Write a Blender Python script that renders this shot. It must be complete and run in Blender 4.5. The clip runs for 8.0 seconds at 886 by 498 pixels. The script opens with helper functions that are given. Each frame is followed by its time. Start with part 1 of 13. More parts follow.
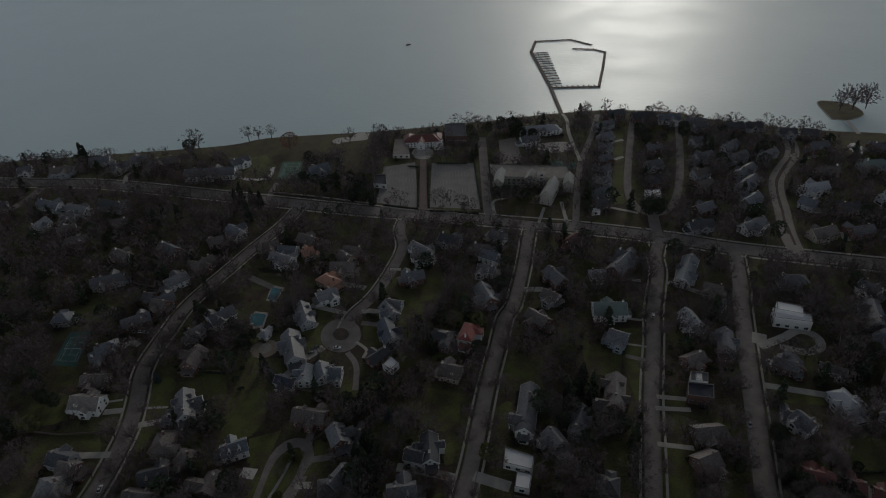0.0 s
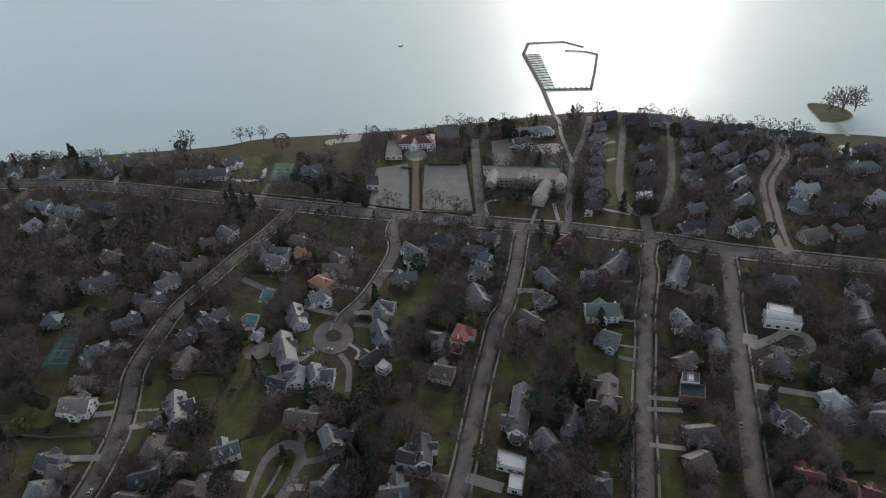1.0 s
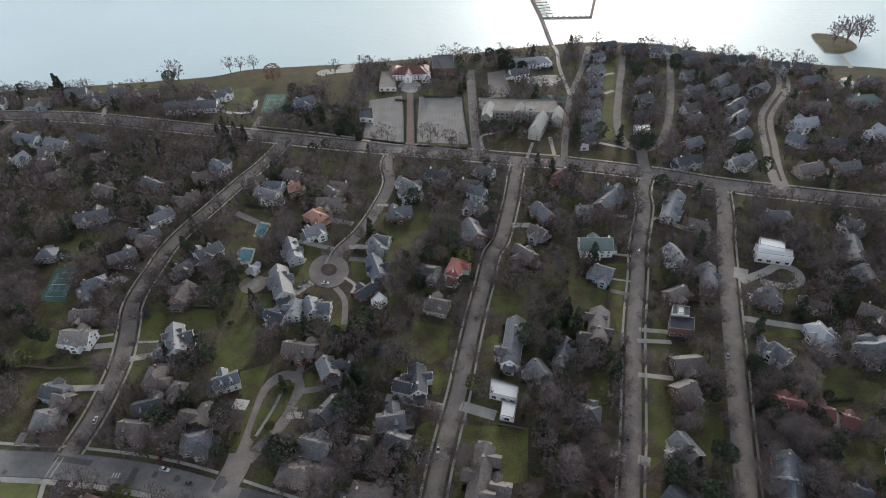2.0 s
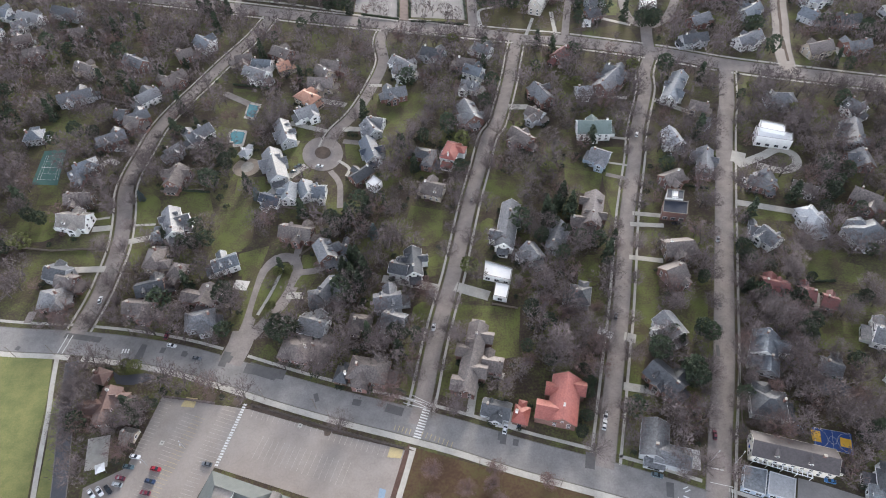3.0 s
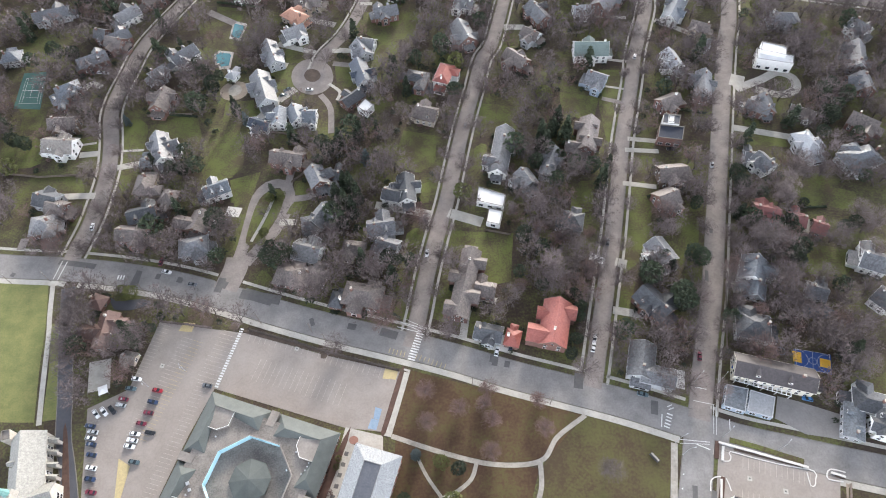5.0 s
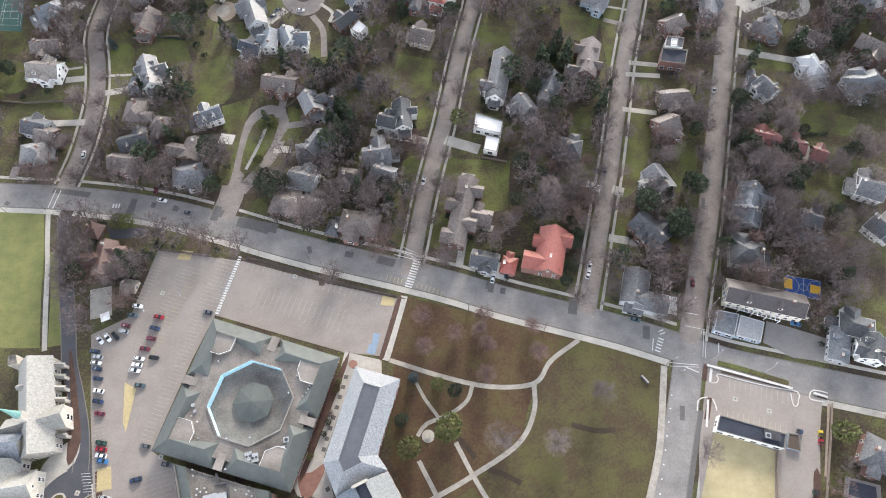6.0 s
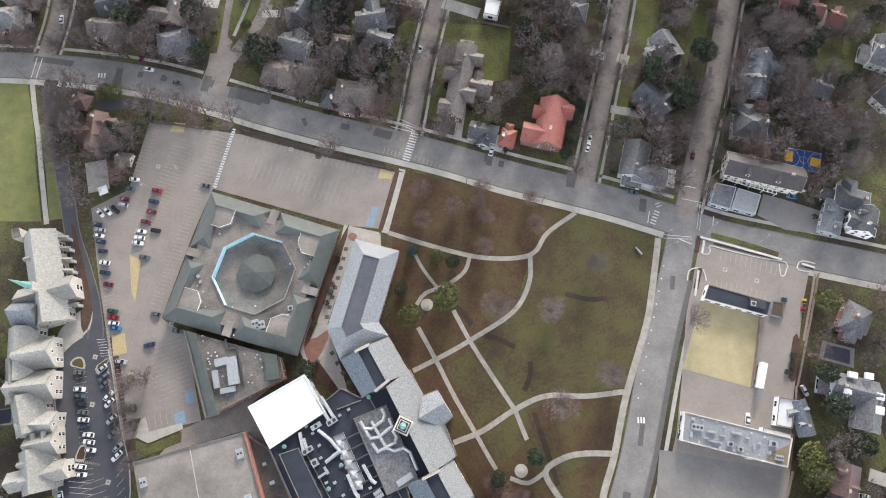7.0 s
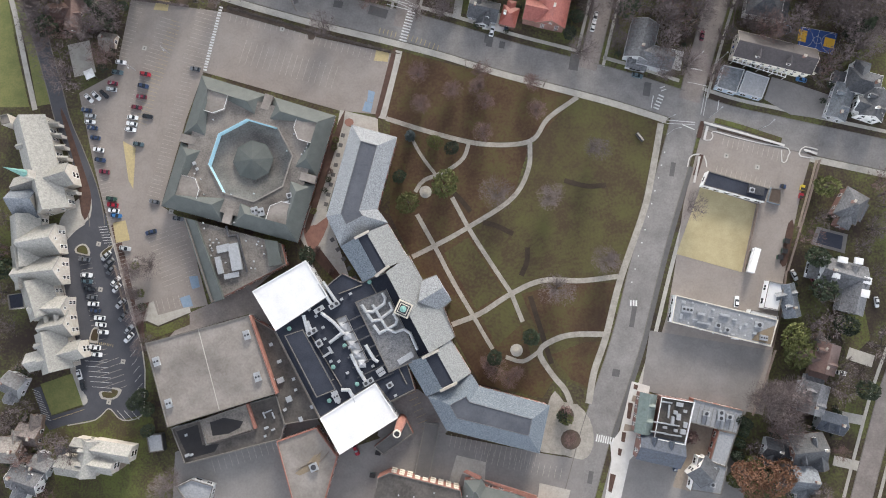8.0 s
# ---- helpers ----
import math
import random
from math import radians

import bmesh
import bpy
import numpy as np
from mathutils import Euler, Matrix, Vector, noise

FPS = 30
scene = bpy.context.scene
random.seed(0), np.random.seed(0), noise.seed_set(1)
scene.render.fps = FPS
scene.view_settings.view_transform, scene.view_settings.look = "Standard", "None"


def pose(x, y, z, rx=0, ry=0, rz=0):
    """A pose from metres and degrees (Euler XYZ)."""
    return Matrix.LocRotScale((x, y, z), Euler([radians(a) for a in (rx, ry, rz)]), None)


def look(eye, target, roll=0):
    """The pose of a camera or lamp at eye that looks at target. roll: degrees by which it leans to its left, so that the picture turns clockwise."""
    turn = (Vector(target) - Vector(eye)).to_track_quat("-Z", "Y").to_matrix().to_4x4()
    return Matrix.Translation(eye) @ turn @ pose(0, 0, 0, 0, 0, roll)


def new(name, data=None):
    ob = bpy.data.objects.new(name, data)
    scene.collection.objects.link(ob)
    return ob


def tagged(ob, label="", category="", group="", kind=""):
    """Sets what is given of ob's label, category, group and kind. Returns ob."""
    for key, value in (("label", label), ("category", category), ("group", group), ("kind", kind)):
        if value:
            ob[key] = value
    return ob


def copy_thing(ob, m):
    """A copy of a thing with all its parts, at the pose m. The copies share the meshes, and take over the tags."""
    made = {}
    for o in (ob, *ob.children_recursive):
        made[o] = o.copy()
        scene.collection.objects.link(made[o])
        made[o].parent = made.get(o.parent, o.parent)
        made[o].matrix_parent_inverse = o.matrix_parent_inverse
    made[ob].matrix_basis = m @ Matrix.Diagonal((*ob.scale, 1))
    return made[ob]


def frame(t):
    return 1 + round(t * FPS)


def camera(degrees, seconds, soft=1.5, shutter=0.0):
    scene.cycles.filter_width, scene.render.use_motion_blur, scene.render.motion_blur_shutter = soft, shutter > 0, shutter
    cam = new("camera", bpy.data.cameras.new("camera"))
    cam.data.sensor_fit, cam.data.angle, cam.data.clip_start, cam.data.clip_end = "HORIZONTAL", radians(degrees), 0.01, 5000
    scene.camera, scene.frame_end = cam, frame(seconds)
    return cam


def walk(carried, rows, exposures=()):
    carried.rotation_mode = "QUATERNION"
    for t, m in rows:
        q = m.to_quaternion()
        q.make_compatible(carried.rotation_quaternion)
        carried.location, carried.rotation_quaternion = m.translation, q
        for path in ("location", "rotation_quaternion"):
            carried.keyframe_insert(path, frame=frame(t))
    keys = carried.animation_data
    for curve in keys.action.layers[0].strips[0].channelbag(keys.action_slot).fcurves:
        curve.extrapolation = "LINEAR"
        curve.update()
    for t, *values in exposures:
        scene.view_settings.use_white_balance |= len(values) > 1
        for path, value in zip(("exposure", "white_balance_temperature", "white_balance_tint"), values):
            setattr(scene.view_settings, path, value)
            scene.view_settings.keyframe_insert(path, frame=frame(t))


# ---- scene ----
EXPO = [(0.0, -2.27, 6150, 8), (0.5, -1.08, 6150, 8), (1.0, -0.69, 6120, 8), (1.5, -0.53, 6120, 8), (2.2, 0.16, 6150, 10), (3.0, 0.97, 6170, 12), (3.5, 1.15, 6220, 12), (5.5, 1.21, 6320, 11), (7.0, 0.85, 6380, 11), (8.0, 0.63, 6400, 11)]
# ---------------------------------------------------------------- the camera: it hovers and tilts down
cam = camera(70.85, 8.0, soft=1.05)
EYE = (0.0, 0.0, 260)
TURNS = [            # seconds, yaw, pitch, roll
    (0, 0.000, -33.741, -3.000),
    (0.5, -0.440, -33.697, -2.735),
    (1, -0.814, -33.649, -2.562),
    (1.2, -0.920, -33.840, -2.470),
    (1.5, -1.057, -35.485, -2.343),
    (1.7, -1.080, -37.033, -2.330),
    (2.8, -1.100, -48.176, -2.280),
    (3, -1.098, -50.372, -2.250),
    (3.4, -0.990, -54.417, -2.360),
    (3.5, -0.971, -55.428, -2.390),
    (3.6, -1.030, -55.428, -2.340),
    (4, -1.275, -55.347, -2.157),
    (4.2, -1.360, -55.347, -2.080),
    (5.3, -1.883, -58.828, -1.696),
    (5.5, -1.939, -60.192, -1.661),
    (6, -1.979, -63.774, -1.661),
    (6.5, -1.781, -69.579, -1.859),
    (7, -1.352, -75.396, -2.309),
    (7.5, -0.183, -81.184, -3.494),
    (8, 2.693, -85.740, -6.413),
]
walk(cam, [(t, pose(*EYE, 90 + p, 0, w) @ pose(0, 0, 0, 0, 0, r)) for t, w, p, r in TURNS],
     exposures=EXPO)

from mathutils.geometry import tessellate_polygon

# ---------------------------------------------------------------- sky and sun
SUN_AZ, SUN_EL = 16.5, 19.0          # degrees clockwise from +y, and above the horizon
world = bpy.data.worlds.new("hazy_sky")
scene.world = world
world.use_nodes = True
wn, wl = world.node_tree.nodes, world.node_tree.links
wn.clear()
sky = wn.new("ShaderNodeTexSky")
sky.sky_type = "NISHITA"
sky.sun_disc = False
sky.sun_elevation, sky.sun_rotation = radians(SUN_EL), radians(SUN_AZ)
sky.air_density, sky.dust_density, sky.ozone_density = 1.0, 4.0, 1.0
flat = wn.new("ShaderNodeRGB")
flat.outputs[0].default_value = (7.5, 7.8, 8.4, 1)
# haze: the veil is brighter towards the horizon
tc, sp, hz = wn.new("ShaderNodeTexCoord"), wn.new("ShaderNodeSeparateXYZ"), wn.new("ShaderNodeMapRange")
hz.interpolation_type = "SMOOTHSTEP"
hz.inputs[1].default_value, hz.inputs[2].default_value, hz.inputs[3].default_value, hz.inputs[4].default_value = 0.0, 0.58, 10.4, 0.62
wl.new(tc.outputs["Generated"], sp.inputs[0])
wl.new(sp.outputs[2], hz.inputs[0])
veil = wn.new("ShaderNodeVectorMath")
veil.operation = "SCALE"
wl.new(flat.outputs[0], veil.inputs[0])
wl.new(hz.outputs[0], veil.inputs["Scale"])
cloud = wn.new("ShaderNodeMix")
cloud.data_type = "RGBA"
cloud.inputs[0].default_value = 0.45
wl.new(sky.outputs[0], cloud.inputs[6])
wl.new(veil.outputs[0], cloud.inputs[7])
bgn = wn.new("ShaderNodeBackground")
bgn.inputs[1].default_value = 0.1
wl.new(cloud.outputs[2], bgn.inputs[0])
won = wn.new("ShaderNodeOutputWorld")
wl.new(bgn.outputs[0], won.inputs[0])
sun = new("sun", bpy.data.lights.new("sun", "SUN"))
sun.data.energy, sun.data.angle, sun.data.color = 2.4, radians(12), (1.0, 0.935, 0.83)
SUN_DIR = Vector((math.sin(radians(SUN_AZ)) * math.cos(radians(SUN_EL)), math.cos(radians(SUN_AZ)) * math.cos(radians(SUN_EL)), math.sin(radians(SUN_EL))))
sun.matrix_world = look(SUN_DIR * 900, (0, 0, 0))

# ---------------------------------------------------------------- materials
def material(name, c1, c2, scale=0.5, rough=0.85, fine=6.0, bump=0.3, metal=0.0, c3=None, spots=0.0, vary=0.0, dist=0.05, cracks=0.0):
    """Two tones mixed by a coarse and a fine noise at world size, optional dark spots and a shift from thing to thing."""
    m = bpy.data.materials.new(name)
    m.use_nodes = True
    n, l = m.node_tree.nodes, m.node_tree.links
    b = n["Principled BSDF"]
    b.inputs["Roughness"].default_value, b.inputs["Metallic"].default_value = rough, metal
    geo = n.new("ShaderNodeNewGeometry")
    big, small = n.new("ShaderNodeTexNoise"), n.new("ShaderNodeTexNoise")
    big.inputs["Scale"].default_value, big.inputs["Detail"].default_value, big.inputs["Roughness"].default_value = scale, 9, 0.7
    small.inputs["Scale"].default_value, small.inputs["Detail"].default_value = fine, 3
    l.new(geo.outputs["Position"], big.inputs["Vector"])
    l.new(geo.outputs["Position"], small.inputs["Vector"])
    add = n.new("ShaderNodeMath")
    add.operation = "MULTIPLY_ADD"
    add.inputs[1].default_value = 0.45
    l.new(small.outputs[0], add.inputs[0])
    l.new(big.outputs[0], add.inputs[2])
    ramp = n.new("ShaderNodeValToRGB")
    ramp.color_ramp.elements[0].position, ramp.color_ramp.elements[1].position = 0.55, 0.92
    ramp.color_ramp.elements[0].color, ramp.color_ramp.elements[1].color = (*c1, 1), (*c2, 1)
    if c3:
        ramp.color_ramp.elements[0].position, ramp.color_ramp.elements[1].position = 0.61, 0.85
        e = ramp.color_ramp.elements.new(0.73)
        e.color = (*c3, 1)
    l.new(add.outputs[0], ramp.inputs[0])
    out = ramp.outputs[0]
    if spots:
        st = n.new("ShaderNodeTexNoise")
        st.inputs["Scale"].default_value, st.inputs["Detail"].default_value = scale * 0.37, 6
        l.new(geo.outputs["Position"], st.inputs["Vector"])
        sr = n.new("ShaderNodeMapRange")
        sr.inputs[1].default_value, sr.inputs[2].default_value = 0.55, 0.72
        sr.inputs[3].default_value, sr.inputs[4].default_value = 1.0, 1.0 - spots
        l.new(st.outputs[0], sr.inputs[0])
        mul = n.new("ShaderNodeMix")
        mul.data_type, mul.blend_type = "RGBA", "MULTIPLY"
        mul.inputs[0].default_value = 1.0
        l.new(out, mul.inputs[6])
        l.new(sr.outputs[0], mul.inputs[7])
        out = mul.outputs[2]
    if cracks:
        wob = n.new("ShaderNodeTexNoise")
        wob.inputs["Scale"].default_value, wob.inputs["Detail"].default_value = 0.25, 4
        l.new(geo.outputs["Position"], wob.inputs["Vector"])
        off = n.new("ShaderNodeVectorMath")
        off.operation = "MULTIPLY_ADD"
        off.inputs[1].default_value = (5, 5, 0)
        l.new(wob.outputs["Color"], off.inputs[0])
        l.new(geo.outputs["Position"], off.inputs[2])
        vo = n.new("ShaderNodeTexVoronoi")
        vo.feature = "DISTANCE_TO_EDGE"
        vo.inputs["Scale"].default_value = 0.085
        l.new(off.outputs[0], vo.inputs["Vector"])
        cm = n.new("ShaderNodeMapRange")
        cm.inputs[1].default_value, cm.inputs[2].default_value, cm.inputs[3].default_value, cm.inputs[4].default_value = 0.0, 0.014, 1 - cracks, 1.0
        l.new(vo.outputs[0], cm.inputs[0])
        mc = n.new("ShaderNodeMix")
        mc.data_type, mc.blend_type = "RGBA", "MULTIPLY"
        mc.inputs[0].default_value = 1.0
        l.new(out, mc.inputs[6])
        l.new(cm.outputs[0], mc.inputs[7])
        out = mc.outputs[2]
    if vary:
        oi = n.new("ShaderNodeObjectInfo")
        hs = n.new("ShaderNodeHueSaturation")
        vr = n.new("ShaderNodeMapRange")
        vr.inputs[3].default_value, vr.inputs[4].default_value = 1 - vary, 1 + vary
        l.new(oi.outputs["Random"], vr.inputs[0])
        l.new(vr.outputs[0], hs.inputs["Value"])
        l.new(out, hs.inputs["Color"])
        out = hs.outputs[0]
    l.new(out, b.inputs["Base Color"])
    if bump:
        bp = n.new("ShaderNodeBump")
        bp.inputs["Strength"].default_value, bp.inputs["Distance"].default_value = bump, dist
        l.new(small.outputs[0], bp.inputs["Height"])
        l.new(bp.outputs[0], b.inputs["Normal"])
    return m


def glass_pane(name):
    m = bpy.data.materials.new(name)
    m.use_nodes = True
    b = m.node_tree.nodes["Principled BSDF"]
    b.inputs["Base Color"].default_value = (0.02, 0.025, 0.03, 1)
    b.inputs["Roughness"].default_value = 0.08
    return m


M = {}
M["ground"] = material("grass_and_leaf_litter", (0.042, 0.028, 0.022), (0.098, 0.110, 0.032), 0.045, 0.95, 1.0, 0.5, c3=(0.066, 0.055, 0.027), spots=0.35, dist=0.2)
M["lawn"] = material("mown_lawn", (0.066, 0.050, 0.026), (0.104, 0.120, 0.030), 0.075, 0.95, 1.2, 0.4, c3=(0.086, 0.092, 0.027), spots=0.3, dist=0.1)
M["field"] = material("playing_field_turf", (0.105, 0.125, 0.040), (0.19, 0.185, 0.065), 0.14, 0.95, 1.5, 0.3, spots=0.1)
M["quad"] = material("winter_lawn", (0.057, 0.029, 0.016), (0.079, 0.064, 0.022), 0.06, 0.95, 0.9, 0.4, c3=(0.074, 0.045, 0.021), spots=0.35, dist=0.1)
M["quad_green"] = material("pale_winter_lawn", (0.055, 0.037, 0.019), (0.079, 0.076, 0.024), 0.055, 0.95, 0.9, 0.4, c3=(0.069, 0.057, 0.022), spots=0.3, dist=0.1)
M["soil"] = material("bare_soil_and_mulch", (0.055, 0.040, 0.032), (0.115, 0.085, 0.065), 0.2, 0.95, 3.0, 0.5)
M["red_mulch"] = material("red_bark_mulch", (0.06, 0.034, 0.026), (0.105, 0.06, 0.045), 0.4, 0.95, 5.0, 0.5)
M["asphalt"] = material("grey_street_asphalt", (0.180, 0.171, 0.165), (0.272, 0.260, 0.251), 0.12, 0.9, 1.3, 0.15, spots=0.16, cracks=0.08)
M["asphalt_old"] = material("weathered_side_street", (0.190, 0.168, 0.156), (0.285, 0.254, 0.238), 0.15, 0.9, 1.3, 0.15, spots=0.16, cracks=0.08)
for key in ("asphalt", "asphalt_old"):
    M[key].node_tree.nodes["Principled BSDF"].inputs["Specular IOR Level"].default_value = 0.15
M["asphalt_dark"] = material("fresh_dark_asphalt", (0.052, 0.054, 0.066), (0.078, 0.08, 0.092), 0.1, 0.85, 3.0, 0.15)
M["lot"] = material("sun_bleached_parking_asphalt", (0.235, 0.205, 0.185), (0.30, 0.265, 0.24), 0.09, 0.9, 1.2, 0.15, spots=0.14, cracks=0.08)
M["walk_beige"] = material("beige_concrete_walk", (0.25, 0.23, 0.20), (0.40, 0.37, 0.325), 0.3, 0.9, 1.5, 0.1, spots=0.2)
M["lot_grey"] = material("grey_yard_asphalt", (0.195, 0.183, 0.175), (0.255, 0.24, 0.23), 0.09, 0.9, 1.2, 0.15, spots=0.14, cracks=0.08)
M["patch"] = material("tar_repair_patch", (0.09, 0.088, 0.088), (0.13, 0.125, 0.12), 0.4, 0.9, 4.0, 0.1)
M["concrete"] = material("pale_concrete", (0.34, 0.32, 0.285), (0.46, 0.435, 0.39), 0.3, 0.85, 1.5, 0.15, spots=0.2)
M["kerbstone"] = material("grey_kerb_concrete", (0.125, 0.115, 0.103), (0.185, 0.172, 0.155), 0.5, 0.85, 4.0, 0.1)
M["bright_concrete"] = material("new_white_concrete", (0.50, 0.48, 0.45), (0.62, 0.60, 0.57), 0.3, 0.85, 4.0, 0.1)
M["sand"] = material("dormant_yellow_turf", (0.35, 0.295, 0.165), (0.45, 0.385, 0.23), 0.15, 0.95, 2.0, 0.3, spots=0.1)
M["paint_white"] = material("worn_white_road_paint", (0.50, 0.50, 0.48), (0.74, 0.74, 0.72), 1.0, 0.8, 8.0, 0.0)
M["paint_faded"] = material("faded_bay_paint", (0.34, 0.31, 0.27), (0.47, 0.44, 0.39), 0.6, 0.85, 5.0, 0.0)
M["deep_brown"] = material("mottled_deep_brown", (0.026, 0.018, 0.012), (0.05, 0.034, 0.022), 0.3, 0.95, 3.0, 0.4)
M["paint_yellow"] = material("worn_yellow_road_paint", (0.36, 0.295, 0.165), (0.50, 0.40, 0.20), 1.0, 0.8, 8.0, 0.0)
M["paint_blue"] = material("faded_blue_paint", (0.17, 0.25, 0.34), (0.25, 0.32, 0.41), 1.0, 0.8, 6.0, 0.0)
M["brick_path"] = material("red_brick_paving", (0.20, 0.10, 0.08), (0.30, 0.16, 0.12), 0.5, 0.9, 6.0, 0.2)
M["brick_dull"] = material("weathered_brick_promenade", (0.13, 0.095, 0.084), (0.20, 0.150, 0.132), 0.4, 0.9, 2.0, 0.2, spots=0.2)
M["court_green"] = material("green_court_coating", (0.04, 0.10, 0.07), (0.06, 0.13, 0.09), 0.3, 0.8, 5.0, 0.05)
M["court_blue"] = material("blue_court_tiles", (0.02, 0.06, 0.22), (0.03, 0.085, 0.28), 0.5, 0.7, 6.0, 0.05)
M["court_yellow"] = material("yellow_court_tiles", (0.68, 0.38, 0.03), (0.76, 0.45, 0.05), 0.5, 0.7, 6.0, 0.05)
M["court_teal"] = material("teal_court_coating", (0.035, 0.095, 0.085), (0.055, 0.13, 0.115), 0.3, 0.8, 5.0, 0.05)
M["pool_water"] = material("pool_cover_teal", (0.05, 0.17, 0.20), (0.08, 0.23, 0.26), 0.4, 0.25, 3.0, 0.1)
M["pool_dark"] = material("dark_pool_cover", (0.02, 0.025, 0.045), (0.035, 0.04, 0.06), 0.4, 0.5, 3.0, 0.1)
# roofs
ROOFS = {
    "slate": ((0.105, 0.108, 0.118), (0.20, 0.203, 0.215)),
    "bluegrey": ((0.125, 0.142, 0.165), (0.205, 0.228, 0.255)),
    "dark": ((0.045, 0.048, 0.056), (0.095, 0.10, 0.11)),
    "grey": ((0.17, 0.17, 0.175), (0.27, 0.27, 0.275)),
    "brown": ((0.12, 0.10, 0.092), (0.22, 0.185, 0.17)),
    "tan": ((0.24, 0.21, 0.185), (0.36, 0.325, 0.29)),
    "red": ((0.21, 0.055, 0.042), (0.31, 0.10, 0.078)),
    "maroon": ((0.135, 0.05, 0.046), (0.21, 0.08, 0.072)),
    "umber": ((0.105, 0.062, 0.052), (0.155, 0.098, 0.084)),
    "cocoa": ((0.045, 0.038, 0.039), (0.078, 0.066, 0.066)),
    "orange": ((0.30, 0.15, 0.10), (0.42, 0.23, 0.16)),
    "green": ((0.095, 0.125, 0.115), (0.155, 0.195, 0.18)),
    "white": ((0.66, 0.66, 0.66), (0.74, 0.74, 0.74)),
    "navy": ((0.03, 0.042, 0.066), (0.055, 0.07, 0.10)),
    "pale": ((0.24, 0.25, 0.265), (0.38, 0.39, 0.405)),
    "stone": ((0.172, 0.168, 0.154), (0.325, 0.315, 0.285)),
}
for key, (a, b_) in ROOFS.items():
    if key not in ("white", "red", "stone", "pale", "maroon", "umber", "cocoa", "orange", "green"):
        a, b_ = tuple(v * 0.5 for v in a), tuple(v * 0.92 for v in b_)
    M["roof_" + key] = material("roof_shingles_" + key, a, b_, 1.1 if key != "white" else 0.3, 0.55 if key != "white" else 0.6, 2.4, 0.35 if key != "white" else 0.05, spots=0.25 if key not in ("white", "pale", "stone") else 0.06, vary=0.18 if key not in ("white", "red") else 0.05)
WALLS = {
    "white": ((0.66, 0.66, 0.64), (0.76, 0.76, 0.74)),
    "cream": ((0.56, 0.52, 0.44), (0.66, 0.62, 0.53)),
    "grey": ((0.30, 0.31, 0.32), (0.40, 0.41, 0.42)),
    "blue": ((0.22, 0.27, 0.33), (0.30, 0.36, 0.42)),
    "tan": ((0.34, 0.29, 0.23), (0.43, 0.375, 0.30)),
    "brick": ((0.14, 0.075, 0.062), (0.21, 0.12, 0.10)),
    "brown": ((0.12, 0.085, 0.065), (0.18, 0.13, 0.10)),
    "stone": ((0.33, 0.30, 0.26), (0.47, 0.44, 0.385)),
    "redbrick": ((0.20, 0.085, 0.065), (0.29, 0.14, 0.105)),
}
for key, (a, b_) in WALLS.items():
    M["wall_" + key] = material("wall_" + key, a, b_, 0.8, 0.85, 9.0, 0.2, spots=0.12, vary=0.08)
M["flatroof"] = material("gravel_flat_roof", (0.19, 0.168, 0.15), (0.28, 0.255, 0.232), 0.12, 0.9, 1.1, 0.3, spots=0.35, cracks=0.12)
M["flatroof_dark"] = material("dark_membrane_roof", (0.016, 0.020, 0.033), (0.034, 0.040, 0.058), 0.12, 0.9, 2.0, 0.1, spots=0.2)
M["flatroof_brown"] = material("soot_stained_flat_roof", (0.05, 0.044, 0.04), (0.125, 0.112, 0.10), 0.10, 0.85, 1.2, 0.2, spots=0.5)
M["flatroof_mid"] = material("worn_grey_roofing_felt", (0.085, 0.08, 0.078), (0.12, 0.114, 0.11), 0.2, 0.85, 2.0, 0.1, spots=0.2)
M["puddle"] = material("standing_rain_water", (0.012, 0.011, 0.012), (0.022, 0.02, 0.02), 0.3, 0.3, 2.0, 0.0)
M["rust"] = material("rust_wash_on_roofing", (0.19, 0.145, 0.095), (0.25, 0.205, 0.15), 0.4, 0.9, 3.0, 0.1)
M["tan_paving"] = material("tan_paving_blocks", (0.23, 0.185, 0.145), (0.32, 0.265, 0.215), 0.5, 0.9, 4.0, 0.1)
M["slate_grey"] = material("mottled_grey_slates", (0.13, 0.14, 0.152), (0.31, 0.322, 0.332), 2.2, 0.75, 2.2, 0.3, spots=0.05)
M["slate_pale"] = material("mottled_pale_slates", (0.15, 0.158, 0.16), (0.28, 0.288, 0.284), 2.2, 0.8, 2.2, 0.3, spots=0.05)
M["slate_blue"] = material("mottled_blue_grey_slates", (0.065, 0.082, 0.10), (0.18, 0.208, 0.235), 2.2, 0.8, 2.2, 0.3, spots=0.05)
M["flatroof_slate"] = material("blue_grey_roof_membrane", (0.06, 0.066, 0.082), (0.095, 0.102, 0.12), 0.2, 0.85, 1.5, 0.1, spots=0.15)
M["flatroof_stain"] = material("stained_flat_roof", (0.10, 0.09, 0.082), (0.26, 0.235, 0.21), 0.10, 0.85, 1.5, 0.2, spots=0.4)
M["greenroof"] = material("grey_green_metal_roof", (0.062, 0.071, 0.067), (0.090, 0.100, 0.094), 0.3, 0.7, 4.0, 0.1, spots=0.1)
M["skyblue"] = material("pale_blue_glazed_band", (0.35, 0.58, 0.68), (0.46, 0.68, 0.76), 0.5, 0.35, 3.0, 0.0)
M["trim"] = material("white_trim_paint", (0.70, 0.70, 0.69), (0.80, 0.80, 0.79), 1.5, 0.6, 9.0, 0.0)
M["metal"] = material("galvanised_metal", (0.38, 0.39, 0.40), (0.55, 0.56, 0.57), 1.2, 0.45, 6.0, 0.05, metal=0.6)
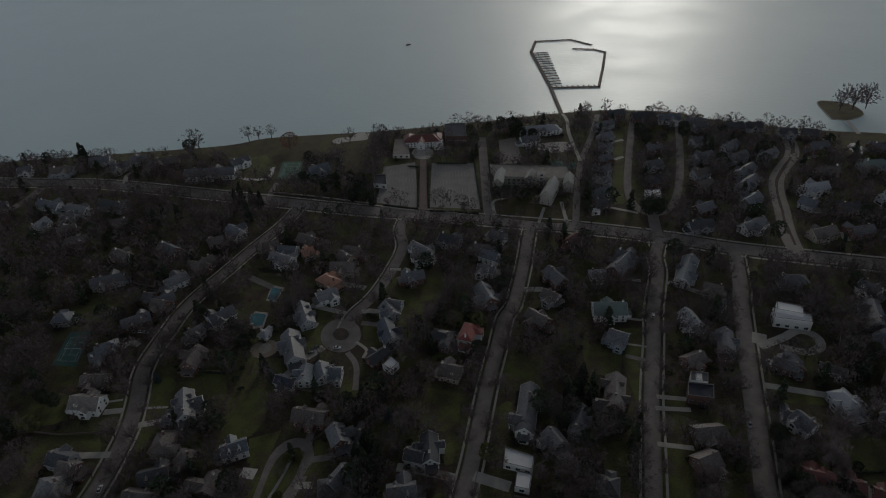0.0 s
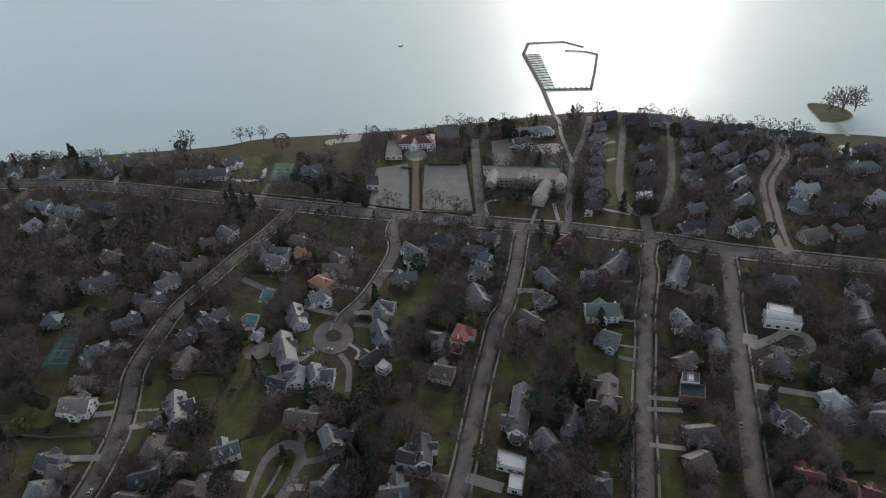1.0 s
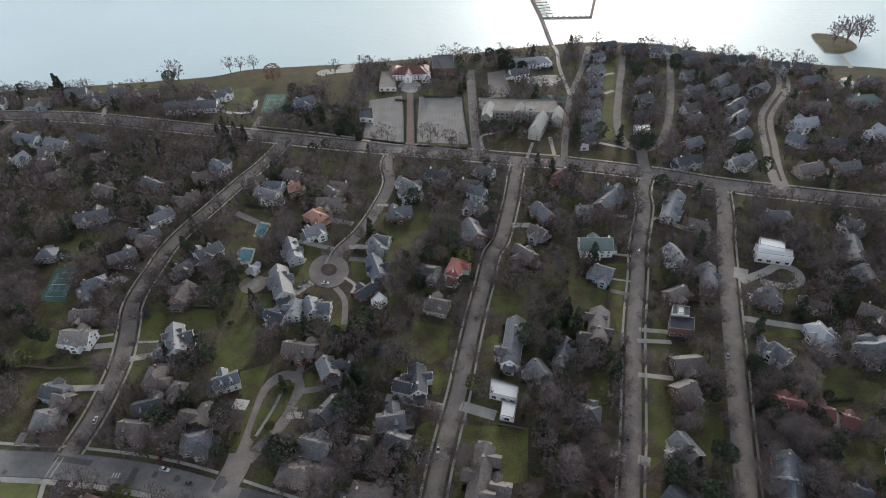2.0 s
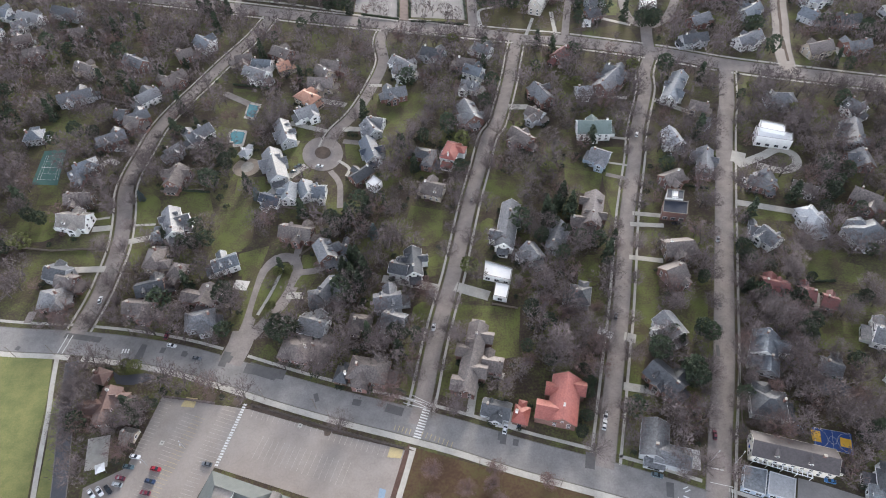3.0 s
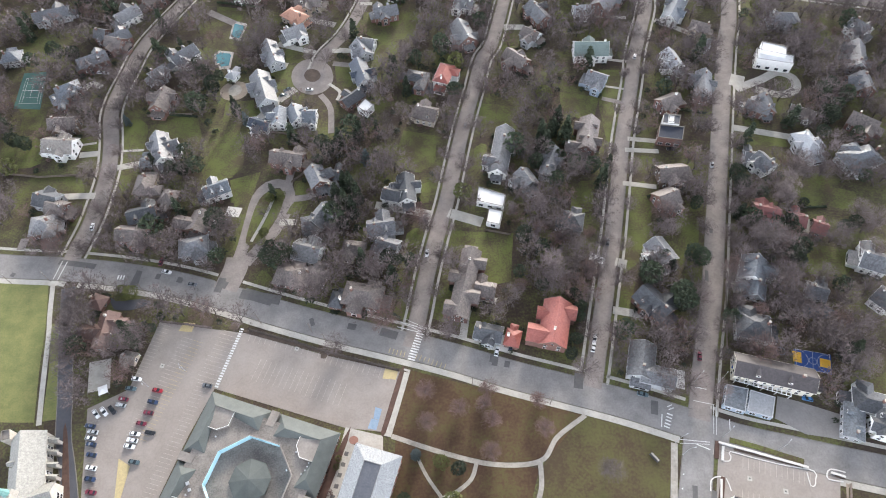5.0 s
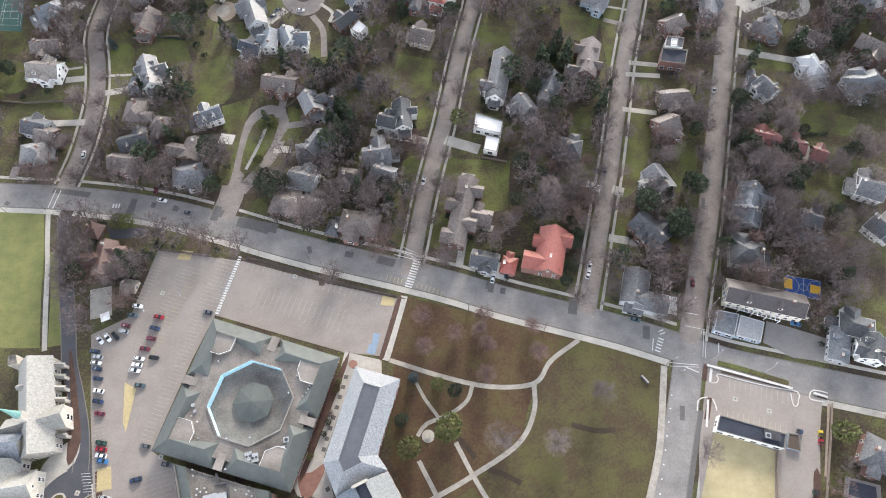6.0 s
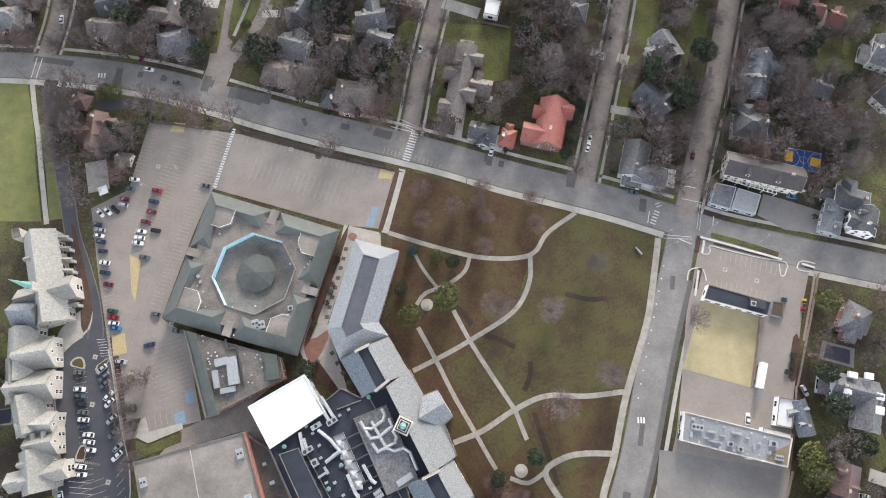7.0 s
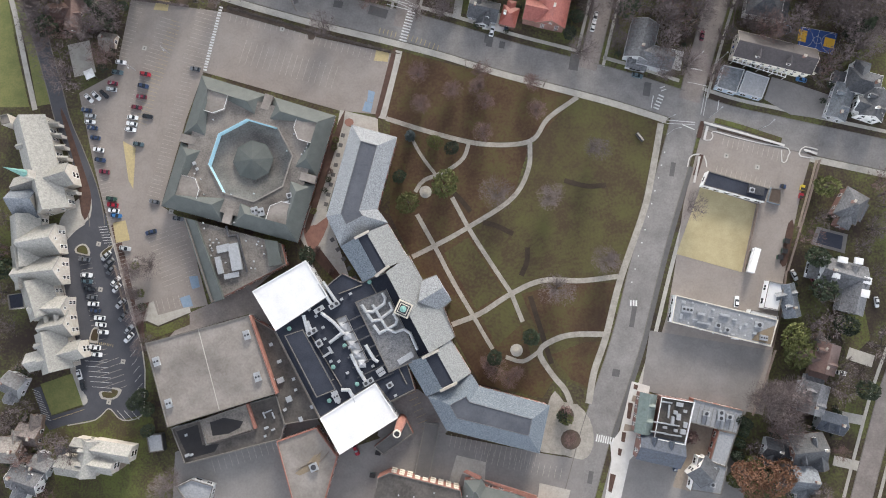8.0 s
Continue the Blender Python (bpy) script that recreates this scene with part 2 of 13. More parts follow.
M["dark_metal"] = material("dark_painted_metal", (0.03, 0.03, 0.035), (0.06, 0.06, 0.065), 1.0, 0.5, 6.0, 0.0)
M["copper"] = material("verdigris_copper", (0.11, 0.24, 0.215), (0.18, 0.33, 0.295), 1.0, 0.6, 5.0, 0.1)
M["timber"] = material("weathered_timber", (0.12, 0.095, 0.08), (0.20, 0.165, 0.14), 0.8, 0.9, 6.0, 0.2)
M["fence"] = material("brown_board_fence", (0.16, 0.12, 0.10), (0.25, 0.20, 0.165), 0.8, 0.9, 6.0, 0.2)
M["bark"] = material("grey_brown_bark", (0.055, 0.045, 0.040), (0.105, 0.087, 0.078), 0.6, 0.95, 4.0, 0.2, vary=0.2)
M["twig"] = material("bare_twigs", (0.096, 0.077, 0.075), (0.190, 0.154, 0.151), 0.08, 0.95, 0.6, 0.0, vary=0.28)
M["twig_red"] = material("reddish_bare_twigs", (0.125, 0.080, 0.072), (0.200, 0.135, 0.122), 0.08, 0.95, 0.6, 0.0, vary=0.2)
M["dead_leaf"] = material("rusty_dead_leaves", (0.16, 0.085, 0.05), (0.26, 0.14, 0.085), 0.3, 0.9, 2.0, 0.0, vary=0.2)
M["needle"] = material("dark_evergreen_needles", (0.016, 0.026, 0.015), (0.042, 0.056, 0.027), 0.3, 0.9, 2.0, 0.0, vary=0.3)
M["needle_blue"] = material("blue_spruce_needles", (0.05, 0.068, 0.066), (0.10, 0.125, 0.125), 0.3, 0.9, 2.0, 0.0, vary=0.2)
M["leaf_olive"] = material("olive_green_leaves", (0.06, 0.07, 0.022), (0.13, 0.135, 0.042), 0.3, 0.9, 2.0, 0.0, vary=0.25)
M["glass"] = glass_pane("dark_window_glass")
M["rubber"] = material("tyre_rubber", (0.015, 0.015, 0.016), (0.03, 0.03, 0.032), 1.0, 0.85, 6.0, 0.0)
CAR = {"white": (0.75, 0.76, 0.77), "black": (0.015, 0.017, 0.022), "navy": (0.025, 0.045, 0.10), "grey": (0.12, 0.13, 0.145), "silver": (0.40, 0.42, 0.44), "red": (0.30, 0.014, 0.028), "maroon": (0.16, 0.02, 0.04), "teal": (0.07, 0.11, 0.13), "blue": (0.04, 0.15, 0.34), "green": (0.03, 0.07, 0.05), "yellow": (0.55, 0.42, 0.04)}
for key, c in CAR.items():
    M["car_" + key] = material("car_paint_" + key, tuple(v * 0.94 for v in c), c, 0.5, 0.28, 3.0, 0.0)

water_mat = bpy.data.materials.new("rippled_lake_water")
water_mat.use_nodes = True
n_, l_ = water_mat.node_tree.nodes, water_mat.node_tree.links
b_ = n_["Principled BSDF"]
b_.inputs["Base Color"].default_value = (0.42, 0.53, 0.54, 1)
b_.inputs["Roughness"].default_value = 0.22
b_.inputs["IOR"].default_value = 1.33
b_.inputs["Specular IOR Level"].default_value = 0.85
g_ = n_.new("ShaderNodeNewGeometry")
w1, w2 = n_.new("ShaderNodeTexNoise"), n_.new("ShaderNodeTexNoise")
mp = n_.new("ShaderNodeMapping")
mp.inputs["Rotation"].default_value, mp.inputs["Scale"].default_value = (0, 0, 0.35), (0.35, 1.0, 1.0)
l_.new(g_.outputs["Position"], mp.inputs["Vector"])
w1.inputs["Scale"].default_value, w1.inputs["Detail"].default_value = 0.30, 4
w2.inputs["Scale"].default_value, w2.inputs["Detail"].default_value = 0.012, 3
l_.new(mp.outputs[0], w1.inputs["Vector"])
l_.new(g_.outputs["Position"], w2.inputs["Vector"])
bb = n_.new("ShaderNodeBump")
bb.inputs["Strength"].default_value, bb.inputs["Distance"].default_value = 0.34, 0.8
l_.new(w1.outputs[0], bb.inputs["Height"])
l_.new(bb.outputs[0], b_.inputs["Normal"])
rr_ = n_.new("ShaderNodeMapRange")
rr_.inputs[1].default_value, rr_.inputs[2].default_value, rr_.inputs[3].default_value, rr_.inputs[4].default_value = 0.35, 0.65, 0.41, 0.46
l_.new(w2.outputs[0], rr_.inputs[0])
l_.new(rr_.outputs[0], b_.inputs["Roughness"])
M["water"] = water_mat

# ---------------------------------------------------------------- mesh helpers
def mesh_ob(name, verts, faces, mats, parent=None, label="", idx=None, smooth=False):
    me = bpy.data.meshes.new(name)
    me.from_pydata([tuple(v) for v in verts], [], faces)
    for m in (mats if isinstance(mats, (list, tuple)) else [mats]):
        me.materials.append(m)
    if idx is not None:
        me.polygons.foreach_set("material_index", idx)
    if smooth:
        me.polygons.foreach_set("use_smooth", [True] * len(me.polygons))
    me.update()
    ob = new(name, me)
    if parent:
        ob.parent = parent
    if label:
        ob["label"] = label
    return ob


def shared(name, me, m, parent, label=""):
    ob = new(name, me)
    ob.parent = parent
    ob.matrix_basis = m
    if label:
        ob["label"] = label
    return ob


class Soup:
    """Collects boxes, prisms and strips for one mesh."""
    def __init__(self):
        self.v, self.f, self.i = [], [], []

    def add(self, verts, faces, mi=0):
        o = len(self.v)
        self.v += [tuple(p) for p in verts]
        self.f += [tuple(o + k for k in f) for f in faces]
        self.i += [mi] * len(faces)
        return self

    def box(self, x0, y0, z0, x1, y1, z1, mi=0, m=None):
        vs = [Vector(p) for p in ((x0, y0, z0), (x1, y0, z0), (x1, y1, z0), (x0, y1, z0), (x0, y0, z1), (x1, y0, z1), (x1, y1, z1), (x0, y1, z1))]
        if m is not None:
            vs = [m @ p for p in vs]
        return self.add(vs, [(3, 2, 1, 0), (4, 5, 6, 7), (0, 1, 5, 4), (1, 2, 6, 5), (2, 3, 7, 6), (3, 0, 4, 7)], mi)

    def prism(self, poly, z0, z1, mi=0, cap=None):
        k = len(poly)
        self.add([(p[0], p[1], z0) for p in poly] + [(p[0], p[1], z1) for p in poly], [(i, (i + 1) % k, k + (i + 1) % k, k + i) for i in range(k)], mi)
        self.add([(p[0], p[1], z1) for p in poly], [tuple(range(k))], mi if cap is None else cap)
        return self

    def tube(self, a, b, r0, r1, sides=6, mi=0, caps=True):
        a, b = Vector(a), Vector(b)
        q = (b - a).to_track_quat("Z", "Y")
        ring = [q @ Vector((math.cos(2 * math.pi * k / sides), math.sin(2 * math.pi * k / sides), 0)) for k in range(sides)]
        fs = [(k, (k + 1) % sides, sides + (k + 1) % sides, sides + k) for k in range(sides)]
        if caps:
            fs.append(tuple(range(sides, 2 * sides)))
        return self.add([a + p * r0 for p in ring] + [b + p * r1 for p in ring], fs, mi)

    def make(self, name, mats, parent=None, label="", smooth=False):
        return mesh_ob(name, self.v, self.f, mats, parent, label, self.i, smooth)


def ccw(poly):
    a = sum(p[0] * q[1] - q[0] * p[1] for p, q in zip(poly, poly[1:] + poly[:1]))
    return list(poly) if a > 0 else list(poly)[::-1]


def thing(name, x, y, rot, label, category, group="", z=0.0):
    e = new(name)
    e.matrix_basis = pose(x, y, z, 0, 0, rot)
    return tagged(e, label, category, group)


def inset(poly, d):
    """The polygon, counter-clockwise, moved inwards by d."""
    out, k = [], len(poly)
    for i in range(k):
        p0, p1, p2 = Vector(poly[i - 1][:2]), Vector(poly[i][:2]), Vector(poly[(i + 1) % k][:2])
        e1, e2 = (p1 - p0).normalized(), (p2 - p1).normalized()
        n1, n2 = Vector((-e1.y, e1.x)), Vector((-e2.y, e2.x))
        s = n1 + n2
        s = s / max(0.25, s.length_squared) * 2 if s.length > 1e-4 else n1
        out.append(tuple(p1 + s * d))
    return out


# ---------------------------------------------------------------- streets and ground sheets
ROADS, FOOT = [], []          # street lines (points, half width) and building footprints (centre, radius)


def smooth_line(pts, step=3.0):
    P = [Vector(p) for p in pts]
    P = [2 * P[0] - P[1]] + P + [2 * P[-1] - P[-2]]
    out = []
    for i in range(1, len(P) - 2):
        k = max(2, int((P[i + 1] - P[i]).length / step))
        for j in range(k):
            t = j / k
            a, b, c, d = P[i - 1], P[i], P[i + 1], P[i + 2]
            out.append(0.5 * ((2 * b) + (c - a) * t + (2 * a - 5 * b + 4 * c - d) * t * t + (3 * b - a - 3 * c + d) * t ** 3))
    return out + [P[-2]]


def normals(line):
    ns = []
    for i in range(len(line)):
        d = (line[min(i + 1, len(line) - 1)] - line[max(i - 1, 0)]).normalized()
        ns.append(Vector((-d.y, d.x)))
    return ns


def seg_dist(p, a, b):
    ab = b - a
    t = max(0.0, min(1.0, (p - a).dot(ab) / max(1e-9, ab.length_squared)))
    return (p - a - ab * t).length


def on_road(p, margin=0.0, skip=None):
    for name, line, half in ROADS:
        if name == skip:
            continue
        if abs(p.x - line[0].x) > 1500:
            continue
        for i in range(0, len(line) - 1):
            a = line[i]
            if abs(a.x - p.x) < 30 and abs(a.y - p.y) < 30 and seg_dist(p, a, line[i + 1]) < half + margin:
                return True
    return False


def strip(soup, line, o0, o1, z0, z1, mi=0, skip=None, margin=0.0):
    """A raised band between two offsets of a line, left out where it would cross a street."""
    ns = normals(line)
    for i in range(len(line) - 1):
        a, b, na, nb = line[i], line[i + 1], ns[i], ns[i + 1]
        if skip is not None:
            mid = (a + b) / 2 + (na + nb) / 2 * ((o0 + o1) / 2)
            if on_road(mid, margin, skip):
                continue
        q = [a + na * o0, b + nb * o0, b + nb * o1, a + na * o1]
        if o1 < o0:
            q = [q[3], q[2], q[1], q[0]]
        soup.add([(p.x, p.y, z0) for p in q] + [(p.x, p.y, z1) for p in q], [(3, 2, 6, 7), (7, 6, 5, 4), (1, 0, 4, 5), (0, 3, 7, 4), (2, 1, 5, 6)], mi)


STREETS = []


def street(pts, width, mat, kerb=True, walks=()):
    line = smooth_line(pts)
    key = "s%d" % len(STREETS)
    ROADS.append((key, line, width / 2))
    STREETS.append((key, line, width, mat, kerb, walks))


def lay_streets():
    for k, (key, line, width, mat, kerb, walks) in enumerate(STREETS):
        s = Soup()
        strip(s, line, -width / 2, width / 2, -0.05, 0.03 + 0.005 * k)
        tagged(s.make("road", M[mat]), "worn asphalt street between concrete kerbs", "street", kind="structure")
        if kerb:
            s = Soup()
            for sg in (-1, 1):
                strip(s, line, sg * width / 2, sg * (width / 2 + 0.35), -0.05, 0.16, 0, key, -0.3)
            tagged(s.make("kerb", M["kerbstone"]), "grey concrete kerb along the street", "kerb", kind="structure")
        for off, w in walks:
            s = Soup()
            strip(s, line, off - w / 2 + (0.35 if off > 0 else -0.35), off + w / 2 + (0.35 if off > 0 else -0.35), -0.05, 0.11, 0, key, 0.2)
            tagged(s.make("pavement", M["concrete"]), "pale concrete sidewalk beside the verge", "sidewalk", kind="structure")


PATHS = []


def path(pts, width, mat="concrete", z=0.07, name="pavement", label="narrow concrete footpath across the lawn", category="path", avoid=True):
    line = smooth_line(pts, 2.0)
    if avoid:
        ROADS.append(("p", line, width / 2))
    PATHS.append(name)
    s = Soup()
    strip(s, line, -width / 2, width / 2, -0.05, z + 0.0035 * (len(PATHS) % 40))
    return tagged(s.make(name, M[mat]), label, category, kind="structure")


PATCHES, SHEETS = [], []


def sheet(pts, mat, z, name, label, category, smooth=False, avoid=True):
    poly = ccw([tuple(p) for p in pts])
    if smooth:
        line = smooth_line(poly + [poly[0]], 4.0)[:-1]
        poly = [(p.x, p.y) for p in line]
    if avoid:
        PATCHES.append(poly)
    SHEETS.append(name)
    s = Soup()
    s.prism(poly, -0.1, z + 0.0006 * (len(SHEETS) % 60))
    return tagged(s.make(name, M[mat]), label, category, kind="structure")


def inside(p, poly):
    c, j = False, len(poly) - 1
    for i in range(len(poly)):
        (xi, yi), (xj, yj) = poly[i][:2], poly[j][:2]
        if (yi > p.y) != (yj > p.y) and p.x < (xj - xi) * (p.y - yi) / (yj - yi) + xi:
            c = not c
        j = i
    return c

# ---------------------------------------------------------------- houses
BEDS = []          # shrubs along house walls


def window_mesh(name, w, h):
    """A frame with a sill and a recessed dark pane, in one closed piece."""
    def ring(hw, z0, z1, y):
        return [(-hw, y, z0), (hw, y, z0), (hw, y, z1), (-hw, y, z1)]
    vs = ring(w / 2 + 0.12, -0.12, h + 0.12, -0.08) + ring(w / 2 + 0.12, -0.12, h + 0.12, 0.09) + ring(w / 2, 0.0, h, 0.09) + ring(w / 2, 0.0, h, 0.03)
    fs, mi = [(12, 13, 14, 15)], [1]
    for k in range(4):
        q = (k + 1) % 4
        for lo in (0, 4, 8):
            fs.append((lo + k, lo + q, lo + 4 + q, lo + 4 + k))
            mi.append(0)
    me = bpy.data.meshes.new(name)
    me.from_pydata(vs, [], fs)
    me.materials.append(M["trim"])
    me.materials.append(M["glass"])
    me.polygons.foreach_set("material_index", mi)
    return me


WIN = window_mesh("window", 1.25, 1.55)
WIN_BIG = window_mesh("window_wide", 2.2, 1.6)
DOOR = Soup().box(-0.62, -0.05, 0, 0.62, 0.07, 2.2, 0).box(-0.47, 0.07, 0.1, 0.47, 0.10, 2.05, 1)
DOOR_ME = bpy.data.meshes.new("front_door")
DOOR_ME.from_pydata(DOOR.v, [], DOOR.f)
DOOR_ME.materials.append(M["trim"])
DOOR_ME.materials.append(M["timber"])
DOOR_ME.polygons.foreach_set("material_index", DOOR.i)
CHIM = Soup().box(-0.55, -0.4, 0, 0.55, 0.4, 2.4, 0).box(-0.65, -0.5, 2.4, 0.65, 0.5, 2.6, 1).box(-0.35, -0.2, 2.6, -0.05, 0.15, 2.95, 1).box(0.08, -0.2, 2.6, 0.38, 0.15, 2.9, 1)
CHIM_ME = {}
for key in ("brick", "trim"):
    me = bpy.data.meshes.new("chimney_" + key)
    me.from_pydata(CHIM.v, [], CHIM.f)
    me.materials.append(M["wall_brick"] if key == "brick" else M["wall_white"])
    me.materials.append(M["wall_stone"])
    me.polygons.foreach_set("material_index", CHIM.i)
    CHIM_ME[key] = me


def gable_roof(s, x0, x1, w, eave, rise, over=0.5, th=0.28):
    """Two sloping slabs along x, with eaves and open ends."""
    h = w / 2 + over
    drop = rise * over / (w / 2)
    xa, xb = x0 - over, x1 + over
    prof = [(-h, eave - drop), (0, eave + rise), (h, eave - drop), (h, eave - drop + th), (0, eave + rise + th * 1.25), (-h, eave - drop + th)]
    vs = [(x, y, z) for x in (xa, xb) for y, z in prof]
    s.add(vs, [(0, 6, 7, 1), (1, 7, 8, 2), (2, 8, 9, 3), (3, 9, 10, 4), (4, 10, 11, 5), (5, 11, 6, 0), (0, 1, 4, 5), (1, 2, 3, 4), (11, 10, 7, 6), (10, 9, 8, 7)])


def hip_roof(s, x0, x1, w, eave, rise, over=0.5, th=0.28):
    h = w / 2 + over
    xa, xb = x0 - over, x1 + over
    run = min(h, (xb - xa) / 2 - 0.3)
    ra, rb = xa + run, xb - run
    e = eave - 0.15
    vs = [(xa, -h, e), (xb, -h, e), (xb, h, e), (xa, h, e), (xa, -h, e + th), (xb, -h, e + th), (xb, h, e + th), (xa, h, e + th), (ra, 0, eave + rise), (rb, 0, eave + rise)]
    s.add(vs, [(3, 2, 1, 0), (0, 1, 5, 4), (1, 2, 6, 5), (2, 3, 7, 6), (3, 0, 4, 7), (4, 5, 9, 8), (5, 6, 9), (6, 7, 8, 9), (7, 4, 8)])


def eave_trim(s, x0, x1, w, eave, rise, gable, over=0.5, th=0.28):
    """Painted gutter boards along the eaves and rake boards on the gables."""
    h = w / 2 + over
    xa, xb = x0 - over, x1 + over
    drop = rise * over / (w / 2) if gable else 0.15
    z0, z1 = eave - drop - 0.06, eave - drop + th - 0.02
    for sg in (-1, 1):
        ya, yb = sorted((sg * (h + 0.01), sg * (h + 0.11)))
        s.box(xa, ya, z0, xb, yb, z1)
        x_, x2 = (xb + 0.01, xb + 0.09) if sg > 0 else (xa - 0.09, xa - 0.01)
        if gable:
            for sy in (-1, 1):
                s.add([(q, sy * yy, zz) for q in (x_, x2) for yy, zz in ((h, z0), (0, eave + rise), (0, eave + rise + th * 1.3), (h, z1))], [(0, 1, 2, 3), (7, 6, 5, 4), (3, 2, 6, 7), (0, 4, 5, 1), (0, 3, 7, 4)])
        else:
            s.box(x_, -h - 0.11, z0, x2, h + 0.11, z1)


def wall_body(s, x0, x1, w, eave, rise, gable):
    h = w / 2
    if gable:
        prof = [(-h, 0), (h, 0), (h, eave), (0, eave + rise - 0.02), (-h, eave)]
    else:
        prof = [(-h, 0), (h, 0), (h, eave), (-h, eave)]
    k = len(prof)
    vs = [(x, y, z) for x in (x0, x1) for y, z in prof]
    s.add(vs, [tuple(range(k))[::-1], tuple(range(k, 2 * k))] + [(i, (i + 1) % k, k + (i + 1) % k, k + i) for i in range(k)])


NOUN = {"white": "white-painted", "cream": "cream-painted", "grey": "grey-clad", "blue": "blue-grey clapboard", "tan": "tan stucco", "brick": "dark red brick", "brown": "brown shingled", "stone": "pale stone", "redbrick": "orange-red brick"}
TOP = {"navy": "dark navy", "slate": "grey slate", "bluegrey": "blue-grey shingle", "dark": "nearly black shingle", "grey": "mid-grey shingle", "brown": "brown-grey shingle", "tan": "tan shingle", "red": "bright red tile", "maroon": "dark red tile", "umber": "dull red-brown tile", "cocoa": "dark brown shingle", "orange": "faded orange tile", "green": "weathered green", "white": "flat white", "pale": "pale grey", "stone": "mottled stone-grey slate"}


def put_windows(e, places):
    """All windows of one building, too small and many to tell apart, joined into one part."""
    if not places:
        return None
    s = Soup()
    for w, h, m in places:
        for x0, y0, z0, x1, y1, z1, mi in ((-w / 2 - 0.14, -0.1, -0.14, w / 2 + 0.14, 0.05, h + 0.14, 0), (-w / 2, 0.0, 0, -0.05, 0.07, h, 1), (0.05, 0.0, 0, w / 2, 0.07, h, 1)):
            vs = [m @ Vector(q) for q in ((x0, y0, z0), (x1, y0, z0), (x1, y1, z0), (x0, y1, z0), (x0, y0, z1), (x1, y0, z1), (x1, y1, z1), (x0, y1, z1))]
            s.add(vs, [(4, 5, 6, 7), (1, 2, 6, 5), (2, 3, 7, 6), (3, 0, 4, 7)] if mi == 0 else [(2, 3, 7, 6)], mi)
    ob = s.make("glazing", [M["trim"], M["glass"]], e, "white-framed dark windows")
    ob["kind"] = "stuff"
    return ob


def windows_on(places, x0, x1, y, eave, side):
    span = x1 - x0
    k = max(1, int(span / 3.2))
    for z in ([0.9, 3.4] if eave > 4.6 else [0.9]):
        for i in range(k):
            places.append((1.25, 1.5, pose(x0 + span * (i + 0.5) / k, y, z, 0, 0, 0 if side > 0 else 180)))


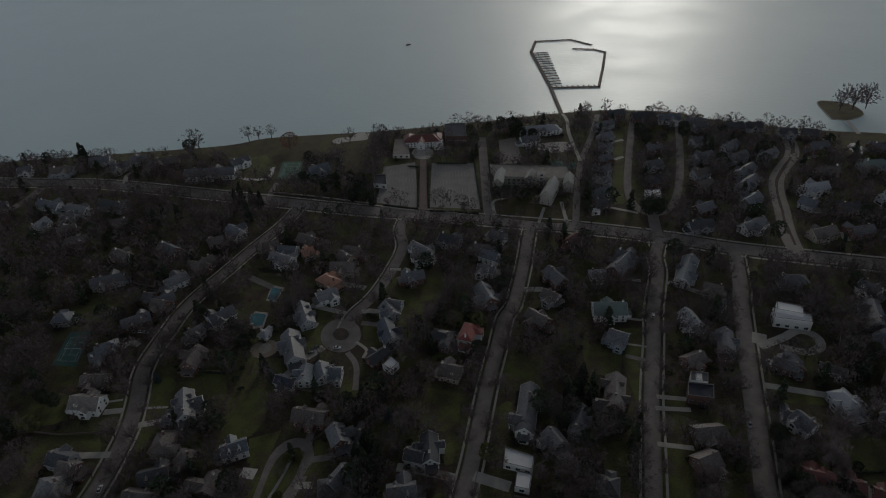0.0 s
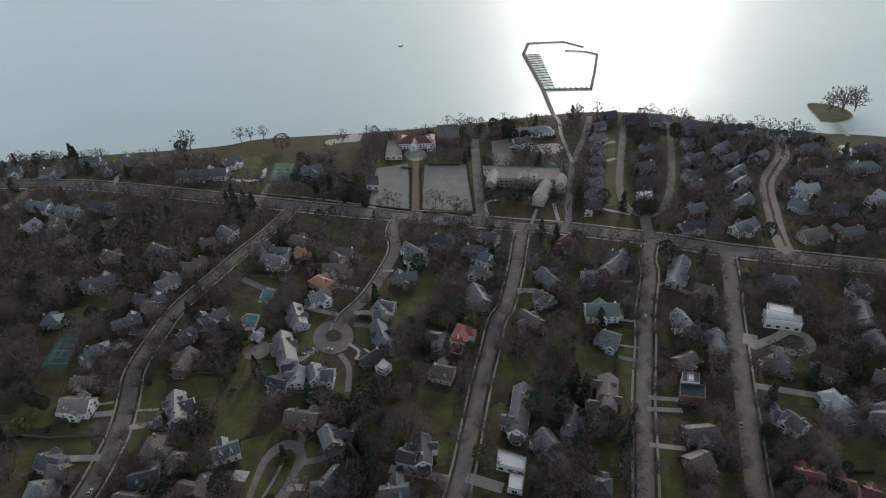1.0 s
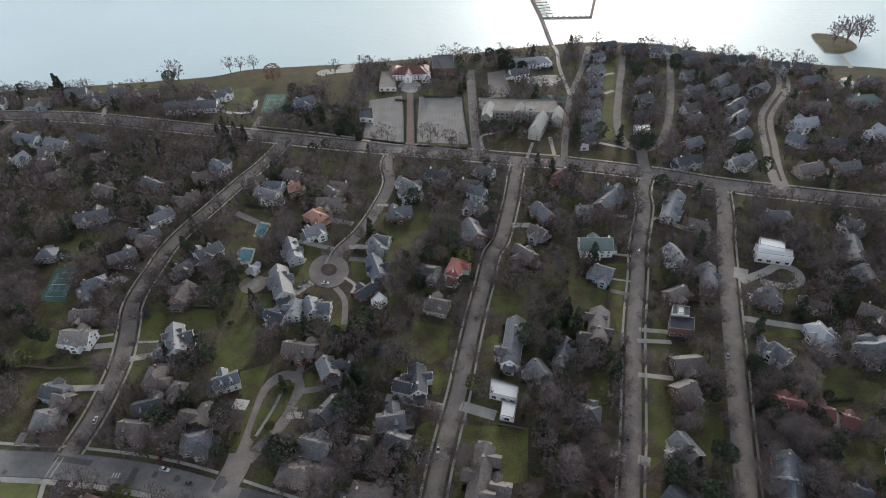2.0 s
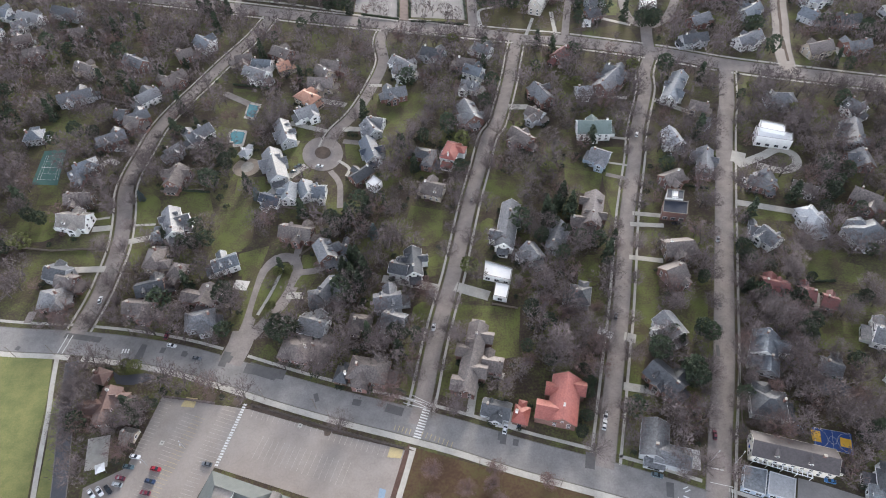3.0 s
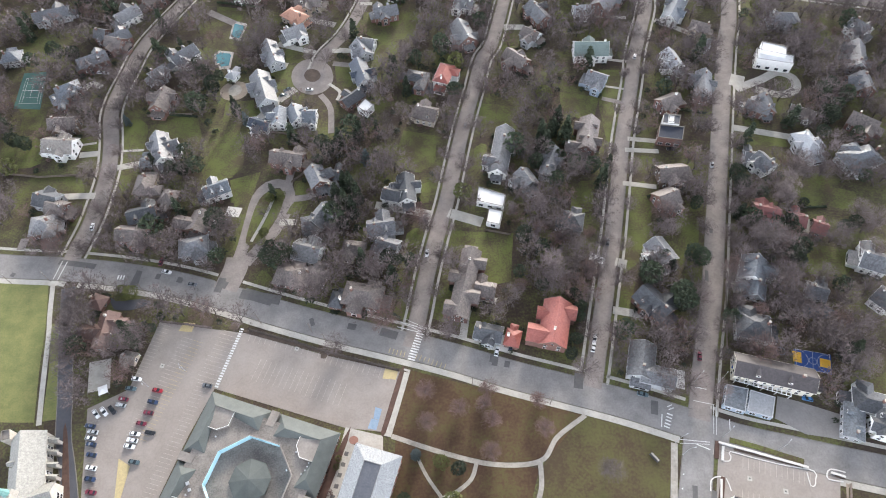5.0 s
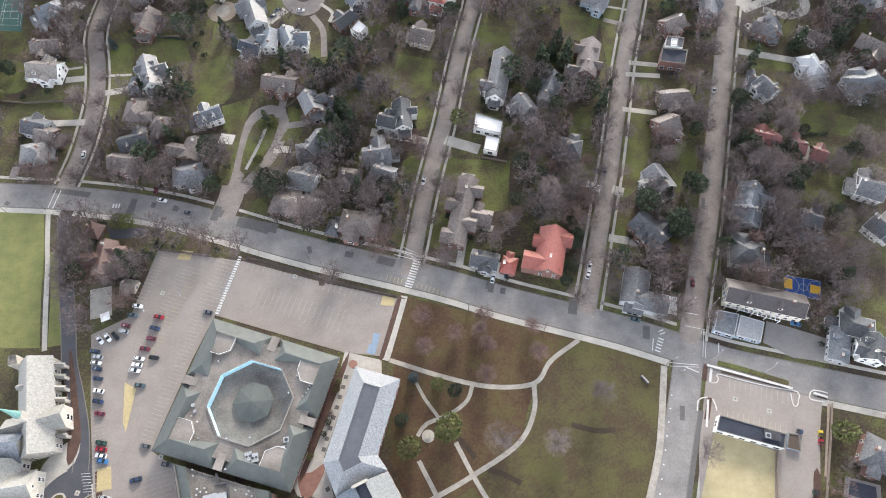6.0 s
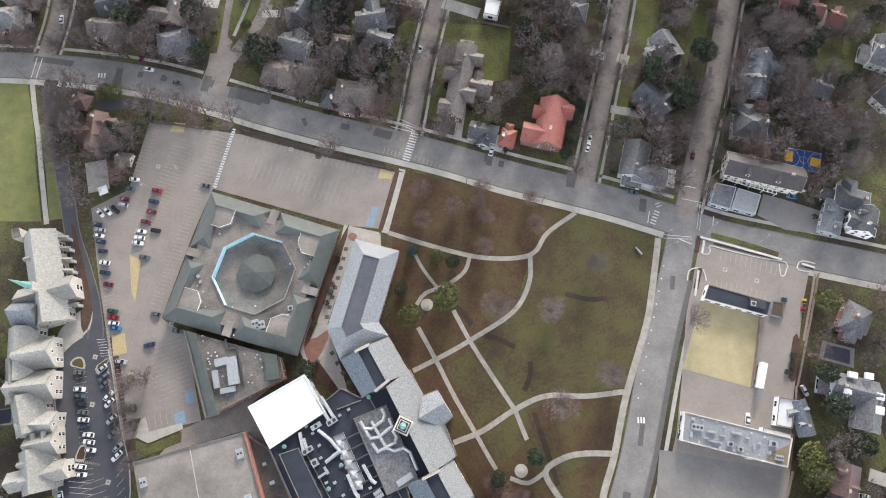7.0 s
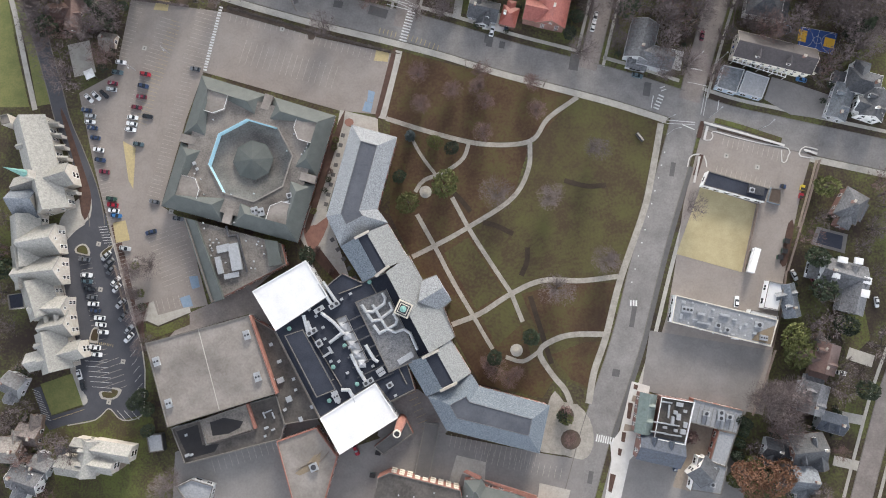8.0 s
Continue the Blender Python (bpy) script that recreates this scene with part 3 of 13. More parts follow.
def house(x, y, rot, L, W, roof="gable", wall="white", top="slate", eave=5.4, pitch=0.75, wings=None, kind="house", detail=2, chim=True, group=""):
    """A pitched-roof house with its long axis on local x; wings are (offset along x, reach out on +y or -y, width)."""
    r = random.Random(int(x * 7 + y * 13))
    storeys = "two-storey" if eave > 4.6 else "single-storey"
    e = thing(kind, x, y, rot, f"{NOUN[wall]} {storeys} {kind.replace('_', ' ')} with {TOP[top]} roof", kind.replace("_", " "), group)
    FOOT.append((Vector((x, y)), max(L, W) * 0.5 + 0.5, rot, L, W))
    rise = W / 2 * pitch
    wins = []
    gable = roof == "gable"
    s = Soup()
    wall_body(s, -L / 2, L / 2, W, eave, rise, gable)
    s.make("wall", M["wall_" + wall], e)
    s = Soup()
    (gable_roof if gable else hip_roof)(s, -L / 2, L / 2, W, eave, rise)
    s.make("roof", M["roof_" + top], e)
    trim = Soup()
    if kind == "house":
        eave_trim(trim, -L / 2, L / 2, W, eave, rise, gable)
    if wings is None:
        wings = []
        if kind == "house":
            side = r.choice((-1, 1))
            wings = [(r.uniform(-0.28, 0.28) * L, side * r.uniform(2.0, 4.5), min(L * 0.5, W * r.uniform(0.55, 0.8)))]
            if L > 15:
                wings.append((r.uniform(-0.3, 0.3) * L, -side * r.uniform(1.5, 3.5), min(L * 0.4, W * 0.5)))
    for ox, reach, ww in wings:
        length = W / 2 + abs(reach)
        a = 90 if reach > 0 else -90
        m = pose(ox, 0, 0, 0, 0, a)
        wr = min(ww / 2 * pitch, rise * 0.95)
        s = Soup()
        wall_body(s, 0.2, length, ww, eave - 0.05, wr, gable)
        ob = s.make("wing_wall", M["wall_" + wall], e)
        ob.matrix_basis = m
        s = Soup()
        if gable:
            gable_roof(s, 0.5, length, ww, eave - 0.05, wr, 0.4)
        else:
            hip_roof(s, -ww / 2 + 0.8, length, ww, eave - 0.05, wr, 0.4)
        ob = s.make("wing_roof", M["roof_" + top], e)
        ob.matrix_basis = m
        if kind == "house" and gable:
            t2 = Soup()
            eave_trim(t2, 0.5, length, ww, eave - 0.05, wr, True, 0.4)
            trim.add([m @ Vector(p) for p in t2.v], [f for f in t2.f if max(t2.v[i][0] for i in f) > W / 2 + 0.3])
        if detail:
            for z in ([0.9, 3.4] if eave > 4.6 else [0.9]):
                wins.append((2.2 if ww > 5 else 1.25, 1.5, m @ pose(length, 0, z, 0, 0, -90)))
    if detail:
        for side in (1, -1):
            windows_on(wins, -L / 2 + 0.6, L / 2 - 0.6, side * W / 2, eave, side)
        for sx in (1, -1):
            for z in ([0.9, 3.4] if eave > 4.6 else [0.9]):
                for yy in ((-W / 4, W / 4) if W > 7 else (0,)):
                    wins.append((1.25, 1.5, pose(sx * L / 2, yy, z, 0, 0, -90 * sx)))
        if gable and eave > 4.6 and rise > 3:
            for sx in (1, -1):
                wins.append((0.9, 1.1, pose(sx * L / 2, 0, eave + 0.3, 0, 0, -90 * sx)))
        if kind == "house":
            shared("front_door", DOOR_ME, pose(r.uniform(-0.2, 0.2) * L + 1.7, W / 2, 0.15, 0, 0, 0), e)
    if kind == "house" and eave > 4.6 and detail:
        sx = r.choice((-1, 1))
        dl, dw, hh = r.uniform(2.5, 4.5), W * r.uniform(0.5, 0.8), 2.7
        oy = r.uniform(-0.1, 0.1) * W
        x0, x1 = (L / 2 - 0.1, L / 2 + dl) if sx > 0 else (-L / 2 - dl, -L / 2 + 0.1)
        Soup().box(x0, oy - dw / 2, 0, x1, oy + dw / 2, hh).make("side_room", M["wall_" + wall], e)
        xa, xb = (x0, x1 + 0.3) if sx > 0 else (x1, x0 - 0.3)
        y0, y1 = oy - dw / 2 - 0.3, oy + dw / 2 + 0.3
        Soup().add([(xa, y0, hh + 0.9), (xa, y1, hh + 0.9), (xb, y1, hh + 0.05), (xb, y0, hh + 0.05), (xa, y0, hh + 0.7), (xa, y1, hh + 0.7), (xb, y1, hh - 0.1), (xb, y0, hh - 0.1)], [(0, 1, 2, 3), (3, 2, 6, 7), (0, 3, 7, 4), (1, 5, 6, 2)]).make("lean_to_roof", M["roof_" + top], e)
        wins.append((dw * 0.6, 1.4, pose(x1 if sx > 0 else x0, oy, 0.9, 0, 0, -90 * sx)))
    put_windows(e, wins)
    if trim.f:
        trim.make("eave_trim", M["trim"] if wall == "white" else M["wall_cream"] if wall == "cream" else M["wall_brown"] if wall in ("brown", "tan", "brick") else M["wall_grey"], e)
    if kind == "house":
        for _ in range(4):
            sx, sd = r.uniform(-0.5, 0.5) * L, r.choice((-1, 1)) * (W / 2 + r.uniform(1.0, 2.2))
            a = radians(rot)
            BEDS.append((x + sx * math.cos(a) - sd * math.sin(a), y + sx * math.sin(a) + sd * math.cos(a), r.uniform(0.55, 1.1)))
    if chim and kind == "house":
        cx = r.choice((-1, 1)) * L * r.uniform(0.22, 0.42)
        shared("chimney", CHIM_ME["brick" if r.random() < 0.7 else "trim"], pose(cx, r.uniform(-0.5, 0.5), eave + rise - 1.1, 0, 0, r.choice((0, 90))), e)
    if detail > 1 and L > 10 and r.random() < 0.6 and gable:
        for ox in (-L * 0.22, L * 0.18):
            side = r.choice((-1, 1))
            s = Soup()
            y1 = W * 0.42
            s.box(-0.9, W * 0.16, eave, 0.9, y1, eave + rise * 0.5 + 0.55)
            ob = s.make("dormer", M["wall_" + wall], e)
            ob.matrix_basis = pose(ox, 0, 0, 0, 0, 0 if side > 0 else 180)
            s = Soup()
            gable_roof(s, W * 0.02, y1, 1.8, eave + rise * 0.5 + 0.5, 0.8, 0.2, 0.15)
            ro = s.make("dormer_roof", M["roof_" + top], ob)
            ro.matrix_basis = pose(0, 0, 0, 0, 0, 90)
            shared("window", WIN, pose(0, y1, eave + rise * 0.5 - 0.75, 0, 0, 0) @ Matrix.Diagonal((0.8, 1, 0.75, 1)), ob)
    return e


def block(pts, h, wall, top, name, label, category, parapet=0.6, e=None, base=0.0, pname="wall", windows=True, coping="kerbstone"):
    """A flat-roofed block on a polygon, with a parapet; returns its Empty. Given e, it becomes a part of that building."""
    poly = ccw([tuple(p) for p in pts])
    cx, cy = sum(p[0] for p in poly) / len(poly), sum(p[1] for p in poly) / len(poly)
    if e is None:
        e = thing(name, cx, cy, 0, label, category)
    ox, oy = e.matrix_basis.translation.x, e.matrix_basis.translation.y
    PATCHES.append(poly)
    loc = [(p[0] - ox, p[1] - oy) for p in poly]
    s = Soup()
    k = len(loc)
    ins = inset(loc, 0.35)
    s.add([(p[0], p[1], base) for p in loc] + [(p[0], p[1], h + parapet) for p in loc], [(i, (i + 1) % k, k + (i + 1) % k, k + i) for i in range(k)])
    s.make(pname, M[wall], e)
    s = Soup()
    if parapet > 0:
        s.add([(p[0], p[1], h + parapet) for p in loc] + [(p[0], p[1], h + parapet) for p in ins], [(i, (i + 1) % k, k + (i + 1) % k, k + i) for i in range(k)])
        s.add([(p[0], p[1], h + parapet) for p in ins] + [(p[0], p[1], h - 0.1) for p in ins], [(i, (i + 1) % k, k + (i + 1) % k, k + i) for i in range(k)])
        s.make("parapet", M[coping], e)
    s = Soup()
    s.add([(p[0], p[1], h) for p in ins], [tuple(range(k))])
    s.make("flat_roof", M[top], e)
    if windows:
        wins = []
        for i in range(k):
            a, b = Vector(loc[i]), Vector(loc[(i + 1) % k])
            d = b - a
            if d.length < 5:
                continue
            ang = math.degrees(math.atan2(d.y, d.x)) + 180
            for z in [base + 1.0 + 3.4 * q for q in range(max(1, int((h - base) / 3.6)))]:
                m = max(1, int(d.length / 4.2))
                for j in range(m):
                    p = a + d * ((j + 0.5) / m)
                    wins.append((2.2, 1.7, pose(p.x, p.y, z, 0, 0, ang)))
        put_windows(e, wins)
    return e


def box_unit(e, x, y, z, l, w, h, rot, mat="metal", name="roof_unit"):
    ox, oy = e.matrix_basis.translation.x, e.matrix_basis.translation.y
    s = Soup()
    s.box(-l / 2, -w / 2, 0, l / 2, w / 2, h * 0.85)
    s.box(-l / 2 - 0.08, -w / 2 - 0.08, h * 0.85, l / 2 + 0.08, w / 2 + 0.08, h)
    s.tube((0, 0, h), (0, 0, h + 0.15), min(l, w) * 0.35, min(l, w) * 0.35, 10)
    ob = s.make(name, M[mat], e)
    ob.matrix_basis = pose(x - ox, y - oy, z, 0, 0, rot)
    return ob


# ---------------------------------------------------------------- trees
def bare_tree_data(seed, h, r, limbs=9, twig_w=0.05, mat="twig", twigs=1700, fine=True):
    """Trunk, forking limbs and branches as tapered tubes, and a haze of fine twigs that fills the crown."""
    rnd = random.Random(seed)
    tr, tw = Soup(), Soup()
    th = h * rnd.uniform(0.16, 0.24)
    lean = Vector((rnd.uniform(-0.4, 0.4), rnd.uniform(-0.4, 0.4), th))
    tr.tube((0, 0, -0.2), lean, 0.030 * h, 0.024 * h, 6 if fine else 4, caps=False)
    lobes = [(rnd.uniform(0, 6.28), rnd.uniform(-0.3, 0.32), rnd.uniform(0.6, 1.6)) for _ in range(6)]

    def blade(p, q, w):
        d = (q - p).normalized()
        n = d.cross(Vector((rnd.uniform(-1, 1), rnd.uniform(-1, 1), rnd.uniform(-1, 1)))).normalized() * w
        tw.add([p - n, p + n, q], [(0, 1, 2)])

    def reach(ang, up):
        f = 1.0
        for la, amp, wid in lobes:
            f += amp * max(0.0, math.cos((ang - la) * wid))
        return r * max(0.55, min(1.25, f)) * math.sqrt(max(0.08, 1 - (up * 2 - 0.75) ** 2 / 1.7))
    mid_h, arms = h * 0.30, []
    for i in range(limbs):
        ang = 2 * math.pi * (i + rnd.uniform(-0.35, 0.35)) / limbs
        up = rnd.uniform(0.25, 0.95)
        out = reach(ang, up) * rnd.uniform(0.72, 0.95) * (0.5 if i % 4 == 0 else 1.0)
        end = Vector((math.cos(ang) * out, math.sin(ang) * out, mid_h + (h - mid_h) * up))
        knee = lean.lerp(end, 0.45) + Vector((rnd.uniform(-0.5, 0.5), rnd.uniform(-0.5, 0.5), -0.03 * h))
        tr.tube(lean, knee, 0.014 * h, 0.009 * h, 5 if fine else 3, caps=False)
        tr.tube(knee, end, 0.009 * h, 0.003 * h, 4 if fine else 3, caps=False)
        arms.append((lean, knee, end, ang))
    joints = []
    for base, knee, end, ang in arms:
        for j in range(6 if fine else 3):
            f = (j + 0.7) / (6.4 if fine else 3.4)
            b0 = base.lerp(knee, 0.4 + f) if f < 0.5 else knee.lerp(end, (f - 0.5) * 2)
            d = Vector((math.cos(ang + rnd.uniform(-1.4, 1.4)), math.sin(ang + rnd.uniform(-1.4, 1.4)), rnd.uniform(0.1, 1.2))).normalized()
            e1 = b0 + d * r * rnd.uniform(0.28, 0.5)
            if fine:
                tr.tube(b0, e1, 0.0042 * h, 0.0016 * h, 3, caps=False)
            else:
                blade(b0, e1, 0.007 * h)
            joints.append((b0, e1, d))
    for k in range(twigs):
        if rnd.random() < 0.55:
            b0, e1, d = rnd.choice(joints)
            p = b0.lerp(e1, rnd.uniform(0.15, 1.0)) + Vector((rnd.gauss(0, 0.07), rnd.gauss(0, 0.07), rnd.gauss(0, 0.05))) * r
        else:
            ang, up = rnd.uniform(0, 6.283), rnd.random() ** 0.8
            out = reach(ang, up) * rnd.random() ** 0.42
            p = Vector((math.cos(ang) * out, math.sin(ang) * out, mid_h + (h - mid_h) * up * 0.97))
        d = (Vector((p.x, p.y, (p.z - mid_h) * 0.8)).normalized() + Vector((rnd.uniform(-1, 1), rnd.uniform(-1, 1), rnd.uniform(-0.6, 0.9)))).normalized()
        blade(p, p + d * r * rnd.uniform(0.10, 0.26), twig_w * rnd.uniform(0.7, 1.3))
    return tr, tw, M[mat]


def leafy_tree_data(seed, h, r, shape, mat, clump=0.75, count=520):
    """Evergreens and leafy trees: a trunk with limbs, and many leaf clumps of three blades each in an uneven crown with gaps."""
    rnd = random.Random(seed)
    tr, tw = Soup(), Soup()
    tr.tube((0, 0, -0.2), (0, 0, h * 0.82), 0.022 * h + 0.08, 0.03, 6)
    lobes = [(rnd.uniform(0, 6.28), rnd.uniform(0.12, 0.35), rnd.uniform(0.2, 0.9)) for _ in range(7)]
    for i in range(12):
        a, f = rnd.uniform(0, 6.28), rnd.uniform(0.15, 0.8)
        rad = r * ((1 - f) if shape == "cone" else 0.7 * math.sin(math.pi * min(1, f + 0.15)))
        tr.tube((0, 0, h * f), (math.cos(a) * rad, math.sin(a) * rad, h * f + 0.06 * h), 0.05, 0.02, 3, caps=False)
    for i in range(count):
        f = rnd.random() ** (1.4 if shape == "cone" else 0.9)
        a = rnd.uniform(0, 6.28)
        if shape == "cone":
            z = h * (0.06 + 0.94 * f)
            rad = r * (1 - f) ** 0.8 * (0.75 + 0.25 * math.sin(f * 40))
        else:
            z = h * (0.18 + 0.82 * f)
            rad = r * math.sqrt(max(0.02, 1 - (2 * f - 0.9) ** 2 / 1.25))
        for la, amp, lz in lobes:
            rad *= 1 + amp * max(0, math.cos(a - la)) * max(0, 1 - 3 * abs(f - lz)) - amp * 0.12
        rad *= rnd.uniform(0.55, 1.0) ** 0.5
        c = Vector((math.cos(a) * rad, math.sin(a) * rad, z))
        for q in range(3):
            u = Vector((rnd.uniform(-1, 1), rnd.uniform(-1, 1), rnd.uniform(-0.7, 0.7))).normalized()
            v = u.cross(Vector((rnd.uniform(-1, 1), rnd.uniform(-1, 1), rnd.uniform(-1, 1)))).normalized()
            k = clump * rnd.uniform(0.6, 1.2)
            p = c + u * k * 0.2
            tw.add([p - u * k * 0.6, p + v * k * 0.4, p + u * k * 0.7, p - v * k * 0.4], [(0, 1, 2, 3)])
    return tr, tw, M[mat]


def proto(data, name):
    tr, tw, mat = data
    out = []
    for nm, s, m in (("trunk", tr, M["bark"]), ("crown", tw, mat)):
        me = bpy.data.meshes.new(name + "_" + nm)
        me.from_pydata(s.v, [], s.f)
        me.materials.append(m)
        me.update()
        out.append(me)
    return out


PROTO = {
    "bare": [proto(bare_tree_data(k, 13.0, 6.4, 8 + k % 4, 0.064, "twig", 2100), "bare_tree") for k in range(7)],
    "bare_red": [proto(bare_tree_data(20 + k, 9.5, 5.2, 9, 0.058, "twig_red", 2000), "reddish_tree") for k in range(3)],
    "bare_remote": [proto(bare_tree_data(180 + k, 13.0, 6.8, 4, 0.36, "twig", 118, False), "remote_tree") for k in range(4)],
    "bare_far": [proto(bare_tree_data(80 + k, 13.0, 6.4, 5, 0.145, "twig", 480, False), "far_tree") for k in range(6)],
    "red_far": [proto(bare_tree_data(90 + k, 9.5, 5.2, 5, 0.14, "twig_red", 400, False), "far_red_tree") for k in range(2)],
    "spruce_far": [proto(leafy_tree_data(91, 14.0, 3.6, "cone", "needle", 1.5, 110), "far_spruce")],
    "pine_far": [proto(leafy_tree_data(92, 12.0, 4.6, "round", "needle", 1.4, 110), "far_pine")],
    "olive_far": [proto(leafy_tree_data(93, 8.0, 4.0, "round", "leaf_olive", 1.2, 130), "far_olive")],
    "shrub_far": [proto(leafy_tree_data(94, 2.2, 1.5, "round", "needle", 0.7, 40), "far_shrub")],
    "rusty": [proto(leafy_tree_data(30, 12.0, 6.0, "round", "dead_leaf", 0.6, 620), "rusty_tree")],
    "spruce": [proto(leafy_tree_data(40 + k, 14.0, 3.6, "cone", "needle", 1.0, 380), "spruce") for k in range(2)],
    "blue_spruce": [proto(leafy_tree_data(45, 11.0, 3.4, "cone", "needle_blue", 0.85, 380), "blue_spruce")],
    "pine": [proto(leafy_tree_data(50 + k, 12.0, 4.6, "round", "needle", 0.95, 400), "pine") for k in range(2)],
    "olive": [proto(leafy_tree_data(60 + k, 8.0, 4.0, "round", "leaf_olive", 0.75, 380), "olive_tree") for k in range(2)],
    "shrub": [proto(leafy_tree_data(70 + k, 2.2, 1.5, "round", m, 0.45, 80), "shrub") for k, m in enumerate(("needle", "leaf_olive", "twig_red"))],
}
SAY = {"bare_remote": ("bare grey-brown tree in winter", "tree"), "red_far": ("bare reddish-brown tree", "tree"), "spruce_far": ("dark conical spruce tree", "tree"), "pine_far": ("dark rounded evergreen tree", "tree"), "olive_far": ("olive-green leafy tree", "tree"), "shrub_far": ("low garden shrub", "shrub"), "bare_far": ("bare grey-brown deciduous tree in winter", "tree"), "bare": ("bare grey-brown deciduous tree in winter", "tree"), "bare_red": ("bare reddish-brown ornamental tree", "tree"), "rusty": ("broad tree still holding rusty dead leaves", "tree"), "spruce": ("tall dark green conical spruce", "tree"),
       "blue_spruce": ("blue-grey conical spruce tree", "tree"), "pine": ("dense dark green rounded evergreen tree", "tree"), "olive": ("small olive-green leafy tree", "tree"), "shrub": ("low rounded garden shrub", "shrub")}
TREES = []
COUNT = {}
FAR = {}
DISTANT = {"bare": "bare_far", "bare_red": "red_far", "spruce": "spruce_far", "pine": "pine_far", "olive": "olive_far", "blue_spruce": "spruce_far", "shrub": "shrub_far"}
LIMIT = {"bare": 175, "bare_red": 36, "spruce": 40, "pine": 110, "olive": 18, "blue_spruce": 4, "shrub": 150}


def tree(x, y, kind="bare", s=1.0, r=None, near=True):
    """A tree as a thing of its own; past the first few hundred of a kind it joins the far woods."""
    rnd = r or random.Random(int(x * 31 + y * 17))
    if kind == "bare" and y > 345:
        kind, near = "bare_remote", False
    elif (not near or COUNT.get(kind, 0) >= LIMIT.get(kind, 60)) and kind in DISTANT:
        kind, near = DISTANT[kind], False
    k = rnd.randrange(len(PROTO[kind]))
    m = pose(x, y, 0, 0, 0, rnd.uniform(0, 360)) @ Matrix.Diagonal((s * rnd.uniform(0.9, 1.12), s * rnd.uniform(0.9, 1.12), s * rnd.uniform(0.88, 1.1), 1))
    TREES.append((x, y, s))
    COUNT[kind] = COUNT.get(kind, 0) + 1
    if not near:
        FAR.setdefault(kind, []).append((k, m))
        return
    e = new("tree" if kind != "shrub" else "shrub")
    e.matrix_basis = m
    tagged(e, SAY[kind][0], SAY[kind][1], "trees of the neighbourhood" if kind != "shrub" else "garden shrubs")
    for nm, me in zip(("trunk", "crown") if kind != "shrub" else ("stem", "foliage"), PROTO[kind][k]):
        ob = new(nm, me)
        ob.parent = e


def far_woods():
    for kind, items in FAR.items():
        e = new("far_woods")
        tagged(e, "many more " + SAY[kind][0].replace(" tree", " trees") + " among the houses", "trees", kind="stuff")
        for part in (0, 1):
            V, F, off = [], [], 0
            for k, m in items:
                me = PROTO[kind][k][part]
                n = len(me.vertices)
                co = np.empty(n * 3)
                me.vertices.foreach_get("co", co)
                mm = np.array(m)
                V.append(co.reshape(-1, 3) @ mm[:3, :3].T + mm[:3, 3])
                F += [tuple(off + v for v in p.vertices) for p in me.polygons]
                off += n
            me = bpy.data.meshes.new("far_wood")
            me.from_pydata(np.concatenate(V).tolist(), [], F)
            me.materials.append(PROTO[kind][0][part].materials[0])
            ob = new("trunks" if part == 0 else "crowns", me)
            ob.parent = e
            ob["kind"] = "stuff"


def hedge(pts, w=1.2, h=1.4, mat="needle", name="hedge", label="clipped dark green hedge along the plot"):
    line = smooth_line(pts, 1.0)
    rnd = random.Random(int(pts[0][0] * 11))
    s = Soup()
    for i in range(len(line) - 1):
        for q in range(9):
            p = line[i].lerp(line[i + 1], rnd.random())
            c = Vector((p.x + rnd.uniform(-w, w) / 2, p.y + rnd.uniform(-w, w) / 2, rnd.uniform(0.1, h)))
            u = Vector((rnd.uniform(-1, 1), rnd.uniform(-1, 1), rnd.uniform(-0.6, 0.6))).normalized()
            v = u.cross(Vector((rnd.uniform(-1, 1), rnd.uniform(-1, 1), rnd.uniform(-1, 1)))).normalized()
            s.add([c - u * 0.45, c + v * 0.35, c + u * 0.45, c - v * 0.35], [(0, 1, 2, 3)])
    strip(s, line, -w * 0.36, w * 0.36, -0.05, h * 0.8)
    return tagged(s.make(name, M[mat]), label, "hedge")


def fence(pts, h=1.8, mat="fence", label="brown wooden board fence around a garden"):
    line = [Vector(p) for p in pts]
    e = thing("fence", line[0].x, line[0].y, 0, label, "fence")
    for a, b in zip(line, line[1:]):
        d = b - a
        ang = math.degrees(math.atan2(d.y, d.x))
        k = max(1, round(d.length / 2.4))
        for i in range(k):
            p = a + d * (i / k) - line[0]
            l = d.length / k
            s = Soup().box(0.06, -0.03, 0.06, l, 0.03, h)
            s.box(0.06, 0.03, 0.4, l, 0.08, 0.5).box(0.06, 0.03, h - 0.4, l, 0.08, h - 0.3)
            ob = s.make("panel", M[mat], e)
            ob.matrix_basis = pose(p.x, p.y, 0, 0, 0, ang)
            s = Soup().box(-0.06, -0.06, -0.1, 0.06, 0.06, h + 0.1)
            ob = s.make("post", M[mat], e)
            ob.matrix_basis = pose(p.x, p.y, 0, 0, 0, ang)
    return e


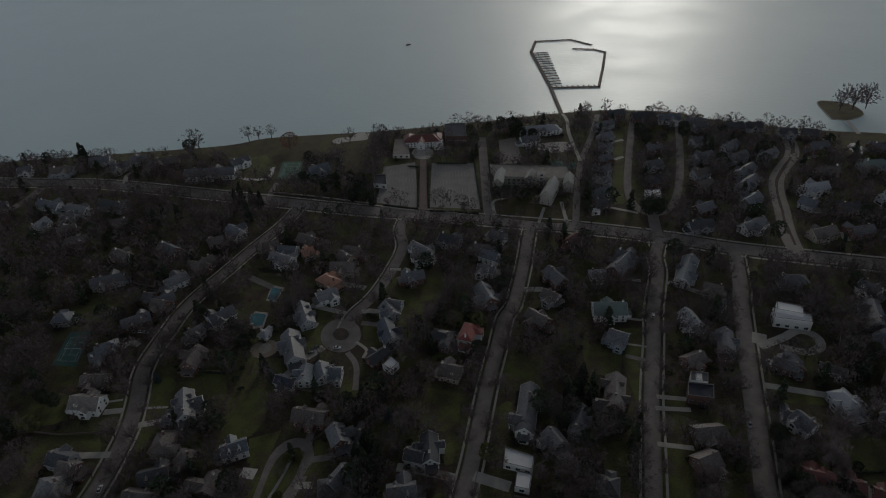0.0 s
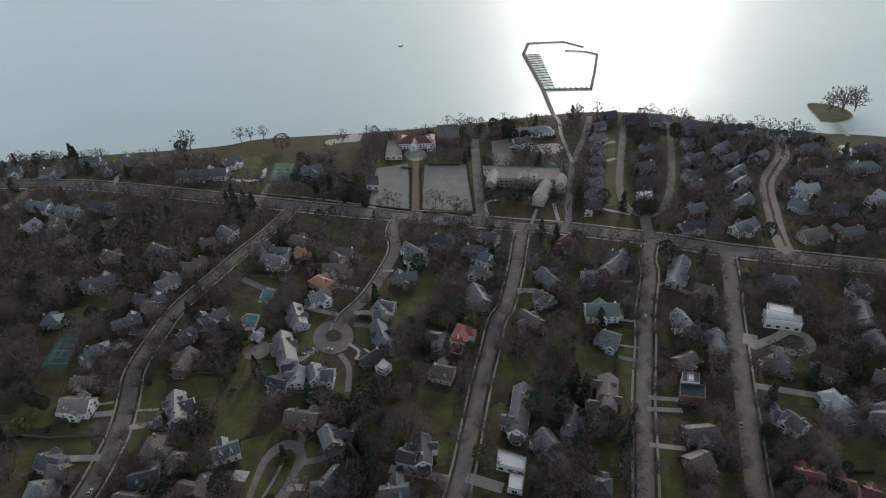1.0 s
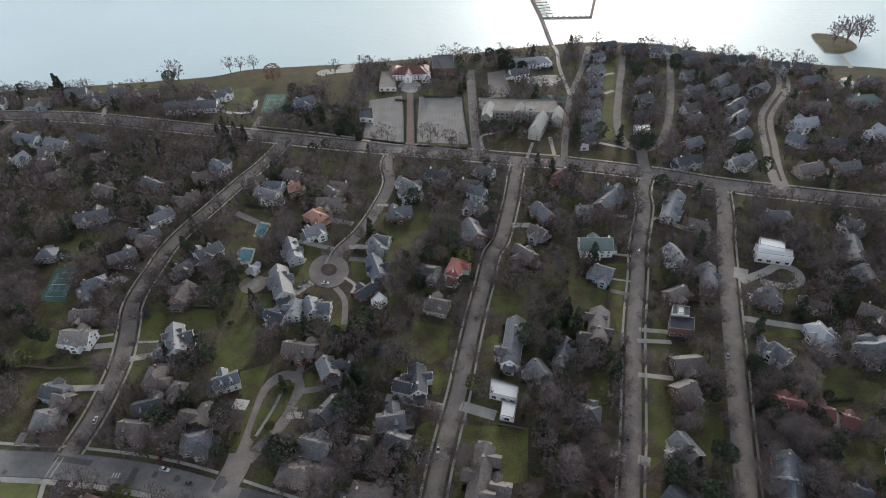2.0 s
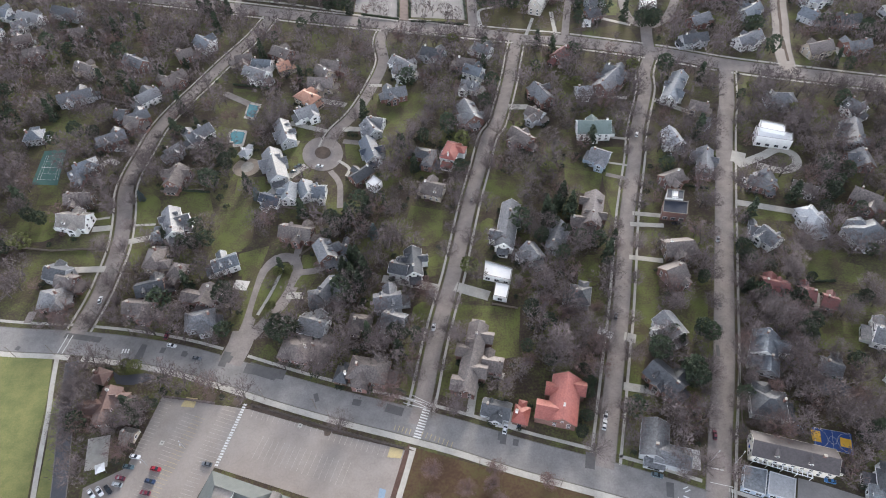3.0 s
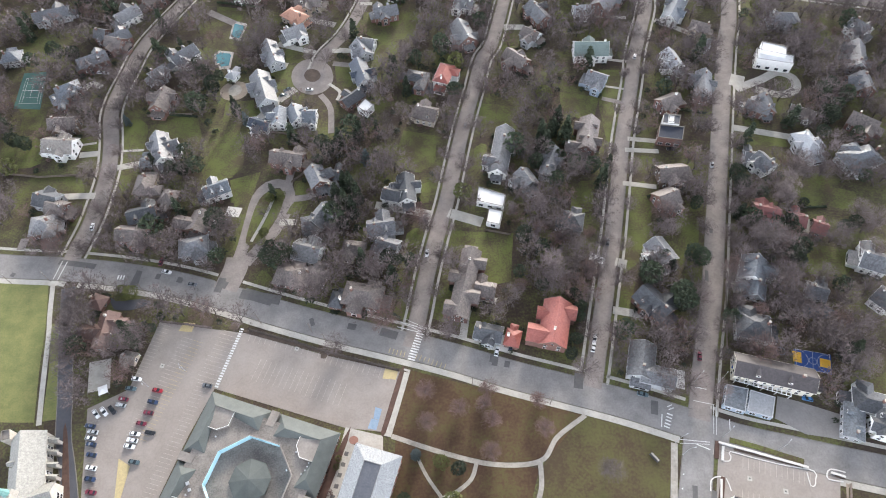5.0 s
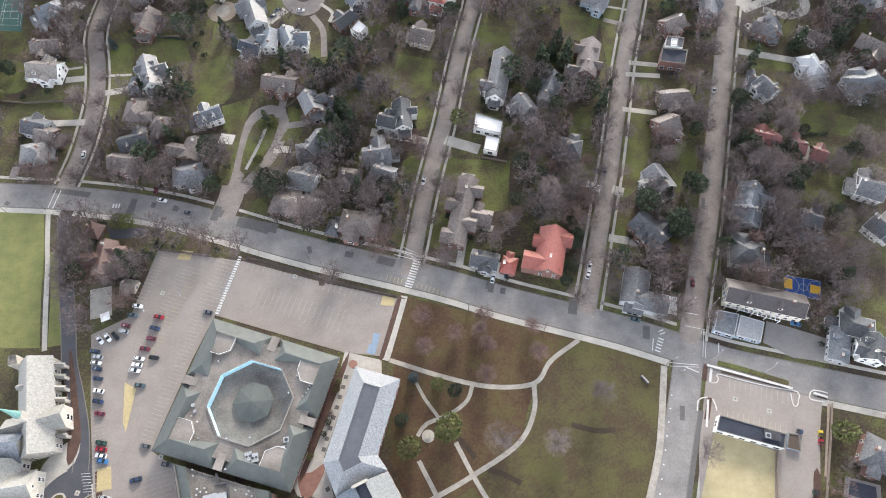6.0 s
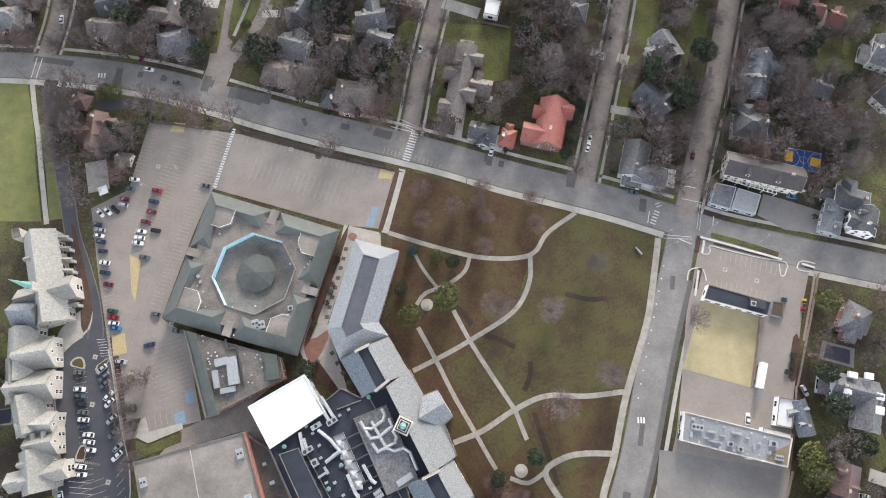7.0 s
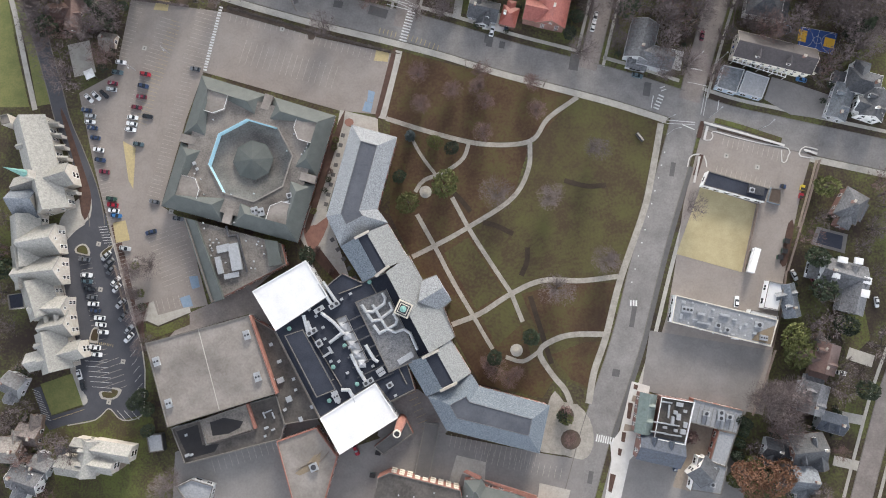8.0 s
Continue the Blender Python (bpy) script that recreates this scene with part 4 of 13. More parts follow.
# ---------------------------------------------------------------- vehicles
def car_meshes():
    """Body, glasshouse and wheel of a parked car, 4.6 m long along x."""
    def loft(sections, mats):
        s = Soup()
        k = len(sections[0])
        vs = [p for sec in sections for p in sec]
        fs = []
        for i in range(len(sections) - 1):
            fs += [(i * k + j, i * k + (j + 1) % k, (i + 1) * k + (j + 1) % k, (i + 1) * k + j) for j in range(k)]
        fs += [tuple(range(k))[::-1], tuple(range((len(sections) - 1) * k, len(sections) * k))]
        s.add(vs, fs)
        return s
    def sec(x, w, z0, z1, t=0.86):
        return [(x, -w, z0 + 0.1), (x, -w, (z0 + z1) / 2), (x, -w * t, z1), (x, w * t, z1), (x, w, (z0 + z1) / 2), (x, w, z0 + 0.1), (x, w * 0.9, z0), (x, -w * 0.9, z0)]
    body = loft([sec(-2.3, 0.72, 0.42, 0.80), sec(-2.15, 0.86, 0.25, 0.92), sec(-1.3, 0.91, 0.22, 0.98), sec(0.7, 0.91, 0.22, 0.95), sec(1.6, 0.89, 0.22, 0.85), sec(2.15, 0.82, 0.25, 0.72), sec(2.3, 0.66, 0.40, 0.62)], None)
    cab = loft([sec(-1.95, 0.74, 0.88, 0.95, 0.95), sec(-1.35, 0.76, 0.88, 1.40, 0.80), sec(0.05, 0.77, 0.88, 1.46, 0.80), sec(0.95, 0.76, 0.86, 0.96, 0.95)], None)
    roof = loft([sec(-1.30, 0.60, 1.38, 1.43, 0.92), sec(-0.4, 0.62, 1.42, 1.50, 0.92), sec(0.02, 0.61, 1.42, 1.48, 0.92)], None)
    wh = Soup().tube((0, -0.11, 0), (0, 0.11, 0), 0.33, 0.33, 12).tube((0, -0.115, 0), (0, 0.125, 0), 0.2, 0.2, 8, 1)
    return body, cab, roof, wh


def as_mesh(name, s, mats):
    me = bpy.data.meshes.new(name)
    me.from_pydata(s.v, [], s.f)
    for m in mats:
        me.materials.append(m)
    me.polygons.foreach_set("material_index", s.i)
    me.update()
    return me


_body, _cab, _roof, _wh = car_meshes()
CAB_ME = as_mesh("car_glass", _cab, [M["glass"]])
WHEEL_ME = as_mesh("car_wheel", _wh, [M["rubber"], M["metal"]])
LAMP_ME = as_mesh("headlight", Soup().box(-0.05, -0.2, -0.08, 0.05, 0.2, 0.08), [M["metal"]])
CAR_ME = {k: (as_mesh("car_body_" + k, _body, [M["car_" + k]]), as_mesh("car_top_" + k, _roof, [M["car_" + k]])) for k in CAR}


def car(x, y, rot, colour="grey", s=1.0, place="parked on asphalt"):
    e = thing("car", x, y, rot, f"{colour} car {place}", "car", "parked cars", 0.09)
    m = Matrix.Scale(s, 4)
    shared("body", CAR_ME[colour][0], m, e)
    shared("glasshouse", CAB_ME, m, e, "dark car windows")
    shared("roof_panel", CAR_ME[colour][1], m, e)
    for wx in (-1.4, 1.4):
        for wy in (-0.82, 0.82):
            shared("wheel", WHEEL_ME, m @ pose(wx, wy, 0.33), e)
    for wy in (-0.55, 0.55):
        shared("headlight", LAMP_ME, m @ pose(2.24, wy, 0.60), e)
    return e


# ---------------------------------------------------------------- paint, poles
def marks(quads, mat, label, z=0.105, name="road_marking"):
    """Painted bars: centre x, y, length, width, angle, each a thin slab."""
    s = Soup()
    for x, y, l, w, a in quads:
        s.box(-l / 2, -w / 2, z - 0.004, l / 2, w / 2, z, 0, pose(x, y, 0, 0, 0, a))
    return tagged(s.make(name, M[mat]), label, "road marking", kind="structure")


def stalls(a, b, depth, k, mat="paint_faded", z=0.105, both=False, lean=0.0):
    """Parking bay lines from a to b, k bays, each line running depth metres to the left of a to b."""
    a, b = Vector(a), Vector(b)
    d = b - a
    n = Vector((-d.y, d.x)).normalized()
    ang = math.degrees(math.atan2(n.y, n.x)) + lean
    q = []
    for i in range(k + 1):
        p = a + d * (i / k)
        c = p + Vector((math.cos(radians(ang)), math.sin(radians(ang)))) * depth / 2
        q.append((c.x, c.y, depth, 0.12, ang))
    if both:
        c = (a + b) / 2 + n * depth / 2
        q.append((c.x, c.y, d.length, 0.12, math.degrees(math.atan2(d.y, d.x))))
    return marks(q, mat, "thin painted parking bay lines on asphalt", z)


def street_lamp(x, y, rot, h=8.5, arm=2.2, dark=False):
    e = thing("street_lamp", x, y, rot, "tall metal street lamp with a curved arm beside the road", "street lamp", "street lamps")
    m = M["dark_metal"] if dark else M["metal"]
    s = Soup().tube((0, 0, -0.1), (0, 0, 0.5), 0.22, 0.16, 8).tube((0, 0, 0.5), (0, 0, h), 0.13, 0.08, 8)
    s.make("pole", m, e)
    s = Soup().tube((0, 0, h - 0.15), (arm * 0.5, 0, h + 0.25), 0.06, 0.05, 6).tube((arm * 0.5, 0, h + 0.25), (arm, 0, h + 0.3), 0.05, 0.05, 6)
    s.make("arm", m, e)
    s = Soup().box(arm - 0.1, -0.18, h + 0.2, arm + 0.7, 0.18, h + 0.36)
    s.make("lamp_head", M["metal"], e)
    return e


def utility_pole(x, y, rot, h=10.5):
    e = thing("utility_pole", x, y, rot, "brown wooden utility pole with a crossarm", "utility pole", "utility poles")
    Soup().tube((0, 0, -0.1), (0, 0, h), 0.17, 0.11, 8).make("pole", M["timber"], e)
    Soup().box(-1.2, -0.06, h - 0.8, 1.2, 0.06, h - 0.65).make("crossarm", M["timber"], e)
    for k in (-1.0, -0.4, 0.4, 1.0):
        ob = Soup().tube((0, 0, 0), (0, 0, 0.18), 0.05, 0.04, 6).make("insulator", M["metal"], e)
        ob.matrix_basis = pose(k, 0, h - 0.65)
    return e


# ---------------------------------------------------------------- large buildings
def flat_cap(name, polys, z, mat, e, label=""):
    """A flat roof on an outline, with holes."""
    rings = [[Vector((p[0], p[1], z)) for p in q] for q in polys]
    tris = tessellate_polygon(rings)
    vs = [v for q in rings for v in q]
    fs = []
    for t in tris:
        a, b, c = (vs[k] for k in t)
        fs.append(tuple(t) if (b - a).cross(c - a).z > 0 else tuple(t)[::-1])
    return mesh_ob(name, vs, fs, M[mat], e, label)


def local(e, poly):
    ox, oy = e.matrix_basis.translation.x, e.matrix_basis.translation.y
    return [(p[0] - ox, p[1] - oy) for p in poly]


def ring_wall(s, poly, z0, z1, th, mi=0, mi_in=None):
    """A wall of some thickness along a closed outline; its inner faces may differ."""
    k, ins = len(poly), inset(poly, th)
    q = [(i, (i + 1) % k, k + (i + 1) % k, k + i) for i in range(k)]
    s.add([(p[0], p[1], z0) for p in poly] + [(p[0], p[1], z1) for p in poly], q, mi)
    s.add([(p[0], p[1], z1) for p in poly] + [(p[0], p[1], z1) for p in ins], q, mi)
    s.add([(p[0], p[1], z1) for p in ins] + [(p[0], p[1], z0) for p in ins], q, mi if mi_in is None else mi_in)


def wall_windows(e, loc, levels, step=3.6, w=1.6, h=2.0):
    wins, k = [], len(loc)
    for i in range(k):
        a, b = Vector(loc[i]), Vector(loc[(i + 1) % k])
        d = b - a
        if d.length < 4:
            continue
        ang = math.degrees(math.atan2(d.y, d.x)) + 180
        for z in levels:
            m = max(1, int(d.length / step))
            for j in range(m):
                p = a + d * ((j + 0.5) / m)
                wins.append((w, h, pose(p.x, p.y, z, 0, 0, ang)))
    put_windows(e, wins)


def mansard(pts, eave, top, run, wall, slope, flat, name, label, category, sides=None):
    """A building with steep slates rising to a flat dark strip; each slope is a part of its own."""
    poly = ccw([tuple(p) for p in pts])
    cx, cy = sum(p[0] for p in poly) / len(poly), sum(p[1] for p in poly) / len(poly)
    e = thing(name, cx, cy, 0, label, category)
    PATCHES.append(poly)
    loc = local(e, poly)
    k = len(loc)
    body = inset(loc, 0.5)
    s = Soup().prism(body, 0, eave + 0.1)
    s.make("wall", M[wall], e)
    up = inset(loc, run)
    for i in range(k):
        j = (i + 1) % k
        a, b, c, d = loc[i], loc[j], up[j], up[i]
        s = Soup().add([(*a, eave - 0.25), (*b, eave - 0.25), (*b, eave), (*a, eave), (*c, top), (*d, top)], [(0, 1, 2, 3), (3, 2, 4, 5), (1, 0, 5, 4)])
        s.make("roof_slope", M[slope], e)
    flat_cap("flat_roof", [up], top + 0.02, flat, e, "dark flat roof strip")
    s = Soup()
    ring_wall(s, up, top - 0.1, top + 0.22, 0.25)
    s.make("roof_edge", M["roof_slate"], e)
    s = Soup()
    ring_wall(s, loc, eave - 0.3, eave + 0.02, 0.25)
    s.make("gutter", M["metal"], e)
    wall_windows(e, body, [z for z in (1.0, 4.4) if z + 2.2 < eave])
    return e


def wedge_roof(e, a, b, run, z0, z1, hip_a, hip_b, mat, inward, turn_a=False, turn_b=False):
    """One length of sloping perimeter roof from eave a-b, rising inwards, with turned-in hip ends and a back wall."""
    a, b = Vector(a), Vector(b)
    d = (b - a).normalized()
    n = Vector(inward)
    c, f = b + n * run - d * hip_b, a + n * run + d * hip_a
    gb = b + n * run * 1.7 - d * hip_b * 0.25 if turn_b else c
    ga = a + n * run * 1.7 + d * hip_a * 0.25 if turn_a else f
    vs = [(*a, z0), (*b, z0), (*c, z1), (*f, z1), (*gb, z0 + 1.5), (*ga, z0 + 1.5)]
    s = Soup().add(vs, [(0, 1, 2, 3), (1, 4, 2), (5, 0, 3), (4, 5, 3, 2)])
    return s.make("roof_slope", M[mat], e)


def duct(e, pts, r, mat="metal", z=0.0, name="duct"):
    """A run of ventilation duct on a roof, bend by bend."""
    ox, oy = e.matrix_basis.translation.x, e.matrix_basis.translation.y
    s = Soup()
    P = [Vector((p[0] - ox, p[1] - oy, z + r)) for p in pts]
    for a, b in zip(P, P[1:]):
        d = (b - a).normalized() * r * 0.6
        s.tube(a - d, b + d, r, r, 8)
    return s.make(name, M[mat], e)


def hvac(e, x, y, z, l=2.6, w=1.8, h=1.3, rot=0, fans=2, mat="metal"):
    """A packaged rooftop unit: casing with a lid, and a ring for each fan."""
    ox, oy = e.matrix_basis.translation.x, e.matrix_basis.translation.y
    s = Soup().box(-l / 2, -w / 2, 0.15, l / 2, w / 2, h).box(-l / 2 - 0.06, -w / 2 - 0.06, h, l / 2 + 0.06, w / 2 + 0.06, h + 0.1).box(-l / 2 + 0.2, -w / 2 + 0.1, 0, l / 2 - 0.2, w / 2 - 0.1, 0.15)
    ob = s.make("roof_unit", M[mat], e)
    ob.matrix_basis = pose(x - ox, y - oy, z, 0, 0, rot)
    for k in range(fans):
        fx = (k - (fans - 1) / 2) * l / max(1, fans)
        f = Soup().tube((fx, 0, h + 0.1), (fx, 0, h + 0.22), min(l / max(1, fans), w) * 0.36, min(l / max(1, fans), w) * 0.36, 12).make("fan", M["dark_metal"], ob)
    return ob


def vent(e, x, y, z, r=0.35, h=0.7, mat="metal"):
    ox, oy = e.matrix_basis.translation.x, e.matrix_basis.translation.y
    ob = Soup().tube((0, 0, 0), (0, 0, h), r * 0.7, r * 0.7, 8).tube((0, 0, h), (0, 0, h + 0.2), r, r * 0.6, 8).make("roof_vent", M[mat], e)
    ob.matrix_basis = pose(x - ox, y - oy, z)
    return ob

# ---------------------------------------------------------------- ground, lake and shore
SHORE = [(-539.1, 587.4), (-429.8, 591.9), (-330.1, 596.5), (-262.6, 599.5), (-212.3, 604.7), (-179.9, 616.5), (-115.5, 619), (-68.1, 619.3), (9.4, 626.4), (58, 632.8), (136, 643.7), (188.8, 645.2), (252.3, 630.6), (283.3, 607.8), (329.3, 584.2), (382, 563.6), (410.7, 554.6), (442.9, 545.4), (527.4, 517.2)]
shore_line = smooth_line(SHORE, 8.0)
shore_line = [Vector((-2600, SHORE[0][1] - 250)), Vector((-900, SHORE[0][1] - 40))] + shore_line + [Vector((1000, SHORE[-1][1] - 30)), Vector((2600, SHORE[-1][1] - 260))]


def shore_y(x):
    for a, b in zip(shore_line, shore_line[1:]):
        if a.x <= x <= b.x:
            return a.y + (b.y - a.y) * (x - a.x) / max(1e-6, b.x - a.x)
    return 400.0


s = Soup()
for a, b in zip(shore_line, shore_line[1:]):
    s.add([(a.x, -2500, 0), (b.x, -2500, 0), (b.x, b.y, 0), (a.x, a.y, 0)], [(0, 1, 2, 3)])
    s.add([(a.x, a.y, 0), (b.x, b.y, 0), (b.x, b.y + 5, -5), (a.x, a.y + 5, -5)], [(0, 1, 2, 3)])
tagged(s.make("ground", M["ground"]), "grass and leaf-covered ground of the town down to the shore", "ground", kind="structure")
s = Soup().add([(-4500, 200, -3.2), (4500, 200, -3.2), (4500, 4800, -3.2), (-4500, 4800, -3.2)], [(0, 1, 2, 3)])
tagged(s.make("water", M["water"]), "wide grey rippled lake under a hazy sky", "lake", kind="structure")
s = Soup()
rnd = random.Random(5)
for a, b in zip(shore_line[2:-2], shore_line[3:-2]):
    for q in range(10):
        p = a.lerp(b, rnd.random())
        r0 = rnd.uniform(0.5, 1.1)
        c = Vector((p.x, p.y + rnd.uniform(1.5, 6.0), -2.9 + rnd.uniform(-0.3, 0.6)))
        s.tube(c - Vector((0, 0, r0)), c + Vector((rnd.uniform(-0.3, 0.3), rnd.uniform(-0.3, 0.3), r0 * 0.6)), r0, r0 * 0.55, 5)
tagged(s.make("shore_rocks", M["wall_stone"]), "pale boulders along the waterline", "rocks", kind="stuff")

# ---------------------------------------------------------------- streets
street([(-335.5, 188.3), (-271.4, 181.9), (-212.8, 172.5), (-184.2, 169.0), (-155.5, 164.1), (-127.0, 157.1), (-99.1, 147.3), (-72.0, 136.7), (-45.5, 127.3), (-19.1, 118.8), (6.3, 110.2), (30.7, 100.6), (54.7, 92.4), (78.0, 84.3), (100.3, 75.3), (122.1, 66.2), (144.1, 59.5), (165.4, 53.2), (206.9, 41.2), (256.2, 27.1)], 12.8, "asphalt", True, [(9.6, 1.5), (-7.9, 2.7)])
street([(-576.8, 563.5), (-403, 541.5), (-318.7, 529.2), (-233, 505), (-152.1, 480.2), (-76.6, 457.1), (-1.2, 437.7), (61.2, 421), (104.1, 410.1), (168.2, 388.5), (212.1, 369.9), (255.1, 355.8), (312.5, 338.1), (387.7, 317.1)], 13, "asphalt_old", True, [(9, 1.8), (-9, 1.8)])
street([(-180, 172), (-175.9, 193.1), (-174.5, 212.9), (-174.7, 232.2), (-178.1, 252.8), (-182.8, 272.5), (-183.2, 288.4), (-180.7, 307.2), (-177, 331.1), (-169.4, 352.4), (-158.6, 375.7), (-145.7, 404.5), (-129.6, 436.9), (-119.6, 466.2)], 8.2, "asphalt_old", True, [(6.0, 1.2), (-6.0, 1.2)])
street([(-100.6, 151.6), (-97.2, 162.5), (-96.3, 169.6)], 12, "asphalt_old", False, ())
street([(-97.4, 164.4), (-94.9, 175.5), (-92.9, 192.7), (-90.8, 207), (-86, 214.2), (-80.2, 215.7)], 6, "asphalt_old", False, ())
street([(-83.1, 215.2), (-77.7, 214.8), (-74, 207.7), (-75.2, 195.7), (-79.6, 184.7), (-86.2, 174.9), (-92.6, 166)], 6, "asphalt_old", False, ())
street([(-64.6, 303.3), (-60.7, 317), (-48.4, 336.7), (-37.9, 364.3), (-30.4, 394.4), (-33, 421.5), (-28, 443)], 7.2, "asphalt_old", True, [(5.2, 1.2)])
street([(-12.5, 116), (-8.1, 132.7), (-5.1, 146.7), (-1.4, 161.8), (3.2, 178.3), (8.4, 196.4), (12.9, 214.9), (17.6, 234.5), (22.9, 255.2), (28.6, 275), (37, 305.5), (44.8, 320.2), (56.6, 361.3), (63.2, 389.8), (70.3, 418.4)], 7.4, "asphalt_old", True, [(5.5, 1.2), (-5.7, 1.2)])
street([(65.6, 92.2), (71.2, 109.4), (81.2, 140.9), (89.4, 166.2), (98.6, 197.4), (109.7, 236), (124.4, 279.5), (131.6, 303.5), (148.1, 345.9), (152.5, 365.6), (163.5, 389.8)], 7.6, "asphalt_old", True, [(5.6, 1.3), (-5.8, 1.3)])
street([(107.6, 75.6), (118, 103.5), (131.2, 137.6), (144.3, 176.2), (157.9, 216.3), (171.8, 257.5), (190.1, 309.5), (197.8, 328.5), (206.2, 354.7), (212.1, 369.9)], 9.2, "asphalt_old", True, [(-6.4, 1.2)])
street([(106.1, 70.0), (98.9, 49.8), (89.7, 26.5), (82.1, 5.5), (72.6, -22.3), (64.1, -42.6), (56.6, -60.3), (49.4, -80.2), (39.0, -107.4), (27.6, -136.3)], 12, "asphalt", True, [(10.4, 1.6)])
street([(210.8, 626.3), (194.7, 579.1), (175, 517.1), (162.3, 474.2), (158, 447.7), (160.6, 430.7), (169, 423.6), (179.7, 427), (191.8, 441.4), (207.3, 474.6), (226.9, 529.3), (247.3, 594.3)], 6, "asphalt_old", True, ())
street([(162.6, 389.9), (164.5, 404.3), (168.1, 421.9)], 8, "asphalt_old", True, ())
street([(251.5, 357.8), (256, 378.9), (262.1, 398.4), (271.2, 423.6), (279.7, 449.2), (289.9, 470.6), (305.1, 490.8), (321.6, 509.8), (332.6, 530.8), (340, 555)], 11.5, "lot", True, ())
street([(104.1, 410.1), (116.4, 463.7), (132, 521.8), (156.4, 583.6), (173.9, 634.1)], 5.5, "asphalt_old", False, ())
street([(38.4, 427.6), (40.3, 481.8), (43, 537.8), (45.5, 589.8)], 8, "asphalt_old", False, ())
street([(-406.7, 417.4), (-391.6, 466.7), (-375.4, 498.9), (-372.1, 527.1)], 8, "asphalt_old", True, ())
street([(132, 521.8), (134, 586.3), (138.7, 622.7), (137.5, 641.9)], 3.5, "concrete", False, ())
street([(406, -93.9), (304.6, -14.4), (240.6, 29.9), (206.5, 41.3)], 9, "asphalt_old", True, ())
street([(185.6, -34.6), (177, -52.4), (168.2, -74.6), (159.9, -96.4), (150.2, -122.3)], 8, "asphalt_old", True, [(6.5, 1.3), (-6.5, 1.3)])
street([(-176.6, 157.6), (-172.1, 136.7), (-166.4, 113.9), (-163.1, 100.9), (-159.3, 84.5), (-154, 70.7), (-148.8, 55.7), (-146.2, 43.5), (-145.8, 38.6)], 6, "asphalt_dark", True, ())
lay_streets()
for run in ([(258, 385), (262.1, 398.4), (271.2, 423.6), (279.7, 449.2)], [(283, 457), (289.9, 470.6), (305.1, 490.8), (321.6, 509.8)], [(325, 516), (332.6, 530.8), (338, 548)]):
    path(run, 1.8, "soil", 0.24, "planted_island", "narrow planted median between two carriageways", "traffic island", False)
# ---------------------------------------------------------------- lawns, lots and courts
sheet([(-54.2, 296.7), (-55.7, 289), (-60.1, 283.6), (-66.3, 282), (-72.7, 284.6), (-77.7, 290.6), (-79.9, 298.6), (-78.7, 306.6), (-74.3, 312.3), (-67.9, 314), (-61.2, 311.3), (-56.2, 305)], "asphalt_old", 0.09, "road", "round turning circle at the end of a street", "street", True, True)
sheet([(-62, 298.3), (-63.3, 294.3), (-66.8, 292.9), (-70.5, 294.8), (-72.2, 299), (-70.9, 303.1), (-67.4, 304.5), (-63.7, 302.5)], "soil", 0.2, "planted_island", "round planted island in a turning circle", "traffic island", True, True)
sheet([(-93.8, 178.1), (-91.3, 199.7), (-87.4, 208.7), (-81.1, 211.6), (-77, 208.3), (-77.7, 198.1), (-82.6, 186.6), (-88.6, 177.1)], "lawn", 0.18, "planted_island", "teardrop grass island inside a street loop", "traffic island", True, False)
path([(-91, 178.6), (-85.9, 192.2), (-81.4, 208.2)], 1.6, "concrete", z=0.21, avoid=False)
sheet([(-128.8, 136.2), (-103.4, 130.9), (-87.8, 127.8), (-49.3, 114.1), (-17.5, 104.7), (-25.1, 78.5), (-41.3, 81.3), (-98.6, 102), (-106.5, 82.2), (-118.6, 45.3), (-108, 38.1), (-100.3, 2.4), (-109.3, 1.1), (-131.7, -3.8), (-138.2, 26.2), (-146.2, 62.8), (-152.2, 96.4), (-136.2, 104)], "lot", 0.1, "parking_lot", "wide sun-bleached asphalt parking lot", "parking lot", False, True)
sheet([(-328.4, 172.9), (-267.3, 170.7), (-210.7, 165), (-187.2, 160.9), (-182.5, 140.4), (-181.9, 137.3), (-178.7, 116.9), (-173.7, 91.7), (-186.3, 92.5), (-259.4, 102.4)], "field", 0.05, "lawn", "bright green playing field", "lawn", False, True)
path([(-185.1, 161.4), (-181.6, 143.3), (-179, 132), (-175.4, 111.7), (-171.3, 90.3)], 2.2, "concrete", z=0.12)
sheet([(-148.6, 42.4), (-142.3, 43.7), (-140.2, 33.9), (-138, 25.7), (-135.5, 14.1), (-132.1, -0.3), (-128.6, -12.2), (-127.3, -22.7), (-127.8, -33.1), (-129.4, -41.1), (-137.2, -42.4), (-141.8, -38), (-143.9, -38.1), (-148.2, -41.5), (-159.9, -43), (-167.4, -44.8), (-170.1, -40.8), (-173.7, -27.4), (-170.8, -26.7), (-166.4, -39), (-153.2, -36.1), (-152.2, -34.3), (-154.2, -29.1), (-156.1, -19.7), (-156.9, -10.8), (-157.2, -4.5), (-157.6, 1.4), (-159.3, 8.6), (-160.6, 15.7), (-161.4, 22.9), (-160.8, 28.8), (-158.8, 33.5), (-154.7, 37.3)], "asphalt_dark", 0.11, "parking_lot", "fresh dark asphalt church parking lot", "parking lot", False, True)
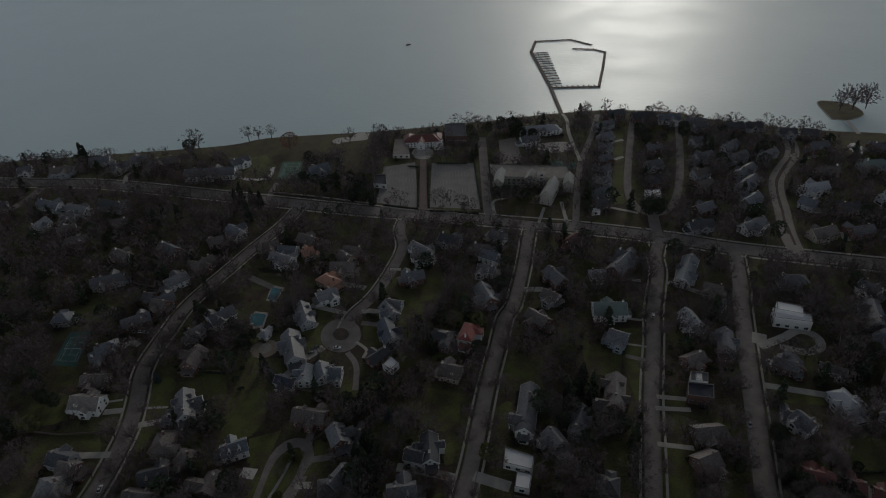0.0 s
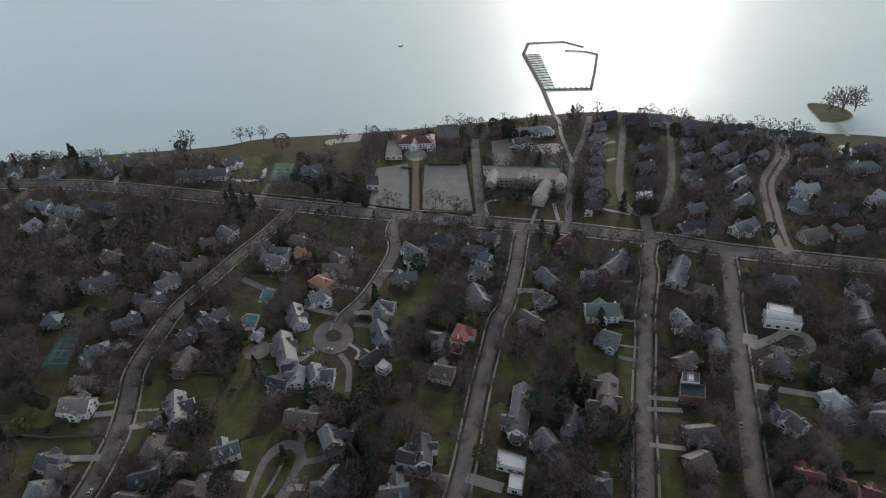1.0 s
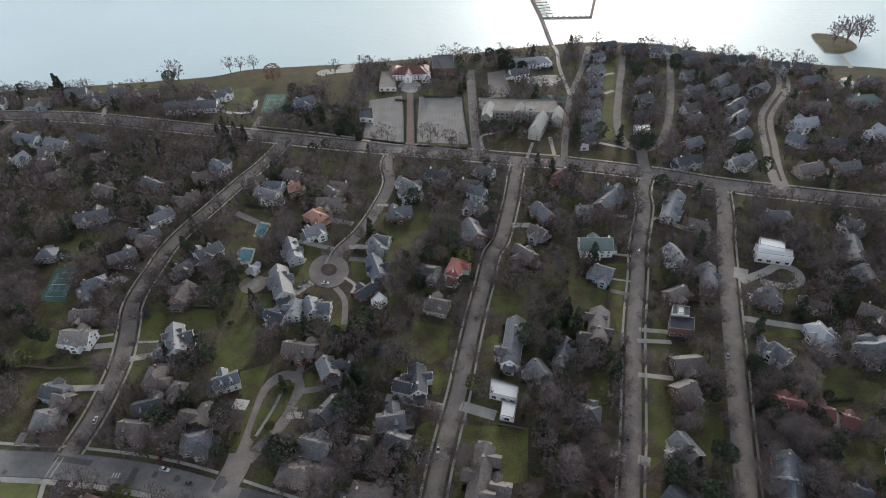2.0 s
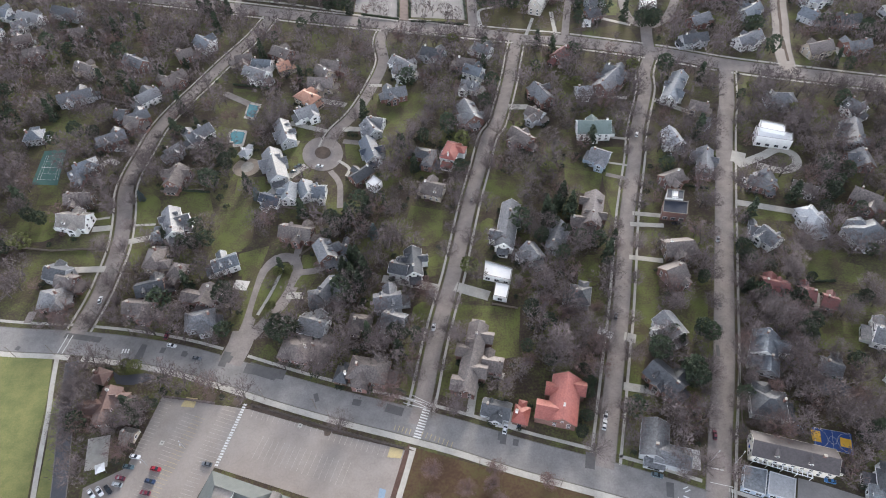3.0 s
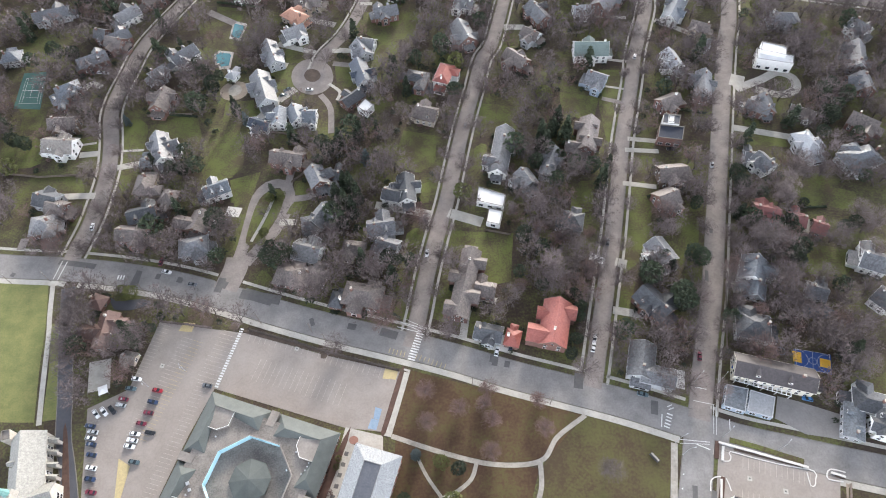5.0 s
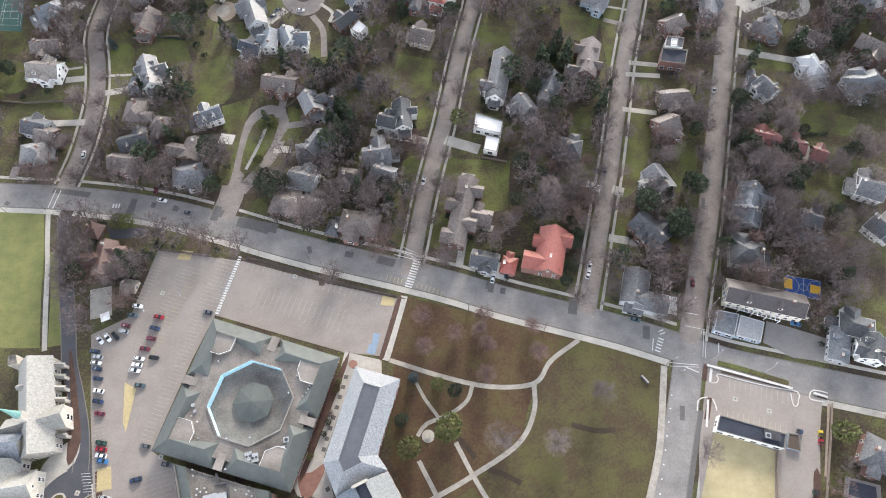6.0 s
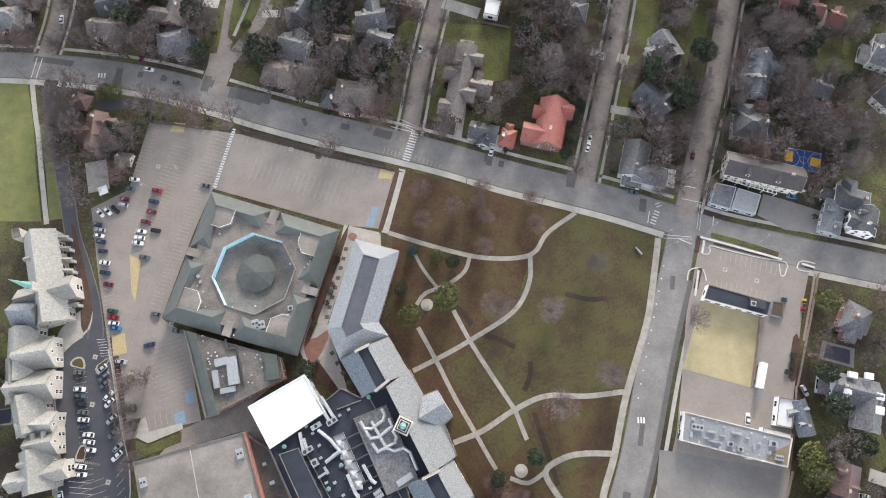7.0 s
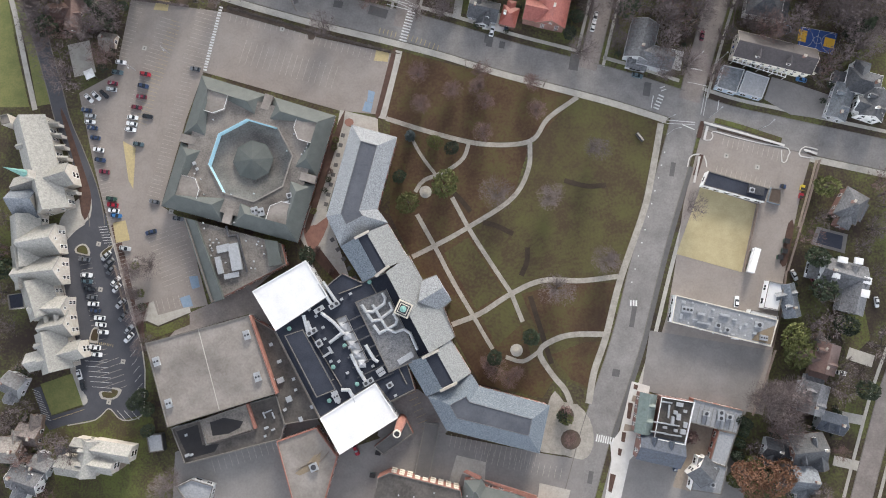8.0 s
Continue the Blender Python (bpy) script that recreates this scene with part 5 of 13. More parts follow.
path([(-151, 39.7), (-154.7, 37.5), (-158.8, 33.5), (-161.1, 28.9), (-161.7, 22.9), (-160.8, 15.8), (-159.6, 8.6), (-157.8, 1.4), (-157.5, -4.5), (-157.1, -10.8), (-156.4, -19.7), (-154.4, -29.1)], 0.45, "concrete", z=0.2, avoid=False, name='kerb', label='pale concrete kerb round the lot', category='kerb')
path([(-127.3, -22.7), (-127.8, -33.1), (-129.4, -41.3), (-137.2, -42.6), (-141.8, -38), (-143.9, -38.1), (-148.2, -41.7), (-159.9, -43.3)], 0.45, "concrete", z=0.2, avoid=False, name='kerb', label='pale concrete kerb round the lot', category='kerb')
path([(-140.2, 33.9), (-138, 25.7), (-135.5, 14.1), (-132.1, -0.3), (-128.6, -12.2), (-127.3, -22.7)], 0.4, "concrete", z=0.2, avoid=False, name='kerb', label='pale concrete kerb round the lot', category='kerb')
path([(-159.3, 34.7), (-161.8, 28.9), (-162.4, 23), (-161.6, 15.8), (-160.3, 8.6), (-158.8, 1.5), (-158.7, -5.6), (-157.9, -12.6), (-157.1, -20.8), (-154.9, -29.1), (-152.6, -32.9)], 2.4, "concrete", z=0.16, label='pale concrete walk along the church lot')
sheet([(-160.3, 33.6), (-162.1, 39.7), (-158.6, 46.2), (-150.8, 52.2), (-147.9, 50.3), (-148.6, 42.4), (-154, 38.2)], "concrete", 0.13, "pavement", "pale concrete apron beside the church", "paving", True, True)
sheet([(-159.5, -2.2), (-157.1, -1), (-157.3, -8), (-159.2, -9.3), (-162, -5.4)], "concrete", 0.17, "pavement", "pale concrete apron beside the church", "paving", False, True)
sheet([(-153.6, -31.5), (-151.7, -32.5), (-151.5, -34.4), (-153.2, -35.6), (-155, -34.6)], "concrete", 0.18, "pavement", "rounded concrete kerb end", "paving", True, True)
sheet([(-155.1, 27.8), (-155.3, 29.7), (-153.4, 31.2), (-151, 31.3), (-149.4, 29.3), (-149.2, 26.2), (-152.3, 26.9)], "concrete", 0.22, "kerb", "pale kerb round a planted lot island", "kerb", True, False)
sheet([(-154.3, 28.1), (-154.5, 29.5), (-153.1, 30.6), (-151.3, 30.6), (-150.2, 29.2), (-150, 26.9), (-152.3, 27.4)], "quad_green", 0.27, "planting_bed", "planted island in the church lot", "planting bed", True, False)
sheet([(-150.2, -9.9), (-149.5, -6.2), (-148.2, -3.9), (-146.1, -4), (-145.9, -6.9), (-146.5, -10.3)], "concrete", 0.22, "kerb", "pale kerb round a planted lot island", "kerb", True, False)
sheet([(-149.5, -9), (-149, -6.4), (-148.1, -4.7), (-146.6, -4.8), (-146.4, -6.9), (-146.8, -9.4)], "quad_green", 0.27, "planting_bed", "planted island in the church lot", "planting bed", True, False)
sheet([(-146.7, -31), (-145.1, -30.2), (-140.9, -30.9), (-141.1, -29), (-137.1, -30.2), (-139.1, -33.3), (-142.1, -34), (-145.6, -33.4)], "concrete", 0.22, "kerb", "pale kerb round a planted lot island", "kerb", True, False)
sheet([(-145.5, -31.1), (-144.3, -30.5), (-141.2, -31.1), (-141.4, -29.7), (-138.5, -30.6), (-139.9, -32.8), (-142.1, -33.3), (-144.7, -32.8)], "quad_green", 0.27, "planting_bed", "planted island in the church lot", "planting bed", True, False)
sheet([(-144.7, 25.2), (-144.2, 27.5), (-139.8, 30.1), (-138.4, 30.5), (-141.8, 25.9)], "concrete", 0.22, "kerb", "pale kerb round a planted lot island", "kerb", True, False)
sheet([(-143.9, 25.9), (-143.5, 27.6), (-140.4, 29.5), (-139.3, 29.7), (-141.8, 26.5)], "quad_green", 0.27, "planting_bed", "planted island in the church lot", "planting bed", True, False)
sheet([(-139.8, 38.2), (-137.6, 40), (-133.4, 21.1), (-130.5, 4.3), (-124.8, 5.2), (-127.4, -2), (-127.1, -9.9), (-128.5, -9.9), (-130.7, -1.5), (-134.9, 16.4)], "red_mulch", 0.16, "planting_bed", "red-brown planted bank beside the lot", "planting bed", False, True)
sheet([(-124.6, 4.7), (-122.9, 5.5), (-121.2, -0.5), (-108.1, 2.2), (-107.5, -0.2), (-121.3, -4.9), (-126.4, -2.3)], "concrete", 0.18, "pavement", "pale concrete walk by the gymnasium", "paving", False, True)
sheet([(-126.5, -3.4), (-121.3, -5.6), (-108, -1.3), (-108.1, -5.3), (-125.7, -11)], "lawn", 0.12, "lawn", "narrow lawn beside the gymnasium", "lawn", False, True)
sheet([(-143.3, -54.6), (-135.4, -54.6), (-134.6, -59.2), (-138.9, -62.6), (-143.1, -61.9)], "tan_paving", 0.14, "patio", "pinkish stone patio of the manor", "patio", True, True)
sheet([(-165.6, -50.5), (-157.8, -53.2), (-157.0, -59.6), (-164.0, -60.6)], "asphalt_dark", 0.14, "driveway", "dark asphalt court of the manor", "driveway", False, True)
sheet([(-16.4, 106.4), (59.9, 80.4), (44.4, 66), (38.8, 62.7), (20.2, 63.4), (0.1, 68.7), (-21.5, 76.5)], "quad", 0.04, "lawn", "brown winter lawn beside the avenue", "lawn", False, True)
sheet([(60.4, 80.3), (94.4, 68), (73.7, 2.9), (64.5, -22.2), (59.1, -45), (42.4, -35.9), (32.6, -27.1), (26.3, -1.1), (10.6, 28.4), (34.3, 43.6), (40.5, 62.6)], "quad_green", 0.04, "lawn", "pale olive winter lawn of the quadrangle", "lawn", False, True)
sheet([(-19.9, 75.2), (13, 64.4), (37.9, 59.8), (30.5, 40.2), (10.6, 28.4), (26.3, -1.1), (32.6, -27.1), (42.4, -35.9), (35.9, -44.6), (10.8, -37.3), (0.6, -15.8), (-11.9, 10.8), (-22.3, 35.3)], "quad", 0.035, "lawn", "shaded brown lawn beside the hall", "lawn", False, True)
sheet([(-0.5, 17.7), (9.8, 23.6), (23.5, -0.4), (11.3, -6.7)], "quad_green", 0.075, "lawn", "pale olive lawn between the footpaths", "lawn", False, True)
sheet([(12.7, -9.6), (25.4, -3.9), (30.1, -13.5), (18.9, -22.1)], "quad_green", 0.075, "lawn", "pale olive lawn between the footpaths", "lawn", False, True)
sheet([(14.7, 25.2), (22.5, 28.1), (27.6, 17.7), (19.1, 20.7)], "quad_green", 0.075, "lawn", "pale olive lawn between the footpaths", "lawn", False, True)
sheet([(30.3, -1.4), (48.9, 1.7), (71.8, 0.7), (66.4, -19.6), (48.4, -18.9), (38.0, -23.3)], "quad", 0.075, "lawn", "brown winter lawn beside the street", "lawn", False, True)
sheet([(40.7, -27.2), (55.1, -23.0), (63.7, -23.1), (57.0, -42.5), (48.1, -37.8)], "quad", 0.075, "lawn", "brown winter lawn beside the street", "lawn", False, True)
sheet([(-179.9, 138.7), (-173.0, 138.2), (-167.5, 116.1), (-164.0, 92.5), (-170.3, 91.9), (-174.3, 116.6)], "field", 0.05, "lawn", "green verge beside the church drive", "lawn", False, True)
path([(-21.5, 76.5), (0.1, 68.2), (20.1, 62.5), (38.8, 62.7), (47.2, 71.9), (60.4, 80.3)], 1.976, "walk_beige", z=0.09, label='pale concrete footpath across the quadrangle')
path([(38.8, 62.7), (37.2, 50.7), (29.2, 38.6), (9.3, 27.3), (-4.1, 21), (-13.9, 16.9)], 1.976, "walk_beige", z=0.09, label='pale concrete footpath across the quadrangle')
path([(-11.9, 69), (-7.6, 59.7), (-2.2, 51.3)], 1.368, "walk_beige", z=0.09, label='pale concrete footpath across the quadrangle')
path([(13, 63.9), (10.2, 57.3), (2.7, 52.2), (-7.1, 48.8), (-11, 44.2)], 1.672, "walk_beige", z=0.09, label='pale concrete footpath across the quadrangle')
path([(-10.9, 34.6), (-4.2, 20.5), (2, 6.4), (9.3, -8.2)], 1.824, "walk_beige", z=0.09, label='pale concrete footpath across the quadrangle')
path([(4.3, 40.8), (10.5, 27.2), (17.9, 13.6), (26.3, -1.1)], 1.824, "walk_beige", z=0.09, label='pale concrete footpath across the quadrangle')
path([(26.3, -1.1), (30.1, -13)], 1.824, "walk_beige", z=0.09, label='pale concrete footpath across the quadrangle')
path([(0.8, -12.3), (12.8, -8.4), (26.3, -1.1), (39.6, 3.5), (56, 2.4), (73.7, 3.4)], 2.128, "walk_beige", z=0.09, label='pale concrete footpath across the quadrangle')
path([(9.3, -8.2), (13.4, -16.6), (16.9, -23.4)], 1.672, "walk_beige", z=0.09, label='pale concrete footpath across the quadrangle')
path([(64.7, -20.4), (51.9, -19.6), (43.6, -20.9), (36.2, -25.5), (40.2, -34.6), (45.4, -41.8), (47.3, -47.6)], 2.28, "walk_beige", z=0.09, label='pale concrete footpath across the quadrangle')
path([(36.2, -25.5), (28.9, -29.2), (22.1, -26.9)], 1.672, "walk_beige", z=0.09, label='pale concrete footpath across the quadrangle')
# dark brown curved bands laid over the quadrangle lawn
path([(5, 42.8), (8.4, 39), (11.6, 34.3)], 2.1, "deep_brown", z=0.06, label='dark brown curved band on the lawn', name='leaf_drift', category='leaves', avoid=False)
path([(16.6, 29.3), (21.7, 27.8), (28.8, 23.8)], 2.1, "deep_brown", z=0.06, label='dark brown curved band on the lawn', name='leaf_drift', category='leaves', avoid=False)
path([(34.3, 17.7), (33.8, 12), (30.9, 6.1)], 2.1, "deep_brown", z=0.06, label='dark brown curved band on the lawn', name='leaf_drift', category='leaves', avoid=False)
path([(34, -2.6), (37.1, -15.9), (40.7, -30.9)], 2.1, "deep_brown", z=0.06, label='dark brown curved band on the lawn', name='leaf_drift', category='leaves', avoid=False)
path([(51.9, 44.9), (61.1, 41.9), (69.4, 41.8)], 2.1, "deep_brown", z=0.06, label='dark brown curved band on the lawn', name='leaf_drift', category='leaves', avoid=False)
path([(-14.5, 105.7), (-19, 91.1), (-23.5, 76.6)], 3.6, "concrete", z=0.1)
path([(94.6, 66.5), (88.4, 43.2), (83.8, 29), (71.7, 1.3), (63.8, -21.6), (58, -35), (54.6, -48)], 2.7, "walk_beige", z=0.12)
path([(105.6, 47.2), (96.4, 23.9), (88.8, 2.9), (79.3, -24.9), (70.8, -45.2), (63.3, -62.9)], 2.2, "patch", z=0.05, name="road_patch", label="dark tar strip along the gutter", category="street", avoid=False)
sheet([(37.4, -48.6), (41.2, -42), (44.6, -46.8), (50, -48), (54.6, -54.3), (55.6, -61.8), (54, -67.4), (50.1, -70.3), (43.3, -68.1), (33.8, -66.1), (33.5, -63.4)], "walk_beige", 0.1, "pavement", "concrete forecourt with round planting beds", "paving", True, True)
sheet([(48.3, -52.3), (47.1, -54.6), (44.6, -55.5), (42.2, -54.3), (41.4, -51.8), (42.6, -49.5), (45.1, -48.7), (47.5, -49.8)], "soil", 0.17, "planting_bed", "round mulched bed in the concrete forecourt", "planting bed", True, True)
sheet([(50.3, -62.2), (48.8, -65), (45.8, -66), (43, -64.6), (42, -61.7), (43.4, -58.9), (46.4, -57.9), (49.3, -59.2)], "soil", 0.17, "planting_bed", "round mulched bed in the concrete forecourt", "planting bed", True, True)
sheet([(-40.8, 81.5), (-25.1, 76.8), (-25.1, 69.9), (-35.6, 74.5), (-43, 72.6)], "concrete", 0.13, "pavement", "concrete terrace before the hall", "paving", False, True)
sheet([(-41.7, 74.2), (-36.4, 73.8), (-48.8, 38.3), (-40.4, 9.1), (-45.1, 8.2), (-57.5, 22.1), (-60.7, 28.3)], "concrete", 0.12, "pavement", "paved court between the halls", "paving", False, True)
sheet([(-58.9, 31.7), (-53.4, 33), (-48.9, 35.9), (-48.6, 32.3), (-53.9, 23), (-57.4, 24.5)], "brick_path", 0.2, "pavement", "red brick circle in the paved court", "paving", True, True)
sheet([(-35.3, 75.7), (-36, 74.5), (-37.3, 74.1), (-38.7, 74.7), (-39.2, 76), (-38.6, 77.1), (-37.2, 77.6), (-35.8, 77)], "brick_path", 0.22, "pavement", "red brick disc in the terrace", "paving", True, True)
sheet([(-115.9, -56.8), (-80.7, -48.7), (-57.3, -46.8), (-48.8, -61), (-27.6, -55.5), (-19.7, -40), (-4.5, -56.9), (34.2, -66.8), (51.2, -70.6), (44.4, -111.5), (-119.7, -101.4)], "lot_grey", 0.08, "parking_lot", "grey service yard and parking bays", "parking lot", False, True)
sheet([(-107.5, -0.2), (-99.3, 2.8), (-82.9, 10.7), (-68.4, 17.3), (-81.6, 6.8), (-72.9, -10.2), (-83.4, -2.5), (-116.7, -9.7)], "asphalt_old", 0.1, "pavement", "worn paved court between annex and gymnasium", "paving", False, True)
sheet([(-27.7, -42.2), (-15.3, -37.5), (-11.1, -41), (-3.9, -55.6), (-9.2, -59.4), (-25.7, -62.4), (-32.7, -55.2)], "asphalt", 0.1, "parking_lot", "grey service yard behind the wing", "parking lot", False, True)
sheet([(93.6, -58.1), (104.4, -61.1), (100.5, -73.7), (92.9, -85.6), (85.8, -83.3), (91.2, -69.7)], "tan_paving", 0.12, "pavement", "paved court between the shops", "paving", False, True)
sheet([(73, -45.8), (79.5, -47.6), (78.9, -49.9), (72.1, -48.1)], "tan_paving", 0.17, "pavement", "tan paving band in the pale plaza", "paving", False, False)
sheet([(77, -49.8), (78.8, -50.1), (75.8, -61.5), (74.2, -61)], "tan_paving", 0.17, "pavement", "tan paving band in the pale plaza", "paving", False, False)
sheet([(68.7, -57), (74.6, -58.7), (74, -60.7), (67.8, -59.7)], "tan_paving", 0.17, "pavement", "tan paving band in the pale plaza", "paving", False, False)
sheet([(-0.8, -65.3), (10.9, -68.8), (10, -75.9), (1, -72.7), (-3.1, -81.9), (-6.5, -80.7)], "concrete", 0.16, "pavement", "concrete terrace by the brick block", "paving", False, True)
sheet([(32.1, -78.4), (44.5, -82.1), (41.7, -89.1), (30.2, -88.4)], "concrete", 0.14, "pavement", "concrete walk by the parking bays", "paving", False, True)
sheet([(-170.8, -25.8), (-157.6, -22.2), (-153.4, -35.2), (-166.4, -38.7)], "field", 0.2, "lawn", "small square lawn bounded by parking", "lawn", False, True)
sheet([(-168, -40.9), (-128.2, -40), (-124.1, -56.2), (-121.3, -79), (-167.5, -76.1), (-165, -67.3)], "lawn", 0.04, "lawn", "lawn around a stone manor house", "lawn", True, False)
sheet([(-156.7, 117.9), (-147.3, 119.3), (-144.7, 105.1), (-154, 103.5)], "concrete", 0.1, "paved_court", "square concrete slab in a side yard", "paving", False, True)
sheet([(112.5, 64.6), (144.8, 52.7), (156.5, 48.8), (151.3, 35.9), (146, 19.5), (138.9, -3.7), (125.2, -57.1), (77.8, -43.9), (89.7, -14.6), (95.2, 6.2), (101.1, 32)], "lot", 0.09, "parking_lot", "worn asphalt yard of the shops", "parking lot", False, True)
sheet([(108.9, 38.7), (131.2, 29.5), (122.3, 1.6), (96.1, 10.9)], "sand", 0.15, "lawn", "rectangle of dormant straw-yellow turf", "lawn", False, True)
sheet([(82.2, -19.9), (131.3, -31.2), (117.8, -56.7), (76.6, -43.8)], "lot_grey", 0.12, "parking_lot", "grey empty parking lot", "parking lot", False, True)
sheet([(64.5, -63.5), (118.9, -73.7), (108.7, -106.6), (52.3, -98.7)], "lot_grey", 0.085, "parking_lot", "grey yard beside the shops", "parking lot", False, True)
sheet([(73, -40.1), (80.2, -42.6), (77.2, -55.2), (72.8, -68.6), (69.3, -71.7), (64.3, -87.2), (57.3, -89), (62, -71.3), (62.1, -64.5), (66.4, -59.8)], "bright_concrete", 0.14, "pavement", "new pale concrete plaza with planters", "paving", False, True)
sheet([(139.1, 74.1), (143.4, 83.4), (151.3, 80.6), (169.2, 73.0), (164.3, 63.5), (149.4, 66.8)], "lot_grey", 0.11, "parking_lot", "pale worn parking area behind the shops", "parking lot", False, True)
sheet([(158.2, 104.4), (173.2, 100.4), (170.1, 91.4), (155.6, 96.1)], "court_blue", 0.16, "basketball_court", "blue backyard basketball court", "sports court", False, True)
sheet([(157.1, 103.5), (160.6, 102.3), (159.1, 97.4), (155.9, 98.6)], "court_yellow", 0.18, "court_key", "yellow key of the basketball court", "sports court", False, False)
sheet([(167.8, 99.3), (172, 97.8), (170.6, 93.9), (166.4, 95.4)], "court_yellow", 0.18, "court_key", "yellow key of the basketball court", "sports court", False, False)
sheet([(-245.6, 314.1), (-231.8, 314.5), (-226.4, 281.5), (-242.6, 283.6)], "court_teal", 0.14, "tennis_court", "teal backyard tennis court", "sports court", False, True)
sheet([(-152, 557.1), (-131.5, 554.8), (-129.7, 516.9), (-150.3, 519.1)], "court_green", 0.14, "tennis_court", "dark green fenced tennis court", "sports court", False, True)
sheet([(105.7, 528.3), (119.8, 524.4), (115.2, 510.9), (103.2, 513.3)], "court_teal", 0.14, "tennis_court", "teal tennis court behind the church", "sports court", False, True)
sheet([(121.9, 524.1), (127.9, 522.3), (124.1, 508.7), (116.7, 510.7)], "court_teal", 0.14, "tennis_court", "teal tennis court behind the church", "sports court", False, True)
sheet([(-52, 533.8), (-22.3, 540.2), (-18.8, 452.3), (-54.4, 465.4), (-53, 502.2)], "lot_grey", 0.12, "parking_lot", "bleached parking lot with faint bay lines", "parking lot", False, True)
sheet([(-6.3, 536), (32.9, 531.6), (33, 445.2), (-9.4, 453.2)], "lot_grey", 0.12, "parking_lot", "bleached parking lot with faint bay lines", "parking lot", False, True)
sheet([(-17.5, 544.5), (-11.6, 543.9), (-11.3, 447.8), (-17.9, 450.3)], "brick_dull", 0.14, "pavement", "straight brick promenade between parking lots", "paving", False, True)
sheet([(-3.8, 558), (-5.4, 551.2), (-9.4, 546.7), (-14.8, 545.5), (-20.2, 547.9), (-24.2, 553.4), (-25.8, 560.5), (-24.4, 567.5), (-20.4, 572.3), (-14.8, 573.6), (-9.2, 571.1), (-5.2, 565.3)], "concrete", 0.16, "pavement", "round forecourt of the lakeside club", "paving", True, True)
sheet([(61.8, 580.9), (79.5, 585.8), (79.2, 539.8), (74.8, 527), (57.9, 526.5)], "lot", 0.12, "parking_lot", "grey drive and parking beside the club", "parking lot", False, True)
sheet([(101.2, 566.9), (127.6, 567.8), (128.2, 550.6), (109.7, 545.1), (97.5, 554.2)], "concrete", 0.14, "oval_court", "pale oval court behind the club", "paving", True, True)
sheet([(-108.4, 599.6), (-103.5, 607.5), (-89.6, 608.7), (-84.5, 616.8), (-71.6, 618.2), (-72.6, 599.6), (-89.8, 597.4), (-103, 592)], "concrete", 0.12, "pavement", "pale paved terrace at the shore", "paving", True, True)
sheet([(-261.7, 596.7), (-206, 602.6), (-179.9, 616.5), (-115.3, 617.6), (-68, 617.8), (-66.7, 597.5), (-109.1, 567.4), (-182.1, 548.1), (-201.2, 571.4), (-243.8, 574.9)], "quad_green", 0.05, "lawn", "dull brown-green mown shore lawn", "lawn", True, True)
sheet([(-94.3, 585.5), (-68.8, 586.6), (-70.4, 532.3), (-86.8, 511.3)], "quad_green", 0.05, "lawn", "dull brown-green mown lawn beside the club", "lawn", True, True)
sheet([(-67.8, 614.8), (6.3, 625.2), (6, 611.8), (-38.1, 606.9)], "quad_green", 0.05, "lawn", "dull brown-green mown lawn along the shore", "lawn", True, True)
sheet([(39.2, 622.7), (135.7, 642.2), (131.2, 586.7), (122.9, 621.6), (57.2, 623.6)], "quad_green", 0.05, "lawn", "dull brown-green mown shore lawn", "lawn", True, True)
sheet([(-329.5, 595.1), (-262.2, 598.1), (-257.8, 584.3), (-313.4, 582.7)], "quad_green", 0.05, "lawn", "dull brown-green mown shore lawn", "lawn", True, True)
sheet([(380.6, 561), (442.1, 544.1), (424.8, 516.6), (385.7, 511.3), (377, 543.9)], "quad_green", 0.05, "lawn", "dull brown-green shore lawn by the point", "lawn", True, True)
sheet([(47, 459), (107.4, 450), (98.8, 417.4), (43.4, 431.5)], "quad_green", 0.05, "lawn", "dull brown-green church front lawn", "lawn", True, True)
sheet([(134.2, 424.3), (154.1, 422.4), (155.4, 403.5), (131.4, 409.1)], "quad_green", 0.05, "lawn", "dull brown-green corner lawn by the loop", "lawn", True, True)
path([(255.7, 370.4), (262.4, 396.5)], 1.6, "soil", z=0.3, avoid=False, label='dark planted median of the boulevard', category='median')
path([(268.8, 415.5), (273.9, 433.1), (287, 464.1), (306.7, 491), (317.4, 504.7)], 1.6, "soil", z=0.3, avoid=False, label='dark planted median of the boulevard', category='median')
path([(328, 517.9), (338.5, 539.2)], 1.6, "soil", z=0.3, avoid=False, label='dark planted median of the boulevard', category='median')
sheet([(-6.2, 287.4), (6.5, 286.4), (6.7, 277.1), (-7.8, 278.1)], "asphalt_dark", 0.1, "driveway", "dark asphalt court behind a house", "driveway", False, True)
sheet([(-158.4, 264.2), (-131.6, 266.6), (-126.3, 251.1), (-144.7, 248.3), (-154.7, 255.3)], "lawn", 0.045, "lawn", "green garden lawn behind houses", "lawn", False, True)
sheet([(-172.5, 254.5), (-160.1, 255.7), (-155.2, 228.8), (-167.7, 227.7)], "lawn", 0.045, "lawn", "green garden lawn behind houses", "lawn", False, True)
sheet([(-121.3, 248.7), (-104.3, 251.6), (-105.7, 221.4), (-120.4, 218.6)], "lawn", 0.045, "lawn", "green garden lawn behind houses", "lawn", False, True)
sheet([(-117, 278.9), (-100.7, 280), (-97.6, 264.1), (-116.7, 263.3)], "lawn", 0.045, "lawn", "green garden lawn behind houses", "lawn", False, True)
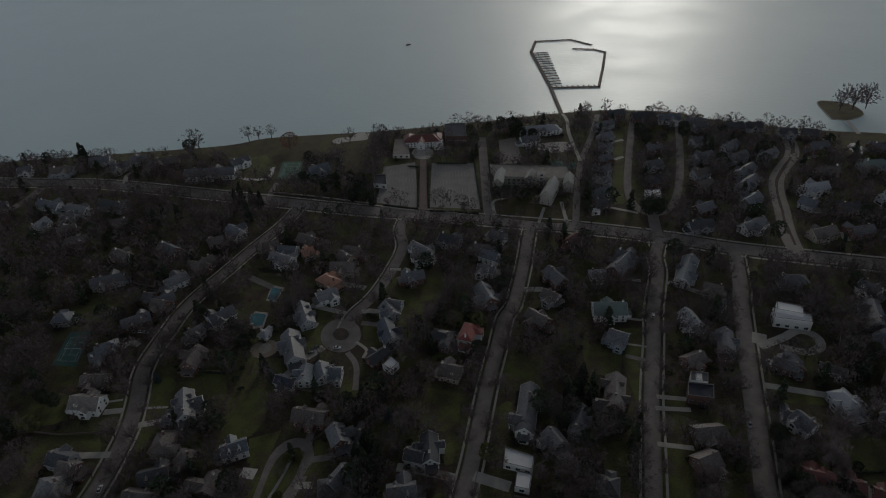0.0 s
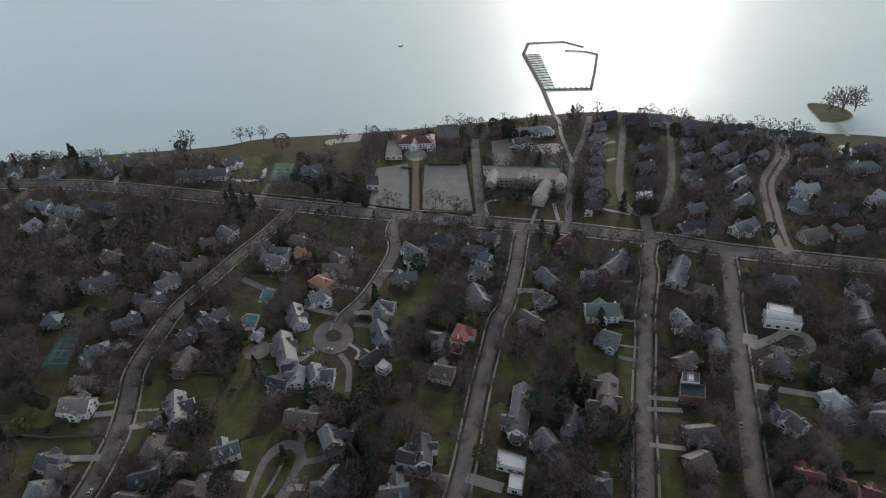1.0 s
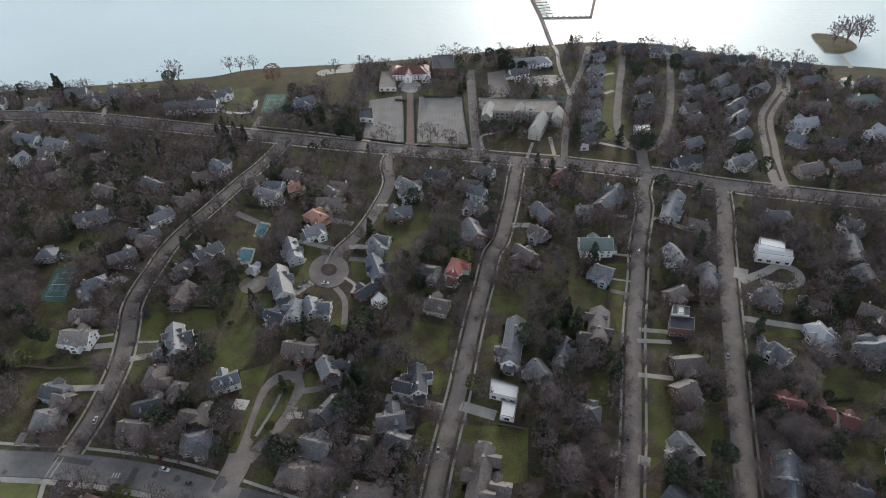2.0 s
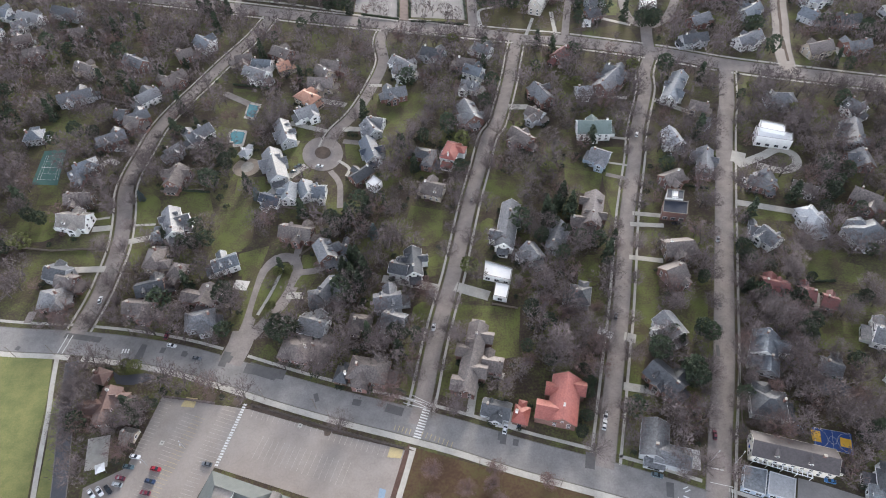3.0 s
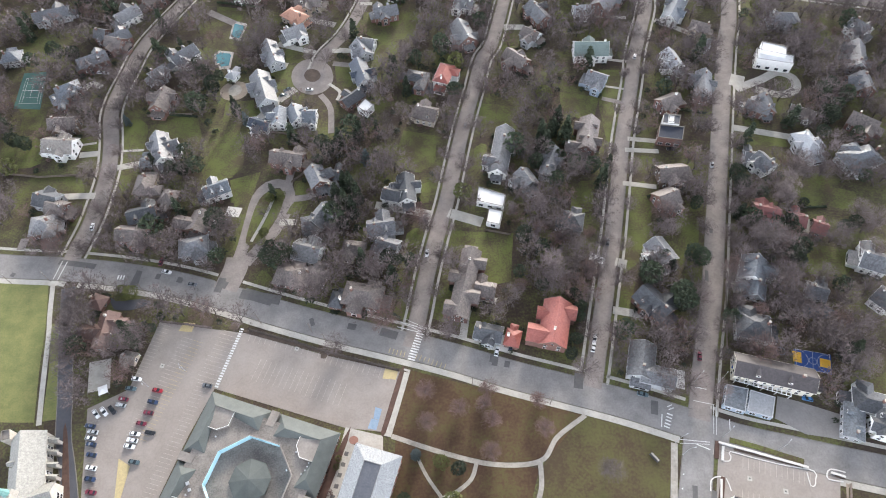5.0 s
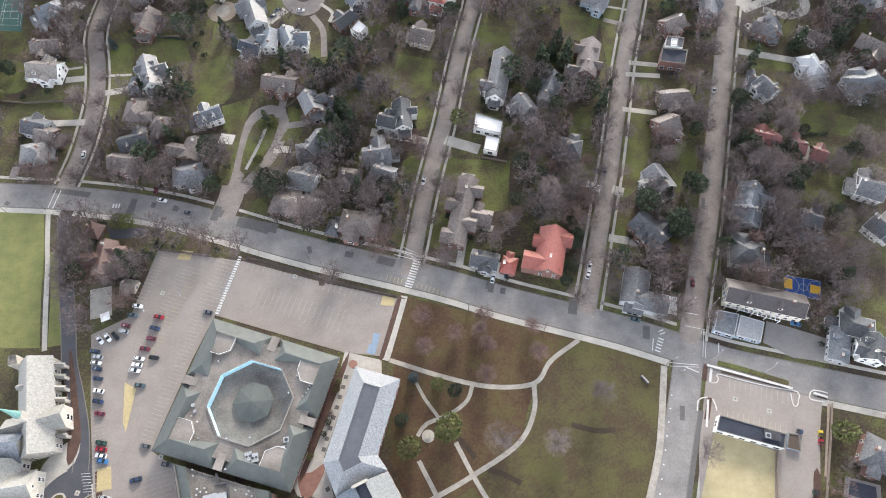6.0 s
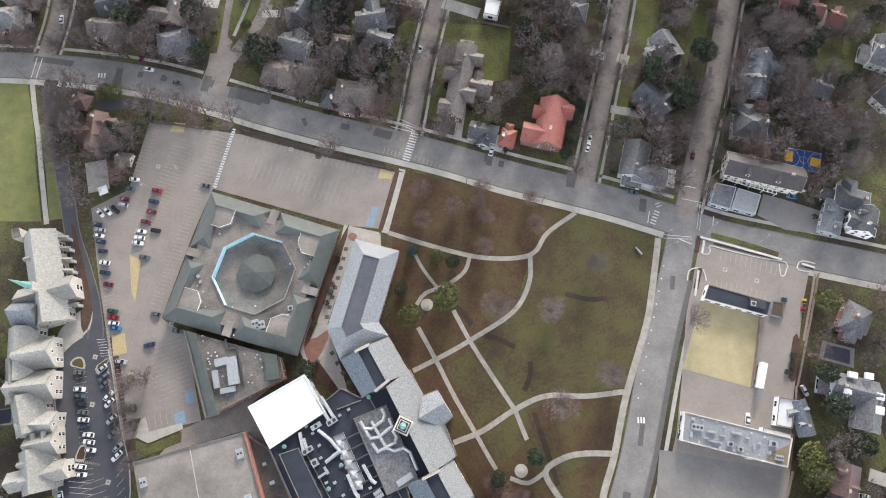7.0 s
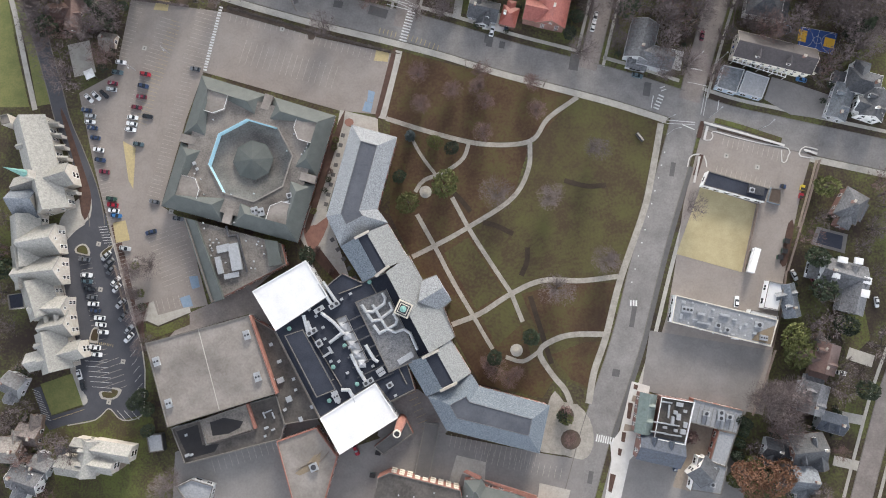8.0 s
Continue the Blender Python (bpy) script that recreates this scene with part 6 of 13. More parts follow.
sheet([(7.1, 178.7), (41, 174.7), (36.5, 147.1), (22.7, 144.9), (10, 158.4)], "lawn", 0.045, "lawn", "green garden lawn behind houses", "lawn", False, True)
sheet([(103.5, 200.8), (116.4, 198.1), (110.5, 178.5), (102.6, 155.4), (89.7, 146.6)], "lawn", 0.045, "lawn", "green garden lawn behind houses", "lawn", False, True)
sheet([(87.7, 143.6), (95.8, 143.1), (90, 128.2), (83.4, 128.6)], "lawn", 0.045, "lawn", "green garden lawn behind houses", "lawn", False, True)
sheet([(178.2, 160.1), (203.9, 153.4), (203.6, 145.3), (192, 136.6), (174.1, 144.1)], "lawn", 0.045, "lawn", "green garden lawn behind houses", "lawn", False, True)
sheet([(193.8, 201.3), (208.1, 199.1), (203, 182.8), (188.8, 186.7)], "lawn", 0.045, "lawn", "green garden lawn behind houses", "lawn", False, True)
sheet([(207.7, 190.9), (221.2, 188.8), (215.9, 178.3), (204.8, 180.5)], "lawn", 0.045, "lawn", "green garden lawn behind houses", "lawn", False, True)
sheet([(175.4, 235.5), (198.7, 229.6), (197.6, 221.5), (172.3, 225.4)], "lawn", 0.045, "lawn", "green garden lawn behind houses", "lawn", False, True)
sheet([(30.4, 268), (49.6, 264.3), (49.2, 246.8), (32, 250.2)], "lawn", 0.045, "lawn", "green garden lawn behind houses", "lawn", False, True)
sheet([(80.3, 273.4), (102.4, 267.2), (96, 249.9), (77.3, 253.4)], "lawn", 0.045, "lawn", "green garden lawn behind houses", "lawn", False, True)
sheet([(106.6, 290.4), (121.7, 289.3), (112.6, 253), (99.9, 228.5), (100.7, 258.3)], "lawn", 0.045, "lawn", "green garden lawn behind houses", "lawn", False, True)
sheet([(-53.9, 307.5), (-41.9, 306.6), (-43.3, 287.3), (-51.5, 285.6)], "lawn", 0.045, "lawn", "green garden lawn behind houses", "lawn", False, True)
sheet([(-92.8, 303), (-82.5, 302.3), (-81.5, 287.8), (-89.9, 288.5)], "lawn", 0.045, "lawn", "green garden lawn behind houses", "lawn", False, True)
sheet([(-83.7, 319.8), (-68.1, 318.6), (-72.8, 309.9), (-84.9, 312.3)], "lawn", 0.045, "lawn", "green garden lawn behind houses", "lawn", False, True)
sheet([(-12.5, 249.2), (6.2, 243.6), (3.6, 223.4), (-10.2, 220.4), (-16, 236.9)], "lawn", 0.045, "lawn", "green garden lawn behind houses", "lawn", False, True)
sheet([(-107, 219.5), (-90.8, 224.2), (-93.8, 207.3), (-101.9, 200.5)], "lawn", 0.045, "lawn", "green garden lawn behind houses", "lawn", False, True)
sheet([(-235.3, 283.1), (-222, 282.1), (-222.2, 264.5), (-233.5, 265.3)], "lawn", 0.045, "lawn", "green garden lawn behind houses", "lawn", False, True)
sheet([(-211.7, 230.8), (-186.6, 227.1), (-183.9, 215.5), (-219.6, 216.1)], "lawn", 0.045, "lawn", "green garden lawn behind houses", "lawn", False, True)
sheet([(-36.6, 356.9), (-0.8, 353.9), (-3.4, 330.8), (-23.5, 324.1), (-36.3, 336.3)], "lawn", 0.045, "lawn", "green garden lawn behind houses", "lawn", False, True)
sheet([(-91.2, 335.1), (-70.9, 331.8), (-75.3, 317.3), (-84.1, 315.4)], "lawn", 0.045, "lawn", "green garden lawn behind houses", "lawn", False, True)
sheet([(-134.8, 371.2), (-115.1, 366.5), (-117, 351.6), (-132.6, 355.9)], "lawn", 0.045, "lawn", "green garden lawn behind houses", "lawn", False, True)
sheet([(-256.7, 340.1), (-221.2, 337.2), (-216.9, 321.6), (-250.3, 325.9)], "lawn", 0.045, "lawn", "green garden lawn behind houses", "lawn", False, True)
sheet([(-209.8, 572.4), (-171.4, 574.5), (-154.7, 545.1), (-167.8, 531.2), (-190.2, 537.2)], "lawn", 0.045, "lawn", "green garden lawn behind houses", "lawn", False, True)
sheet([(302, 444.5), (318.7, 444.7), (308.2, 425), (290.7, 422.2)], "lawn", 0.045, "lawn", "green garden lawn behind houses", "lawn", False, True)
sheet([(177.6, 588.2), (188.8, 586.9), (150, 440.9), (142.3, 441.7)], "lawn", 0.045, "lawn", "green garden lawn behind houses", "lawn", False, True)
sheet([(159.4, -19), (171.3, -17.5), (172.3, -29.2), (162, -37.7)], "lawn", 0.045, "lawn", "green garden lawn behind houses", "lawn", False, True)
sheet([(160.4, -51.4), (167.6, -49.6), (163.5, -65.2), (156.8, -63.7)], "lawn", 0.045, "lawn", "green garden lawn behind houses", "lawn", False, True)
sheet([(191.9, 99.1), (191.2, 76.9), (171.1, 85.7)], "lawn", 0.045, "lawn", "green garden lawn behind houses", "lawn", False, True)
sheet([(-175.7, 272.0), (-160.1, 264.3), (-159.8, 245.6), (-169.1, 242.2)], "lawn", 0.05, "lawn", "green lawn of a house plot", "lawn", True, True)
sheet([(-158.8, 260.7), (-135.4, 270.4), (-128.2, 253.4), (-129.3, 239.3), (-145.1, 254.6)], "lawn", 0.05, "lawn", "green lawn of a house plot", "lawn", True, True)
sheet([(-117.1, 248.4), (-105.6, 258.1), (-101.2, 227.7), (-111.0, 222.9), (-119.8, 230.2)], "lawn", 0.05, "lawn", "green lawn of a house plot", "lawn", True, True)
sheet([(-105.5, 220.2), (-94.7, 217.1), (-95.2, 203.7), (-104.7, 204.3)], "lawn", 0.05, "lawn", "green lawn of a house plot", "lawn", True, True)
sheet([(-167.1, 229.3), (-161.3, 230.4), (-161.4, 215.8), (-165.3, 214.5)], "lawn", 0.05, "lawn", "green lawn of a house plot", "lawn", True, True)
sheet([(-196.3, 255.8), (-187.1, 256.8), (-184.9, 246.6), (-194.4, 247.3)], "lawn", 0.05, "lawn", "green lawn of a house plot", "lawn", True, True)
sheet([(-193.9, 237.5), (-184.0, 242.5), (-181.3, 230.3), (-192.4, 228.7)], "lawn", 0.05, "lawn", "green lawn of a house plot", "lawn", True, True)
sheet([(-192.9, 208.3), (-181.3, 208.9), (-182.2, 200.3), (-193.0, 199.6)], "lawn", 0.05, "lawn", "green lawn of a house plot", "lawn", True, True)
sheet([(-21.6, 236.5), (-0.9, 239.1), (4.7, 227.3), (-4.2, 217.7), (-15.6, 222.4)], "lawn", 0.05, "lawn", "green lawn of a house plot", "lawn", True, True)
sheet([(-12.6, 178.4), (-4.5, 180.9), (-6.9, 164.8), (-14.1, 166.6)], "lawn", 0.05, "lawn", "green lawn of a house plot", "lawn", True, True)
sheet([(-4.6, 207.7), (0.9, 211.1), (-0.9, 197.1), (-6.2, 198.9)], "lawn", 0.05, "lawn", "green lawn of a house plot", "lawn", True, True)
sheet([(108.9, 202.0), (116.6, 199.2), (109.3, 171.7), (95.7, 153.2), (101.0, 178.5)], "lawn", 0.05, "lawn", "green lawn of a house plot", "lawn", True, True)
sheet([(114.2, 221.1), (122.4, 219.3), (119.7, 212.7), (111.3, 213.3)], "lawn", 0.05, "lawn", "green lawn of a house plot", "lawn", True, True)
sheet([(118.4, 232.1), (125.6, 230.8), (123.8, 225.2), (116.4, 225.7)], "lawn", 0.05, "lawn", "green lawn of a house plot", "lawn", True, True)
sheet([(193.6, 199.8), (209.6, 200.9), (205.3, 182.6), (186.0, 181.1)], "lawn", 0.05, "lawn", "green lawn of a house plot", "lawn", True, True)
sheet([(209.9, 191.8), (221.2, 187.3), (213.7, 178.4), (205.1, 180.5)], "lawn", 0.05, "lawn", "green lawn of a house plot", "lawn", True, True)
sheet([(178.7, 158.1), (198.6, 155.4), (201.3, 148.0), (185.4, 140.8), (176.3, 147.8)], "lawn", 0.05, "lawn", "green lawn of a house plot", "lawn", True, True)
sheet([(-71.8, 216.3), (-64.5, 214.2), (-62.9, 206.6), (-71.3, 207.2)], "lawn", 0.05, "lawn", "green lawn of a house plot", "lawn", True, True)
sheet([(-71.0, 202.7), (-63.9, 202.2), (-66.4, 194.4), (-74.6, 195.0)], "lawn", 0.05, "lawn", "green lawn of a house plot", "lawn", True, True)
sheet([(76.0, 202.0), (84.9, 205.2), (83.6, 187.5), (71.5, 184.8)], "lawn", 0.05, "lawn", "green lawn of a house plot", "lawn", True, True)
sheet([(-16.4, 141.3), (-8.9, 138.4), (-14.0, 129.8), (-20.3, 132.6)], "lawn", 0.05, "lawn", "green lawn of a house plot", "lawn", True, True)
sheet([(-83.9, 161.6), (-77.3, 154.7), (-80.3, 151.8), (-87.0, 153.5)], "lawn", 0.05, "lawn", "green lawn of a house plot", "lawn", True, True)
sheet([(-0.3, 140.3), (8.8, 148.3), (6.5, 128.4), (-1.9, 129.9)], "lawn", 0.05, "lawn", "green lawn of a house plot", "lawn", True, True)
sheet([(26.9, 233.8), (33.2, 235.0), (30.6, 219.9), (23.7, 218.0)], "lawn", 0.05, "lawn", "green lawn of a house plot", "lawn", True, True)
sheet([(-234.2, 258.5), (-218.8, 257.4), (-213.9, 238.9), (-225.2, 235.8)], "lawn", 0.05, "lawn", "green lawn of a house plot", "lawn", True, True)
sheet([(126.2, 184.6), (135.3, 176.8), (127.5, 153.7), (119.6, 151.0)], "lawn", 0.05, "lawn", "green lawn of a house plot", "lawn", True, True)
sheet([(-35.1, 311.0), (-28.2, 303.1), (-17.9, 309.7), (-14.1, 324.8), (-24.6, 325.6)], "lawn", 0.05, "lawn", "green lawn of a house plot", "lawn", True, True)
sheet([(169.6, 129.3), (180.9, 129.7), (180.6, 123.9), (185.0, 120.7), (178.6, 117.7), (169.0, 119.4)], "asphalt_dark", 0.1, "driveway", "dark asphalt drive curving to a house", "driveway", True, True)
sheet([(176.9, 173.3), (192.3, 168.1), (189.6, 163.5), (178.8, 166.2)], "concrete", 0.1, "driveway", "pale paved court between red-roofed buildings", "driveway", False, True)
sheet([(-157.3, 153.3), (-151.8, 148.7), (-139.6, 149.1), (-134.7, 146.3), (-144.2, 143.3), (-151.9, 144.4)], "asphalt_dark", 0.1, "driveway", "dark asphalt drive beside a brown-roofed house", "driveway", True, True)
path([(-211.1, 288.2), (-204.1, 289), (-204.3, 297), (-200.3, 301.5), (-194.5, 297.7)], 4, "concrete", label='driveway from the street to a house', name='driveway', avoid=True, z=0.095)
path([(-172.1, 244.9), (-158.1, 244.7)], 1.5, "concrete", label='driveway from the street to a house', name='driveway', avoid=True, z=0.095)
path([(-170.2, 232.6), (-157.8, 234.9)], 4, "concrete", label='driveway from the street to a house', name='driveway', avoid=True, z=0.095)
path([(-196.7, 250.8), (-186.1, 252.1)], 1.5, "concrete", label='driveway from the street to a house', name='driveway', avoid=True, z=0.095)
path([(-193.5, 243.5), (-182.7, 244)], 4, "concrete", label='driveway from the street to a house', name='driveway', avoid=True, z=0.095)
path([(-195.5, 214.4), (-177.6, 213.9)], 4, "concrete", label='driveway from the street to a house', name='driveway', avoid=True, z=0.095)
path([(-207, 181.5), (-206.7, 188.3)], 4, "asphalt_old", label='driveway from the street to a house', name='driveway', avoid=True, z=0.095)
path([(-76.5, 287.5), (-84.3, 280.1), (-90.2, 272.4), (-98.8, 259.8)], 5, "concrete", label='driveway from the street to a house', name='driveway', avoid=True, z=0.095)
sheet([(-104.6, 288.8), (-105.8, 292.9), (-108.9, 295.9), (-113.2, 297.0), (-117.5, 295.9), (-120.6, 292.9), (-121.8, 288.8), (-120.6, 284.7), (-117.5, 281.7), (-113.2, 280.6), (-108.9, 281.7), (-105.8, 284.7)], "tan_paving", 0.1, "driveway", "oval turning court of pale paving", "driveway", True, True)
sheet([(-108.7, 289.1), (-109.5, 291.8), (-111.5, 293.5), (-113.9, 293.5), (-115.9, 291.8), (-116.7, 289.1), (-115.9, 286.4), (-113.9, 284.7), (-111.5, 284.7), (-109.5, 286.4)], "walk_beige", 0.16, "paving_ring", "pale inlaid oval in the turning court", "paving", True, False)
path([(-83, 308.7), (-93.5, 311.5)], 4.5, "concrete", label='driveway from the street to a house', name='driveway', avoid=True, z=0.095)
path([(-77.2, 327), (-87.9, 329.4)], 4, "concrete", label='driveway from the street to a house', name='driveway', avoid=True, z=0.095)
path([(-56, 320.2), (-44.8, 319.4)], 4, "concrete", label='driveway from the street to a house', name='driveway', avoid=True, z=0.095)
path([(-54.9, 308.5), (-41.9, 305.6)], 4, "asphalt_old", label='driveway from the street to a house', name='driveway', avoid=True, z=0.095)
path([(-56.7, 290.7), (-49.8, 283.1), (-51.3, 276.3)], 2, "concrete", label='driveway from the street to a house', name='driveway', avoid=True, z=0.095)
path([(-61.3, 281.7), (-55, 269.8), (-53.7, 250.1)], 3.5, "asphalt_old", label='driveway from the street to a house', name='driveway', avoid=True, z=0.095)
path([(-74.9, 213.4), (-74.5, 221.1), (-70.2, 234.7)], 4, "asphalt_old", label='driveway from the street to a house', name='driveway', avoid=True, z=0.095)
path([(-106.1, 198.9), (-98.6, 197.3)], 6, "bright_concrete", label='driveway from the street to a house', name='driveway', avoid=True, z=0.095)
path([(-75.8, 204.1), (-64, 205.2), (-58.3, 208.5)], 4, "asphalt_old", label='driveway from the street to a house', name='driveway', avoid=True, z=0.095)
path([(-77.7, 189.8), (-69, 189.2)], 4, "concrete", label='driveway from the street to a house', name='driveway', avoid=True, z=0.095)
path([(-28.5, 197.2), (-16.8, 194.5), (0.4, 189)], 5, "concrete", label='driveway from the street to a house', name='driveway', avoid=True, z=0.095)
path([(-20.3, 164.4), (-7.8, 162.9)], 3, "asphalt_old", label='driveway from the street to a house', name='driveway', avoid=True, z=0.095)
path([(9.2, 189.8), (26, 182.6)], 6, "concrete", label='driveway from the street to a house', name='driveway', avoid=True, z=0.095)
path([(11.3, 118.9), (15, 133.2), (20.8, 138.8), (28.6, 136.8)], 3.5, "concrete", label='driveway from the street to a house', name='driveway', avoid=True, z=0.095)
path([(22.8, 116.7), (32.9, 114.7)], 8, "bright_concrete", label='driveway from the street to a house', name='driveway', avoid=True, z=0.095)
path([(76.8, 158.8), (83.1, 155.1)], 4, "bright_concrete", label='driveway from the street to a house', name='driveway', avoid=True, z=0.095)
path([(88.5, 154.7), (93.7, 152.7)], 5, "concrete", label='driveway from the street to a house', name='driveway', avoid=True, z=0.095)
path([(82.1, 128.7), (97.2, 124.8)], 4, "concrete", label='driveway from the street to a house', name='driveway', avoid=True, z=0.095)
path([(111.9, 233.9), (128.4, 230.6)], 3, "concrete", label='driveway from the street to a house', name='driveway', avoid=True, z=0.095)
path([(108.7, 225.9), (126.7, 223.4)], 3, "concrete", label='driveway from the street to a house', name='driveway', avoid=True, z=0.095)
path([(102.5, 202.8), (119.6, 199)], 3, "concrete", label='driveway from the street to a house', name='driveway', avoid=True, z=0.095)
path([(124.8, 296.4), (111.8, 299.8)], 2, "concrete", label='driveway from the street to a house', name='driveway', avoid=True, z=0.095)
path([(118.3, 272.9), (104.2, 277.2)], 1.5, "concrete", label='driveway from the street to a house', name='driveway', avoid=True, z=0.095)
path([(114.4, 261.8), (103.8, 266.2)], 3, "asphalt_old", label='driveway from the street to a house', name='driveway', avoid=True, z=0.095)
path([(172.9, 237.8), (201.5, 228.6)], 4.5, "concrete", label='driveway from the street to a house', name='driveway', avoid=True, z=0.095)
path([(183.4, 268), (200.5, 274.7), (212.3, 280), (219.9, 274.7), (218.1, 265.4), (207.8, 261.6), (194.8, 267.2)], 5.5, "concrete", label='driveway from the street to a house', name='driveway', avoid=True, z=0.095)
path([(184.1, 270.3), (188.5, 279.4)], 8, "concrete", label='driveway from the street to a house', name='driveway', avoid=True, z=0.095)
path([(181.1, 254.6), (185.8, 254.2)], 6, "concrete", label='driveway from the street to a house', name='driveway', avoid=True, z=0.095)
path([(170.1, 207.6), (175.4, 215.1), (180.5, 206.8)], 8, "concrete", label='driveway from the street to a house', name='driveway', avoid=True, z=0.095)
path([(182.2, 171.8), (195, 167.5)], 8, "concrete", label='driveway from the street to a house', name='driveway', avoid=True, z=0.095)
path([(140.5, 137), (145.8, 136.6)], 6, "concrete", label='driveway from the street to a house', name='driveway', avoid=True, z=0.095)
path([(-139.7, 365.5), (-120.8, 352)], 5, "asphalt_old", label='driveway from the street to a house', name='driveway', avoid=True, z=0.095)
path([(-74.1, 352.8), (-55, 345.4)], 5, "concrete", label='driveway from the street to a house', name='driveway', avoid=True, z=0.095)
path([(-90.7, 329.5), (-66.5, 319.3)], 4, "concrete", label='driveway from the street to a house', name='driveway', avoid=True, z=0.095)
path([(-52.2, 320.9), (-37.8, 318.1)], 4, "concrete", label='driveway from the street to a house', name='driveway', avoid=True, z=0.095)
path([(-40.6, 366.4), (-31, 365.6)], 3, "concrete", label='driveway from the street to a house', name='driveway', avoid=True, z=0.095)
path([(53.7, 334.7), (66.4, 333.6)], 5, "concrete", label='driveway from the street to a house', name='driveway', avoid=True, z=0.095)
path([(-171.6, 373.1), (-184.9, 372.3)], 4, "concrete", label='driveway from the street to a house', name='driveway', avoid=True, z=0.095)
path([(-182.8, 328.6), (-201.9, 332.9)], 4, "brick_path", label='driveway from the street to a house', name='driveway', avoid=True, z=0.095)
path([(151.2, 334.1), (166.5, 322.6), (173.9, 316.4)], 4, "concrete", label='driveway from the street to a house', name='driveway', avoid=True, z=0.095)
path([(133.6, 337.9), (113.9, 341.3)], 3, "concrete", label='driveway from the street to a house', name='driveway', avoid=True, z=0.095)
path([(-294.7, 527.8), (-298.9, 545.4), (-295.3, 556.9), (-309.7, 552.5)], 4, "concrete", label='driveway from the street to a house', name='driveway', avoid=True, z=0.095)
path([(-187.9, 527.7), (-173.5, 521.6), (-158.6, 524.5), (-159, 545.6)], 4, "bright_concrete", label='driveway from the street to a house', name='driveway', avoid=True, z=0.095)
path([(-149.4, 479), (-150.4, 496.4), (-148.4, 512.3)], 5, "asphalt_old", label='driveway from the street to a house', name='driveway', avoid=True, z=0.095)
path([(183.4, 566.6), (170.9, 561.4), (164.4, 546.5)], 4, "concrete", label='driveway from the street to a house', name='driveway', avoid=True, z=0.095)
path([(173.5, 529.2), (164.2, 524.2)], 4, "concrete", label='driveway from the street to a house', name='driveway', avoid=True, z=0.095)
path([(137.5, 437.6), (147.6, 432), (157.6, 426.5)], 3, "concrete", label='driveway from the street to a house', name='driveway', avoid=True, z=0.095)
path([(330.3, 505.6), (354.1, 511.3)], 4, "concrete", label='driveway from the street to a house', name='driveway', avoid=True, z=0.095)
path([(296.8, 383.5), (294.7, 372)], 5, "concrete", label='driveway from the street to a house', name='driveway', avoid=True, z=0.095)
path([(162.4, -34.3), (172.4, -38.4)], 5, "concrete", label='driveway from the street to a house', name='driveway', avoid=True, z=0.095)
path([(155, -59), (166.2, -62)], 4, "concrete", label='driveway from the street to a house', name='driveway', avoid=True, z=0.095)
path([(151.8, -76.9), (161.8, -79.8)], 4, "concrete", label='driveway from the street to a house', name='driveway', avoid=True, z=0.095)
path([(76.8, 419.5), (85, 442.8)], 2.5, "concrete", label='driveway from the street to a house', name='driveway', avoid=True, z=0.095)
path([(98.8, 417.4), (100.5, 450.7)], 3, "concrete", label='driveway from the street to a house', name='driveway', avoid=True, z=0.095)
path([(44.3, 431.4), (44.3, 456.4), (56.9, 461.9)], 2.5, "concrete", label='driveway from the street to a house', name='driveway', avoid=True, z=0.095)
marks([(-175.9, 171.0, 19.3, 3, -12), (-144.4, 160.4, 7.3, 3, -94), (-84.2, 146.6, 15.4, 5.5, -21), (-22.2, 123.4, 8.2, 4, -20), (-57.7, 131.6, 4.1, 2, -73), (24.2, 108.3, 3.9, 3, -103), (-101.8, 154.5, 3.9, 4, -113), (-123.0, 158.2, 2.5, 2, -26), (-206.2, 166.9, 2.2, 2.2, -21)], 'patch', 'dark tar repair patches in the street', 0.04 + 0.005 * len(STREETS), 'road_patch')
# ---------------------------------------------------------------- houses, street by street
house(-202.0, 317.5, 27, 16.9, 9.5, "gable", "brick", "slate", 5, 0.75, kind="house", detail=2)
house(-191.6, 332.9, -21, 11.1, 9.5, "gable", "brick", "brown", 5, 0.75, kind="house", detail=2)
house(-146.4, 317.4, 43, 16.2, 10.3, "gable", "white", "slate", 5, 0.75, kind="house", detail=2)
house(-159.4, 302.8, 44, 10.2, 7.7, "gable", "grey", "grey", 5, 0.75, kind="house", detail=2)
house(-210.6, 292.5, 30, 13.8, 9.5, "hip", "brick", "bluegrey", 5, 0.75, kind="house", detail=2)
house(-213.3, 285.0, 10, 7.5, 6.9, "hip", "brick", "bluegrey", 3, 0.75, kind="house", detail=2)
house(-152.6, 278.6, -99, 15.3, 10.3, "gable", "brick", "brown", 5, 0.75, kind="house", detail=2)
house(-205.2, 264.3, -1, 15.0, 9.5, "gable", "brown", "brown", 5, 0.75, kind="house", detail=2)
house(-202.4, 247.0, -8, 16.6, 11.2, "gable", "white", "tan", 5, 0.75, kind="house", detail=2)
house(-146.0, 241.0, -72, 20.0, 9.5, "gable", "white", "slate", 5, 0.75, kind="house", detail=2)
house(-139.1, 240.5, 4, 6.0, 7.7, "gable", "white", "slate", 3.7, 0.75, kind="house", detail=2)
house(-153.5, 233.0, 5, 6.0, 6, "hip", "grey", "bluegrey", 3, 0.75, kind="house", detail=2)
house(-149.8, 215.6, -93, 12.3, 9.5, "hip", "tan", "brown", 5, 0.7, wings=[(4, 5, 6)])
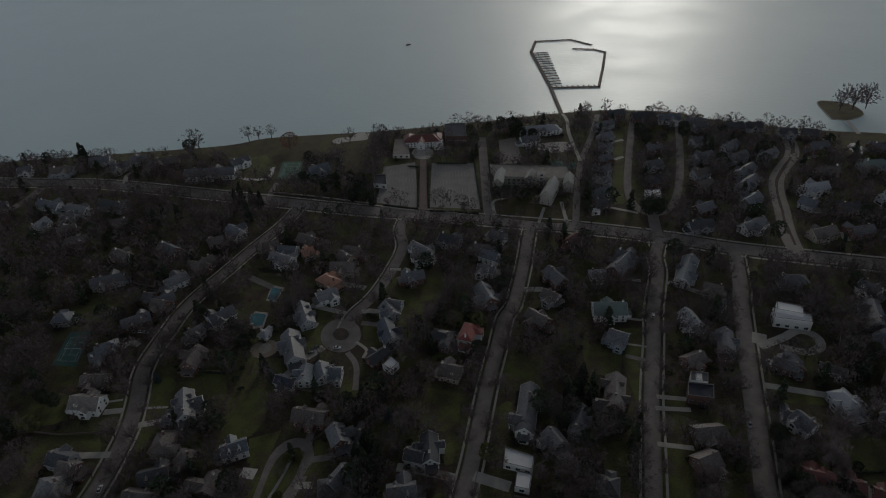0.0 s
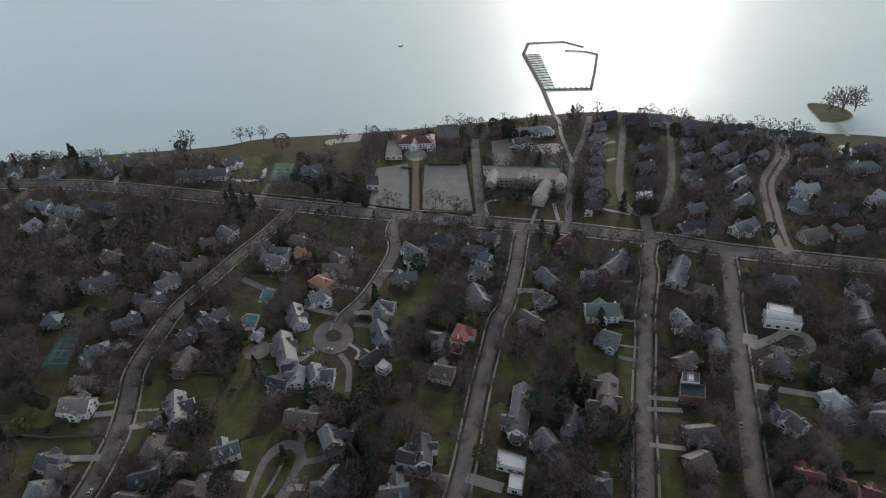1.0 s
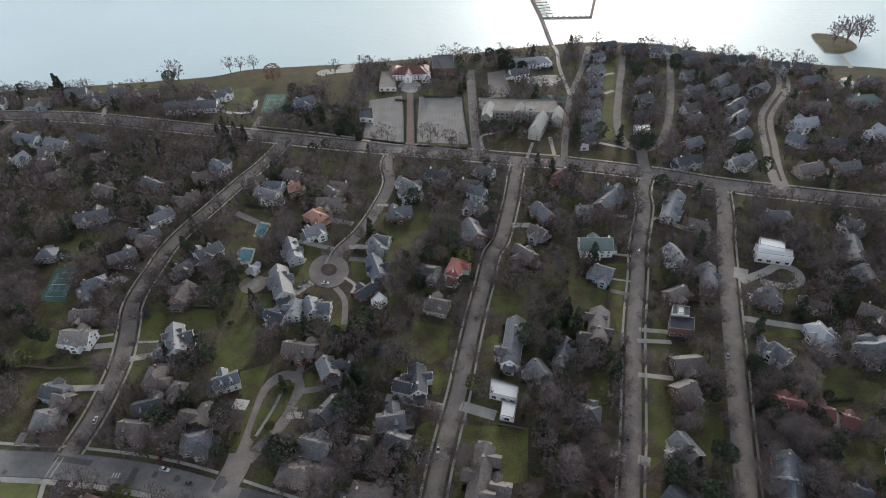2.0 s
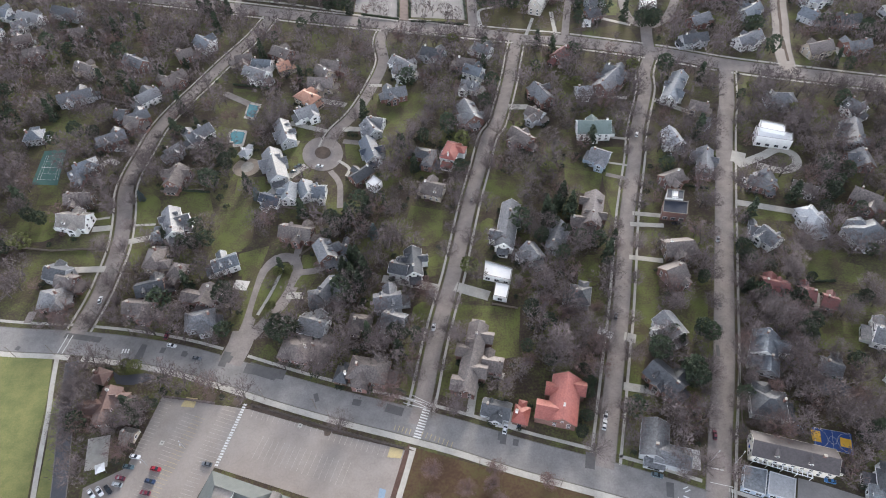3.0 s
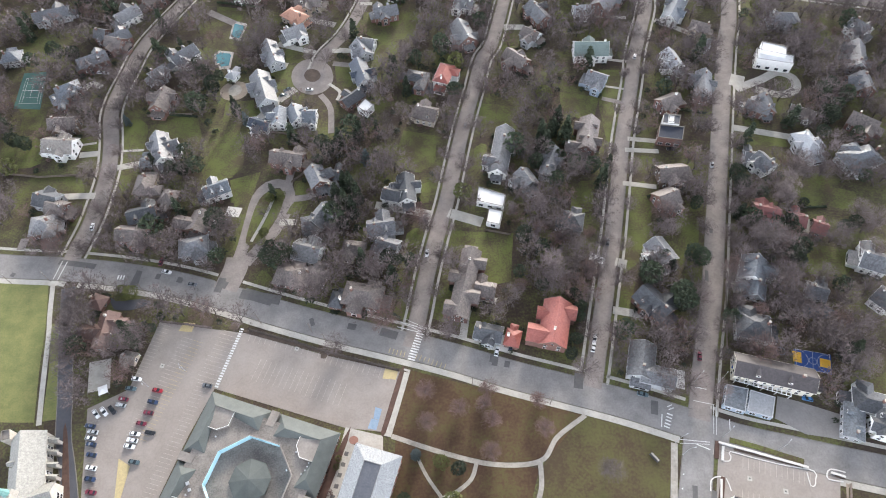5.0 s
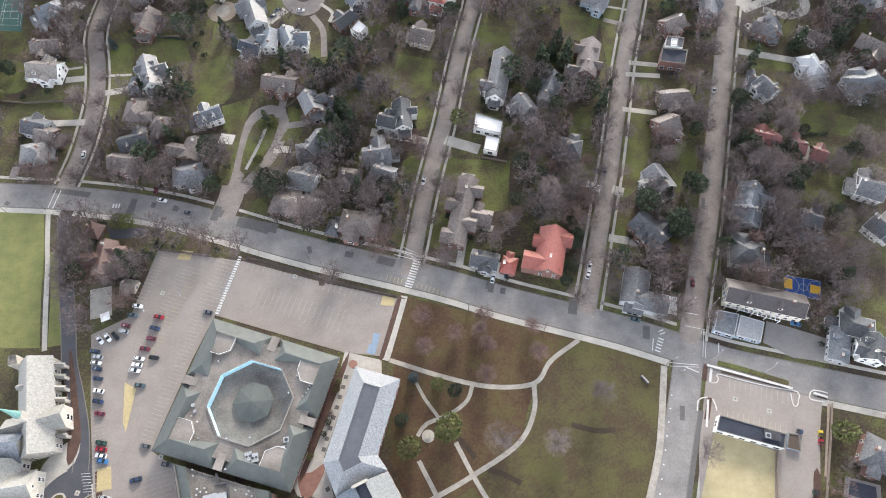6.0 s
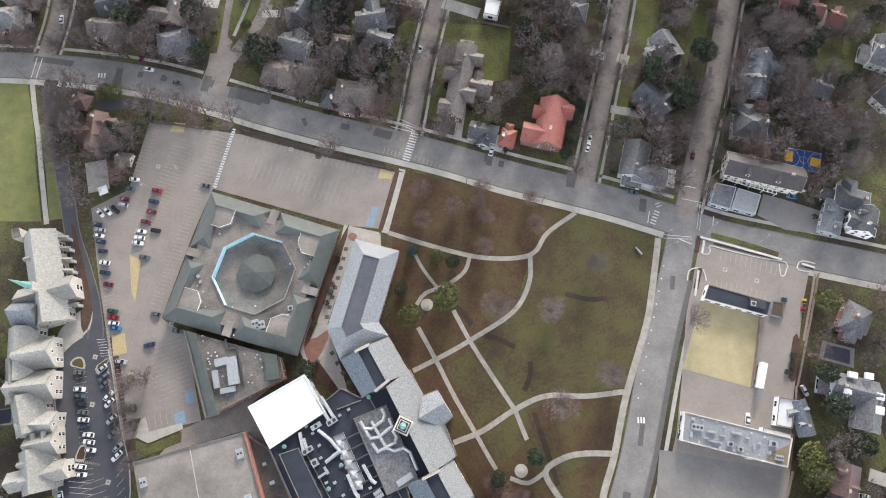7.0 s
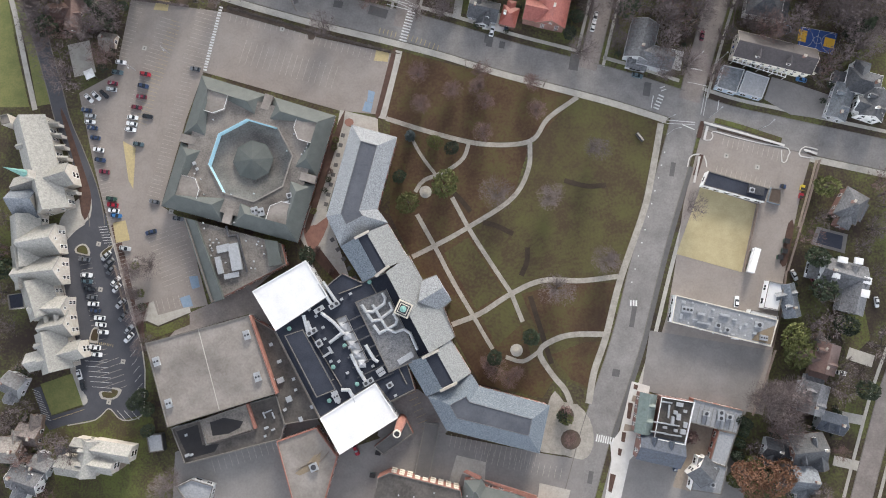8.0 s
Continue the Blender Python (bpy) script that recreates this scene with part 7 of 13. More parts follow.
house(-111.2, 210.1, 21, 12.4, 8.6, "gable", "white", "bluegrey", 5, 0.75, kind="house", detail=2)
house(-198.6, 209.0, -17, 12.4, 9.5, "gable", "grey", "dark", 5, 0.75, kind="house", detail=2)
house(-135.5, 206.3, -14, 8.1, 8.6, "hip", "brown", "brown", 5, 0.75, kind="house", detail=2)
house(-91.6, 314.1, -70, 20.7, 9.5, "gable", "grey", "slate", 5, 0.75, kind="house", detail=2)
house(-94.1, 283.6, -73, 25.5, 11.2, "gable", "grey", "slate", 5, 0.75, kind="house", detail=2)
house(-114.8, 299.4, -25, 6.0, 6, "hip", "white", "pale", 3, 0.75, kind="house", detail=2)
house(-93.5, 256.9, -25, 12.2, 6.9, "gable", "white", "navy", 3.3, 0.75, kind="house", detail=2)
house(-82.8, 259.8, -92, 12.0, 7.7, "gable", "white", "bluegrey", 5, 0.75, kind="house", detail=2)
house(-73.1, 261.4, -70, 11.3, 8.6, "gable", "white", "bluegrey", 5, 0.75, kind="house", detail=2)
house(-65.4, 259.6, -4, 6.9, 9.5, "gable", "white", "bluegrey", 5, 0.75, kind="house", detail=2)
house(-75.6, 229.0, -14, 17.6, 9.5, "gable", "brick", "brown", 5, 0.75, kind="house", detail=2)
house(-59.0, 214.4, -68, 12.5, 9.5, "gable", "brick", "slate", 5, 0.75, kind="house", detail=2)
house(-49.9, 217.1, -13, 6.0, 6, "gable", "brick", "slate", 3, 0.75, kind="house", detail=2)
house(-50.8, 208.2, 24, 6.3, 6.9, "hip", "grey", "slate", 3, 0.75, kind="house", detail=2)
house(-36.8, 313.8, -64, 12.8, 9.5, "gable", "grey", "slate", 5, 0.75, kind="house", detail=2)
house(-36.6, 293.3, -74, 19.3, 9.5, "gable", "grey", "navy", 5, 0.75, kind="house", detail=2)
house(-41.7, 273.3, 42, 13.7, 7.7, "gable", "brick", "dark", 3.9, 0.75, kind="house", detail=2)
house(12.8, 287.6, -111, 15.5, 9.0, "hip", "white", "red", 6, 0.6, wings=[(-3, 3.5, 6)])
house(-3.5, 287.5, -19, 12.5, 8.5, "hip", "brick", "dark", 5, 0.5, wings=[(4, -6, 6)])
house(0.8, 257.0, -21, 11.9, 10.3, "gable", "tan", "brown", 5, 0.75, kind="house", detail=2)
house(-12.0, 203.2, -88, 17.0, 8.6, "gable", "white", "dark", 5, 0.75, kind="house", detail=2)
house(-19.3, 200.1, -18, 9.1, 7.7, "gable", "white", "dark", 5, 0.75, kind="house", detail=2)
house(57.1, 298.7, -49, 15.3, 9.5, "gable", "brick", "brown", 5, 0.75, kind="house", detail=2)
house(102.9, 303.1, -4, 20.0, 12.9, "gable", "white", "green", 5.8, 0.75, kind="house", detail=2)
house(101.7, 277.1, -30, 10.9, 12, "gable", "blue", "slate", 5, 0.75, kind="house", detail=2)
house(40.2, 225.8, -104, 32.1, 9.5, "gable", "white", "slate", 5, 0.75, kind="house", detail=2)
house(88.7, 233.9, -107, 23.5, 10.3, "gable", "brick", "brown", 5, 0.75, kind="house", detail=2)
house(79.2, 226.7, -10, 7.8, 7.7, "gable", "brick", "brown", 4.2, 0.75, kind="house", detail=2)
house(65.1, 215.9, -112, 19.5, 6.9, "gable", "grey", "slate", 5, 0.75, kind="house", detail=2)
house(50.9, 205.7, -66, 10.2, 8.6, "gable", "grey", "grey", 5, 0.75, kind="house", detail=2)
house(150.1, 290.5, -79, 14.1, 8.6, "gable", "white", "pale", 5, 0.75, kind="house", detail=2)
house(162.9, 268.8, -107, 18.8, 8.6, "gable", "grey", "slate", 5, 0.75, kind="house", detail=2)
house(139.2, 255.8, 22, 12.1, 9.5, "gable", "brick", "brown", 5, 0.75, kind="house", detail=2)
house(127.6, 203.9, 2, 14.2, 11.2, "gable", "brown", "brown", 5, 0.75, kind="house", detail=2)
house(120.8, 187.6, 20, 10.6, 11.2, "gable", "brick", "brown", 5, 0.75, kind="house", detail=2)
house(188.0, 248.0, -33, 12.5, 7.7, "gable", "brick", "slate", 5, 0.75, kind="house", detail=2)
house(192.8, 249.5, -96, 12.2, 8.6, "gable", "brick", "slate", 5, 0.75, kind="house", detail=2)
house(212.9, 244.3, -32, 12.9, 6, "gable", "white", "brown", 3.2, 0.75, kind="house", detail=2)
house(205.5, 219.3, -81, 15.5, 10.3, "hip", "grey", "pale", 5, 0.75, kind="house", detail=2)
house(173.3, 212.8, -17, 6.9, 7.7, "gable", "grey", "slate", 3.7, 0.75, kind="house", detail=2)
house(177.7, 207.7, -64, 10.6, 9.5, "gable", "white", "slate", 5, 0.75, kind="house", detail=2)
house(260.3, 285.4, -109, 22.0, 10.3, "gable", "grey", "slate", 5, 0.75, kind="house", detail=2)
house(254.6, 262.2, -98, 12.8, 10.3, "gable", "brick", "slate", 5, 0.75, kind="house", detail=2)
house(241.6, 232.2, -41, 14.0, 11.2, "gable", "brick", "brown", 5, 0.75, kind="house", detail=2)
house(229.2, 207.0, 14, 20, 12.5, "hip", "grey", "bluegrey", 5, 0.75, kind="house", detail=2)
house(-196.3, 192.8, 9, 12.5, 11.2, "hip", "brick", "grey", 5, 0.75, kind="house", detail=2)
house(-192.2, 203.4, -17, 9.7, 8.6, "gable", "brick", "brown", 5, 0.75, kind="house", detail=2)
house(-147.0, 196.1, 14, 13.4, 9.5, "gable", "brick", "dark", 5, 0.75, kind="house", detail=2)
house(-149.7, 184.1, -9, 14.5, 8.6, "gable", "brick", "brown", 5, 0.75, kind="house", detail=2)
house(-116.8, 189.1, -106, 11.6, 10.5, "gable", "brick", "brown", 5, 0.6, wings=[(2, -7, 7)])
house(-117.6, 174.7, 10, 13.6, 9.5, "hip", "grey", "slate", 5, 0.75, kind="house", detail=2)
house(-150.5, 131.3, -92, 16.5, 8.5, "gable", "brick", "umber", 4.6, 0.65, wings=[(0.5, -7, 6.5), (-3, 4.5, 5.5)])
house(-158.8, 147.4, -21, 7.0, 6.5, "hip", "brick", "umber", 2.7, 0.6, wings=[])
house(-137.9, 117.9, -15, 6.0, 5.2, "gable", "tan", "tan", 2.4, 0.75, kind="house", detail=2)
house(-61.1, 168.5, -19, 12.9, 11.2, "gable", "white", "grey", 3.9, 0.75, kind="house", detail=2)
house(-55.7, 189.5, 57, 12.8, 7.7, "gable", "grey", "slate", 5, 0.75, kind="house", detail=2)
house(-61.6, 185.1, 8, 6.8, 8.6, "hip", "grey", "slate", 3.7, 0.75, kind="house", detail=2)
house(-68.8, 155.4, -14, 14.0, 11.2, "hip", "brick", "brown", 3.7, 0.75, kind="house", detail=2)
house(-57.1, 153.7, -25, 10.3, 9.5, "hip", "brown", "brown", 3.7, 0.75, kind="house", detail=2)
house(-33.7, 141.6, -14, 17.7, 11.2, "hip", "brick", "brown", 5, 0.75, kind="house", detail=2)
house(-46.0, 140.9, -16, 6.0, 7.7, "hip", "brick", "dark", 3, 0.75, kind="house", detail=2)
house(-25.1, 179.7, 5, 12.9, 9.5, "gable", "grey", "slate", 5, 0.75, kind="house", detail=2)
house(-22.0, 168.1, -23, 10.1, 9.5, "gable", "grey", "slate", 5, 0.75, kind="house", detail=2)
house(-38.7, 169.2, -11, 10.7, 7.7, "hip", "tan", "brown", 3.2, 0.75, kind="house", detail=2)
house(23.5, 141.6, -15, 9.1, 7.7, "gable", "brick", "brown", 3.7, 0.75, kind="house", detail=2)
house(23.0, 119.6, -17, 11.9, 7.7, "gable", "grey", "dark", 3.3, 0.75, kind="house", detail=2)
house(33.6, 116.2, -19, 6.2, 7.7, "hip", "brick", "red", 3.2, 0.75, kind="house", detail=2)
house(53.2, 121.1, -106, 22.0, 12, "gable", "brick", "red", 5.4, 0.75, wings=[(6.5, -5.5, 8.5), (-7, 2.5, 7), (-4, -2.5, 6)])
house(70.8, 176.9, -16, 9.5, 10.3, "hip", "grey", "dark", 5, 0.75, kind="house", detail=2)
house(110.0, 156.0, -68, 12.9, 10.3, "gable", "white", "grey", 5, 0.75, kind="house", detail=2)
house(100.3, 128.9, -55, 16.4, 11.2, "gable", "brick", "dark", 5, 0.75, kind="house", detail=2)
house(88.0, 101.3, -108, 15.9, 10.5, "gable", "grey", "slate", 5.2, 0.55, wings=[(5.5, 9.0, 8.4)])
house(150.7, 143.2, -116, 12.7, 11.2, "gable", "white", "bluegrey", 5, 0.75, kind="house", detail=2)
house(148.9, 133.0, -114, 8.3, 8.6, "gable", "grey", "bluegrey", 3.7, 0.75, kind="house", detail=2)
house(141.3, 114.2, -15, 14.1, 12, "hip", "white", "dark", 5, 0.75, kind="house", detail=2)
house(167.5, 175.4, -18, 11.8, 10.3, "gable", "brick", "maroon", 5, 0.75, kind="house", detail=2)
house(182.7, 171.1, -15, 7.0, 8.6, "gable", "brick", "maroon", 3.3, 0.75, kind="house", detail=2)
house(192.0, 165.9, -29, 6.4, 7.7, "gable", "brick", "maroon", 3.3, 0.75, kind="house", detail=2)
house(208.7, 144.2, -26, 11.5, 11.2, "gable", "white", "slate", 5, 0.75, kind="house", detail=2)
house(205.3, 124.0, -54, 8.4, 10.3, "gable", "white", "dark", 5, 0.75, kind="house", detail=2)
house(176.9, 130.9, -25, 8.5, 7.7, "gable", "grey", "slate", 3.2, 0.75, kind="house", detail=2)
house(14.3, 144.9, -105, 36.6, 8.6, "gable", "brick", "brown", 5, 0.75, kind="house", detail=2, wings=[(-12, 3.5, 6), (-3, -3.5, 6), (6, 3.5, 7), (14, -2.5, 7)])
house(-240.2, 364.5, 18, 21.4, 9.5, "gable", "grey", "slate", 5, 0.75, kind="house", detail=2)
house(-189.9, 360.0, 41, 14.8, 10.3, "gable", "white", "grey", 5, 0.75, kind="house", detail=2)
house(-190.8, 338.4, 31, 13.3, 9.5, "gable", "brick", "slate", 5, 0.75, kind="house", detail=2)
house(-202.3, 342.0, -14, 7.1, 8.6, "gable", "brick", "slate", 5, 0.75, kind="house", detail=2)
house(-176.6, 378.4, 49, 17.0, 10.3, "gable", "brick", "brown", 5, 0.75, kind="house", detail=2)
house(-118.7, 380.4, -30, 18.0, 10.3, "gable", "white", "grey", 5, 0.75, kind="house", detail=2)
house(-130.7, 399.8, 15, 11.7, 8.6, "gable", "tan", "brown", 5, 0.75, kind="house", detail=2)
house(-72.1, 365.3, -9, 16.9, 11.2, "gable", "tan", "brown", 5, 0.75, kind="house", detail=2)
house(-71.5, 377.5, -46, 11.7, 10.3, "gable", "tan", "brown", 5, 0.75, kind="house", detail=2)
house(-80.4, 350.2, -41, 15.7, 10.3, "hip", "tan", "orange", 5, 0.75, kind="house", detail=2)
house(-79.8, 334.0, 26, 13.1, 10.3, "gable", "white", "grey", 5, 0.75, kind="house", detail=2)
house(-21.9, 350.0, 13, 15.1, 10.3, "gable", "brick", "slate", 5, 0.75, kind="house", detail=2)
house(-34.0, 319.6, -17, 10.3, 9.5, "gable", "white", "grey", 5, 0.75, kind="house", detail=2)
house(26.7, 324.6, -74, 18.9, 12, "gable", "brick", "grey", 5, 0.75, kind="house", detail=2)
house(29.7, 354.2, -23, 11.7, 8.6, "gable", "white", "grey", 5, 0.75, kind="house", detail=2)
house(33.2, 370.8, -34, 13.0, 9.5, "gable", "white", "bluegrey", 5, 0.75, kind="house", detail=2)
house(76.0, 340.7, -67, 18.4, 10.3, "gable", "brick", "slate", 5, 0.75, kind="house", detail=2)
house(68.9, 320.4, -42, 11.0, 8.6, "gable", "grey", "brown", 5, 0.75, kind="house", detail=2)
house(124.0, 351.9, 48, 25.9, 12, "gable", "brick", "slate", 5, 0.75, kind="house", detail=2)
house(105.0, 343.7, 2, 10.4, 8.6, "gable", "white", "pale", 3.7, 0.75, kind="house", detail=2)
house(165.3, 340.4, -120, 31.2, 10.3, "gable", "white", "bluegrey", 5, 0.75, kind="house", detail=2)
house(175.0, 319.4, -28, 11.2, 8.6, "gable", "tan", "brown", 5, 0.75, kind="house", detail=2)
house(173.8, 303.5, -52, 6.0, 6, "gable", "grey", "slate", 3, 0.75, kind="house", detail=2)
house(229.6, 323.2, -8, 17.9, 11.2, "hip", "grey", "slate", 5, 0.75, kind="house", detail=2)
house(272.5, 310.7, -60, 12.0, 11.2, "gable", "white", "slate", 5, 0.75, kind="house", detail=2)
house(-288.3, 421.4, 22, 15.2, 9.5, "gable", "brick", "brown", 5, 0.75, kind="house", detail=2)
house(-243.6, 397.8, -29, 15.9, 8.6, "gable", "tan", "brown", 5, 0.75, kind="house", detail=2)
house(-209.1, 402.3, -35, 18.5, 9.5, "gable", "brick", "slate", 5, 0.75, kind="house", detail=2)
house(-16.8, 383.1, -45, 16.1, 10.3, "gable", "white", "grey", 5, 0.75, kind="house", detail=2)
house(-103.6, 404.6, -32, 14.9, 10.3, "gable", "brick", "brown", 5, 0.75, kind="house", detail=2)
house(-253.7, 324.4, 7, 10.9, 9.5, "hip", "grey", "bluegrey", 5, 0.75, kind="house", detail=2)
house(-340.9, 483.8, -25, 24.5, 9.5, "gable", "white", "bluegrey", 5, 0.75, kind="house", detail=1)
house(-332.4, 449.8, 74, 14.4, 8.6, "gable", "white", "bluegrey", 5, 0.75, kind="house", detail=1)
house(-314.8, 461.1, 27, 10.1, 9.5, "gable", "white", "grey", 5, 0.75, kind="house", detail=1)
house(-310.6, 472.5, -26, 21.8, 10.3, "gable", "white", "grey", 5, 0.75, kind="house", detail=1)
house(-304.7, 439.5, 26, 13.0, 9.5, "gable", "white", "brown", 5, 0.75, kind="house", detail=1)
house(-283.3, 477.5, -24, 25.4, 10.3, "gable", "grey", "dark", 5, 0.75, kind="house", detail=1)
house(-264.3, 445.7, 10, 12.9, 10.3, "gable", "brick", "brown", 5, 0.75, kind="house", detail=1)
house(-163.2, 422.1, -44, 16.1, 10.3, "gable", "white", "bluegrey", 5, 0.75, kind="house", detail=1)
house(-115.8, 390.7, -12, 13.3, 11.2, "gable", "white", "bluegrey", 5, 0.75, kind="house", detail=1)
house(-100.7, 387.2, 26, 8.6, 9.5, "gable", "tan", "orange", 5, 0.75, kind="house", detail=1)
house(-66.8, 385.9, -18, 13.5, 10.3, "gable", "brick", "brown", 5, 0.75, kind="house", detail=1)
house(-175.1, 408.9, 29, 11.1, 9.5, "gable", "brick", "brown", 5, 0.75, kind="house", detail=1)
house(42.0, 396.3, -35, 12.7, 9.5, "gable", "white", "slate", 5, 0.75, kind="house", detail=1)
house(-15.5, 375.2, -18, 13.7, 10.3, "gable", "white", "grey", 5, 0.75, kind="house", detail=1)
house(6.1, 394.5, -28, 16.1, 10.3, "gable", "grey", "dark", 5, 0.75, kind="house", detail=1)
house(129.2, 360.8, -39, 12.8, 11.2, "gable", "brick", "slate", 5, 0.75, kind="house", detail=1)
house(96.9, 386.1, 44, 14.4, 8.6, "gable", "brick", "maroon", 5, 0.75, kind="house", detail=1)
house(28.8, 380.1, -19, 12.8, 10.3, "gable", "brick", "brown", 5, 0.75, kind="house", detail=1)
house(-308.1, 554.4, 31, 16.1, 10.3, "gable", "stone", "slate", 5, 0.75, kind="house", detail=1)
house(-295.4, 569.2, 25, 14.4, 10.3, "gable", "stone", "slate", 5, 0.75, kind="house", detail=1)
house(-267.7, 560.4, 9, 28.0, 11.2, "gable", "brick", "brown", 5, 0.75, kind="house", detail=1)
house(-213.3, 530.2, -0, 45.7, 12.9, "gable", "white", "slate", 5, 0.75, kind="house", detail=1)
house(-190.8, 552.4, 42, 16.6, 10.3, "gable", "white", "slate", 5, 0.75, kind="house", detail=1)
house(-111.0, 526.6, 26, 17.3, 12, "gable", "blue", "bluegrey", 5, 0.75, kind="house", detail=1)
house(-401.3, 557.4, 18, 11.5, 10.3, "gable", "white", "slate", 5, 0.75, kind="house", detail=1)
house(-362.5, 552.5, 7, 20.2, 11.2, "gable", "grey", "brown", 5, 0.75, kind="house", detail=1)
house(-334.9, 571.7, 14, 17.8, 10.3, "gable", "grey", "slate", 5, 0.75, kind="house", detail=1)
house(103.5, 591.6, 5, 41.9, 12, "hip", "white", "pale", 5, 0.75, kind="house", detail=1)
house(90.9, 567.7, 11, 17.5, 10.3, "gable", "white", "slate", 5, 0.75, kind="house", detail=1)
house(171.6, 595.5, 29, 19.9, 9.5, "gable", "grey", "slate", 5, 0.75, kind="house", detail=1)
house(165.1, 566.4, 28, 14.4, 9.5, "gable", "grey", "slate", 5, 0.75, kind="house", detail=1)
house(157.8, 540.7, 27, 13.7, 9.5, "gable", "grey", "slate", 5, 0.75, kind="house", detail=1)
house(151.5, 516.8, 24, 14.0, 9.5, "gable", "brick", "slate", 5, 0.75, kind="house", detail=1)
house(146.1, 496.5, 26, 12.6, 9.5, "gable", "grey", "slate", 5, 0.75, kind="house", detail=1)
house(140.6, 475.4, 23, 13.0, 9.5, "gable", "grey", "grey", 5, 0.75, kind="house", detail=1)
house(134.9, 455.6, 22, 12.5, 9.5, "gable", "grey", "slate", 5, 0.75, kind="house", detail=1)
house(129.1, 436.9, 24, 11.2, 9.5, "gable", "brick", "dark", 5, 0.75, kind="house", detail=1)
house(188.9, 622.6, 12, 19.4, 11.2, "gable", "brick", "dark", 5, 0.75, kind="house", detail=1)
house(214.1, 610.8, 2, 20.2, 12, "gable", "brick", "dark", 5, 0.75, kind="house", detail=1)
house(239.8, 602.9, -7, 21.5, 12, "gable", "white", "bluegrey", 5, 0.75, kind="house", detail=1)
house(262.7, 590.2, -16, 19.5, 11.2, "gable", "grey", "slate", 5, 0.75, kind="house", detail=1)
house(202.6, 534.3, 13, 15.3, 9.5, "gable", "brick", "slate", 5, 0.75, kind="house", detail=1)
house(192.4, 501.1, 12, 14.5, 10.3, "gable", "grey", "slate", 5, 0.75, kind="house", detail=1)
house(184.7, 472.7, 19, 14.9, 9.5, "gable", "brick", "dark", 5, 0.75, kind="house", detail=1)
house(263.1, 578.3, 18, 13.6, 9.5, "gable", "grey", "slate", 5, 0.75, kind="house", detail=1)
house(249.4, 545.6, 24, 15.5, 9.5, "gable", "grey", "slate", 5, 0.75, kind="house", detail=1)
house(241.5, 512.6, 25, 18.1, 9.5, "gable", "grey", "slate", 5, 0.75, kind="house", detail=1)
house(226.9, 480.0, 26, 16.1, 9.5, "gable", "grey", "brown", 5, 0.75, kind="house", detail=1)
house(222.2, 459.4, 26, 15.5, 9.5, "gable", "brick", "brown", 5, 0.75, kind="house", detail=1)
house(207.0, 421.3, 26, 17.1, 10.3, "gable", "brick", "slate", 5, 0.75, kind="house", detail=1)
house(195.3, 396.6, 10, 18.7, 10.3, "gable", "grey", "dark", 5, 0.75, kind="house", detail=1)
house(273.8, 531.8, 40, 21.0, 8.6, "gable", "grey", "slate", 5, 0.75, kind="house", detail=1)
house(269.5, 507.6, 26, 21.8, 10.3, "gable", "grey", "slate", 5, 0.75, kind="house", detail=1)
house(266.5, 481.1, 39, 21.5, 9.5, "gable", "grey", "slate", 5, 0.75, kind="house", detail=1)
house(259.7, 459.6, 39, 23.0, 9.5, "gable", "grey", "slate", 5, 0.75, kind="house", detail=1)
house(249.3, 430.3, 37, 19.0, 9.5, "gable", "grey", "bluegrey", 5, 0.75, kind="house", detail=1)
house(233.8, 392.9, 27, 21.2, 10.3, "gable", "white", "slate", 5, 0.75, kind="house", detail=1)
house(299.4, 509.6, 32, 19.0, 9.5, "gable", "grey", "slate", 5, 0.75, kind="house", detail=1)
house(293.3, 573.2, 9, 20.8, 11.2, "gable", "brick", "dark", 5, 0.75, kind="house", detail=1)
house(313.5, 572.9, 2, 17.3, 10.3, "gable", "grey", "dark", 5, 0.75, kind="house", detail=1)
house(338.5, 554.4, -7, 15.8, 10.3, "gable", "grey", "dark", 5, 0.75, kind="house", detail=1)
house(357.5, 548.7, -29, 14.6, 11.2, "gable", "brick", "dark", 5, 0.75, kind="house", detail=1)
house(349.5, 519.7, 15, 20.3, 11.2, "gable", "brick", "slate", 5, 0.75, kind="house", detail=1)
house(331.2, 470.6, 11, 21.3, 11.2, "gable", "brick", "brown", 5, 0.75, kind="house", detail=1)
house(307.3, 444.3, 10, 21.1, 11.2, "gable", "white", "pale", 5, 0.75, kind="house", detail=1)
house(290.2, 420.1, -52, 12.5, 10.3, "gable", "grey", "bluegrey", 5, 0.75, kind="house", detail=1)
house(278.2, 377.6, 14, 18.9, 11.2, "gable", "tan", "brown", 5, 0.75, kind="house", detail=1)
house(315.2, 410.7, 7, 16.3, 11.2, "gable", "brick", "dark", 5, 0.75, kind="house", detail=1)
house(306.4, 377.7, 10, 17.2, 10.3, "gable", "brick", "slate", 5, 0.75, kind="house", detail=1)
house(377.4, 478.6, 4, 24.9, 12.9, "hip", "grey", "green", 5, 0.75, kind="house", detail=1)
house(402.0, 513.0, 10, 17.7, 10.3, "gable", "brick", "slate", 5, 0.75, kind="house", detail=1)
house(358.2, 423.6, 12, 18.6, 11.2, "gable", "white", "pale", 5, 0.75, kind="house", detail=1)
house(337.4, 374.8, 9, 18.9, 10.3, "gable", "brick", "slate", 5, 0.75, kind="house", detail=1)
house(377.2, 396.3, 5, 18.6, 10.3, "gable", "brick", "slate", 5, 0.75, kind="house", detail=1)
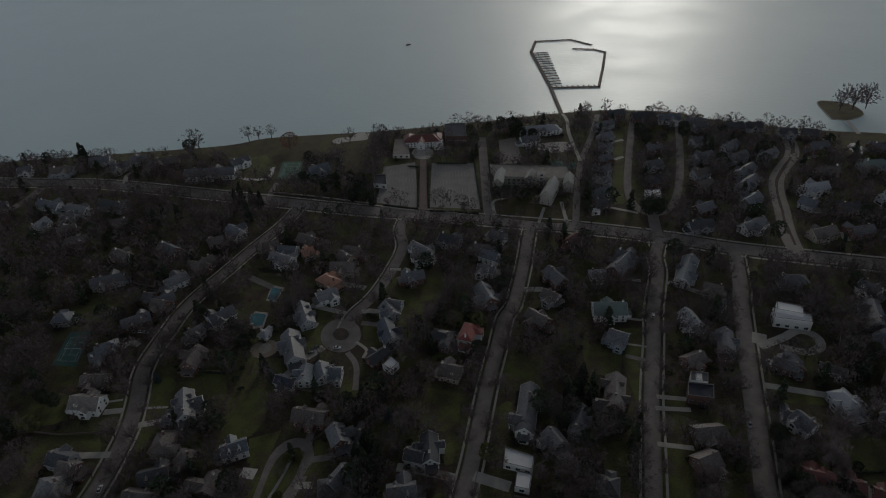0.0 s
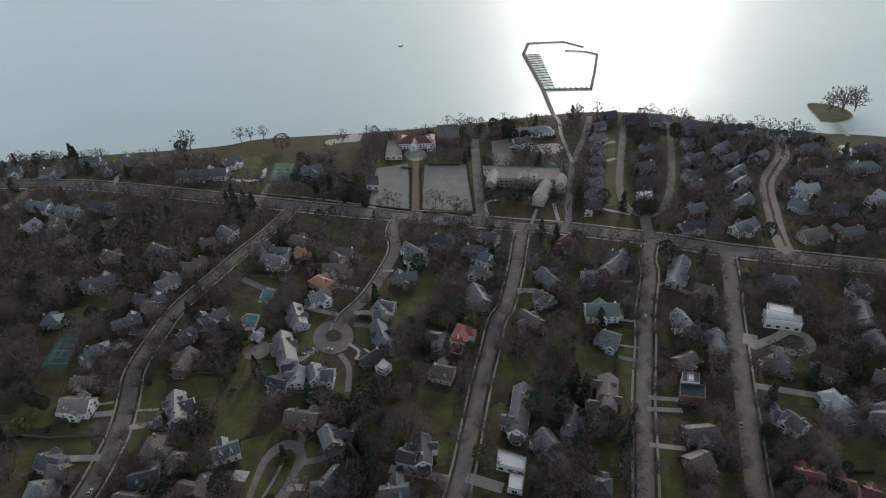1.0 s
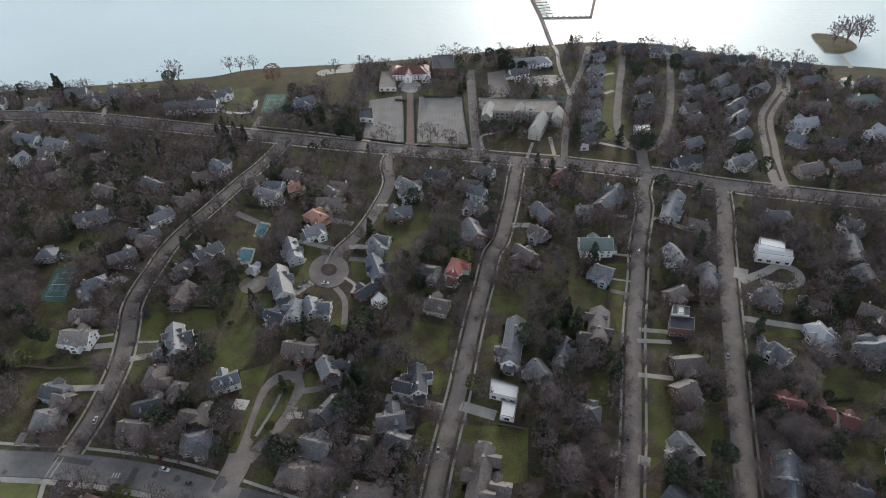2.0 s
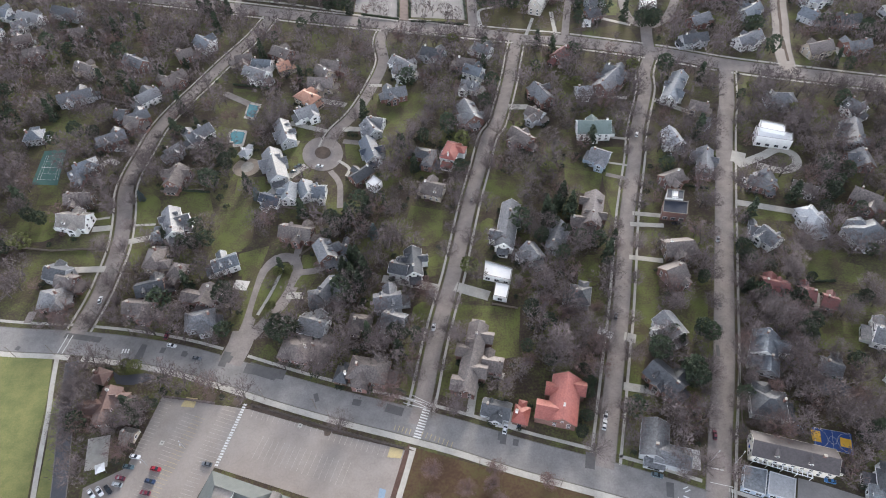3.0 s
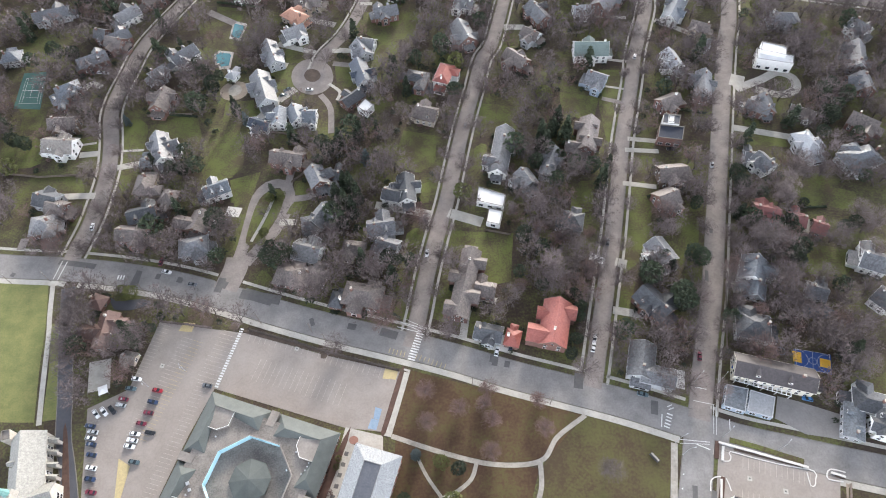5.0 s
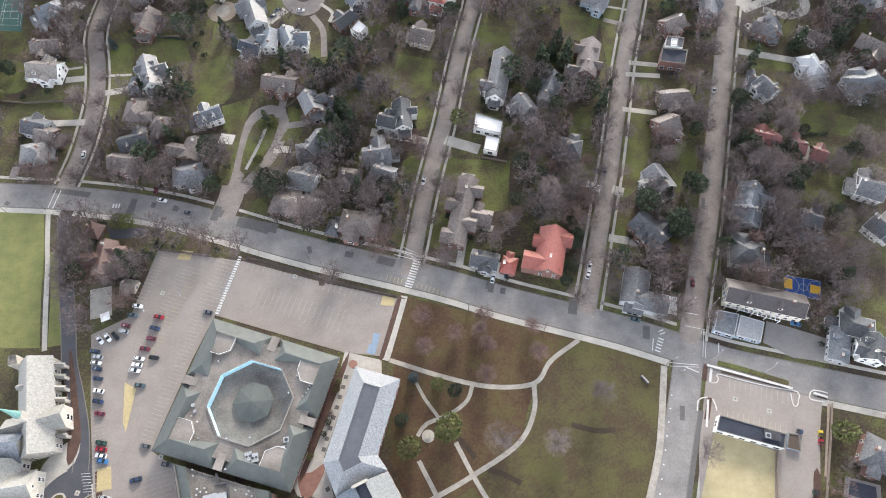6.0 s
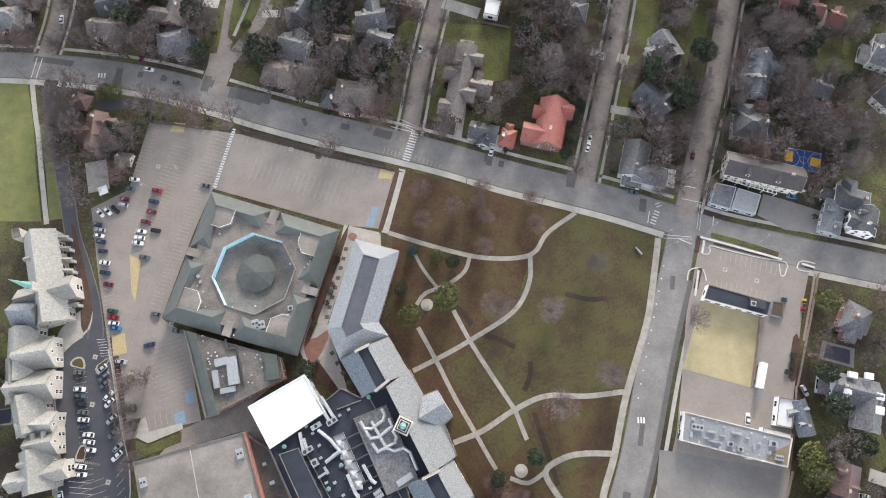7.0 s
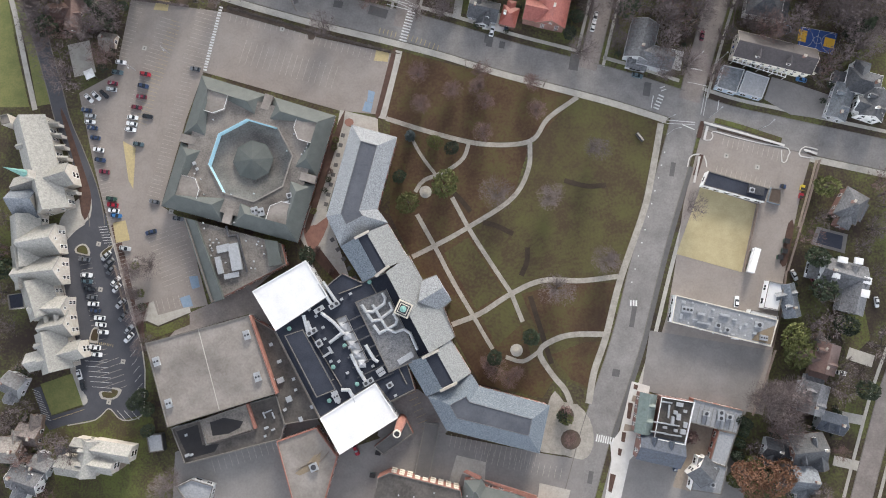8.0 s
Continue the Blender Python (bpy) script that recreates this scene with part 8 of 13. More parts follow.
house(402.3, 439.8, 5, 20.1, 10.3, "gable", "grey", "slate", 5, 0.75, kind="house", detail=1)
house(-387.9, 484.2, 22, 16.9, 10.3, "gable", "grey", "slate", 5, 0.75, kind="house", detail=1)
house(-444.2, 529.6, 7, 19.2, 10.3, "gable", "grey", "slate", 5, 0.75, kind="house", detail=1)
house(167.5, 25.8, -34, 9.2, 12, "hip", "brick", "slate", 5, 0.75, kind="house", detail=2)
house(160.9, -2.1, -19, 17.5, 10, "gable", "grey", "slate", 5, 0.6, wings=[(6.5, -9, 9)])
house(149.9, -35.1, -110, 11.4, 9.8, "gable", "brown", "umber", 5, 0.5, wings=[(1, -6, 6)])
house(148.9, -29.5, -57, 6.0, 6.9, "gable", "brown", "brown", 3.2, 0.75, kind="house", detail=2)
house(143.6, -50.8, -110, 11.5, 10, "gable", "grey", "slate", 5, 0.5, wings=[])
house(150.5, -61.0, -19, 10.3, 7, "gable", "grey", "navy", 4, 0.6, wings=[])
house(139.1, -70.7, 3, 13.0, 11.5, "gable", "brick", "dark", 5, 0.6, wings=[(4, -2.5, 6)])
house(136.3, -82.2, -9, 8.4, 10.3, "gable", "grey", "bluegrey", 5, 0.75, kind="house", detail=2)
house(126.1, -69.9, -20, 6.0, 6.9, "gable", "grey", "dark", 3, 0.75, kind="house", detail=2)
house(142.6, 91.8, -18, 32.4, 10.3, "gable", "cream", "cocoa", 6, 0.6, kind="house", detail=2, wings=[])
house(168.8, 69.7, -114, 14.3, 7.5, "gable", "grey", "bluegrey", 4, 0.35, wings=[])
house(178.3, 76.9, -20, 13.6, 9, "hip", "white", "dark", 5, 0.6, wings=[(-2, 4, 6)])
house(181.4, 67.1, -113, 11.3, 9, "gable", "white", "dark", 5.4, 0.7)
sheet([(101.1, 98.9), (107.2, 97.0), (105.0, 88.7), (98.9, 90.6)], "bright_concrete", 0.1, "patio", "pale concrete patio beside a house", "patio", False, True)
house(-179.4, -24.9, -28, 7.7, 7.7, "gable", "grey", "slate", 4.2, 0.75, kind="house", detail=2)
house(-174.1, -45.6, -13, 8.4, 7.7, "gable", "brown", "brown", 3.3, 0.75, kind="house", detail=2)
house(-169.3, -58.7, -24, 7.5, 6.9, "gable", "grey", "grey", 3.2, 0.75, kind="house", detail=2)
house(-174.6, -63.0, -21, 12.0, 8.6, "gable", "white", "slate", 5, 0.75, kind="house", detail=2)
house(-180.3, -50.9, -7, 8.2, 9.5, "gable", "brown", "tan", 5, 0.75, kind="house", detail=2)
house(139.3, -11.3, -84, 12.8, 6, "gable", "grey", "bluegrey", 3, 0.75, kind="house", detail=2)
house(-148.4, -55.9, -103, 13.7, 8, "gable", "stone", "stone", 6, 0.75, kind="manor_house", wings=[(-4.2, 12.5, 6.4), (-4.4, -3, 5), (1.6, 6.5, 6.2), (4.4, -7.5, 7)])


for x, y, l, w in [(160.1, 3.9, 3.4, 2.2), (166.4, 3.0, 3.0, 2.4), (156.7, -2.0, 2.8, 2.6), (168.8, -5.1, 3.0, 2.6), (167.3, -10.2, 3.2, 3.0)]:
    box_unit(thing("skylight_box", x, y, 0, "white roof light on the large grey house", "skylight"), x, y, 6.6, l, w, 1.3, -16, "trim", "roof_light")
# flat-roofed houses
block([(25.6, 202.6), (39.3, 196.1), (37.3, 188.3), (23.9, 193.2)], 4.2, "wall_white", "roof_white", "house", "low modern house with bright white flat roof", "house")
block([(29.9, 189.1), (36.9, 186.5), (34.3, 177.9), (27.7, 180.1)], 3.4, "wall_white", "roof_white", "house", "low modern garage wing with white flat roof", "house")
block([(-38.7, 264.9), (-34.2, 271.7), (-29.1, 265.9), (-33.5, 260.1)], 4.5, "wall_white", "roof_white", "garage", "white flat-roofed garage beside a dark house", "garage")
block([(129.2, 237.3), (142.2, 234.7), (138.6, 225.1), (125.8, 228.1)], 6, "wall_brick", "flatroof_dark", "house", "dark brick house with flat roof deck", "house")
block([(133.1, 244.5), (142, 242.5), (139.3, 235.6), (130.5, 237.5)], 7, "wall_white", "flatroof_slate", "house", "white rear wing of the brick house", "house")
block([(135.1, 242.5), (138.4, 241.8), (136.5, 236.5), (133.2, 237.1)], 8, "wall_white", "roof_white", "house", "white roof box on the brick house", "house")
block([(202, 294.4), (221.8, 286.1), (218.6, 278.6), (199, 284.9)], 7, "wall_white", "roof_white", "house", "large white modern villa with stepped flat roofs", "house")
block([(205.5, 297.7), (218.7, 291.7), (215.5, 284.2), (202.1, 290)], 9, "wall_white", "roof_white", "house", "upper storey of a white modern villa", "house")
block([(171.3, 456.6), (184.6, 456.2), (182.2, 445.7), (168.3, 446.2)], 4, "wall_white", "roof_white", "house", "low building with bright white flat roof", "house")
block([(122.1, 432.3), (128.5, 432.6), (127.1, 426.4), (120.2, 426.2)], 3.4, "wall_white", "roof_white", "garage", "small white flat-roofed garage", "garage")
# ---------------------------------------------------------------- campus: the square hall with its sunken octagon
hall_poly = ccw([(-97.4, 98.8), (-42, 77.6), (-60.4, 25.4), (-116.3, 44.4)])
hall = thing("school_hall", -78, 60.9, 0, "square brick school hall with a sunken octagon in its flat roof", "school building")
PATCHES.append(hall_poly)
hp = local(hall, hall_poly)
OCT = [(17.8 * math.cos(radians(-177.7 + 45 * k)), 17.8 * math.sin(radians(-177.7 + 45 * k))) for k in range(8)]
hin = inset(hp, 0.7)
s = Soup()
s.add([(*p, 0) for p in hin] + [(*p, 5.1) for p in hin], [(i, (i + 1) % 4, 4 + (i + 1) % 4, 4 + i) for i in range(4)])
s.make("wall", M["wall_redbrick"], hall)
wall_windows(hall, hin, [1.2], 4.0, 2.2, 2.4)
h_plate = inset(hp, 4.0)
flat_cap("flat_roof", [h_plate, OCT[::-1]], 6.6, "flatroof_stain", hall, "stained grey flat roof")
s = Soup()
ring_wall(s, inset(hp, 0.0), 4.7, 5.0, 0.4)
s.make("gutter", M["metal"], hall)
for i in range(4):
    a, b = Vector(hp[i]), Vector(hp[(i + 1) % 4])
    d = (b - a).normalized()
    n = Vector((-d.y, d.x))
    m0, m1 = a + d * ((b - a).length * 0.455), a + d * ((b - a).length * 0.515)
    for u, v, ha, hb, ta in ((a, m0, 5.8, 5.4, False), (m1, b, 5.4, 5.8, True)):
        wedge_roof(hall, u, v, 5.8, 5.0, 8.8, ha, hb, "greenroof", n, ta, not ta)
    s = Soup().box(0, 0, 4.7, (m1 - m0).length, 6.5, 6.8)
    ob = s.make("roof_bridge", M["flatroof"], hall)
    ob.matrix_basis = pose(m0.x, m0.y, 0, 0, 0, math.degrees(math.atan2(d.y, d.x)))
    # raised square with cut corner behind each corner of the roof
    e2 = (Vector(hp[i - 1]) - a).normalized()
    c0 = a + d * 5.6 + e2 * 5.6
    q = [c0, c0 + d * 9.0, c0 + d * 9.0 + e2 * 5.0, c0 + d * 6.0 + e2 * 9.0, c0 + e2 * 9.0]
    s = Soup().prism([(p.x, p.y) for p in q], 6.5, 8.1)
    s.make("roof_platform", M["flatroof"], hall)
    s = Soup()
    ring_wall(s, [(p.x, p.y) for p in q], 8.0, 8.3, 0.14)
    s.make("platform_edge", M["trim"], hall)
s = Soup()
ring_wall(s, OCT, 3.0, 7.2, 0.45, 0, 1)
s.make("octagon_wall", [M["flatroof"], M["skyblue"]], hall, "octagonal parapet, pale blue inside")
flat_cap("octagon_roof", [inset(OCT, 0.4)], 3.4, "flatroof_stain", hall, "sunken stained roof inside the octagon")
oc_r = 8.1
q = [(oc_r * math.cos(radians(-177.7 + 45 * k)) + 0.60, oc_r * math.sin(radians(-177.7 + 45 * k)) + 0.30) for k in range(8)]
s = Soup()
s.add([(*p, 3.4) for p in q] + [(*p, 4.6) for p in q], [(i, (i + 1) % 8, 8 + (i + 1) % 8, 8 + i) for i in range(8)])
s.add([(*p, 4.6) for p in inset(q, -0.4)] + [(0.60, 0.30, 6.6)], [(i, (i + 1) % 8, 8) for i in range(8)])
s.make("lantern_roof", M["greenroof"], hall, "low octagonal grey-green roof in the middle")
hvac(hall, -76.8, 39.4, 6.6, 2.6, 3.2, 1.2, 12, 2)
hvac(hall, -74.3, 38.8, 6.6, 2.6, 3.2, 1.2, 12, 2)
hvac(hall, -63.7, 41.6, 6.6, 3, 1.8, 1, 10, 0)
hvac(hall, -62.3, 44.8, 6.6, 2, 2, 1.4, 10, 1)
hvac(hall, -91.1, 86, 6.6, 1, 1, 0.6, 0, 0)
hvac(hall, -101, 60.9, 6.6, 1.2, 1.2, 0.8, 20, 0)
hvac(hall, -99.9, 58.4, 6.6, 1, 1, 0.8, 20, 0)
vent(hall, -81.4, 86.8, 6.6)
vent(hall, -80.5, 85.8, 6.6)
vent(hall, -79.1, 85.9, 6.6)
vent(hall, -63.5, 79.8, 6.6)
vent(hall, -59.3, 70.4, 6.6)
vent(hall, -54.4, 64.4, 6.6)
vent(hall, -55.2, 63, 6.6)
vent(hall, -56.6, 61.7, 6.6)
vent(hall, -53.9, 65.8, 6.6)
vent(hall, -92.6, 78.7, 6.6)
vent(hall, -96.8, 79.2, 6.6)
vent(hall, -96.5, 80.6, 6.6)
vent(hall, -97.5, 47.6, 6.6)
vent(hall, -93.2, 43.6, 6.6)
vent(hall, -93.9, 43.2, 6.6)
vent(hall, -85.6, 35.3, 6.6)
vent(hall, -79, 37.9, 6.6)
vent(hall, -101.1, 56.6, 6.6)
vent(hall, -98.6, 54.1, 6.6)
vent(hall, -62.6, 63.5, 6.6)
vent(hall, -86.3, 46.9, 6.6)
vent(hall, -77, 46.7, 6.6)
# the annex and the long slate-roofed wings
annex = block([(-106.6, 38.7), (-67, 25.4), (-65.5, 16.9), (-81.2, 10), (-96.7, 3.2)], 5.2, "wall_redbrick", "flatroof_stain", "school_annex", "brick school annex with a stained flat roof", "school building", 0.5)
qa = local(annex, [(-107.6, 39.3), (-101.5, 37.2), (-91.1, 4.4), (-97.2, 2.7)])
s = Soup().add([(*qa[0], 4.6), (*qa[3], 4.6), (*qa[2], 7.4), (*qa[1], 7.4)], [(0, 1, 2, 3)])
s.add([(*qa[1], 7.4), (*qa[2], 7.4), (*qa[2], 5.2), (*qa[1], 5.2)], [(0, 1, 2, 3)])
s.add([(*qa[0], 4.6), (*qa[1], 7.4), (*qa[1], 4.6)], [(0, 1, 2)]).add([(*qa[3], 4.6), (*qa[2], 4.6), (*qa[2], 7.4)], [(0, 1, 2)])
s.make("roof_slope", M["greenroof"], annex)
qa = local(annex, [(-73.4, 27.6), (-68.4, 26.4), (-66.9, 17), (-72.1, 16.4)])
s = Soup().prism(ccw(qa), 5.1, 6.8)
s.make("roof_slope", M["greenroof"], annex)
hvac(annex, -85.9, 21.2, 5.2, 4.2, 11, 1.6, 8, 0, 'metal')
hvac(annex, -90.8, 25, 5.2, 5, 3, 1.2, 10, 0, 'metal')
hvac(annex, -92.7, 18.2, 5.2, 2.2, 7, 1.2, 10, 0, 'metal')
hvac(annex, -87.8, 13.7, 5.2, 6, 2, 1.0, 8, 0, 'metal')
duct(annex, [(-89.3, 33.8), (-88.3, 30), (-84.8, 30.2), (-81.5, 15.1)], 0.5, 'dark_metal', 5.2)
vent(annex, -98.5, 33.8, 5.2, 0.4, 0.6)
vent(annex, -96.4, 28.9, 5.2, 0.4, 0.6)
vent(annex, -95, 27.7, 5.2, 0.4, 0.6)
vent(annex, -96.4, 26.6, 5.2, 0.4, 0.6)
vent(annex, -93.5, 29, 5.2, 0.4, 0.6)
vent(annex, -97.9, 24.1, 5.2, 0.4, 0.6)
vent(annex, -95.4, 24.4, 5.2, 0.4, 0.6)
vent(annex, -96.1, 22.4, 5.2, 0.4, 0.6)
vent(annex, -81.5, 27.5, 5.2, 0.4, 0.6)
vent(annex, -77.1, 25.8, 5.2, 0.4, 0.6)
vent(annex, -76.4, 26.9, 5.2, 0.4, 0.6)
vent(annex, -75, 25, 5.2, 0.4, 0.6)
vent(annex, -74.3, 21.7, 5.2, 0.4, 0.6)
vent(annex, -78.6, 18.9, 5.2, 0.4, 0.6)
vent(annex, -79.8, 16.2, 5.2, 0.4, 0.6)
vent(annex, -78.2, 15.9, 5.2, 0.4, 0.6)
vent(annex, -92.7, 27.5, 5.2, 0.4, 0.6)
vent(annex, -90.2, 19.2, 5.2, 0.4, 0.6)
vent(annex, -98.9, 36.1, 5.2, 0.4, 0.6)
vent(annex, -95.8, 25.4, 5.2, 0.4, 0.6)
mansard([(-35.2, 72.5), (-16.7, 66), (-26.5, 36.9), (-22.7, 31), (-42.5, 22.6), (-47.6, 35.2)], 8.0, 12.0, 6.3, "wall_redbrick", "slate_grey", "flatroof_slate", "school_wing", "long school wing with mottled slate slopes and dark flat ridge", "school building")
mansard([(-10.8, -39.7), (7.2, -31.9), (10, -37), (37.5, -46.3), (32, -64.7), (-4.2, -53.4)], 8.0, 12.0, 6.3, "wall_redbrick", "slate_blue", "flatroof_slate", "school_wing", "long school wing with blue-grey slate slopes and dark flat ridge", "school building")
link = block([(-42.5, 22.6), (-34.1, 7.4), (-15.1, 15.8), (-22.7, 30.6)], 8.0, "wall_redbrick", "flatroof_dark", "school_link", "slate-roofed link between school wings with stone gable copings", "school building", 0.0)
lo, li = local(link, [(-42.5, 22.6), (-34.1, 7.4), (-15.1, 15.8), (-22.7, 30.6)]), local(link, [(-34.9, 25.5), (-27.6, 10), (-23.9, 12.5), (-31.2, 27.1)])
# west slope darker, east slope paler: shaded and sunlit side put into slate colour
s = Soup().add([(*lo[0], 8), (*lo[1], 8), (*li[1], 11.5), (*li[0], 11.5)], [(0, 1, 2, 3)])
s.make("roof_slope", M["slate_blue"], link)
s = Soup().add([(*lo[3], 8), (*lo[2], 8), (*li[2], 11.5), (*li[3], 11.5)], [(3, 2, 1, 0)])
s.make("roof_slope", M["slate_pale"], link)
s = Soup().add([(*li[0], 11.0), (*li[1], 11.0), (*li[2], 11.0), (*li[3], 11.0)], [(0, 1, 2, 3)])
s.make("flat_roof", M["flatroof_dark"], link)
for j, k in ((0, 3), (1, 2)):
    p0, p1 = Vector((*li[j], 0)), Vector((*li[k], 0))
    d = p1 - p0
    ob = Soup().box(-1.2, -0.5, 7.5, d.length + 1.2, 0.5, 12.3).make("gable_coping", M["wall_stone"], link)
    ob.matrix_basis = pose(p0.x, p0.y, 0, 0, 0, math.degrees(math.atan2(d.y, d.x)))
link = block([(-18.3, -25.6), (-11.4, -39.7), (7.2, -31.5), (-0.3, -17.5)], 8.0, "wall_redbrick", "flatroof_dark", "school_link", "slate-roofed link between school wings with stone gable copings", "school building", 0.0)
lo, li = local(link, [(-18.3, -25.6), (-11.4, -39.7), (7.2, -31.5), (-0.3, -17.5)]), local(link, [(-10.8, -23.7), (-4.5, -36.9), (0.1, -35), (-6.2, -21.8)])
# again the side away from the sun is coloured darker than the sunny one
s = Soup().add([(*lo[0], 8), (*lo[1], 8), (*li[1], 11.5), (*li[0], 11.5)], [(0, 1, 2, 3)])
s.make("roof_slope", M["slate_blue"], link)
s = Soup().add([(*lo[3], 8), (*lo[2], 8), (*li[2], 11.5), (*li[3], 11.5)], [(3, 2, 1, 0)])
s.make("roof_slope", M["slate_pale"], link)
s = Soup().add([(*li[0], 11.0), (*li[1], 11.0), (*li[2], 11.0), (*li[3], 11.0)], [(0, 1, 2, 3)])
s.make("flat_roof", M["flatroof_dark"], link)
for j, k in ((0, 3), (1, 2)):
    p0, p1 = Vector((*li[j], 0)), Vector((*li[k], 0))
    d = p1 - p0
    ob = Soup().box(-1.2, -0.5, 7.5, d.length + 1.2, 0.5, 12.3).make("gable_coping", M["wall_stone"], link)
    ob.matrix_basis = pose(p0.x, p0.y, 0, 0, 0, math.degrees(math.atan2(d.y, d.x)))
centre = block([(-24.5, 10.9), (-14.8, 17.1), (-10.4, 6.7), (-4.3, 8.6), (1.4, -2.2), (-2, -5), (1.8, -16.8), (-9, -22.8)], 8.2, "wall_redbrick", "slate_pale", "school_centre", "central school block with pale slate roof and copper cupola", "school building", 0.2)
lo = local(centre, [(-24.5, 10.9), (-14.8, 17.1), (1.8, -16.8), (-9, -22.8)])
li = local(centre, [(-24.1, 10.7), (-8.8, -22.4)])
s = Soup().add([(*lo[1], 8.2), (*lo[2], 8.2), (*li[1], 12.6), (*li[0], 12.6)], [(0, 1, 2, 3)])
s.add([(*lo[0], 8.2), (*lo[1], 8.2), (*li[0], 12.6)], [(0, 1, 2)]).add([(*lo[2], 8.2), (*lo[3], 8.2), (*li[1], 12.6)], [(0, 1, 2)])
s.add([(*lo[3], 8.2), (*lo[0], 8.2), (*li[0], 12.6), (*li[1], 12.6)], [(0, 1, 2, 3)])
s.make("roof_slope", M["slate_pale"], centre)
lg = local(centre, [(-10.3, 6.7), (-4.3, 8.6), (1.4, -2.2), (-4.3, -5.5)])
rg = local(centre, [(-1.9, 3.2), (-12.1, -2)])
s = Soup().add([(*lg[0], 8.2), (*lg[1], 8.2), (*rg[0], 11.6), (*rg[1], 11.8)], [(0, 1, 2, 3)]).add([(*lg[3], 8.2), (*lg[2], 8.2), (*rg[0], 11.6), (*rg[1], 11.8)], [(3, 2, 1, 0)]).add([(*lg[1], 8.2), (*lg[2], 8.2), (*rg[0], 11.6)], [(0, 1, 2)])
s.make("gable_roof", M["slate_grey"], centre)
cu = local(centre, [(-18, -4.3)])[0]
q = pose(cu[0], cu[1], 0, 0, 0, -28)
s = Soup()
for z0, z1, r0, mi in ((8.0, 12.6, 2.7, 0), (12.6, 12.9, 3.0, 1), (12.9, 13.5, 2.4, 2), (13.5, 14.2, 1.9, 1), (14.2, 14.6, 1.6, 2)):
    s.box(-r0, -r0, z0, r0, r0, z1, mi, q)
s.make("cupola_base", [M["wall_stone"], M["wall_cream"], M["dark_metal"]], centre)
s = Soup().tube((cu[0], cu[1], 14.6), (cu[0], cu[1], 15.4), 1.35, 1.1, 10).tube((cu[0], cu[1], 15.4), (cu[0], cu[1], 16.6), 1.1, 0.12, 10)
s.make("cupola_dome", M["copper"], centre)
# the dark-roofed core and its rooftop plant
block([(-78.8, 6.6), (-56.6, 17.7), (-48.4, 2.8), (-70, -9.8)], 9.0, "wall_grey", "roof_white", "assembly_hall", "tall block with a bright white flat roof", "school building", 0.35, coping="roof_white")
block([(-54, -45.4), (-31.3, -32.9), (-23.1, -47.2), (-46.9, -60)], 9.0, "wall_grey", "roof_white", "assembly_hall", "tall block with a bright white flat roof", "school building", 0.35, coping="roof_white")
core = block([(-70.7, -9.8), (-48.6, 2.8), (-49.5, 6.5), (-42.4, 11.6), (-34.6, 7.4), (-24.3, 10.9), (-8.6, -22.8), (-18.3, -25.8), (-15.5, -36.7), (-26, -41), (-31.4, -33), (-54.2, -45.6)], 7.6, "wall_redbrick", "flatroof_dark", "school_core", "school core with dark membrane roof full of ducts", "school building", 0.45)
upper = block([(-66.6, -11.9), (-59, -9.9), (-47.1, -34.6), (-54.9, -37.2)], 9.0, "flatroof_dark", "flatroof_dark", "raised_roof", "raised dark roof over the school core", "roof", 0.2, base=7.6, windows=False)
plant = block([(-37.7, -0.4), (-24.7, 4), (-13.2, -24.7), (-25.7, -29.3)], 8.6, "metal", "roof_grey", "plant_deck", "raised metal deck carrying looping ducts", "roof deck", 0.3, base=7.6, windows=False)
well = block([(-45.8, -6.7), (-41.7, -5.4), (-33.6, -24.4), (-37.8, -26.3)], 8.2, "metal", "roof_pale", "skylight_row", "row of pale skylights between beams", "skylight", 0.25, base=7.6, windows=False)
duct(plant, [(-34.8, -1.9), (-33.3, -4.5), (-30.6, -4.7), (-25.9, -1.8), (-25.3, 0.4), (-26.3, 2.3)], 0.62, 'metal', 8.6)
duct(plant, [(-30.4, -2.2), (-25.3, -12), (-22, -13.4), (-18.5, -12.5), (-16.2, -14.2), (-13.8, -20.6)], 0.62, 'metal', 8.6)
duct(plant, [(-32.7, -5.5), (-31, -8.3), (-28, -8), (-22.6, -4.3), (-23.6, -1.5)], 0.62, 'metal', 8.6)
duct(plant, [(-30.4, -10.3), (-28.4, -13.4), (-21.8, -10.4), (-21, -8.5), (-22.3, -6.1)], 0.62, 'metal', 8.6)
duct(core, [(-51.8, 7.4), (-47, -0.9)], 0.7, 'metal', 7.7)
duct(core, [(-50.1, 8.4), (-45.1, 0.1)], 0.7, 'metal', 7.7)
duct(core, [(-57.1, -7.1), (-55.7, -11.7)], 0.7, 'metal', 7.7)
duct(core, [(-58.6, -4.7), (-57.1, -12.1)], 0.7, 'metal', 7.7)
duct(core, [(-51.2, -4.1), (-46.8, -7.8), (-43, -12.5)], 0.7, 'metal', 7.7)
duct(core, [(-48.4, -15.8), (-43.7, -12.5)], 0.7, 'metal', 7.7)
duct(core, [(-40.3, -21.3), (-37.7, -27.5), (-35, -32.4)], 0.7, 'metal', 7.7)
duct(core, [(-44.6, -34.9), (-41.9, -35.1), (-39.9, -39.6)], 0.7, 'metal', 7.7)
duct(core, [(-48.4, -36.9), (-46.2, -39.7)], 0.7, 'metal', 7.7)
duct(core, [(-34.2, -18.1), (-31.3, -23.6), (-30, -24.6)], 0.7, 'metal', 7.7)
